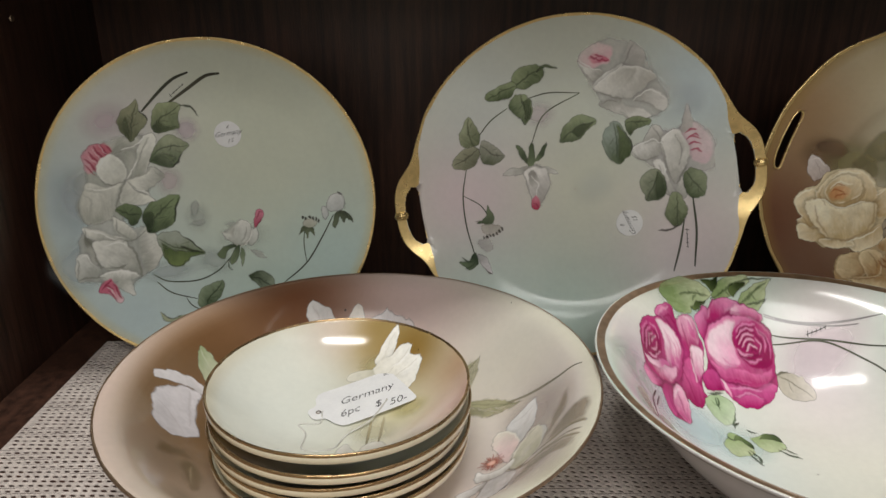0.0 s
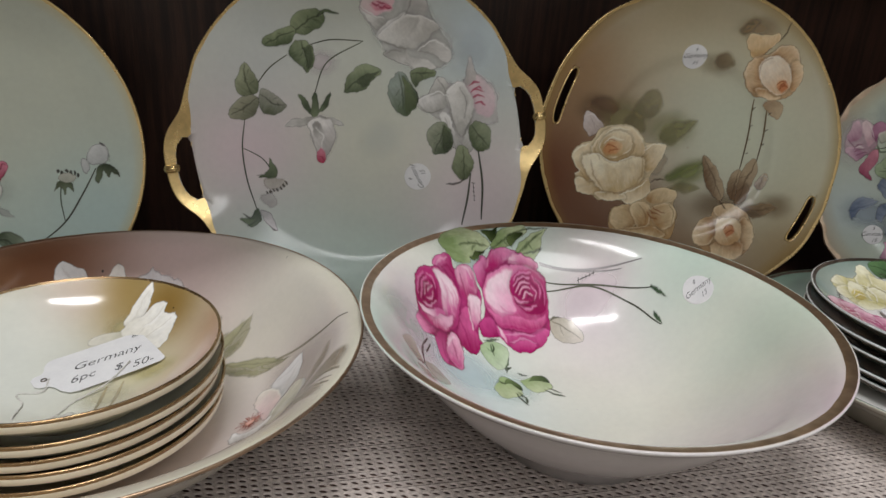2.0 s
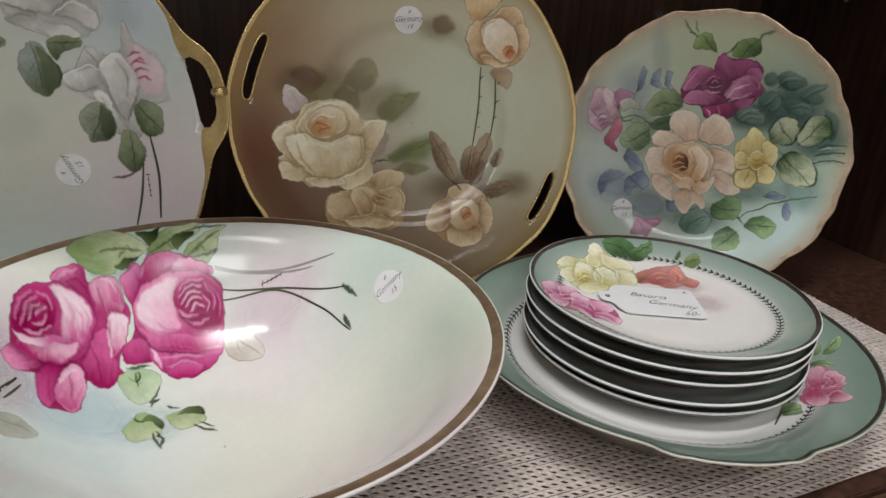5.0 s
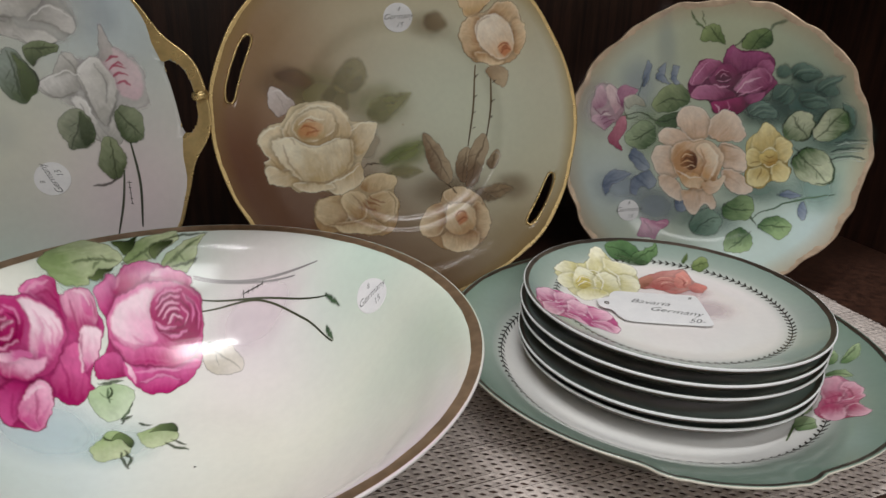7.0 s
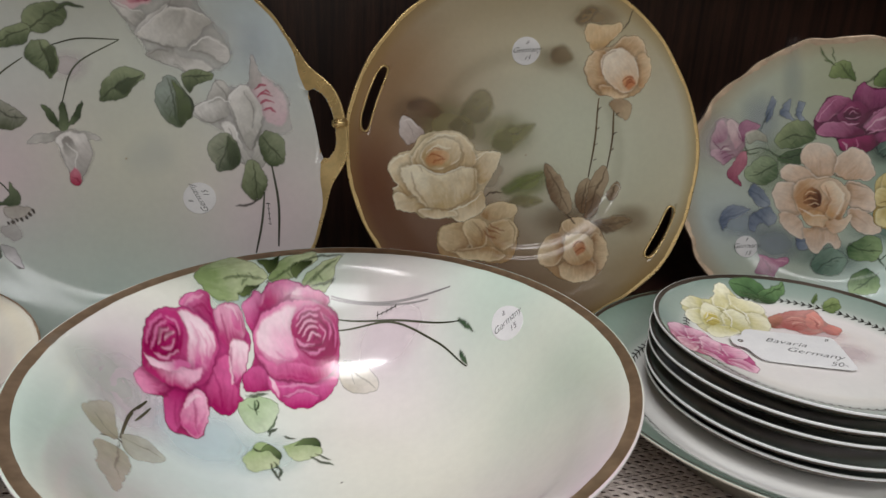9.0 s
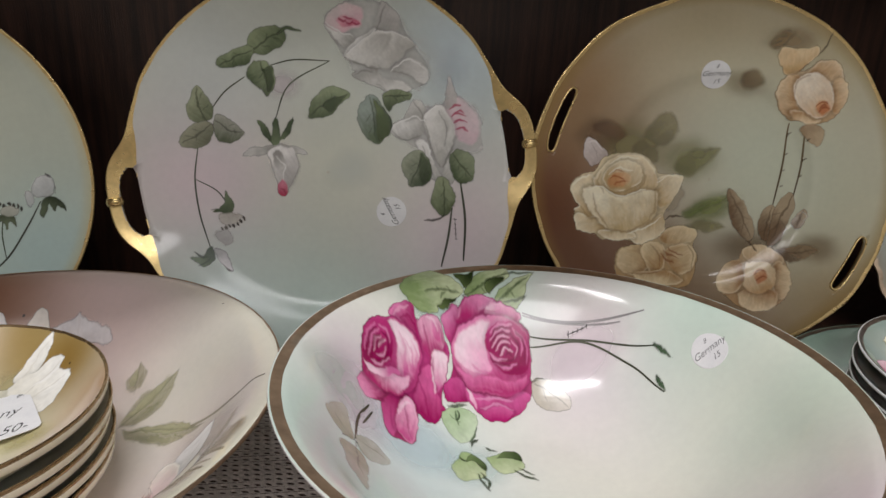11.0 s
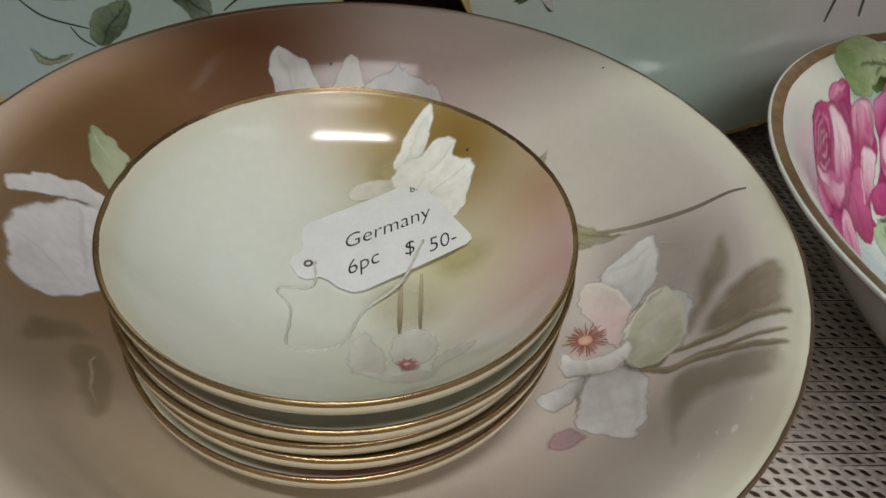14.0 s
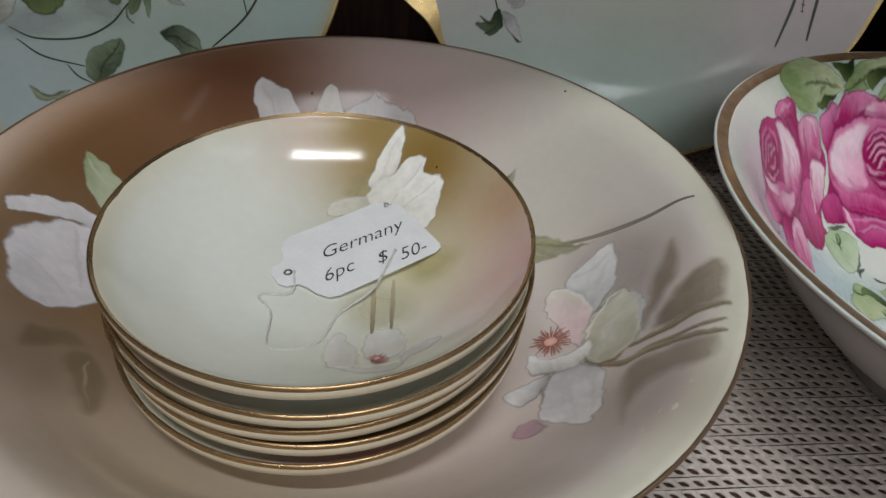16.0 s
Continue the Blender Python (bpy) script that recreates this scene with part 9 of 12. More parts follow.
bloom.shape([(-24.4, 14.6), (-26.4, 23.2), (-22, 30.2), (-14.2, 32), (-6.2, 29.3), (-1, 21), (-1.1, 9.8), (-8.6, 5.8), (-17, 8.5)], (206,170,136), (240,222,204), ((-7.8, 3.3), (-17.2, 30.1)), soft=0.8, rim=(248,236,222), shade=0.3)
bloom.stroke([(-10.2, 10.1), (-12.1, 18.7)], 1.6, (190,150,118), 0.08, 0.4, soft=1.8)
bloom.shape([(-1.8, 12.2), (-2, 22.2), (3.1, 28.8), (11.2, 29.8), (19.1, 24.2), (24.1, 14.3), (21.2, 7.5), (13.3, 6.8), (5.3, 7)], (206,170,136), (240,222,204), ((4.1, 4.4), (13.5, 27.5)), soft=0.8, rim=(248,236,222), shade=0.3)
bloom.stroke([(6.5, 10.2), (11.1, 17.6)], 1.6, (190,150,118), 0.08, 0.4, soft=1.8)
bloom.shape([(-37.9, 5), (-35.5, 11.6), (-28, 14.3), (-21.1, 11.5), (-12.3, 6.3), (-15.2, -2.3), (-25.9, -1.6)], (206,170,136), (240,222,204), ((-14.6, -0.6), (-34.8, 9.5)), soft=0.8, rim=(248,236,222), shade=0.3)
bloom.stroke([(-19.6, 1.9), (-25.4, 4.7)], 1.6, (190,150,118), 0.08, 0.4, soft=1.8)
bloom.shape([(-40.4, -7.9), (-36.9, 0.5), (-26, -0.7), (-18.2, -9.8), (-18.7, -21.4), (-26.9, -25.6), (-36.1, -18.7)], (206,170,136), (240,222,204), ((-18.1, -11.1), (-37.4, -8.5)), soft=0.8, rim=(248,236,222), shade=0.3)
bloom.stroke([(-22.9, -10.4), (-28.3, -10.3)], 1.6, (190,150,118), 0.08, 0.4, soft=1.8)
bloom.shape([(6.4, 5.4), (17.6, 5.1), (26.8, -1.2), (30.5, -10), (24.9, -15.2), (14.3, -14), (8.4, -6.2)], (206,170,136), (240,222,204), ((6.2, -4.7), (27.8, -5.3)), soft=0.8, rim=(248,236,222), shade=0.3)
bloom.stroke([(11.6, -4.8), (20.5, -5.7)], 1.6, (190,150,118), 0.08, 0.4, soft=1.8)
bloom.shape([(11.4, -13.5), (22.4, -14.5), (30.2, -19.3), (35.7, -26.7), (29.8, -30.3), (20.6, -29.5), (14.2, -24.2)], (206,170,136), (240,222,204), ((9.3, -15.3), (32.6, -27.5)), soft=0.8, rim=(248,236,222), shade=0.3)
bloom.stroke([(15.2, -18.4), (24.6, -23.3)], 1.6, (190,150,118), 0.08, 0.4, soft=1.8)
bloom.shape([(-34.4, -22), (-23.1, -22.6), (-13.8, -30.8), (-10, -37.7), (-18.7, -39.9), (-29.7, -32.7)], (206,170,136), (240,222,204), ((-15.7, -22.8), (-26.3, -35.9)), soft=0.8, rim=(248,236,222), shade=0.3)
bloom.stroke([(-18.3, -26), (-20.7, -31.3)], 1.6, (190,150,118), 0.08, 0.4, soft=1.8)
bloom.shape([(-15.9, -33.1), (-7.8, -29.7), (5, -31), (11, -41.6), (7.9, -45.3), (1.8, -39.9), (-3.1, -49.1), (-10, -46.3)], (206,170,136), (240,222,204), ((-3.4, -28.5), (-1, -46.2)), soft=0.8, rim=(248,236,222), shade=0.3)
bloom.stroke([(-2.8, -32.9), (-0.7, -39.8)], 1.6, (190,150,118), 0.08, 0.4, soft=1.8)
bloom.shape([(-26.3, -5), (-22.9, 3.8), (-12.8, 7.1), (-0.3, 6.9), (9.3, -1), (11.1, -13.9), (5.9, -25.4), (-3.5, -31), (-14.6, -27.4), (-22.6, -17)], (198,150,104), (238,216,188), ((-10.9, -15.5), (2.3, 5.9)), soft=1, shade=0.3, rim=(244,228,206))
bloom.shape([(-9.1, 0.7), (-1.6, 4.7), (6.7, -2.9), (7.5, -13.8), (2.4, -23.6), (-3, -19.9), (-2, -9.6)], (214,168,118), (244,226,200), ((-5.3, -15), (5.3, -3.9)), soft=0.9, shade=0.2, rim=(248,236,216))
bloom.shape([(-19.2, -21.4), (-10.6, -18), (-1, -22.3), (-3.2, -30.1), (-13.4, -27.7)], (204,158,108), (240,216,182), ((-9.8, -18), (-9.9, -29.1)), soft=0.9, shade=0.2)
bloom.shape([(-2.2, -25.8), (6.1, -21.6), (14.5, -18.2), (12, -28.6), (4.5, -32.8)], (210,172,136), (242,224,200), ((0.2, -25.5), (11, -27)), soft=1, shade=0.2)
bloom.shape([(-20.2, -10.4), (-18.3, -3.5), (-13, -0.5), (-7.4, -5.9), (-7, -14.3), (-13.2, -16.6)], (96,52,26), (178,124,78), ((-10, -10.3), (-19.6, -6.1)), soft=1)
bloom.stroke([(-18.6, -6.9), (-14.9, -4), (-10.7, -5.3)], 1.2, (236,206,166), 0.08, 0.85, soft=0.8)
bloom.stroke([(-18.8, -12), (-15.1, -9.1), (-10, -10.3)], 1.1, (226,186,140), 0.08, 0.8, soft=0.8)
bloom.stroke([(-15.9, -15.1), (-12.1, -13.1), (-7.9, -13.5)], 1, (236,206,166), 0.08, 0.8, soft=0.8)
bloom.stroke([(-18.3, -9.4), (-15.4, -7), (-11.2, -7.5)], 0.8, (80,40,20), 0.08, 0.8, soft=0.8)
bloom.stroke([(-12.6, -3), (-8.6, -8.5), (-8.5, -15.3)], 1.1, (74,36,18), 0.08, 0.7, soft=0.8)
bloom.stroke([(-5.9, 1), (-1.6, -9.6), (-3.7, -20.8)], 1.2, (166,112,70), 0.08, 0.6, soft=0.8)
bloom.stroke([(-0.5, 3.1), (6.3, -5.5), (5, -19.1)], 1, (250,240,224), 0.08, 0.7, soft=0.8)
bloom.stroke([(-20.6, -16.4), (-12.7, -20.8), (-2.8, -21.6)], 1, (250,238,218), 0.08, 0.7, soft=0.8)
bloom.stroke([(5.7, 4.5), (12.9, 4.3), (21.2, 1.7)], 1, (84,74,60), 0.08, 0.45, soft=0.8)
bloom.stroke([(10.7, -13.5), (18.6, -12.8), (26, -14.6)], 1, (84,74,60), 0.08, 0.45, soft=0.8)
bloom.stroke([(-2.4, 10.5), (1.9, 8.4), (7.8, 6.3)], 1.1, (150,110,80), 0.08, 0.5, soft=0.8)
bloom.stroke([(-17.2, 6.8), (-10.6, 5.6), (-2.7, 7.1)], 1, (150,110,80), 0.08, 0.5, soft=0.8)
bloom.done()
bloom = Brush(p4, "painted_flower", 60)
bloom.shape([(25.8, 0.4), (25.4, 8.7), (31, 15.7), (34.7, 22.2), (41.7, 21.9), (46.8, 16.6), (54.6, 11.1), (58.4, 3.2), (56.6, -5.1), (59, -11.1), (54.8, -18.6), (46.7, -18.9), (40, -26.3), (31.1, -22.5), (27.4, -16.2), (28.1, -7.7)], (186,162,92), (232,216,150), ((43.2, -3.1), (31.9, 15)), soft=0.8, shade=0.3)
bloom.shape([(29.6, 4), (30.5, 14), (35.5, 21.8), (42.7, 20.8), (46.8, 13.7), (43.5, 5.2), (36.3, 1.3)], (196,168,92), (240,228,170), ((41, 0.9), (35.9, 19.4)), soft=0.8, rim=(246,238,190), shade=0.25)
bloom.shape([(45.2, 9.5), (49.1, 13.9), (55.5, 9.6), (58.1, 2.4), (55.8, -4.4), (47.6, -1.8)], (196,168,92), (240,228,170), ((44.3, -0.5), (55.7, 6.3)), soft=0.8, rim=(246,238,190), shade=0.25)
bloom.shape([(45.3, -7), (51.1, -4), (58.1, -10), (54.8, -18.6), (46.9, -17.7)], (196,168,92), (240,228,170), ((44.3, -5.4), (55.1, -15.2)), soft=0.8, rim=(246,238,190), shade=0.25)
bloom.shape([(29.5, -11.8), (37.1, -9.4), (44.6, -12.9), (42.3, -23.1), (35.4, -24.7), (29.8, -19.3)], (196,168,92), (240,228,170), ((41.5, -7.4), (35, -22.2)), soft=0.8, rim=(246,238,190), shade=0.25)
bloom.shape([(26.3, -0.4), (30.3, 4.1), (38, -0.2), (37.6, -7.7), (29.2, -9.3)], (196,168,92), (240,228,170), ((41.7, -4), (28.1, -1.9)), soft=0.8, rim=(246,238,190), shade=0.25)
bloom.shape([(36.4, 0.5), (42.1, 4.3), (47.9, 1.5), (48.3, -5.9), (42.5, -8.9), (37.3, -6.1)], (226,206,130), (176,140,66), ((37.7, 2.3), (46.9, -6.9)), soft=1, shade=0.2)
bloom.stroke([(38.5, -3.5), (42.8, -5.6), (47.1, -3.5)], 1, (140,104,44), 0.08, 0.7, soft=0.7)
bloom.stroke([(39.6, -0.1), (42.9, -1.4), (45.7, 0.5)], 1, (140,104,44), 0.08, 0.7, soft=0.7)
bloom.stroke([(36.9, -18.6), (38.5, -13.5), (37.2, -10.2)], 1, (140,104,44), 0.08, 0.7, soft=0.7)
bloom.stroke([(29.7, -7.6), (34.1, -5.5), (37.3, -6.1)], 1, (140,104,44), 0.08, 0.7, soft=0.7)
bloom.stroke([(36.9, 2.2), (41.2, 5), (46.9, 3.1)], 1, (250,244,206), 0.08, 0.75, soft=0.7)
bloom.stroke([(39.1, -7.6), (44, -8.8), (48.3, -5.9)], 1, (250,244,206), 0.08, 0.75, soft=0.7)
bloom.done()
sticker(p4, -52.4, -50.6, 8.2, [("Germany", 0, 0.6, 5.9), ("8", 0.5, 5.4, 4), ("15", 0.5, -5, 5)], 10)
# painting in the large bowl with pink roses
wash(b2, [(-46.5, 94.3, 24, 16, 0, (198,222,216), .55), (-60.9, 28.2, 34, 24, 0, (206,226,232), .6), (-90, 29.2, 20, 30, 0, (226,210,220), .6), (-98.8, 29, 22, 18, 0, (208,216,208), .5), (37.2, 78.4, 36, 20, 10, (236,220,228), .5), (-31, 23.9, 24, 20, 0, (206,226,222), .5)])
bloom = Brush(b2, "painted_leaf", 60)
bloom.shape([(-65.6, 98.6), (-59.3, 108), (-48, 115.1), (-36.5, 112.7), (-29.2, 108.8), (-27.9, 105), (-34.8, 100.3), (-42.9, 97.2), (-45, 93.4), (-54.1, 90.7), (-60.7, 92.2)], (140,162,108), (206,216,176), ((-59.4, 97.9), (-31.2, 106.6)), soft=0.9)
bloom.stroke([(-29.7, 104.8), (-40, 104.1), (-51.3, 100.3)], 1.4, (74,92,54), 0.08, 0.7, soft=1)
bloom.stroke([(-35.2, 104), (-37.2, 106.6)], 1, (70,88,52), 0.08, 0.6, soft=0.7)
bloom.stroke([(-38.5, 103.4), (-41.6, 100.5)], 1, (70,88,52), 0.08, 0.6, soft=0.7)
bloom.stroke([(-41.8, 102.7), (-44.1, 104.7)], 1, (70,88,52), 0.08, 0.6, soft=0.7)
bloom.done()
bloom = Brush(b2, "painted_leaf", 60)
bloom.shape([(-27.8, 105.6), (-23.5, 112.1), (-15, 117.4), (-2, 121.3), (0.5, 115.7), (-7.7, 111.1), (-16.4, 106), (-22.7, 104.2)], (140,162,108), (206,216,176), ((-26, 105.8), (-1.8, 117.8)), soft=0.9)
bloom.stroke([(-28.1, 103.5), (-16.4, 111), (-0.4, 118.4)], 1.4, (74,92,54), 0.08, 0.7, soft=1)
bloom.stroke([(-21.4, 107.4), (-18.6, 110.6)], 1, (70,88,52), 0.08, 0.6, soft=0.7)
bloom.stroke([(-17.3, 109.6), (-14.5, 107.5)], 1, (70,88,52), 0.08, 0.6, soft=0.7)
bloom.stroke([(-13.2, 111.8), (-10, 114.4)], 1, (70,88,52), 0.08, 0.6, soft=0.7)
bloom.done()
bloom = Brush(b2, "painted_leaf", 60)
bloom.shape([(-9.7, 106.2), (-2.7, 110.9), (5.6, 115.3), (15.7, 117.2), (10.9, 111.8), (8.6, 106.1), (3.5, 102.6), (-3.9, 103.8)], (140,162,108), (206,216,176), ((-8.7, 105), (12.7, 115)), soft=0.9)
bloom.stroke([(-8, 105), (1.5, 109.7), (13.6, 116.2)], 1.4, (74,92,54), 0.08, 0.7, soft=1)
bloom.stroke([(-2.8, 107.6), (0.2, 110.4)], 1, (70,88,52), 0.08, 0.6, soft=0.7)
bloom.stroke([(0.4, 109.3), (3.2, 106.8)], 1, (70,88,52), 0.08, 0.6, soft=0.7)
bloom.stroke([(3.7, 111), (6.9, 113.2)], 1, (70,88,52), 0.08, 0.6, soft=0.7)
bloom.done()
bloom = Brush(b2, "painted_leaf", 60)
bloom.shape([(-44.6, 96.7), (-38.6, 100.8), (-31.8, 101.7), (-34.9, 99.1), (-40.8, 96.5)], (60,72,40), (104,120,74), ((-34.8, 100.3), (-42.9, 97.2)), soft=1)
bloom.shape([(-15.2, 111), (-11.7, 113.6), (-4.5, 116), (-2.2, 114.6), (-8.5, 110.1), (-12.6, 107.1)], (58,70,40), (104,120,74), ((-3.5, 114.7), (-13.7, 108.5)), soft=1)
bloom.shape([(-32.8, 114.4), (-25.6, 115.8), (-19.3, 118.4), (-21.7, 112.2), (-27, 107.6), (-29.6, 110.3)], (50,64,36), (96,112,66), ((-25, 115.2), (-27.5, 108.6)), soft=1)
bloom.stroke([(-3.6, 105.4), (5.3, 105.7), (10, 106.4)], 1.2, (70,86,50), 0.08, 0.6, soft=0.8)
bloom.stroke([(-4.5, 116.6), (5.3, 117.9), (16.4, 117.7)], 1.1, (70,86,50), 0.08, 0.6, soft=0.8)
bloom.done()
bloom = Brush(b2, "painted_leaf", 60)
bloom.shape([(8.1, 74.3), (15.5, 74.1), (24.6, 68.1), (27.7, 58), (20.4, 57.2), (11.4, 60.5), (7.2, 66.4)], (196,188,172), (218,210,200), ((10, 72.2), (22.7, 59.6)))
bloom.stroke([(7.9, 73.8), (11.5, 74.4), (15.5, 74.1)], 1.3, (80,78,60), 0.08, .8)
bloom.stroke([(8.5, 73.1), (16.1, 68.4), (25.7, 57.9)], .7, (96,92,76), 0.08, .7)
bloom.stroke([(13.4, 70.2), (14, 66.9), (14.7, 63.6)], .6, (96,92,76), 0.08, .6)
bloom.done()
bloom = Brush(b2, "painted_leaf", 60)
bloom.shape([(-45.3, 50.3), (-39.4, 56.4), (-30.2, 57.5), (-24.6, 53.4), (-28.6, 41.9), (-35.1, 37), (-41.7, 40.3)], (178,200,160), (204,218,190), ((-40.7, 52.2), (-31.9, 39.7)))
bloom.stroke([(-37.7, 55.5), (-37.6, 51.2), (-36.2, 47.5)], 1.2, (60,84,52), 0.08, .8)
bloom.stroke([(-41.6, 52.1), (-38.3, 50.1), (-34.8, 49.7)], .7, (60,84,52), 0.08, .7)
bloom.stroke([(-30.9, 38.4), (-28.5, 43.1), (-25.4, 47.9)], 1.0, (60,84,52), 0.08, .8)
bloom.done()
bloom = Brush(b2, "painted_leaf", 60)
bloom.shape([(-102.1, 5.4), (-98.8, 13.2), (-94.3, 17.1), (-92.1, 10.5), (-91, 1.7), (-95, -2.2), (-98.7, -0.9)], (186,180,152), (204,198,180), ((-94, 5.5), (-99.3, 10.1)), alpha=.6)
bloom.stroke([(-90.8, 1.9), (-95, 3.4), (-98.6, 7.1)], .6, (96,90,74), 0.08, .6)
bloom.done()
bloom = Brush(b2, "painted_leaf", 60)
bloom.shape([(-95.9, -8.7), (-91.7, -3.1), (-86.7, -3.8), (-84.4, -15.5), (-85.1, -32.6), (-89, -30.4), (-93.3, -20.9)], (182,176,146), (204,198,178), ((-91.7, -4.1), (-85.1, -19.6)), alpha=.6)
bloom.stroke([(-90.2, 2.8), (-89.1, -9.6), (-85.9, -22.1)], .6, (96,90,74), 0.08, .6)
bloom.done()
bloom = Brush(b2, "painted_leaf", 60)
bloom.shape([(-90.3, 5.3), (-84.2, 10.4), (-78.3, 10.2), (-73.3, 6), (-81.1, -2.3), (-87.2, -2.6)], (192,192,172), (208,208,194), ((-88.8, 4.9), (-76.6, 6.5)), alpha=.6)
bloom.stroke([(-90.2, 3.6), (-83.3, 6.4), (-75.4, 6.8)], .6, (96,90,74), 0.08, .6)
bloom.done()
stem(b2, [(-90.2, 2.8), (-88.7, 18.7), (-83.6, 31.3)], 1.1, (84,80,60))
stem(b2, [(-86.7, 17.5), (-82, 29)], 0.8, (84,80,60))
stem(b2, [(-95.8, -2.7), (-90.8, 1.9), (-85, -3.5)], 0.7, (84,84,64))
stem(b2, [(7.9, 92.3), (41.8, 83.3), (73, 65.2)], 0.8, (84,88,68))
stem(b2, [(7.1, 87.9), (38.4, 83.9), (60.1, 64.7), (71.5, 43.8)], 0.85, (84,86,66))
stem(b2, [(6.6, 100.6), (46.6, 89.1), (71.6, 81.1)], 0.8, (180,176,176))
stem(b2, [(6.5, 99.8), (33.2, 92.4), (59.4, 83.1)], 0.7, (190,186,186))
leaf(b2, 72.1, 67, 78.9, 55.1, 2.4, "deep")
leaf(b2, 70.1, 53.9, 71.7, 43.5, 2.4, "deep")
bloom = Brush(b2, "painted_rose", 60)
bloom.shape([(-87.8, 55.8), (-85.8, 66.9), (-78.4, 76), (-71.3, 80.1), (-71.9, 84.5), (-66.9, 89.3), (-58.2, 91.6), (-56.5, 87), (-50.5, 91.2), (-43, 91.9), (-40.4, 86), (-38.2, 80.4), (-40.6, 69.2), (-43.8, 59.2), (-43.1, 53.3), (-48.6, 45.3), (-54.1, 43), (-58.5, 44.7), (-59.6, 31.4), (-63.2, 26.5), (-73.2, 23.1), (-77.1, 28.3), (-77.7, 37.6), (-83.8, 35), (-88.3, 37.9), (-86.1, 45.3)], (176,40,106), (196,66,132), ((-73.5, 42.7), (-62.7, 84.3)), soft=0.8)
bloom.shape([(-56.6, 86.6), (-50.5, 91), (-43, 91.9), (-40.1, 86), (-42.7, 79.2), (-48.3, 75.3), (-52.4, 75.2), (-55, 81.4)], (186,52,118), (238,176,204), ((-46.6, 77.2), (-50.6, 90)), soft=1, shade=0.15, rim=(242,194,216))
bloom.shape([(-49.3, 75.4), (-43.7, 79.8), (-39, 78.4), (-41.6, 67), (-45.8, 60.9), (-48, 65.1)], (250,222,233), (214,104,160), ((-45.1, 75.9), (-44, 63.4)), soft=1, shade=0.2)
bloom.shape([(-55.1, 65.2), (-49.7, 71.6), (-47.2, 62.9), (-44, 55.6), (-48.6, 45.3), (-54.1, 43), (-58.8, 48.6), (-59.5, 55.6)], (214,96,154), (160,26,92), ((-50.5, 66.8), (-53.1, 44.6)), soft=1, shade=0.2)
bloom.shape([(-48.5, 90.3), (-43.8, 89.3), (-42.3, 83.3), (-46.1, 82.6), (-48.4, 85.9)], (204,76,140), (224,136,180), ((-42.7, 84), (-46.9, 90)), soft=1.2, alpha=0.8)
bloom.stroke([(-53, 86.3), (-50.9, 81.5), (-49.8, 76.6)], 1.3, (150,18,86), 0.08, 0.55, soft=1.2)
bloom.stroke([(-48.4, 74.8), (-47.9, 67.7), (-45.7, 61.4)], 1.3, (150,18,86), 0.08, 0.55, soft=1.2)
bloom.stroke([(-56.3, 62.2), (-54.2, 55.3), (-52.6, 45.9)], 1.3, (150,18,86), 0.08, 0.55, soft=1.2)
bloom.stroke([(-43.7, 90.1), (-41.5, 85.7), (-41, 80.1)], 1.3, (150,18,86), 0.08, 0.55, soft=1.2)
bloom.stroke([(-49.2, 70.7), (-47.5, 65.3), (-47.4, 59.9)], 1.2, (250,220,232), 0.08, 0.7, soft=1)
bloom.stroke([(-50.6, 90), (-46.9, 90), (-44.6, 87)], 1.2, (250,220,232), 0.08, 0.7, soft=1)
bloom.shape([(-72, 80.3), (-70.9, 85.5), (-66.4, 89.5), (-58.2, 91.6), (-57, 84.7), (-54.3, 77.2), (-59, 81.4), (-65.4, 81)], (166,30,98), (226,130,178), ((-58.8, 84), (-70, 86)), soft=0.9, shade=0.2)
bloom.stroke([(-70.1, 81.2), (-66, 86.6), (-60.9, 89.1)], 1.4, (240,180,206), 0.08, 0.6, soft=1.2)
bloom.stroke([(-66.2, 82.2), (-61.1, 85.5), (-57.3, 83.3)], 1.2, (146,16,82), 0.08, 0.6, soft=1)
bloom.shape([(-88.3, 37.9), (-86.5, 45), (-82.4, 46.1), (-77.8, 45.9), (-75.7, 42.5), (-80.2, 37.5), (-84.6, 34.3)], (176,44,110), (232,144,186), ((-78.2, 46), (-87.1, 37.3)), soft=0.9, shade=0.2)
bloom.shape([(-77.7, 37), (-73.5, 45), (-67.7, 49.5), (-69.5, 39.5), (-69.9, 29.8), (-72.8, 23.5), (-76.6, 27.4)], (172,34,104), (204,80,144), ((-69.5, 45.1), (-75.8, 26.2)), soft=0.9, shade=0.25)
bloom.shape([(-70.4, 30.1), (-69.5, 41.7), (-65.8, 49.9), (-60.7, 50.4), (-59, 42.6), (-59.8, 31.9), (-63.2, 26.5), (-67.2, 26)], (196,62,132), (240,178,206), ((-67.7, 26.4), (-64.5, 47.9)), soft=0.9, shade=0.3, rim=(244,196,216))
bloom.stroke([(-65.9, 47.2), (-64.6, 39.6), (-63.2, 29.2)], 1.2, (150,20,88), 0.08, 0.5, soft=1.1)
bloom.stroke([(-73.5, 39.8), (-73.4, 32.3), (-71.6, 26.8)], 1.2, (150,20,88), 0.08, 0.5, soft=1.1)
bloom.stroke([(-68.7, 38.9), (-65.9, 46.1), (-62.2, 47.5)], 1.4, (250,222,233), 0.08, 0.6, soft=1.2)
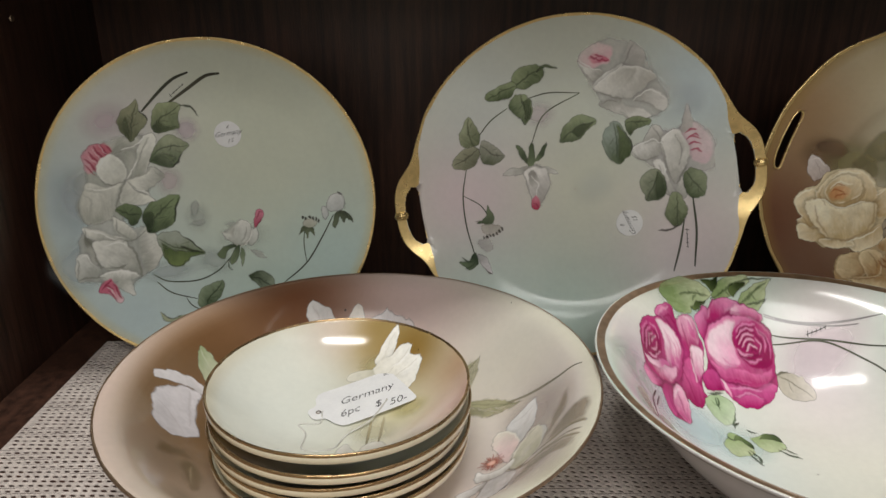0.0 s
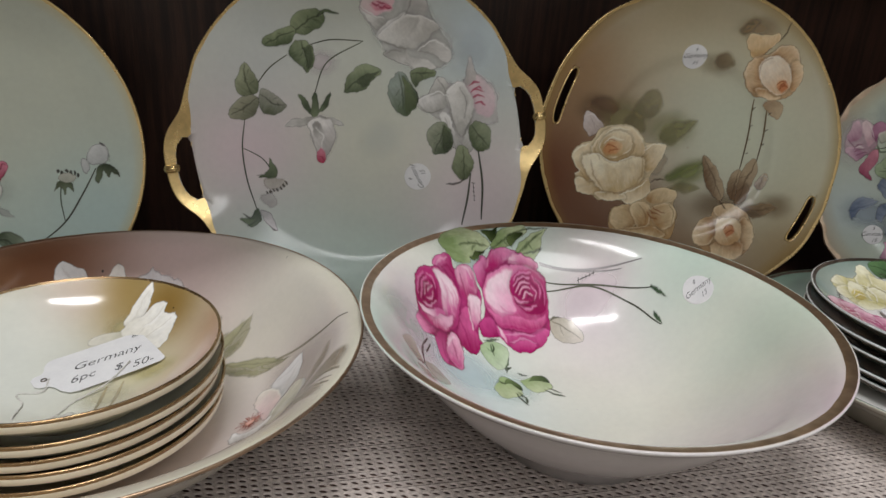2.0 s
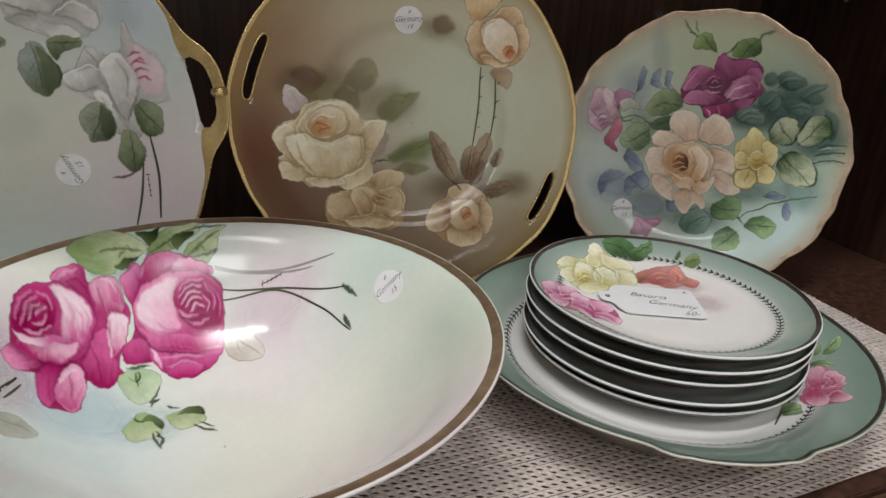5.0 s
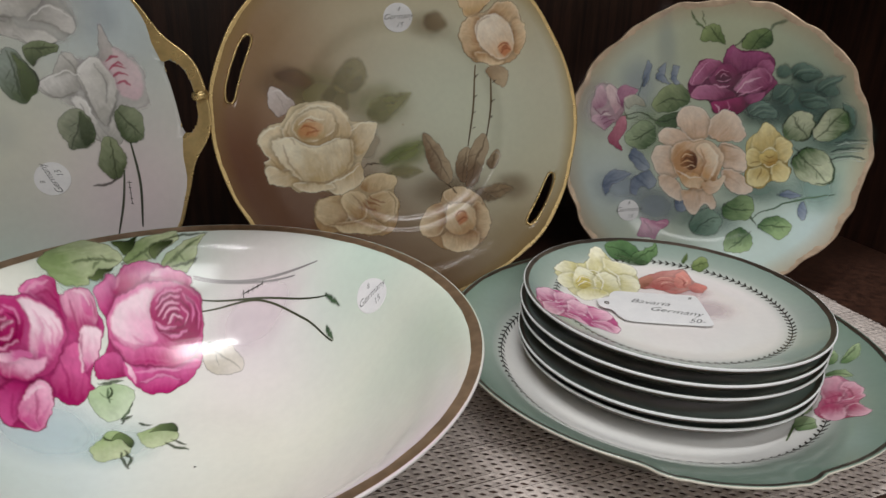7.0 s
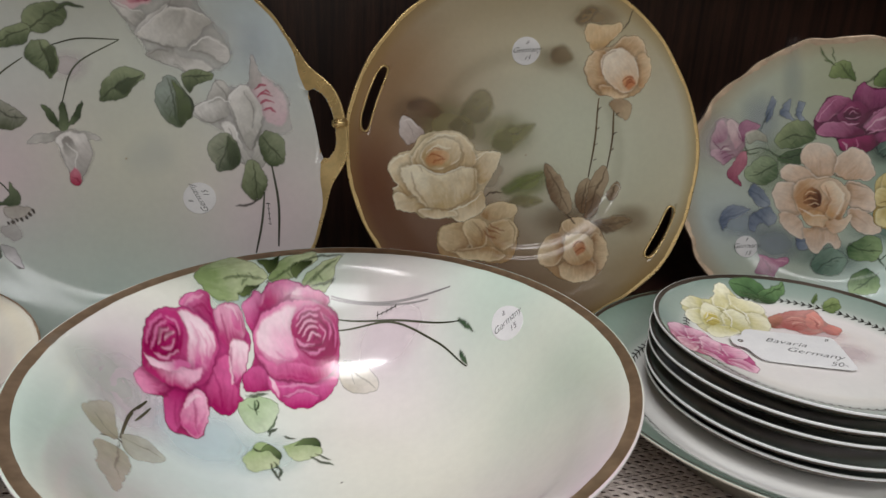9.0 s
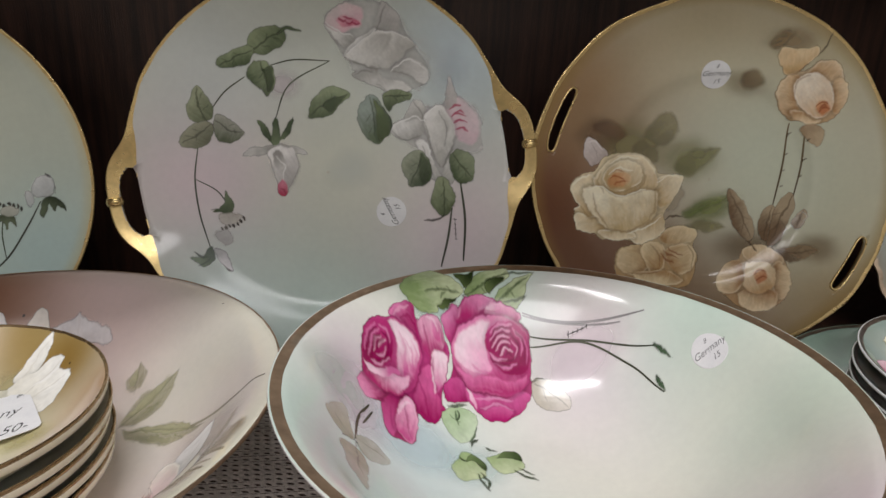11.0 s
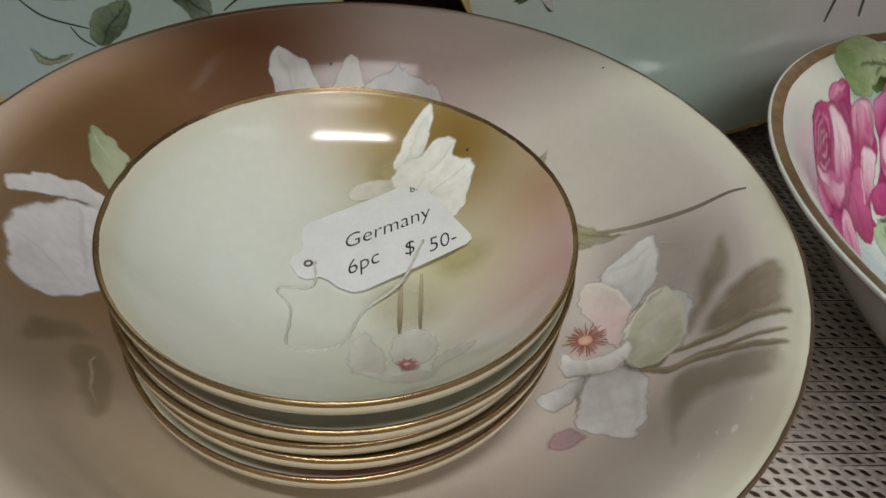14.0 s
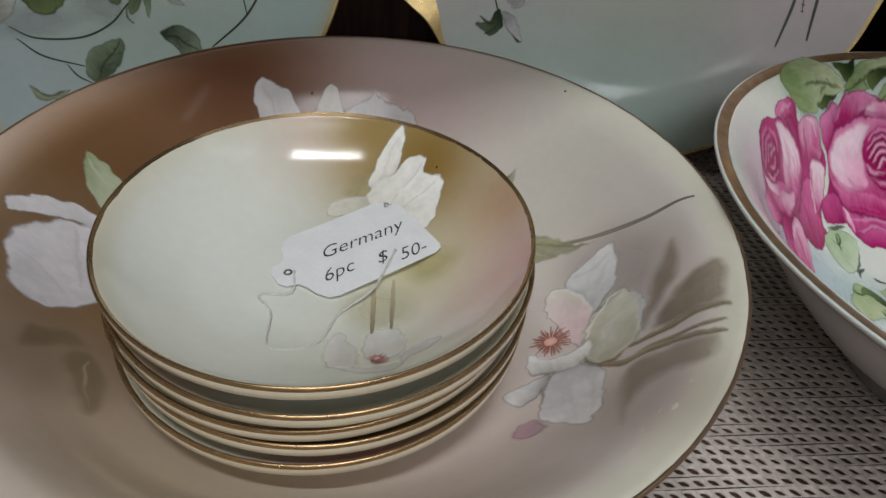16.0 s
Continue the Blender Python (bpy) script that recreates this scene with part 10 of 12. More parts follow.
bloom.shape([(-87.4, 56.1), (-85.3, 66.6), (-78.2, 75.6), (-68.3, 80.4), (-59.1, 80.6), (-54.3, 74.5), (-56.2, 64.3), (-61, 55.5), (-69, 48.2), (-77.8, 44.8), (-84.5, 44.5), (-87, 49.7)], (184,44,112), (214,92,152), ((-73.5, 48.4), (-65.5, 78.8)), soft=0.8, shade=0.25)
bloom.shape([(-72.6, 77.2), (-63, 80.9), (-56.3, 77.3), (-55.9, 68.8), (-60.3, 59.5), (-67.1, 54.1), (-69.2, 60.9), (-67.9, 71.2)], (250,222,233), (206,88,148), ((-64.8, 74.9), (-60.8, 58.7)), soft=1.5, shade=0.15)
bloom.shape([(-84.9, 46.3), (-80, 52.1), (-71.2, 56.4), (-61.7, 60.4), (-64.3, 53.4), (-71.3, 46.9), (-79.5, 44)], (238,180,206), (180,40,108), ((-73.4, 55.5), (-73.5, 46.1)), soft=1.2, shade=0.2)
bloom.shape([(-86.6, 51.5), (-83.3, 52.2), (-77.4, 54.9), (-69.7, 61.2), (-67.4, 59), (-75.7, 51.5), (-82.5, 48.2)], (246,206,224), (216,110,164), ((-82.1, 52.6), (-71.2, 54.9)), soft=1, shade=0.2)
bloom.shape([(-87.2, 56.8), (-84.9, 66.3), (-78.7, 74.5), (-72.2, 77), (-69.7, 72.3), (-70.5, 64.6), (-75.2, 56.9), (-81.7, 52.9), (-85.8, 52.7)], (150,20,84), (190,56,122), ((-77.7, 60.6), (-81.8, 70.3)), soft=0.9, shade=0.2)
bloom.stroke([(-85.8, 57), (-84.1, 64.4), (-79.1, 71.9)], 1.5, (222,126,176), 0.08, 0.7, soft=1.1)
bloom.stroke([(-83.3, 56.1), (-82.4, 63.3), (-77.9, 70.5)], 1.5, (226,136,182), 0.08, 0.7, soft=1.1)
bloom.stroke([(-77.8, 71.9), (-73.3, 72.9), (-71.7, 69)], 1.4, (228,144,188), 0.08, 0.7, soft=1.1)
bloom.stroke([(-81.6, 55.5), (-77.3, 56.5), (-72.3, 63)], 1.4, (236,170,202), 0.08, 0.7, soft=1.1)
bloom.stroke([(-80.7, 59.4), (-80.2, 63.9), (-77.1, 68.3)], 1.2, (240,186,210), 0.08, 0.7, soft=1.1)
bloom.stroke([(-79, 59.2), (-76, 61.3), (-74.1, 65.8)], 1.1, (236,170,202), 0.08, 0.7, soft=1.1)
bloom.stroke([(-77.6, 63.4), (-76.7, 66.3), (-74.4, 68.7)], 1, (246,206,224), 0.08, 0.7, soft=1.1)
bloom.stroke([(-84.5, 56.5), (-83.2, 63.6), (-79.2, 70.1)], 1.3, (118,6,60), 0.08, 0.7, soft=1)
bloom.stroke([(-81.6, 56.4), (-81.1, 62.4), (-77.5, 68.9)], 1.3, (118,6,60), 0.08, 0.7, soft=1)
bloom.stroke([(-76.6, 70), (-73, 70), (-72.7, 65.7)], 1.3, (118,6,60), 0.08, 0.7, soft=1)
bloom.stroke([(-79.5, 56.5), (-75.5, 59.6), (-72.7, 64.7)], 1.3, (118,6,60), 0.08, 0.7, soft=1)
bloom.stroke([(-79, 61.6), (-78, 65), (-75.7, 67.8)], 1.3, (118,6,60), 0.08, 0.7, soft=1)
bloom.stroke([(-64.3, 75.1), (-59.7, 71.4), (-60.7, 63)], 1.1, (216,110,164), 0.08, 0.45, soft=1.2)
bloom.stroke([(-66.6, 76.1), (-63.6, 71.4), (-64, 62.8)], 1.1, (216,110,164), 0.08, 0.45, soft=1.2)
bloom.stroke([(-60.8, 76.8), (-57.2, 72.4), (-58.1, 66.1)], 1.1, (216,110,164), 0.08, 0.45, soft=1.2)
bloom.done()
bloom = Brush(b2, "painted_rose", 60)
bloom.shape([(-36.9, 82.4), (-39.3, 90.5), (-41, 95.1), (-34.9, 99.1), (-32.2, 98), (-26.9, 103.7), (-16.4, 106), (-4.9, 105), (5.2, 101.3), (5.1, 97.2), (10, 92.6), (10, 83.4), (8, 73.9), (5.5, 65.5), (-2.4, 58), (-10, 53.1), (-20.2, 54.7), (-26.5, 58.8), (-30.1, 62.6), (-41.7, 58.4), (-42.2, 66.9), (-38, 71.3)], (174,38,106), (198,68,134), ((-17.2, 55.9), (-16.8, 104)), soft=0.8)
bloom.shape([(-42.7, 94), (-35, 98.7), (-31.1, 98.2), (-33.6, 91.8), (-37.2, 85), (-40, 89.1)], (196,64,130), (226,136,182), ((-35.1, 88.9), (-39.3, 94.9)), soft=1, shade=0.15)
bloom.shape([(-33.3, 94.6), (-26.9, 103.2), (-16.4, 106), (-9.9, 104.7), (-17.3, 100.7), (-26, 97.5), (-31.8, 92.9)], (178,40,108), (228,134,182), ((-23.6, 97.7), (-22.7, 104.2)), soft=0.9, shade=0.2, rim=(238,170,204))
bloom.shape([(-16.6, 100.7), (-9.9, 104.7), (-0.1, 103.6), (5.6, 100.4), (4.4, 96.8), (-3.5, 98.6), (-10.7, 99.8)], (182,44,112), (232,150,190), ((-4.8, 98.7), (-4.5, 103.8)), soft=0.9, shade=0.2, rim=(240,180,208))
bloom.shape([(-15.9, 101.6), (-11.9, 103.8), (-6.5, 103), (-10.5, 101.4)], (250,222,233), (230,150,190), ((-14.7, 101.7), (-7.8, 102.7)), soft=0.9, alpha=0.85)
bloom.shape([(-41.7, 58.4), (-42.2, 66.4), (-37.5, 70.9), (-31, 70.2), (-27.8, 62.8), (-34.7, 59.6)], (206,80,146), (168,30,100), ((-37.7, 69.4), (-35.2, 60.1)), soft=0.9, shade=0.2)
bloom.shape([(-30, 63.1), (-30, 69.5), (-21.8, 66.7), (-8.3, 66.5), (2.5, 70.1), (6.2, 66.5), (-1.1, 58.4), (-10, 53.1), (-20.2, 54.7), (-26.6, 58.2)], (212,92,154), (168,28,98), ((-16, 66.8), (-14.5, 54.3)), soft=0.9, shade=0.2)
bloom.shape([(-29.5, 69.1), (-27.9, 62.2), (-24.9, 58.4), (-25.9, 65.3)], (250,222,233), (238,170,202), ((-29, 68.6), (-25.4, 58.9)), soft=0.8, alpha=0.9)
bloom.shape([(-22.6, 58.5), (-13.7, 61.6), (-5.1, 59.9), (-10, 53.1), (-19.7, 54.3)], (216,100,158), (176,38,108), ((-13.8, 61), (-14.5, 54.3)), soft=1, shade=0.2)
bloom.shape([(-36.9, 82.4), (-33.2, 91), (-24.9, 97.2), (-13.8, 99.8), (-2.8, 99), (6.6, 94.9), (10.1, 85.9), (7.8, 76), (0.5, 69.2), (-10.1, 66.6), (-21.7, 67.3), (-30.4, 70.3), (-35.5, 75.2)], (190,52,120), (228,134,180), ((-16, 66.8), (-24, 95.3)), soft=0.8, shade=0.3)
bloom.shape([(-35.8, 82.6), (-32.1, 90.3), (-23.9, 96.2), (-13.4, 98.6), (-15, 91.8), (-15.5, 84.2), (-12.8, 77.6), (-23.8, 74.1), (-32.1, 75.8)], (250,222,233), (236,168,200), ((-28.2, 89.6), (-17.7, 76.5)), soft=1.8, alpha=0.95)
bloom.shape([(-34.9, 75.3), (-26.6, 74.7), (-14.3, 75.6), (-3, 74.3), (6.8, 77.6), (1.9, 70.2), (-9.4, 67.2), (-21.6, 67.9), (-29.8, 70.9)], (222,116,168), (176,36,106), ((-17.8, 75.5), (-17, 67.9)), soft=1.2, shade=0.15)
bloom.shape([(-17.1, 89.9), (-13.8, 95.7), (-5.4, 98.3), (3.7, 96.5), (9.1, 91), (9.7, 83.5), (5.6, 78.3), (-4.5, 76.9), (-11.3, 79.9), (-14.8, 84.7)], (148,16,82), (184,48,116), ((-4.8, 82.6), (-5, 97)), soft=0.9, shade=0.2)
bloom.stroke([(-13.5, 94), (-7.6, 96.6), (-0.1, 96.3)], 1.4, (230,146,190), 0.08, 0.72, soft=1.1)
bloom.stroke([(-13.9, 90.9), (-8.5, 94.5), (-1.7, 94.3)], 1.4, (236,166,202), 0.08, 0.72, soft=1.1)
bloom.stroke([(-12.5, 88.4), (-8.3, 91.9), (-2.1, 92.1)], 1.4, (240,184,210), 0.08, 0.72, soft=1.1)
bloom.stroke([(-10.4, 86.2), (-6.8, 89.7), (-1.9, 89.5)], 1.2, (242,190,214), 0.08, 0.72, soft=1.1)
bloom.stroke([(-8.3, 84.2), (-4.7, 87.5), (-1.1, 86.7)], 1.1, (246,204,224), 0.08, 0.72, soft=1.1)
bloom.stroke([(-14.2, 85.2), (-9.8, 82.3), (-4.2, 83.1)], 1.4, (236,166,202), 0.08, 0.72, soft=1.1)
bloom.stroke([(-11.7, 81.4), (-5.9, 79.8), (1.2, 81.7)], 1.4, (230,146,190), 0.08, 0.72, soft=1.1)
bloom.stroke([(0.3, 95), (4.6, 91.1), (4.3, 85.2)], 1.4, (226,136,184), 0.08, 0.72, soft=1.1)
bloom.stroke([(3.2, 93.4), (8, 88.5), (6.9, 81.9)], 1.3, (218,116,170), 0.08, 0.72, soft=1.1)
bloom.stroke([(-1, 91.2), (1.6, 87.9), (-0.3, 83.8)], 1.1, (236,166,202), 0.08, 0.72, soft=1.1)
bloom.stroke([(-13.7, 92.2), (-8.4, 95.3), (-0.9, 95.3)], 1.3, (116,6,62), 0.08, 0.72, soft=1)
bloom.stroke([(-13.6, 89.3), (-8.8, 93), (-1.9, 93.2)], 1.3, (116,6,62), 0.08, 0.72, soft=1)
bloom.stroke([(-11.5, 87.1), (-7.9, 90.6), (-2.3, 90.8)], 1.3, (116,6,62), 0.08, 0.72, soft=1)
bloom.stroke([(-9.4, 84.7), (-5.8, 88.2), (-1.5, 88)], 1.3, (116,6,62), 0.08, 0.72, soft=1)
bloom.stroke([(-13.8, 83.2), (-9.4, 80.9), (-3.2, 81.1)], 1.3, (116,6,62), 0.08, 0.72, soft=1)
bloom.stroke([(-1.8, 93.8), (2.6, 90.1), (1.7, 84.5)], 1.3, (116,6,62), 0.08, 0.72, soft=1)
bloom.stroke([(2, 94), (6.3, 89.6), (5.8, 83.1)], 1.3, (116,6,62), 0.08, 0.72, soft=1)
bloom.stroke([(-7.3, 82.2), (-2.3, 83), (1.1, 85.1)], 1.3, (116,6,62), 0.08, 0.72, soft=1)
bloom.stroke([(-5.2, 84.6), (-3.1, 85.9), (-1.4, 84.8)], 1.3, (116,6,62), 0.08, 0.72, soft=1)
bloom.stroke([(-34.6, 78.3), (-28.1, 75.9), (-19, 75.4)], 1.4, (206,86,148), 0.08, 0.45, soft=1.4)
bloom.stroke([(-29.8, 71.4), (-20.8, 70.2), (-9.8, 68.9)], 1.4, (206,86,148), 0.08, 0.45, soft=1.4)
bloom.stroke([(-26, 79.6), (-21.1, 77.2), (-14.2, 76.6)], 1.4, (206,86,148), 0.08, 0.45, soft=1.4)
bloom.stroke([(-24.9, 64.2), (-16.2, 65), (-4.3, 65.6)], 1.2, (238,168,204), 0.08, 0.55, soft=1)
bloom.stroke([(-22.5, 59.7), (-14.8, 62.2), (-5.5, 61.1)], 1.2, (238,168,204), 0.08, 0.55, soft=1)
bloom.done()
bloom = Brush(b2, "painted_bud", 60)
bloom.shape([(-44, 21.5), (-40.8, 27.9), (-36.5, 32.7), (-30.4, 30.2), (-26.6, 22.9), (-28.6, 15.3), (-34.4, 13.1), (-40.3, 14.4)], (196,208,168), (160,182,130), ((-34.3, 14.9), (-38.2, 29.6)), soft=1)
bloom.done()
bloom = Brush(b2, "painted_bud", 60)
bloom.shape([(-24.6, 29.9), (-18.9, 33.3), (-12, 35.4), (-7, 30.1), (-6.7, 22.3), (-12.1, 18.2), (-19, 18.2), (-22.9, 22.9)], (196,208,168), (160,182,130), ((-14.8, 18), (-16.6, 33.6)), soft=1)
bloom.done()
bloom = Brush(b2, "painted_bud", 60)
bloom.shape([(-36.2, 26.8), (-31.9, 31.5), (-26.9, 27.6), (-26.3, 20.1), (-28.8, 21.6), (-31.6, 27.2)], (58,76,44), (110,130,84), ((-27.1, 23), (-34.6, 28.4)), soft=0.7)
bloom.shape([(-19.2, 29.5), (-14.8, 35.1), (-8.7, 34.5), (-6.1, 27.9), (-10.4, 29.1), (-14.7, 30.2)], (56,74,42), (108,128,82), ((-7.1, 29.1), (-17.4, 30.9)), soft=0.7)
bloom.stroke([(-31.1, 17.7), (-29.4, 11), (-27.6, 6.2)], 1.2, (58,74,44), 0.08, 0.75, soft=0.7)
bloom.stroke([(-29.5, 18.2), (-27.3, 12.2), (-28, 8)], 1.2, (58,74,44), 0.08, 0.75, soft=0.7)
bloom.stroke([(-11.9, 20), (-7.4, 16), (-1.7, 13.6)], 1.2, (58,74,44), 0.08, 0.75, soft=0.7)
bloom.stroke([(-10, 22.3), (-6.1, 18.5), (-3.5, 16.8)], 1.2, (58,74,44), 0.08, 0.75, soft=0.7)
bloom.stroke([(-24, 37.4), (-21.4, 36), (-18.7, 35.2)], 1.2, (58,74,44), 0.08, 0.75, soft=0.7)
bloom.stroke([(-39.2, 29.5), (-37.2, 27.5), (-35.2, 26.9)], 1.2, (58,74,44), 0.08, 0.75, soft=0.7)
bloom.stroke([(-31, 35.9), (-29.2, 39.6), (-27.4, 41.8)], 1.2, (58,74,44), 0.08, 0.75, soft=0.7)
bloom.stroke([(-37.6, 49.7), (-35.7, 53.6), (-36.6, 55.8)], 1.2, (58,74,44), 0.08, 0.75, soft=0.7)
bloom.stroke([(-41.4, 56.1), (-34.8, 58.4), (-30.3, 59.6)], 1.3, (66,84,48), 0.08, 0.7, soft=0.8)
bloom.done()
stem(b2, [(-40.2, 48.5), (-35.5, 53.5)], 0.8, (90,110,74))
squiggle(b2, 36.6, 88.8, 13, 0)
sticker(b2, 92.8, 44.4, 9.8, [("Germany", 0, 0.6, 5.9), ("8", 0.5, 5.4, 4), ("15", 0.5, -5, 5)], 3)
# painting in the brown and mauve bowl
wash(b1, [(96.6, -4.6, 22, 30, 20, (196,184,178), .5), (-85.9, -44.1, 26, 30, 0, (156,140,116), .3), (84.9, -75.6, 30, 30, 0, (172,156,140), .25)])
stem(b1, [(79.3, 24.5), (96.3, 15.4), (109.1, 8.3), (122.3, 5.8)], 1.6, (168,162,140), .75)
bloom = Brush(b1, "painted_leaf", 60)
bloom.shape([(93.7, -37.9), (100.8, -21), (107.8, -10.1), (113.7, -8), (111, -20.7), (103.3, -32.4), (95, -41.2)], (142,126,104), (170,156,136), ((95.2, -36.9), (112.2, -12.2)), soft=4, alpha=0.6)
bloom.done()
bloom = Brush(b1, "painted_leaf", 60)
bloom.shape([(95.2, -41.4), (104.9, -30.3), (115.3, -25.2), (120.7, -29.3), (114.2, -45.8), (107.6, -47.9), (98.8, -46.6)], (142,126,104), (170,156,136), ((96.8, -41.5), (118.6, -31.8)), soft=4, alpha=0.65)
bloom.done()
bloom = Brush(b1, "painted_leaf", 60)
bloom.shape([(73.7, -79.9), (81.3, -61.9), (87.5, -53.7), (94.7, -56), (106.7, -59.6), (100.4, -70), (89.2, -68.6), (81.4, -73.6), (74.1, -83.3)], (142,126,104), (170,156,136), ((76, -77.5), (102.5, -61.6)), soft=4, alpha=0.55)
bloom.done()
bloom = Brush(b1, "painted_stem", 60)
bloom.stroke([(79.3, -40.2), (84.8, -50.9), (91.3, -51.9), (109.6, -54.3)], 2.6, (142,128,98), 0.08, 0.75, soft=1.4)
bloom.stroke([(79.6, -39.1), (85.2, -49.9), (91.7, -51), (110, -53.5)], 1, (186,174,146), 0.08, 0.5, soft=1)
bloom.stroke([(85.7, -50.6), (95.4, -54.6), (107.4, -59.4)], 2.6, (142,128,98), 0.08, 0.75, soft=1.4)
bloom.stroke([(86.1, -49.6), (95.8, -53.7), (107.8, -58.6)], 1, (186,174,146), 0.08, 0.5, soft=1)
bloom.stroke([(88.6, -43.8), (95.1, -45.9), (112.6, -47.8)], 2.6, (142,128,98), 0.08, 0.75, soft=1.4)
bloom.stroke([(89, -42.8), (95.5, -44.9), (113, -47)], 1, (186,174,146), 0.08, 0.5, soft=1)
bloom.stroke([(79.8, -46.5), (84.4, -46.6), (88.4, -45.1)], 2.4, (150,122,96), 0.08, 0.7, soft=1.2)
bloom.done()
bloom = Brush(b1, "painted_magnolia", 60)
bloom.shape([(51, -66.3), (55.7, -60), (59.7, -60.4), (61.8, -67.1), (55.9, -70.2), (52.1, -69.3)], (214,176,188), (200,170,180), ((52.7, -67.2), (60.5, -64)), soft=2, alpha=0.8)
bloom.shape([(51.9, -44.1), (61.6, -40.7), (68.5, -40.3), (63.7, -48), (55.1, -52.5)], (232,231,232), (172,168,166), ((55.2, -43.9), (62.2, -49.7)), soft=1.2, shade=0.1)
bloom.shape([(68.6, -40.7), (76.7, -37.8), (80.8, -46.3), (79.5, -57.7), (74.8, -69.5), (69.1, -74.9), (64.6, -68.9), (60.1, -61), (61.8, -52.7)], (196,192,194), (238,237,240), ((72, -41.9), (68.1, -69.6)), soft=1.2, shade=0.15)
bloom.shape([(80.7, 2), (86, 7), (95.1, 9.6), (99.6, 7.2), (98.1, -3.9), (93.8, -11.8), (87.4, -18.4), (84.9, -17.9), (85.2, -5.4)], (204,204,204), (236,235,235), ((85.3, -15.6), (95.5, 7.2)), soft=1.2, shade=0.12)
bloom.shape([(97.5, -17.8), (99.1, -25.3), (96.7, -35), (92.4, -41.4), (95.7, -28.8)], (236,235,235), (220,220,214), ((98.4, -21.1), (93.3, -40.4)), soft=0.9)
bloom.shape([(72.2, -9.7), (75.8, 1.8), (80.9, 1.2), (86.1, -6.7), (86.1, -18.2), (83.4, -26.1), (79, -32.7), (77.2, -23.4), (73.8, -13.3)], (232,208,208), (226,218,208), ((76.1, -20.5), (82.3, -1.7)), soft=1, shade=0.15, rim=(240,236,226))
bloom.shape([(80.9, -31), (85.5, -22.2), (92.6, -15.3), (97.4, -16), (97.3, -25), (95.3, -36.7), (90.5, -44.1), (85.1, -46.3), (80.5, -43.8), (79.8, -37)], (186,184,164), (222,219,204), ((80.8, -37.5), (96.1, -19.5)), soft=1, shade=0.2, rim=(234,232,220))
bloom.shape([(80.3, -37), (86.2, -28.7), (92.1, -26.8), (89.9, -37.1), (84.4, -42.3), (80.8, -42.7)], (222,220,208), (190,188,168), ((86.4, -30.2), (82.5, -43.3)), soft=3, alpha=0.75)
bloom.shape([(63.3, -27.4), (69.3, -32.7), (76.4, -32.7), (82.4, -31.2), (82.4, -35.5), (76.8, -40.6), (69.2, -39.8), (61.8, -38.3)], (240,239,237), (182,178,174), ((71.6, -30.9), (70.3, -40.7)), soft=1, shade=0.2)
bloom.stroke([(62.2, -38.1), (69.8, -40.3), (77.2, -40.5)], 1.2, (140,134,126), 0.08, 0.55, soft=1.1)
bloom.stroke([(79.7, -36.6), (80.7, -43.9), (85.2, -46.9)], 1.1, (140,134,126), 0.08, 0.55, soft=1.1)
bloom.stroke([(85.5, -17.7), (90.2, -18.4), (95.9, -15.8)], 1, (140,134,126), 0.08, 0.55, soft=1.1)
bloom.stroke([(68.4, -41.3), (64, -48.2), (61.8, -53.3)], 1.1, (140,134,126), 0.08, 0.55, soft=1.1)
bloom.stroke([(85.4, 4.4), (90.9, 3.1), (97.4, 4.9)], 1.6, (196,192,190), 0.08, 0.4, soft=1.8)
bloom.stroke([(88.7, -10.7), (92.2, -4.1), (97, 1.7)], 1.6, (196,192,190), 0.08, 0.4, soft=1.8)
bloom.stroke([(81.6, -38.1), (87.2, -34.1), (93.9, -27.8)], 1.6, (196,192,190), 0.08, 0.4, soft=1.8)
bloom.stroke([(71.7, -43), (71.8, -52.9), (68.3, -64.8)], 1.6, (196,192,190), 0.08, 0.4, soft=1.8)
bloom.stroke([(77.4, -45.9), (76.9, -56.5), (71.4, -69.2)], 1.6, (196,192,190), 0.08, 0.4, soft=1.8)
bloom.stroke([(75.7, 1.3), (81.2, 0.4), (85.6, -6.9), (85.6, -17.2)], 1.1, (246,243,234), 0.08, 0.75, soft=0.8)
bloom.stroke([(81.6, -30.2), (85.9, -22.6), (91.9, -16)], 1.1, (246,243,234), 0.08, 0.75, soft=0.8)
bloom.done()
bloom = Brush(b1, "painted_leaf", 60)
bloom.shape([(-86.1, -39), (-82.5, -34.4), (-78, -36.9), (-71.3, -48.8), (-68.5, -62.7), (-73.7, -62.7), (-80.6, -51.2)], (140,124,94), (160,142,116), ((-82.3, -38.7), (-71, -62.7)), soft=3, alpha=.45)
bloom.stroke([(-80.6, -37.4), (-77.6, -47.8), (-71.9, -60.9)], .8, (190,176,150), 0.08, .5)
bloom.done()
bloom = Brush(b1, "painted_leaf", 60)
bloom.shape([(-96.4, -37.6), (-95.7, -34.3), (-90.9, -30.5), (-85.7, -28.6), (-81, -31.5), (-85.5, -36.4), (-90.2, -43.5), (-92.7, -46.6)], (132,112,80), (150,130,104), ((-93.1, -36), (-84.4, -32.6)), soft=3, alpha=.45)
bloom.done()
bloom = Brush(b1, "painted_leaf", 60)
bloom.shape([(-101.5, 42.8), (-97.6, 44), (-93.4, 42.9), (-90, 41.3), (-91, 35.2), (-93.8, 27.4), (-96, 29.3), (-98.7, 32.1)], (160,172,132), (192,198,168), ((-100.7, 41.9), (-91.3, 37.5)))
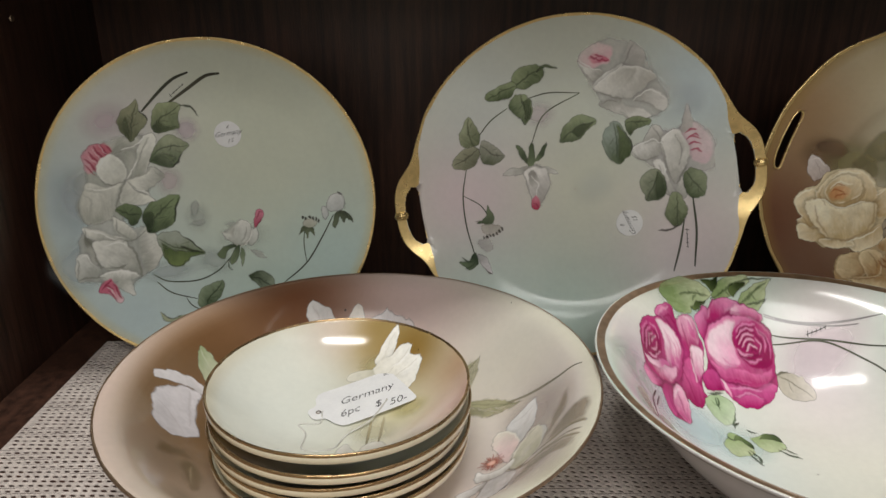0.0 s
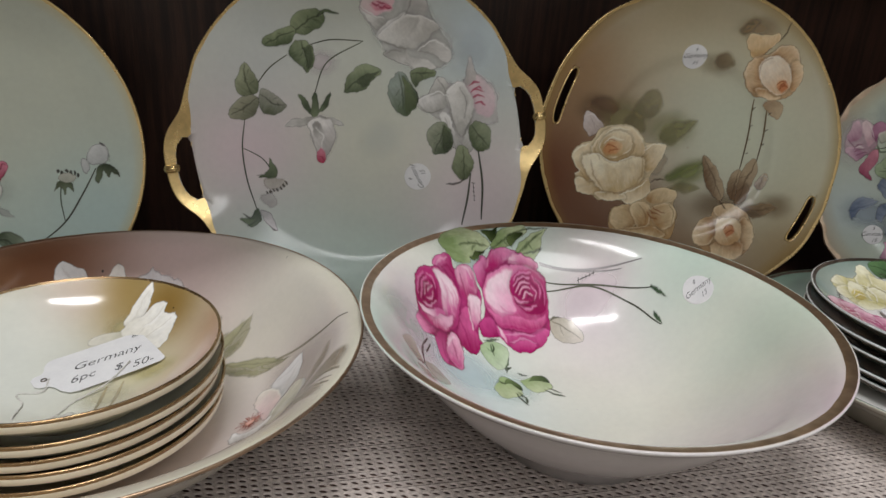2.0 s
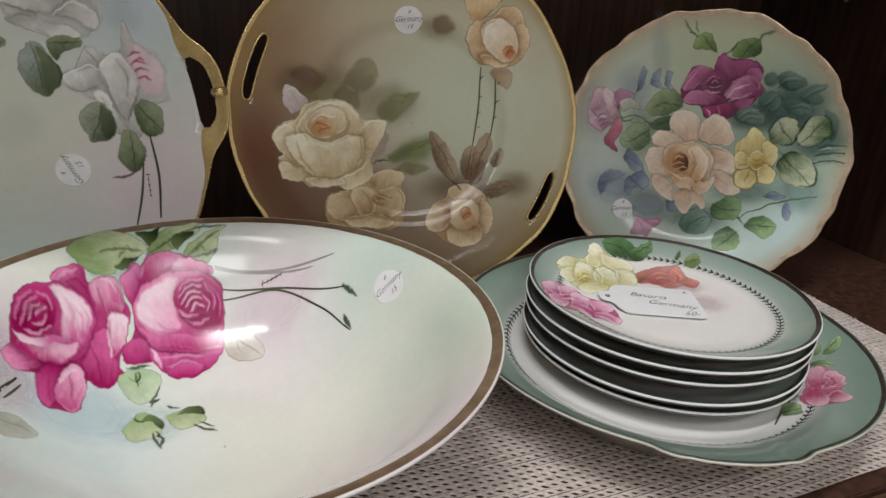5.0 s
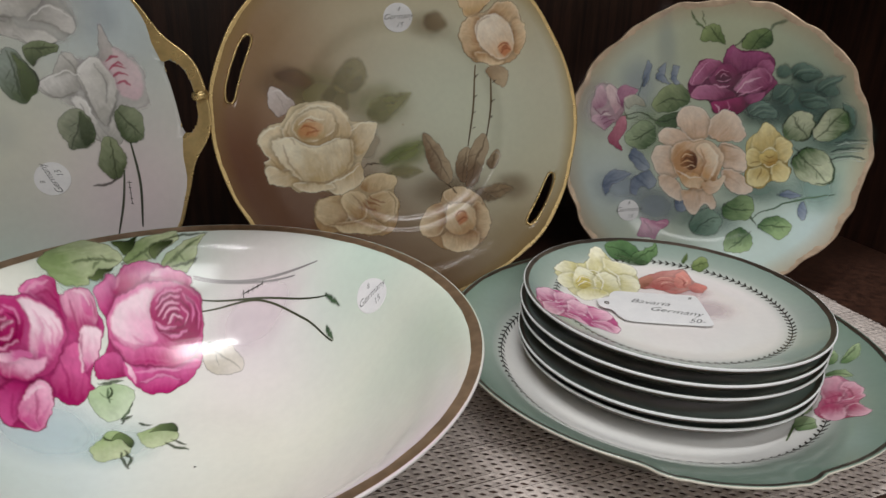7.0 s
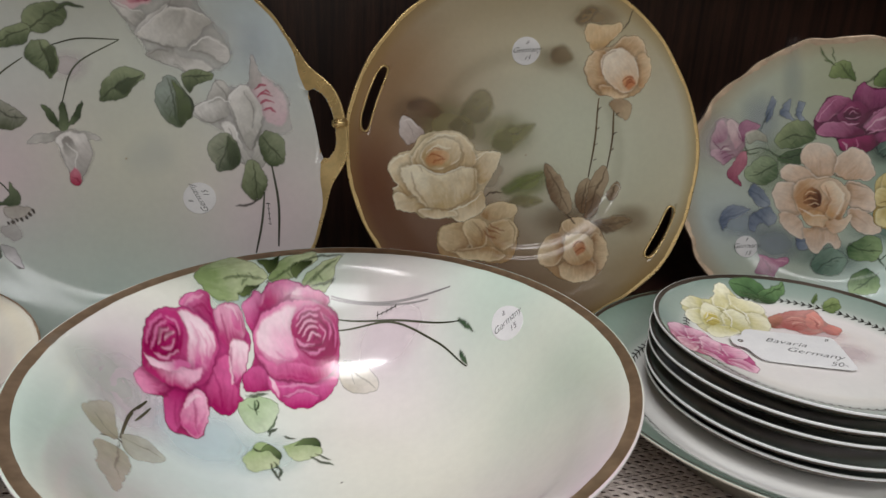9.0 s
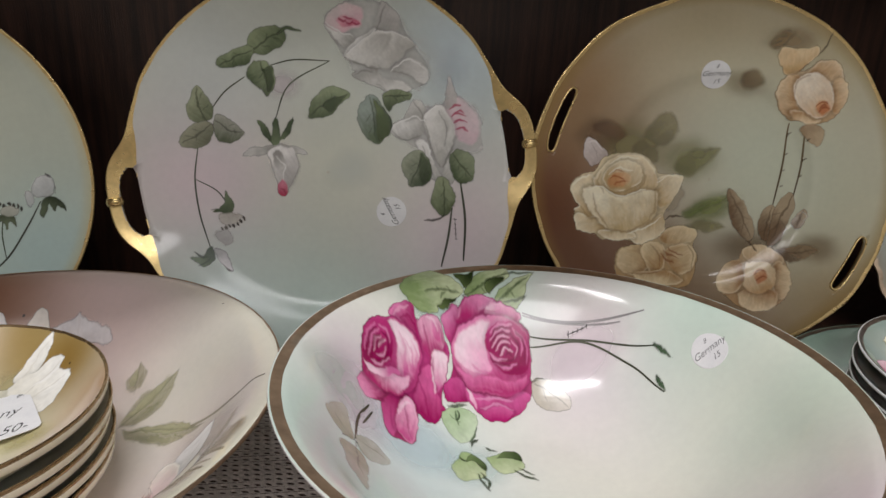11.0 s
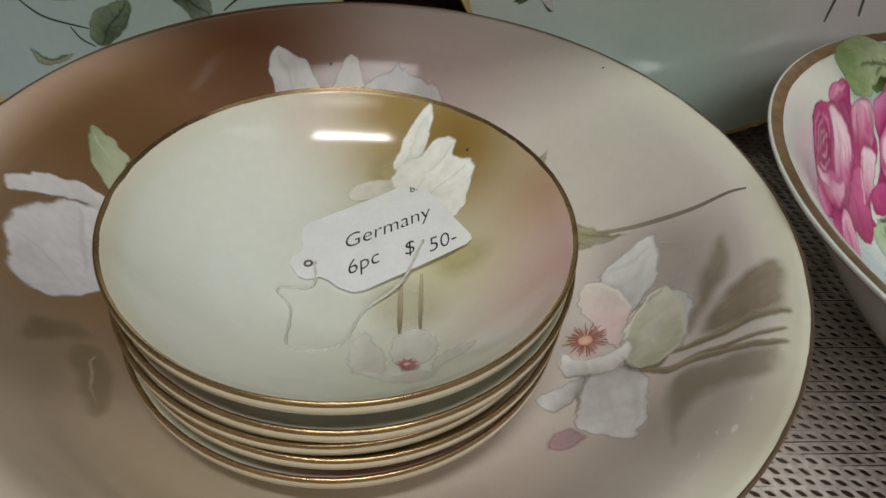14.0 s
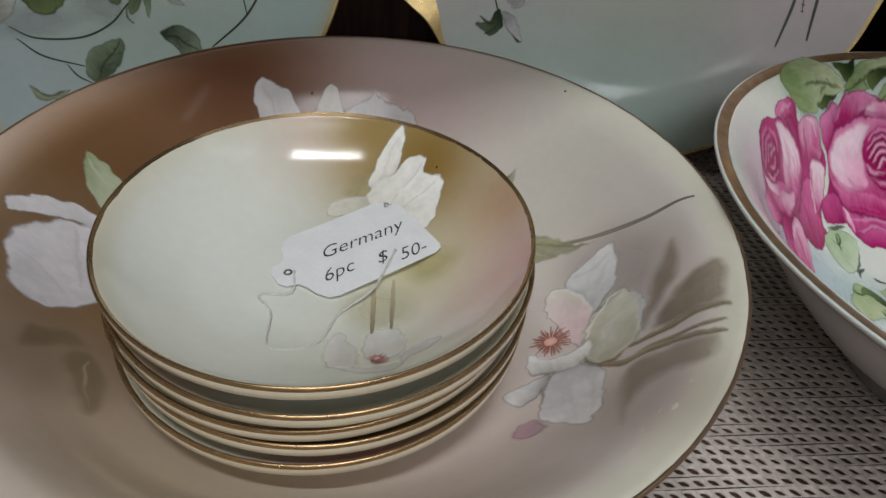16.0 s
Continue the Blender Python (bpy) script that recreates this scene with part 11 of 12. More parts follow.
bloom.stroke([(-101, 42.3), (-96.8, 38.7), (-92.3, 36.4)], .8, (206,210,184), 0.08, .7)
bloom.done()
bloom = Brush(b1, "painted_magnolia", 60)
bloom.shape([(-113.3, 9.1), (-110.2, 15.2), (-104.3, 20.5), (-98.4, 23.3), (-93.1, 22.6), (-93.5, 17.7), (-98.6, 16), (-103.7, 12), (-108.5, 7.7), (-112, 4.1)], (226,222,224), (228,224,226), ((-94.2, 20.2), (-108, 15.5)))
bloom.shape([(-109.5, -7.8), (-108.5, -0.4), (-105, 7.3), (-101.7, 13.2), (-97.1, 16.3), (-92.9, 17.4), (-92.7, 7.6), (-90.2, -2.2), (-86.2, -11.4), (-89, -17.7), (-92.4, -22.4), (-96, -24.8), (-101.1, -24.8), (-105.6, -20.2)], (218,214,218), (226,222,226), ((-88.5, -5.7), (-103.8, 2.3)), soft=1.2, shade=.15)
bloom.shape([(-106.2, -0.9), (-103.8, 6.9), (-100.2, 12.1), (-96.8, 13), (-96.1, 4.3), (-94.8, -6.1), (-96.4, -13.1), (-100.6, -13.4)], (230,226,230), (222,218,222), ((-103.8, 2.3), (-90.5, -12.5)), soft=5, alpha=.7)
bloom.stroke([(-98.6, 13.6), (-95.6, 5.2), (-91.5, -8.2)], 1.4, (196,190,192), 0.08, .5)
bloom.stroke([(-106.2, -8.4), (-99.6, -9.5), (-91.9, -16.2)], 1.2, (200,194,196), 0.08, .4)
bloom.done()
bloom = Brush(b1, "painted_magnolia", 60)
bloom.shape([(-47.2, 96.2), (-46, 100.3), (-43.1, 103.2), (-37.3, 103), (-31.4, 102.1), (-28.3, 99.2), (-24.8, 95.1), (-34.5, 91.6), (-42.2, 89.4), (-44.7, 92.9)], (224,218,216), (240,238,236), ((-36.2, 92.6), (-43.7, 100.9)))
bloom.stroke([(-42.6, 100.7), (-39.2, 97.9), (-37.1, 92.7)], 1.2, (204,196,192), 0.08, .5)
bloom.done()
bloom = Brush(b1, "painted_magnolia", 60)
bloom.shape([(-21.6, 95.9), (-18.4, 102), (-15.2, 106.3), (-12, 108.3), (-9, 105.5), (-6.8, 96.1), (-13.8, 94.6)], (226,216,206), (236,230,222), ((-13.8, 97), (-12, 107.4)))
bloom.done()
bloom = Brush(b1, "painted_magnolia", 60)
bloom.shape([(-9.6, 96), (-4.5, 102.2), (1.1, 104.1), (5.7, 105.3), (7.6, 106.5), (10, 104.7), (17.8, 102), (25.1, 99.4), (27.5, 92.8), (9.6, 94.5)], (224,216,216), (236,232,234), ((7.3, 96.5), (7.2, 105.4)), soft=1.2, alpha=.9)
bloom.stroke([(7.1, 105.6), (8.1, 102.4), (7.2, 97.9)], 1.2, (208,200,200), 0.08, .5)
bloom.stroke([(-2.2, 102.9), (0.2, 100.2), (1.1, 97.1)], 1.0, (208,200,200), 0.08, .5)
bloom.done()
stamens(b1, 71.8, -23.9, 7.6, (176,96,80), 44)
speck(b1, -21.4, 103.9, 0.7)
speck(b1, 90.8, 82.5, 0.5)
speck(b1, -14.7, 101.1, 0.4)
leaf(b1, 42.5, 42.2, 70.5, 65.1, 17, "olive", .5)
leaf(b1, 45.7, 40.8, 92.4, 14.9, 14, "olive", .55)
leaf(b1, 45.3, 63.1, 46.4, 78.8, 12, "olive", .4)
# painting in the small saucer
wash(sc, [(14.1, 41.5, 12, 9, 0, (196,186,140), .6), (35.8, 2.2, 14, 10, 30, (206,196,140), .5), (18.5, -18.1, 16, 14, 0, (214,208,176), .5)])
stem(sc, [(16.6, -8.7), (16.1, -29.5)], 1.4, (192,180,146))
stem(sc, [(23, -4.2), (21.9, -28.4)], 1.2, (196,184,152))
bloom = Brush(sc, "painted_magnolia", 60)
bloom.shape([(-1.7, 30.3), (0, 36.4), (6.7, 38.3), (14.5, 37.7), (15.9, 30.5), (6.8, 29.5)], (228,224,204), (240,236,222), ((14.1, 32.9), (-0.6, 34.3)), soft=1, alpha=.8)
bloom.shape([(12.8, 43.1), (15, 49), (18.7, 54.9), (23.4, 59.3), (26.5, 59.8), (27.9, 55.9), (26.5, 51.7), (23.7, 48.2), (19, 44.4), (16.3, 40.4)], (232,228,216), (248,246,240), ((16, 41.3), (26.2, 57.7)))
bloom.shape([(12.8, 38.6), (16, 42.9), (20.1, 45.6), (27.2, 49.2), (35.3, 48.1), (34.5, 44.1), (40.8, 39.7), (40.6, 33.4), (37.7, 27.4), (36.4, 22.7), (33.6, 20.4), (28, 22.3), (22.3, 27.7), (15.9, 31.7)], (230,226,214), (250,248,242), ((19.7, 34.9), (36.3, 44)), shade=.15)
bloom.stroke([(21.5, 34.7), (27.5, 41.2), (33.8, 47)], 1.0, (208,202,188), 0.08, .5)
bloom.stroke([(25.1, 30.8), (32.5, 36.2), (39, 38.6)], .9, (208,202,188), 0.08, .45)
bloom.stroke([(17.1, 43.1), (20.5, 50.4), (25.3, 57.2)], .9, (214,208,194), 0.08, .45)
bloom.stroke([(24.3, 38), (30.9, 43.1), (33.8, 44.4)], 1.2, (252,250,246), 0.08, .6)
bloom.done()
bloom = Brush(sc, "painted_magnolia", 60)
bloom.shape([(1.5, -39), (3.5, -31.4), (6.3, -27.8), (9.5, -33.9), (12.4, -40.6), (11.8, -48), (6.8, -48.9), (3.2, -45.9)], (226,221,210), (238,235,228), ((12.1, -44.3), (3.5, -32.5)), soft=1.2, alpha=.75)
bloom.shape([(13, -39.4), (14.8, -31.4), (19.7, -27), (25, -28.8), (26.6, -36.6), (24.2, -42.8), (20.3, -44.4), (14.9, -43.2)], (228,222,214), (240,237,230), ((19, -42.7), (19.7, -28.2)), soft=1.2, alpha=.75, shade=.1)
bloom.shape([(25.3, -42.3), (30.3, -38.9), (36.9, -37.9), (34.1, -42.3), (28.3, -46.3), (23.2, -50.3)], (222,215,206), (236,231,224), ((25.3, -47.7), (35.7, -38.9)), soft=1.2, alpha=.7)
bloom.shape([(3, -46.3), (12.1, -48.1), (20, -48.3), (25, -50.5), (20, -54.8), (12, -52.4)], (224,217,210), (236,230,224), ((20, -48.3), (12, -50.3)), soft=1, alpha=.6)
bloom.shape([(14.3, -43.2), (16, -41), (19.9, -41.8), (21.6, -44.2), (20.4, -46.8), (16.4, -46.9)], (196,140,144), (206,160,160), ((14.9, -42.3), (20.8, -45.9)), soft=2, alpha=.8)
bloom.done()
stamens(sc, 17.8, -44.4, 3.2, (176,96,90))
speck(sc, 39.1, 43.4, 0.45)
# painting on the top plate of the green-rimmed stack
wash(s2, [(23, -6.6, 22, 16, 0, (222,206,210), 0.6), (26.1, 15.1, 20, 12, 0, (226,196,198), 0.6)])
bloom = Brush(s2, "painted_leaf", 60)
bloom.shape([(6.1, 77.9), (17.4, 78.5), (25.6, 74), (28, 66.2), (20.6, 59), (14.1, 62.8), (5.1, 65.5)], (62,92,58), (104,138,92), ((16, 62.4), (16.5, 77)), soft=1.0, alpha=0.92)
bloom.stroke([(7.7, 76.9), (16.2, 70.7), (20.5, 61.3)], 1.1, (38,57,35), 0.15, 0.69, soft=0.8)
bloom.stroke([(12.6, 71.8), (11.6, 68.3), (10.7, 65.9)], 0.7, (38,57,35), 0.08, 0.46, soft=0.6)
bloom.stroke([(14.6, 69.5), (18, 69.8), (20.2, 70.1)], 0.7, (38,57,35), 0.08, 0.46, soft=0.6)
bloom.stroke([(16.6, 67.1), (15.9, 63.8), (15.3, 61.6)], 0.7, (38,57,35), 0.08, 0.46, soft=0.6)
bloom.done()
bloom = Brush(s2, "painted_leaf", 60)
bloom.shape([(19.5, 65), (28.8, 67.5), (40.1, 69), (37, 61.5), (25.8, 54.1), (17.8, 57.5)], (70,100,64), (118,150,102), ((24.4, 55.7), (30.1, 68.1)), soft=1.0, alpha=0.92)
bloom.stroke([(17.6, 60.9), (28.8, 63.4), (39.9, 67.3)], 1.1, (43,62,39), 0.15, 0.69, soft=0.8)
bloom.stroke([(25.9, 63.8), (27.9, 62.5), (29.1, 61.6)], 0.7, (43,62,39), 0.08, 0.46, soft=0.6)
bloom.stroke([(29.2, 64.8), (31.7, 67.3), (33.1, 68.8)], 0.7, (43,62,39), 0.08, 0.46, soft=0.6)
bloom.stroke([(32.8, 65.7), (34.8, 64.8), (36, 64.2)], 0.7, (43,62,39), 0.08, 0.46, soft=0.6)
bloom.done()
bloom = Brush(s2, "painted_leaf", 60)
bloom.shape([(50.8, 44.1), (58.5, 46.6), (61.8, 43.3), (57.7, 35.2), (51.2, 35), (48.5, 39)], (104,124,76), (150,166,112), ((51.9, 35.9), (58.4, 45.5)), soft=1.0, alpha=0.92)
bloom.stroke([(50, 42), (54.9, 40.7), (59.3, 39)], 1.1, (64,76,47), 0.15, 0.69, soft=0.8)
bloom.stroke([(53.4, 41.1), (53.6, 39.6), (53.6, 38.5)], 0.7, (64,76,47), 0.08, 0.46, soft=0.6)
bloom.stroke([(54.9, 40.7), (56.4, 41.4), (57.4, 41.9)], 0.7, (64,76,47), 0.08, 0.46, soft=0.6)
bloom.stroke([(56.3, 40.1), (56.7, 39), (56.9, 38.2)], 0.7, (64,76,47), 0.08, 0.46, soft=0.6)
bloom.done()
bloom = Brush(s2, "painted_leaf", 60)
bloom.shape([(46.9, 48.5), (52, 52.6), (54.3, 53.5), (52.6, 48.9), (47.7, 45.6)], (84,104,64), (120,140,92), ((47.1, 45.9), (53.8, 52.7)), soft=1.0, alpha=0.92)
bloom.stroke([(47.4, 46.4), (53.2, 51.9)], 1.1, (52,64,39), 0.15, 0.69, soft=0.8)
bloom.done()
bloom = Brush(s2, "painted_leaf", 60)
bloom.stroke([(21.9, 40.7), (35.9, 42.3), (48.1, 41.7)], 0.9, (96,84,56), 0.08, 0.8, soft=0.5)
bloom.stroke([(21.5, 37.4), (37.5, 38.9), (36.7, 17.7)], 0.8, (110,84,60), 0.08, 0.6, soft=0.5)
bloom.shape([(8, 70.2), (18, 65.3), (26.3, 58.6), (25.2, 53.2), (12.7, 57.5)], (50,72,46), (96,124,84), ((12.7, 57.5), (18.5, 66.2)), soft=2, alpha=0.7)
bloom.done()
bloom = Brush(s2, "painted_rose", 60)
bloom.shape([(6.8, 38.7), (21, 45.2), (35.7, 44.8), (43.6, 40.2), (41.2, 28.8), (44.1, 20.3), (37.1, 14.4), (29.1, 17.7), (17.9, 15.3), (11.2, 24.6), (1.3, 28.3)], (176,98,94), (212,156,148), ((4.5, 29.2), (39.9, 36.6)), soft=1)
bloom.shape([(11.4, 32.7), (26.1, 39.6), (33.4, 35.9), (27.8, 26), (15.4, 22.1), (8.7, 25.1)], (206,136,128), (166,82,80), ((25.2, 38.4), (17.2, 23.4)), soft=0.9, shade=0.2)
bloom.shape([(33, 37.4), (42.3, 39.6), (40.8, 30.4), (31.2, 22.1), (24.7, 23.4)], (190,108,102), (228,156,144), ((25.2, 24.9), (42.1, 37.2)), soft=0.8, shade=0.2)
bloom.shape([(31.2, 22.1), (40.6, 26.1), (44.7, 20.1), (35.2, 13.2), (29.3, 16)], (178,100,98), (220,138,128), ((30.3, 19), (41.9, 19.7)), soft=0.8, shade=0.2)
bloom.shape([(5, 37.4), (15.7, 43.7), (19.3, 39.6), (9.2, 29.9), (0.6, 28.4)], (140,80,62), (196,130,112), ((10.3, 31.3), (9.4, 39.9)), soft=1)
bloom.stroke([(16.1, 33.4), (24.3, 35.2), (26.6, 29.6)], 1, (130,40,44), 0.08, 0.7, soft=0.7)
bloom.stroke([(19.8, 36.9), (27.8, 38.4), (30.3, 33.1)], 0.9, (240,190,176), 0.08, 0.6, soft=0.7)
bloom.stroke([(13.7, 27.3), (21.1, 29.1), (23.8, 25.2)], 1, (130,40,44), 0.08, 0.7, soft=0.7)
bloom.stroke([(17.3, 30.7), (24.7, 32.5), (27.4, 28.6)], 0.9, (240,190,176), 0.08, 0.6, soft=0.7)
bloom.stroke([(35.7, 36.6), (35.1, 29.6), (29.8, 22.4)], 1, (130,40,44), 0.08, 0.7, soft=0.7)
bloom.stroke([(38.6, 39.2), (38, 32.1), (33.5, 25.7)], 0.9, (240,190,176), 0.08, 0.6, soft=0.7)
bloom.done()
bloom = Brush(s2, "painted_rose", 60)
bloom.shape([(-42.4, 57), (-31.2, 64.8), (-23.8, 63.7), (-14.6, 64.9), (-6.7, 74.5), (-1.9, 76.9), (2.4, 73.8), (4.5, 63.3), (12.7, 57.5), (12.8, 48.5), (3.8, 32.6), (-6.4, 23.5), (-20, 23.3), (-35.4, 23.5), (-43.9, 28.2), (-44.9, 39.2), (-45, 47)], (224,218,172), (232,226,170), ((-29.3, 26.8), (-6.7, 74.5)), soft=1)
bloom.shape([(-42.7, 56.5), (-31.2, 64.8), (-23.7, 63.2), (-26.3, 54.8), (-36.5, 51.7)], (208,200,136), (246,243,214), ((-27.8, 53.6), (-39.9, 58.5)), soft=0.7, rim=(252,250,232), shade=0.25)
bloom.shape([(-45.9, 46.9), (-34.2, 54.1), (-29.1, 50.3), (-37.8, 38.9), (-45.7, 37.9)], (208,200,136), (246,243,214), ((-32, 45.5), (-44.8, 45.9)), soft=0.7, rim=(252,250,232), shade=0.25)
bloom.shape([(-14.9, 63.8), (-6.7, 74.5), (-1.2, 77.3), (2.6, 73.3), (-2.3, 62), (-13.5, 52.5), (-18.5, 55.1)], (208,200,136), (246,243,214), ((-14.2, 54), (-2.3, 76.2)), soft=0.7, rim=(252,250,232), shade=0.25)
bloom.shape([(-1.5, 67.4), (4.5, 63.3), (12.7, 57.5), (12.8, 47.8), (2.5, 43), (-4.2, 50.1), (-6.4, 56.9)], (208,200,136), (246,243,214), ((-8.2, 47.9), (13, 54.1)), soft=0.7, rim=(252,250,232), shade=0.25)
bloom.shape([(-3.7, 46), (6.9, 45.6), (3.8, 32.6), (-8.1, 22.3), (-14.6, 25.3)], (208,200,136), (246,243,214), ((-11.1, 35.7), (0.3, 30.1)), soft=0.7, rim=(252,250,232), shade=0.25)
bloom.shape([(-24.4, 59.3), (-17.2, 57.3), (-16.9, 47.4), (-28, 34.4), (-38.1, 33.6), (-35.5, 45.2)], (208,200,136), (246,243,214), ((-27.5, 40), (-28, 54.7)), soft=0.7, rim=(252,250,232), shade=0.25)
bloom.shape([(-17.6, 48.8), (-7.2, 53.2), (-4.1, 44.3), (-13, 29.7), (-25.5, 24.4), (-26.6, 34.1)], (208,200,136), (246,243,214), ((-20.7, 39.3), (-3.7, 46)), soft=0.7, rim=(252,250,232), shade=0.25)
bloom.shape([(-41.3, 32.2), (-27.1, 35.8), (-21.5, 26.7), (-32.9, 21.5), (-41.8, 24.2)], (208,200,136), (246,243,214), ((-29, 33), (-35.4, 23.5)), soft=0.7, rim=(252,250,232), shade=0.25)
bloom.shape([(-34.4, 44.2), (-26.4, 50.5), (-21.6, 47.8), (-26.7, 38.7), (-34.8, 34.9)], (222,206,120), (180,164,84), ((-30.5, 48), (-30, 37.4)), soft=0.9)
bloom.stroke([(-36.2, 40.2), (-28, 46.8), (-24.1, 43.9)], 0.8, (140,126,52), 0.08, 0.65, soft=0.6)
bloom.stroke([(-33.7, 42.9), (-25.5, 49.4), (-21.7, 46.4)], 0.9, (253,251,238), 0.08, 0.8, soft=0.6)
bloom.stroke([(-37.1, 36.2), (-29.8, 41.4), (-26.7, 38.7)], 0.8, (140,126,52), 0.08, 0.65, soft=0.6)
bloom.stroke([(-34.6, 38.9), (-27.3, 44), (-24.3, 41.2)], 0.9, (253,251,238), 0.08, 0.8, soft=0.6)
bloom.stroke([(-16, 48.7), (-17.5, 40.4), (-25.8, 30.7)], 0.8, (140,126,52), 0.08, 0.65, soft=0.6)
bloom.stroke([(-13.5, 51.2), (-14.8, 43.1), (-23.2, 33.4)], 0.9, (253,251,238), 0.08, 0.8, soft=0.6)
bloom.stroke([(-6.3, 55.8), (-4.5, 46.1), (-11, 32.5)], 0.8, (140,126,52), 0.08, 0.65, soft=0.6)
bloom.stroke([(-4.2, 57.8), (-2, 48.4), (-8.3, 35.1)], 0.9, (253,251,238), 0.08, 0.8, soft=0.6)
bloom.stroke([(-19.4, 55.1), (-15.9, 51.4), (-15.3, 47.3)], 0.8, (140,126,52), 0.08, 0.65, soft=0.6)
bloom.stroke([(-17.2, 57.3), (-13.4, 53.9), (-12.8, 49.8)], 0.9, (253,251,238), 0.08, 0.8, soft=0.6)
bloom.done()
bloom = Brush(s2, "painted_rose", 60)
bloom.shape([(-71.1, 27), (-60.6, 32.9), (-51.3, 32), (-46.7, 26.8), (-44.6, 18.2), (-39.1, 12.5), (-36.8, 0.9), (-41, -13.8), (-46.4, -17.2), (-51.8, -11.9), (-57.5, -8.8), (-62, -3.6), (-71.8, -2.8), (-81.3, -2.8), (-79.7, 9.1)], (196,76,136), (226,130,176), ((-63.5, -1.5), (-53.6, 31.4)), soft=0.8)
bloom.shape([(-71.6, 26.1), (-59.5, 33.3), (-56.2, 27.2), (-65.6, 15.7), (-76.3, 10.8)], (186,62,126), (244,196,216), ((-64.7, 17.3), (-68.8, 27)), soft=0.7, rim=(250,216,230), shade=0.25)
bloom.shape([(-60, 27.3), (-49.8, 31.2), (-46.4, 25.5), (-56.2, 13.9), (-64.8, 12.3)], (186,62,126), (244,196,216), ((-63.9, 12.6), (-46.9, 29.5)), soft=0.7, rim=(250,216,230), shade=0.25)
bloom.shape([(-74.8, 12), (-63.7, 16.4), (-63.3, 7.7), (-74, -2.9), (-81.3, -2.8)], (186,62,126), (244,196,216), ((-60.9, 14.8), (-79.1, -0.6)), soft=0.7, rim=(250,216,230), shade=0.25)
bloom.shape([(-51.3, 22.7), (-45, 18.2), (-45.4, 10.9), (-56.3, 2.5), (-62.5, 5.4)], (186,62,126), (244,196,216), ((-61.7, 4.4), (-45.6, 16.2)), soft=0.7, rim=(250,216,230), shade=0.25)
bloom.shape([(-66.4, 4), (-58.1, 3.1), (-57.5, -8.8), (-62, -3.6)], (186,62,126), (244,196,216), ((-63.5, 5.1), (-57.9, -6.1)), soft=0.7, rim=(250,216,230), shade=0.25)
bloom.shape([(-45.2, 12.2), (-38.8, 9.7), (-37, -0.4), (-44.7, -4), (-49.6, 1.5)], (186,62,126), (244,196,216), ((-50.2, 2.8), (-37.3, 2.4)), soft=0.7, rim=(250,216,230), shade=0.25)
bloom.shape([(-53.2, -2.6), (-43.9, -2.9), (-41, -13.8), (-47.1, -17.2), (-52.5, -11.9)], (186,62,126), (244,196,216), ((-51.9, -3.9), (-43.6, -14.5)), soft=0.7, rim=(250,216,230), shade=0.25)
bloom.stroke([(-67.1, 22.1), (-61.8, 20.7), (-55.1, 22.7)], 1, (150,30,92), 0.08, 0.6, soft=0.7)
bloom.stroke([(-69.1, 18.7), (-63.7, 17.6), (-57, 19.7)], 0.8, (252,228,238), 0.08, 0.7, soft=0.6)
bloom.stroke([(-64.8, 13.5), (-56.1, 17.6), (-53.4, 14.6)], 1, (150,30,92), 0.08, 0.6, soft=0.7)
bloom.stroke([(-66.8, 10.3), (-58.1, 14.5), (-55.3, 11.7)], 0.8, (252,228,238), 0.08, 0.7, soft=0.6)
bloom.stroke([(-54.6, 10.6), (-51.1, 8), (-50, 4.1)], 1, (150,30,92), 0.08, 0.6, soft=0.7)
bloom.stroke([(-56.6, 7.5), (-52.9, 5.3), (-51.9, 1.4)], 0.8, (252,228,238), 0.08, 0.7, soft=0.6)
bloom.stroke([(-49.5, -2.5), (-46.7, -7.8), (-45.8, -14.5)], 1, (150,30,92), 0.08, 0.6, soft=0.7)
bloom.stroke([(-51.4, -5.2), (-48.7, -10.5), (-47.8, -17.2)], 0.8, (252,228,238), 0.08, 0.7, soft=0.6)
bloom.done()
# painting on the platter under the stack
bloom = Brush(pl, "painted_leaf", 60)
bloom.shape([(89.5, -42.6), (98.3, -38.3), (106.8, -38.9), (97.7, -46.2), (90.7, -47.3)], (104,134,88), (182,204,158), ((89.9, -43.6), (103.3, -40.5)), soft=1.0, alpha=0.92)
bloom.stroke([(90.5, -42.4), (104.1, -39.7)], 1.1, (64,83,54), 0.15, 0.69, soft=0.8)
bloom.done()
bloom = Brush(pl, "painted_leaf", 60)
bloom.shape([(88, -33.5), (95.5, -31.6), (93, -37.9), (87.4, -42.4), (85, -38.7)], (104,134,88), (182,204,158), ((85.7, -38), (94.2, -33.6)), soft=1.0, alpha=0.92)
bloom.stroke([(87, -36), (93.7, -34.9)], 1.1, (64,83,54), 0.15, 0.69, soft=0.8)
bloom.done()
bloom = Brush(pl, "painted_leaf", 60)
bloom.shape([(79, -42.2), (84.9, -46.9), (83.2, -57.4), (79.5, -53.1)], (104,134,88), (182,204,158), ((79.4, -43.3), (82.5, -55.9)), soft=1.0, alpha=0.92)
bloom.stroke([(79.2, -42.8), (82.7, -56.4)], 1.1, (64,83,54), 0.15, 0.69, soft=0.8)
bloom.done()
bloom = Brush(pl, "painted_leaf", 60)
bloom.shape([(36.9, -64), (45.8, -61.3), (47.6, -67.5), (41, -75.4), (36, -73.2), (32.6, -69.9)], (104,134,88), (182,204,158), ((33.7, -69), (46.4, -68.4)), soft=1.0, alpha=0.92)
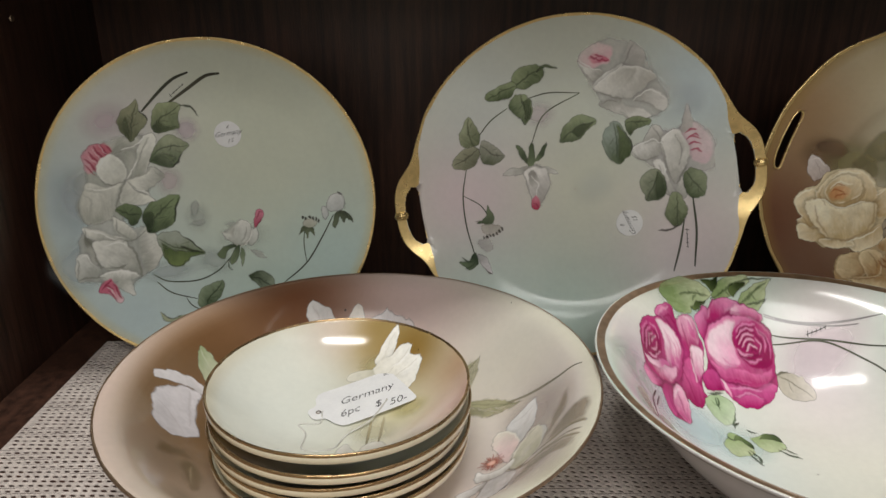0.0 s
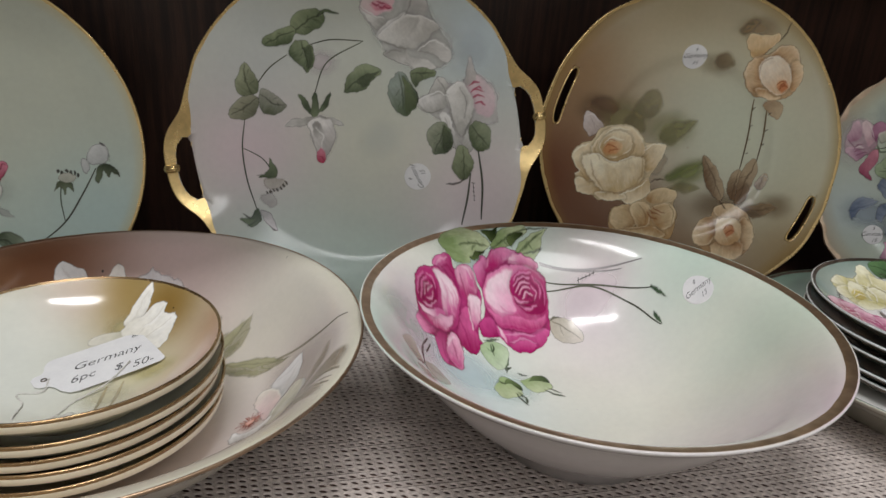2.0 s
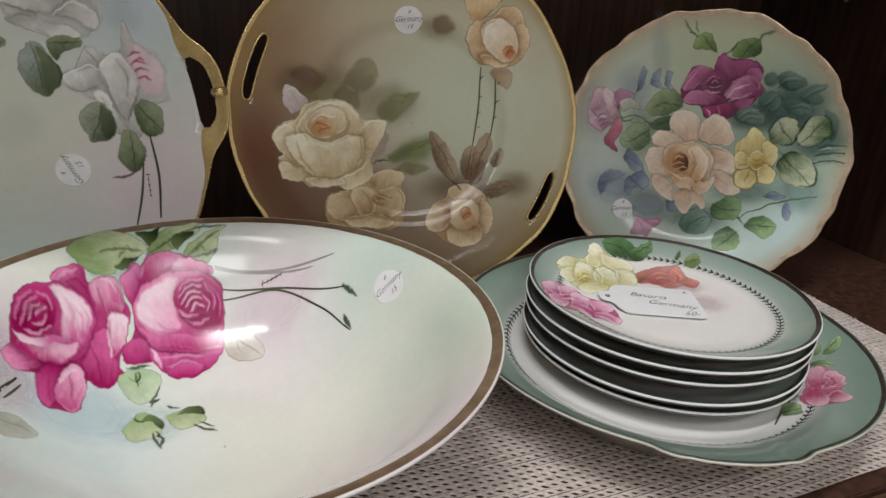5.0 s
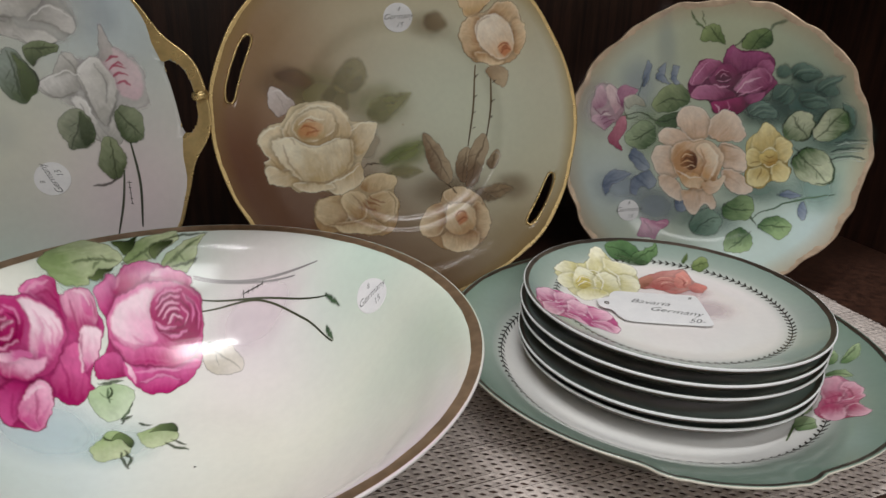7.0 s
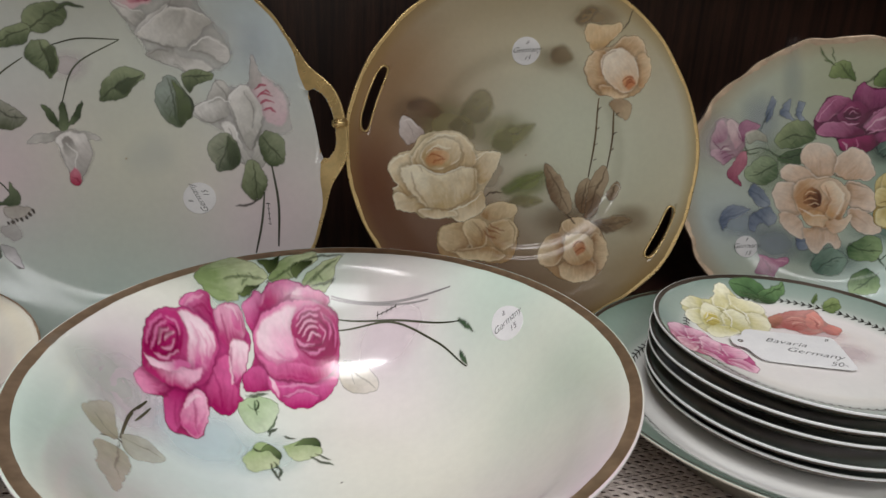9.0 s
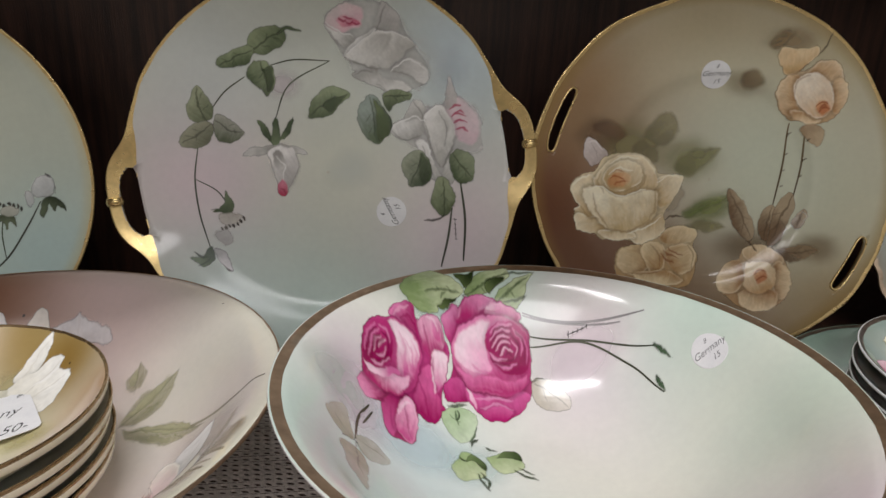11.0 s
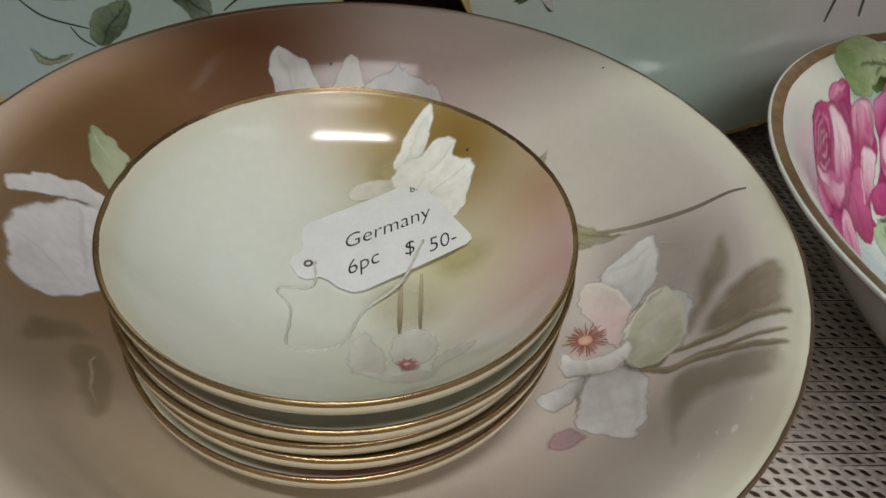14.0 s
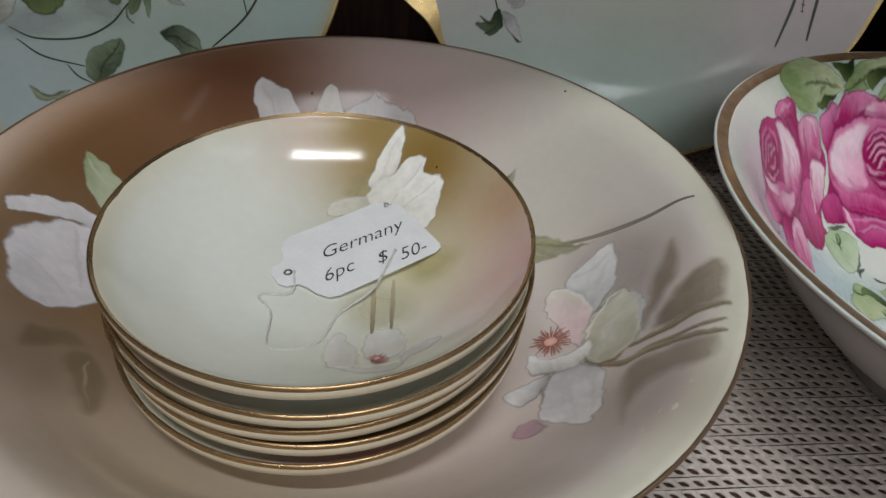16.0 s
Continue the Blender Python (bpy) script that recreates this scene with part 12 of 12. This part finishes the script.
bloom.stroke([(35.1, -66.3), (44.4, -71.4)], 1.1, (64,83,54), 0.15, 0.69, soft=0.8)
bloom.done()
bloom = Brush(pl, "painted_leaf", 60)
bloom.shape([(50.8, -54.7), (56.3, -54.9), (54.6, -60.8), (48.4, -61.9)], (104,134,88), (182,204,158), ((51.2, -55.1), (53.9, -60)), soft=1.0, alpha=0.92)
bloom.stroke([(51.2, -55.1), (54.2, -60.4)], 1.1, (64,83,54), 0.15, 0.69, soft=0.8)
bloom.done()
stem(pl, [(21.1, -75.6), (38, -65.2), (50, -59.8)], 1.2, (96,116,76))
bloom = Brush(pl, "painted_rose", 60)
bloom.shape([(75.4, -44.1), (79.1, -48.6), (79.1, -58.9), (77.5, -66.9), (71.4, -73.7), (65.5, -75.9), (60, -85.6), (54.4, -86.4), (50.2, -80.8), (47.5, -73.8), (52.9, -63), (64.7, -54.7)], (196,90,124), (230,150,178), ((50.9, -71.1), (78.7, -57.3)), soft=0.9)
bloom.shape([(74.6, -44.8), (78.9, -49.5), (75.8, -58.5), (64.2, -65.7), (59.9, -62.3), (65.6, -53.9)], (186,76,114), (240,186,204), ((65, -64.4), (74.4, -47.2)), soft=0.8, rim=(246,206,218), shade=0.25)
bloom.shape([(76.3, -56.6), (79, -60.3), (76.7, -68.1), (70.4, -74.5), (65.7, -72), (68.5, -64.7)], (186,76,114), (240,186,204), ((66.8, -66.8), (75.6, -68.4)), soft=0.8, rim=(246,206,218), shade=0.25)
bloom.shape([(60, -73), (64.4, -76.7), (60.1, -85.8), (54.2, -85.9), (52.7, -80)], (186,76,114), (240,186,204), ((59.2, -74.9), (58.5, -85.6)), soft=0.8, rim=(246,206,218), shade=0.25)
bloom.shape([(57.5, -62.3), (62, -66.3), (58, -75.2), (50, -79.8), (47.5, -73.8)], (186,76,114), (240,186,204), ((59.9, -67.4), (49.1, -75)), soft=0.8, rim=(246,206,218), shade=0.25)
bloom.stroke([(64.5, -58.2), (67.7, -61.5), (64.9, -68.4)], 1.1, (150,44,84), 0.08, 0.6, soft=0.8)
bloom.stroke([(61.3, -68.2), (63.1, -71.1), (64.2, -75.7)], 1.1, (150,44,84), 0.08, 0.6, soft=0.8)
bloom.stroke([(74.9, -59.2), (70.8, -64.7), (68.8, -70.2)], 1.1, (150,44,84), 0.08, 0.6, soft=0.8)
bloom.stroke([(64.6, -67.3), (66.3, -69.7), (68.9, -70.7)], 1, (250,222,230), 0.08, 0.7, soft=0.6)
bloom.done()

# ---- paper tags ----


def tag_card(name, m, length, width, label, lines, lift):
    """A strung price tag: clipped end with scalloped shoulders and a punched eyelet, gently bowed."""
    th = thing(name, m, label, "price tag", "strung price tags")
    half = width / 2
    edge = [(0, 0.17), (0.03, 0.3), (0.1, 0.36), (0.13, 0.5), (0.15, 0.72), (0.2, 0.94), (0.26, 1.0), (0.94, 1.0), (0.985, 0.95), (1.0, 0.85)]
    pts = [(length * u, half * v) for u, v in edge] + [(length * u, -half * v) for u, v in edge[::-1]]
    nx = 14
    cols = []
    upper = lambda x: np.interp(x / length, [e[0] for e in edge], [e[1] for e in edge]) * half
    xs = np.unique(np.r_[np.linspace(0, length, nx), [length * e[0] for e in edge]])
    verts, faces = [], []
    bow = lambda x, y: lift * ((x / length - 0.45) ** 2 - 0.2 * (y / half) ** 2)
    for dz in (0.0, -0.28):
        for x in xs:
            h = upper(x)
            verts += [(x, h * v, bow(x, h * v) + dz) for v in (-1, -0.5, 0, 0.5, 1)]
    n = len(xs)
    for s in (0, 1):
        o = s * n * 5
        for i in range(n - 1):
            for k in range(4):
                f = (o + i * 5 + k, o + (i + 1) * 5 + k, o + (i + 1) * 5 + k + 1, o + i * 5 + k + 1)
                faces.append(f if s == 0 else f[::-1])
    rim = [i * 5 for i in range(n)] + [(n - 1) * 5 + k for k in range(1, 5)] + [i * 5 + 4 for i in range(n - 2, -1, -1)] + [3, 2, 1]
    faces += [(rim[(k + 1) % len(rim)], rim[k], n * 5 + rim[k], n * 5 + rim[(k + 1) % len(rim)]) for k in range(len(rim))]
    part("card", mesh_of("card", np.array(verts) / 1000, faces, smooth=False), PAPER, th, "white card with clipped corners")
    ring = [(5.0 + 1.15 * math.cos(a), 0.3 + 1.15 * math.sin(a), bow(5, 0) + 0.12) for a in np.linspace(0, 2 * math.pi, 15)]
    v, f = sweep(ring, 0.34, 6)
    part("eyelet", mesh_of("eyelet", np.array(v) / 1000, f), DARK_EDGE, th, "dark punched eyelet")
    for text, x, y, size, turn in lines:
        me = written(text, size, 0.5)
        co = np.zeros(len(me.vertices) * 3, dtype=np.float32)
        me.vertices.foreach_get("co", co)
        co = co.reshape(-1, 3)
        ca, sa = math.cos(radians(turn)), math.sin(radians(turn))
        u, w = x + ca * co[:, 0] - sa * co[:, 1], y + sa * co[:, 0] + ca * co[:, 1]
        co[:, 0], co[:, 1], co[:, 2] = u / 1000, w / 1000, (bow(u, w) + 0.06) / 1000
        me.vertices.foreach_set("co", co.ravel())
        part("pen_writing", me, INK, th, "black pen writing")
    return th


tag_card("price_tag", pose(-0.0696, 0.3008, 0.0506, -1.5, -2.5, 31), 55, 36, "white strung price tag lying in the top saucer",
         [("Germany", 33, 2.0, 8.4, -3), ("6pc", 18.5, -8, 8.0, 0), ("$", 34, -10, 7.6, -4), ("50-", 44.5, -13, 8.0, -4), ("8.", 51, 14.5, 5.0, 0)], 2.0)
tag_card("price_tag", pose(*(s2.root.matrix_world @ Vector((-0.0378, 0.0143, -0.0094))), 0, 0.8, -23.8), 60, 38, "white strung price tag lying on the top dessert plate",
         [("Bavaria", 30, 5.5, 7.6, -6), ("Germany", 42, -4.5, 7.6, -9), ("50-", 51, -14.5, 6.6, -2), ("8", 54.5, 14, 4.6, 0)], 2.0)


def thread(points):
    """Soft white cotton loop that lies on the saucer and over the card."""
    ctl = []
    for x, y, over in points:
        lx, ly = x * 1000 + 53.4, y * 1000 - 305.8
        ctl.append((x, y, 0.0728 + (float(sc.z(lx, ly)) + over) / 1000))
    pts = curve_points(ctl, 10)
    out = tagged(new("tag_string"), "white cotton string of the saucer's price tag", "string")
    for ph in (0, math.pi):
        tw = [(p.x + 0.00022 * math.cos(ph + k * 0.9), p.y + 0.00022 * math.sin(ph + k * 0.9), p.z + 0.00016 * math.sin(ph + k * 0.9)) for k, p in enumerate(pts)]
        v, f = sweep(tw, 0.00026, 6)
        part("strand", mesh_of("strand", v, f), THREAD, out)
    return out


thread([(-0.0634, 0.3040, 1.6), (-0.0635, 0.2945, 0.8), (-0.0735, 0.2935, 0.6), (-0.0688, 0.2855, 0.6), (-0.0681, 0.2715, 0.6), (-0.0625, 0.2690, 0.6), (-0.0533, 0.2725, 0.6), (-0.0478, 0.2850, 0.8), (-0.0372, 0.2955, 2.2), (-0.0300, 0.3130, 3.4)])
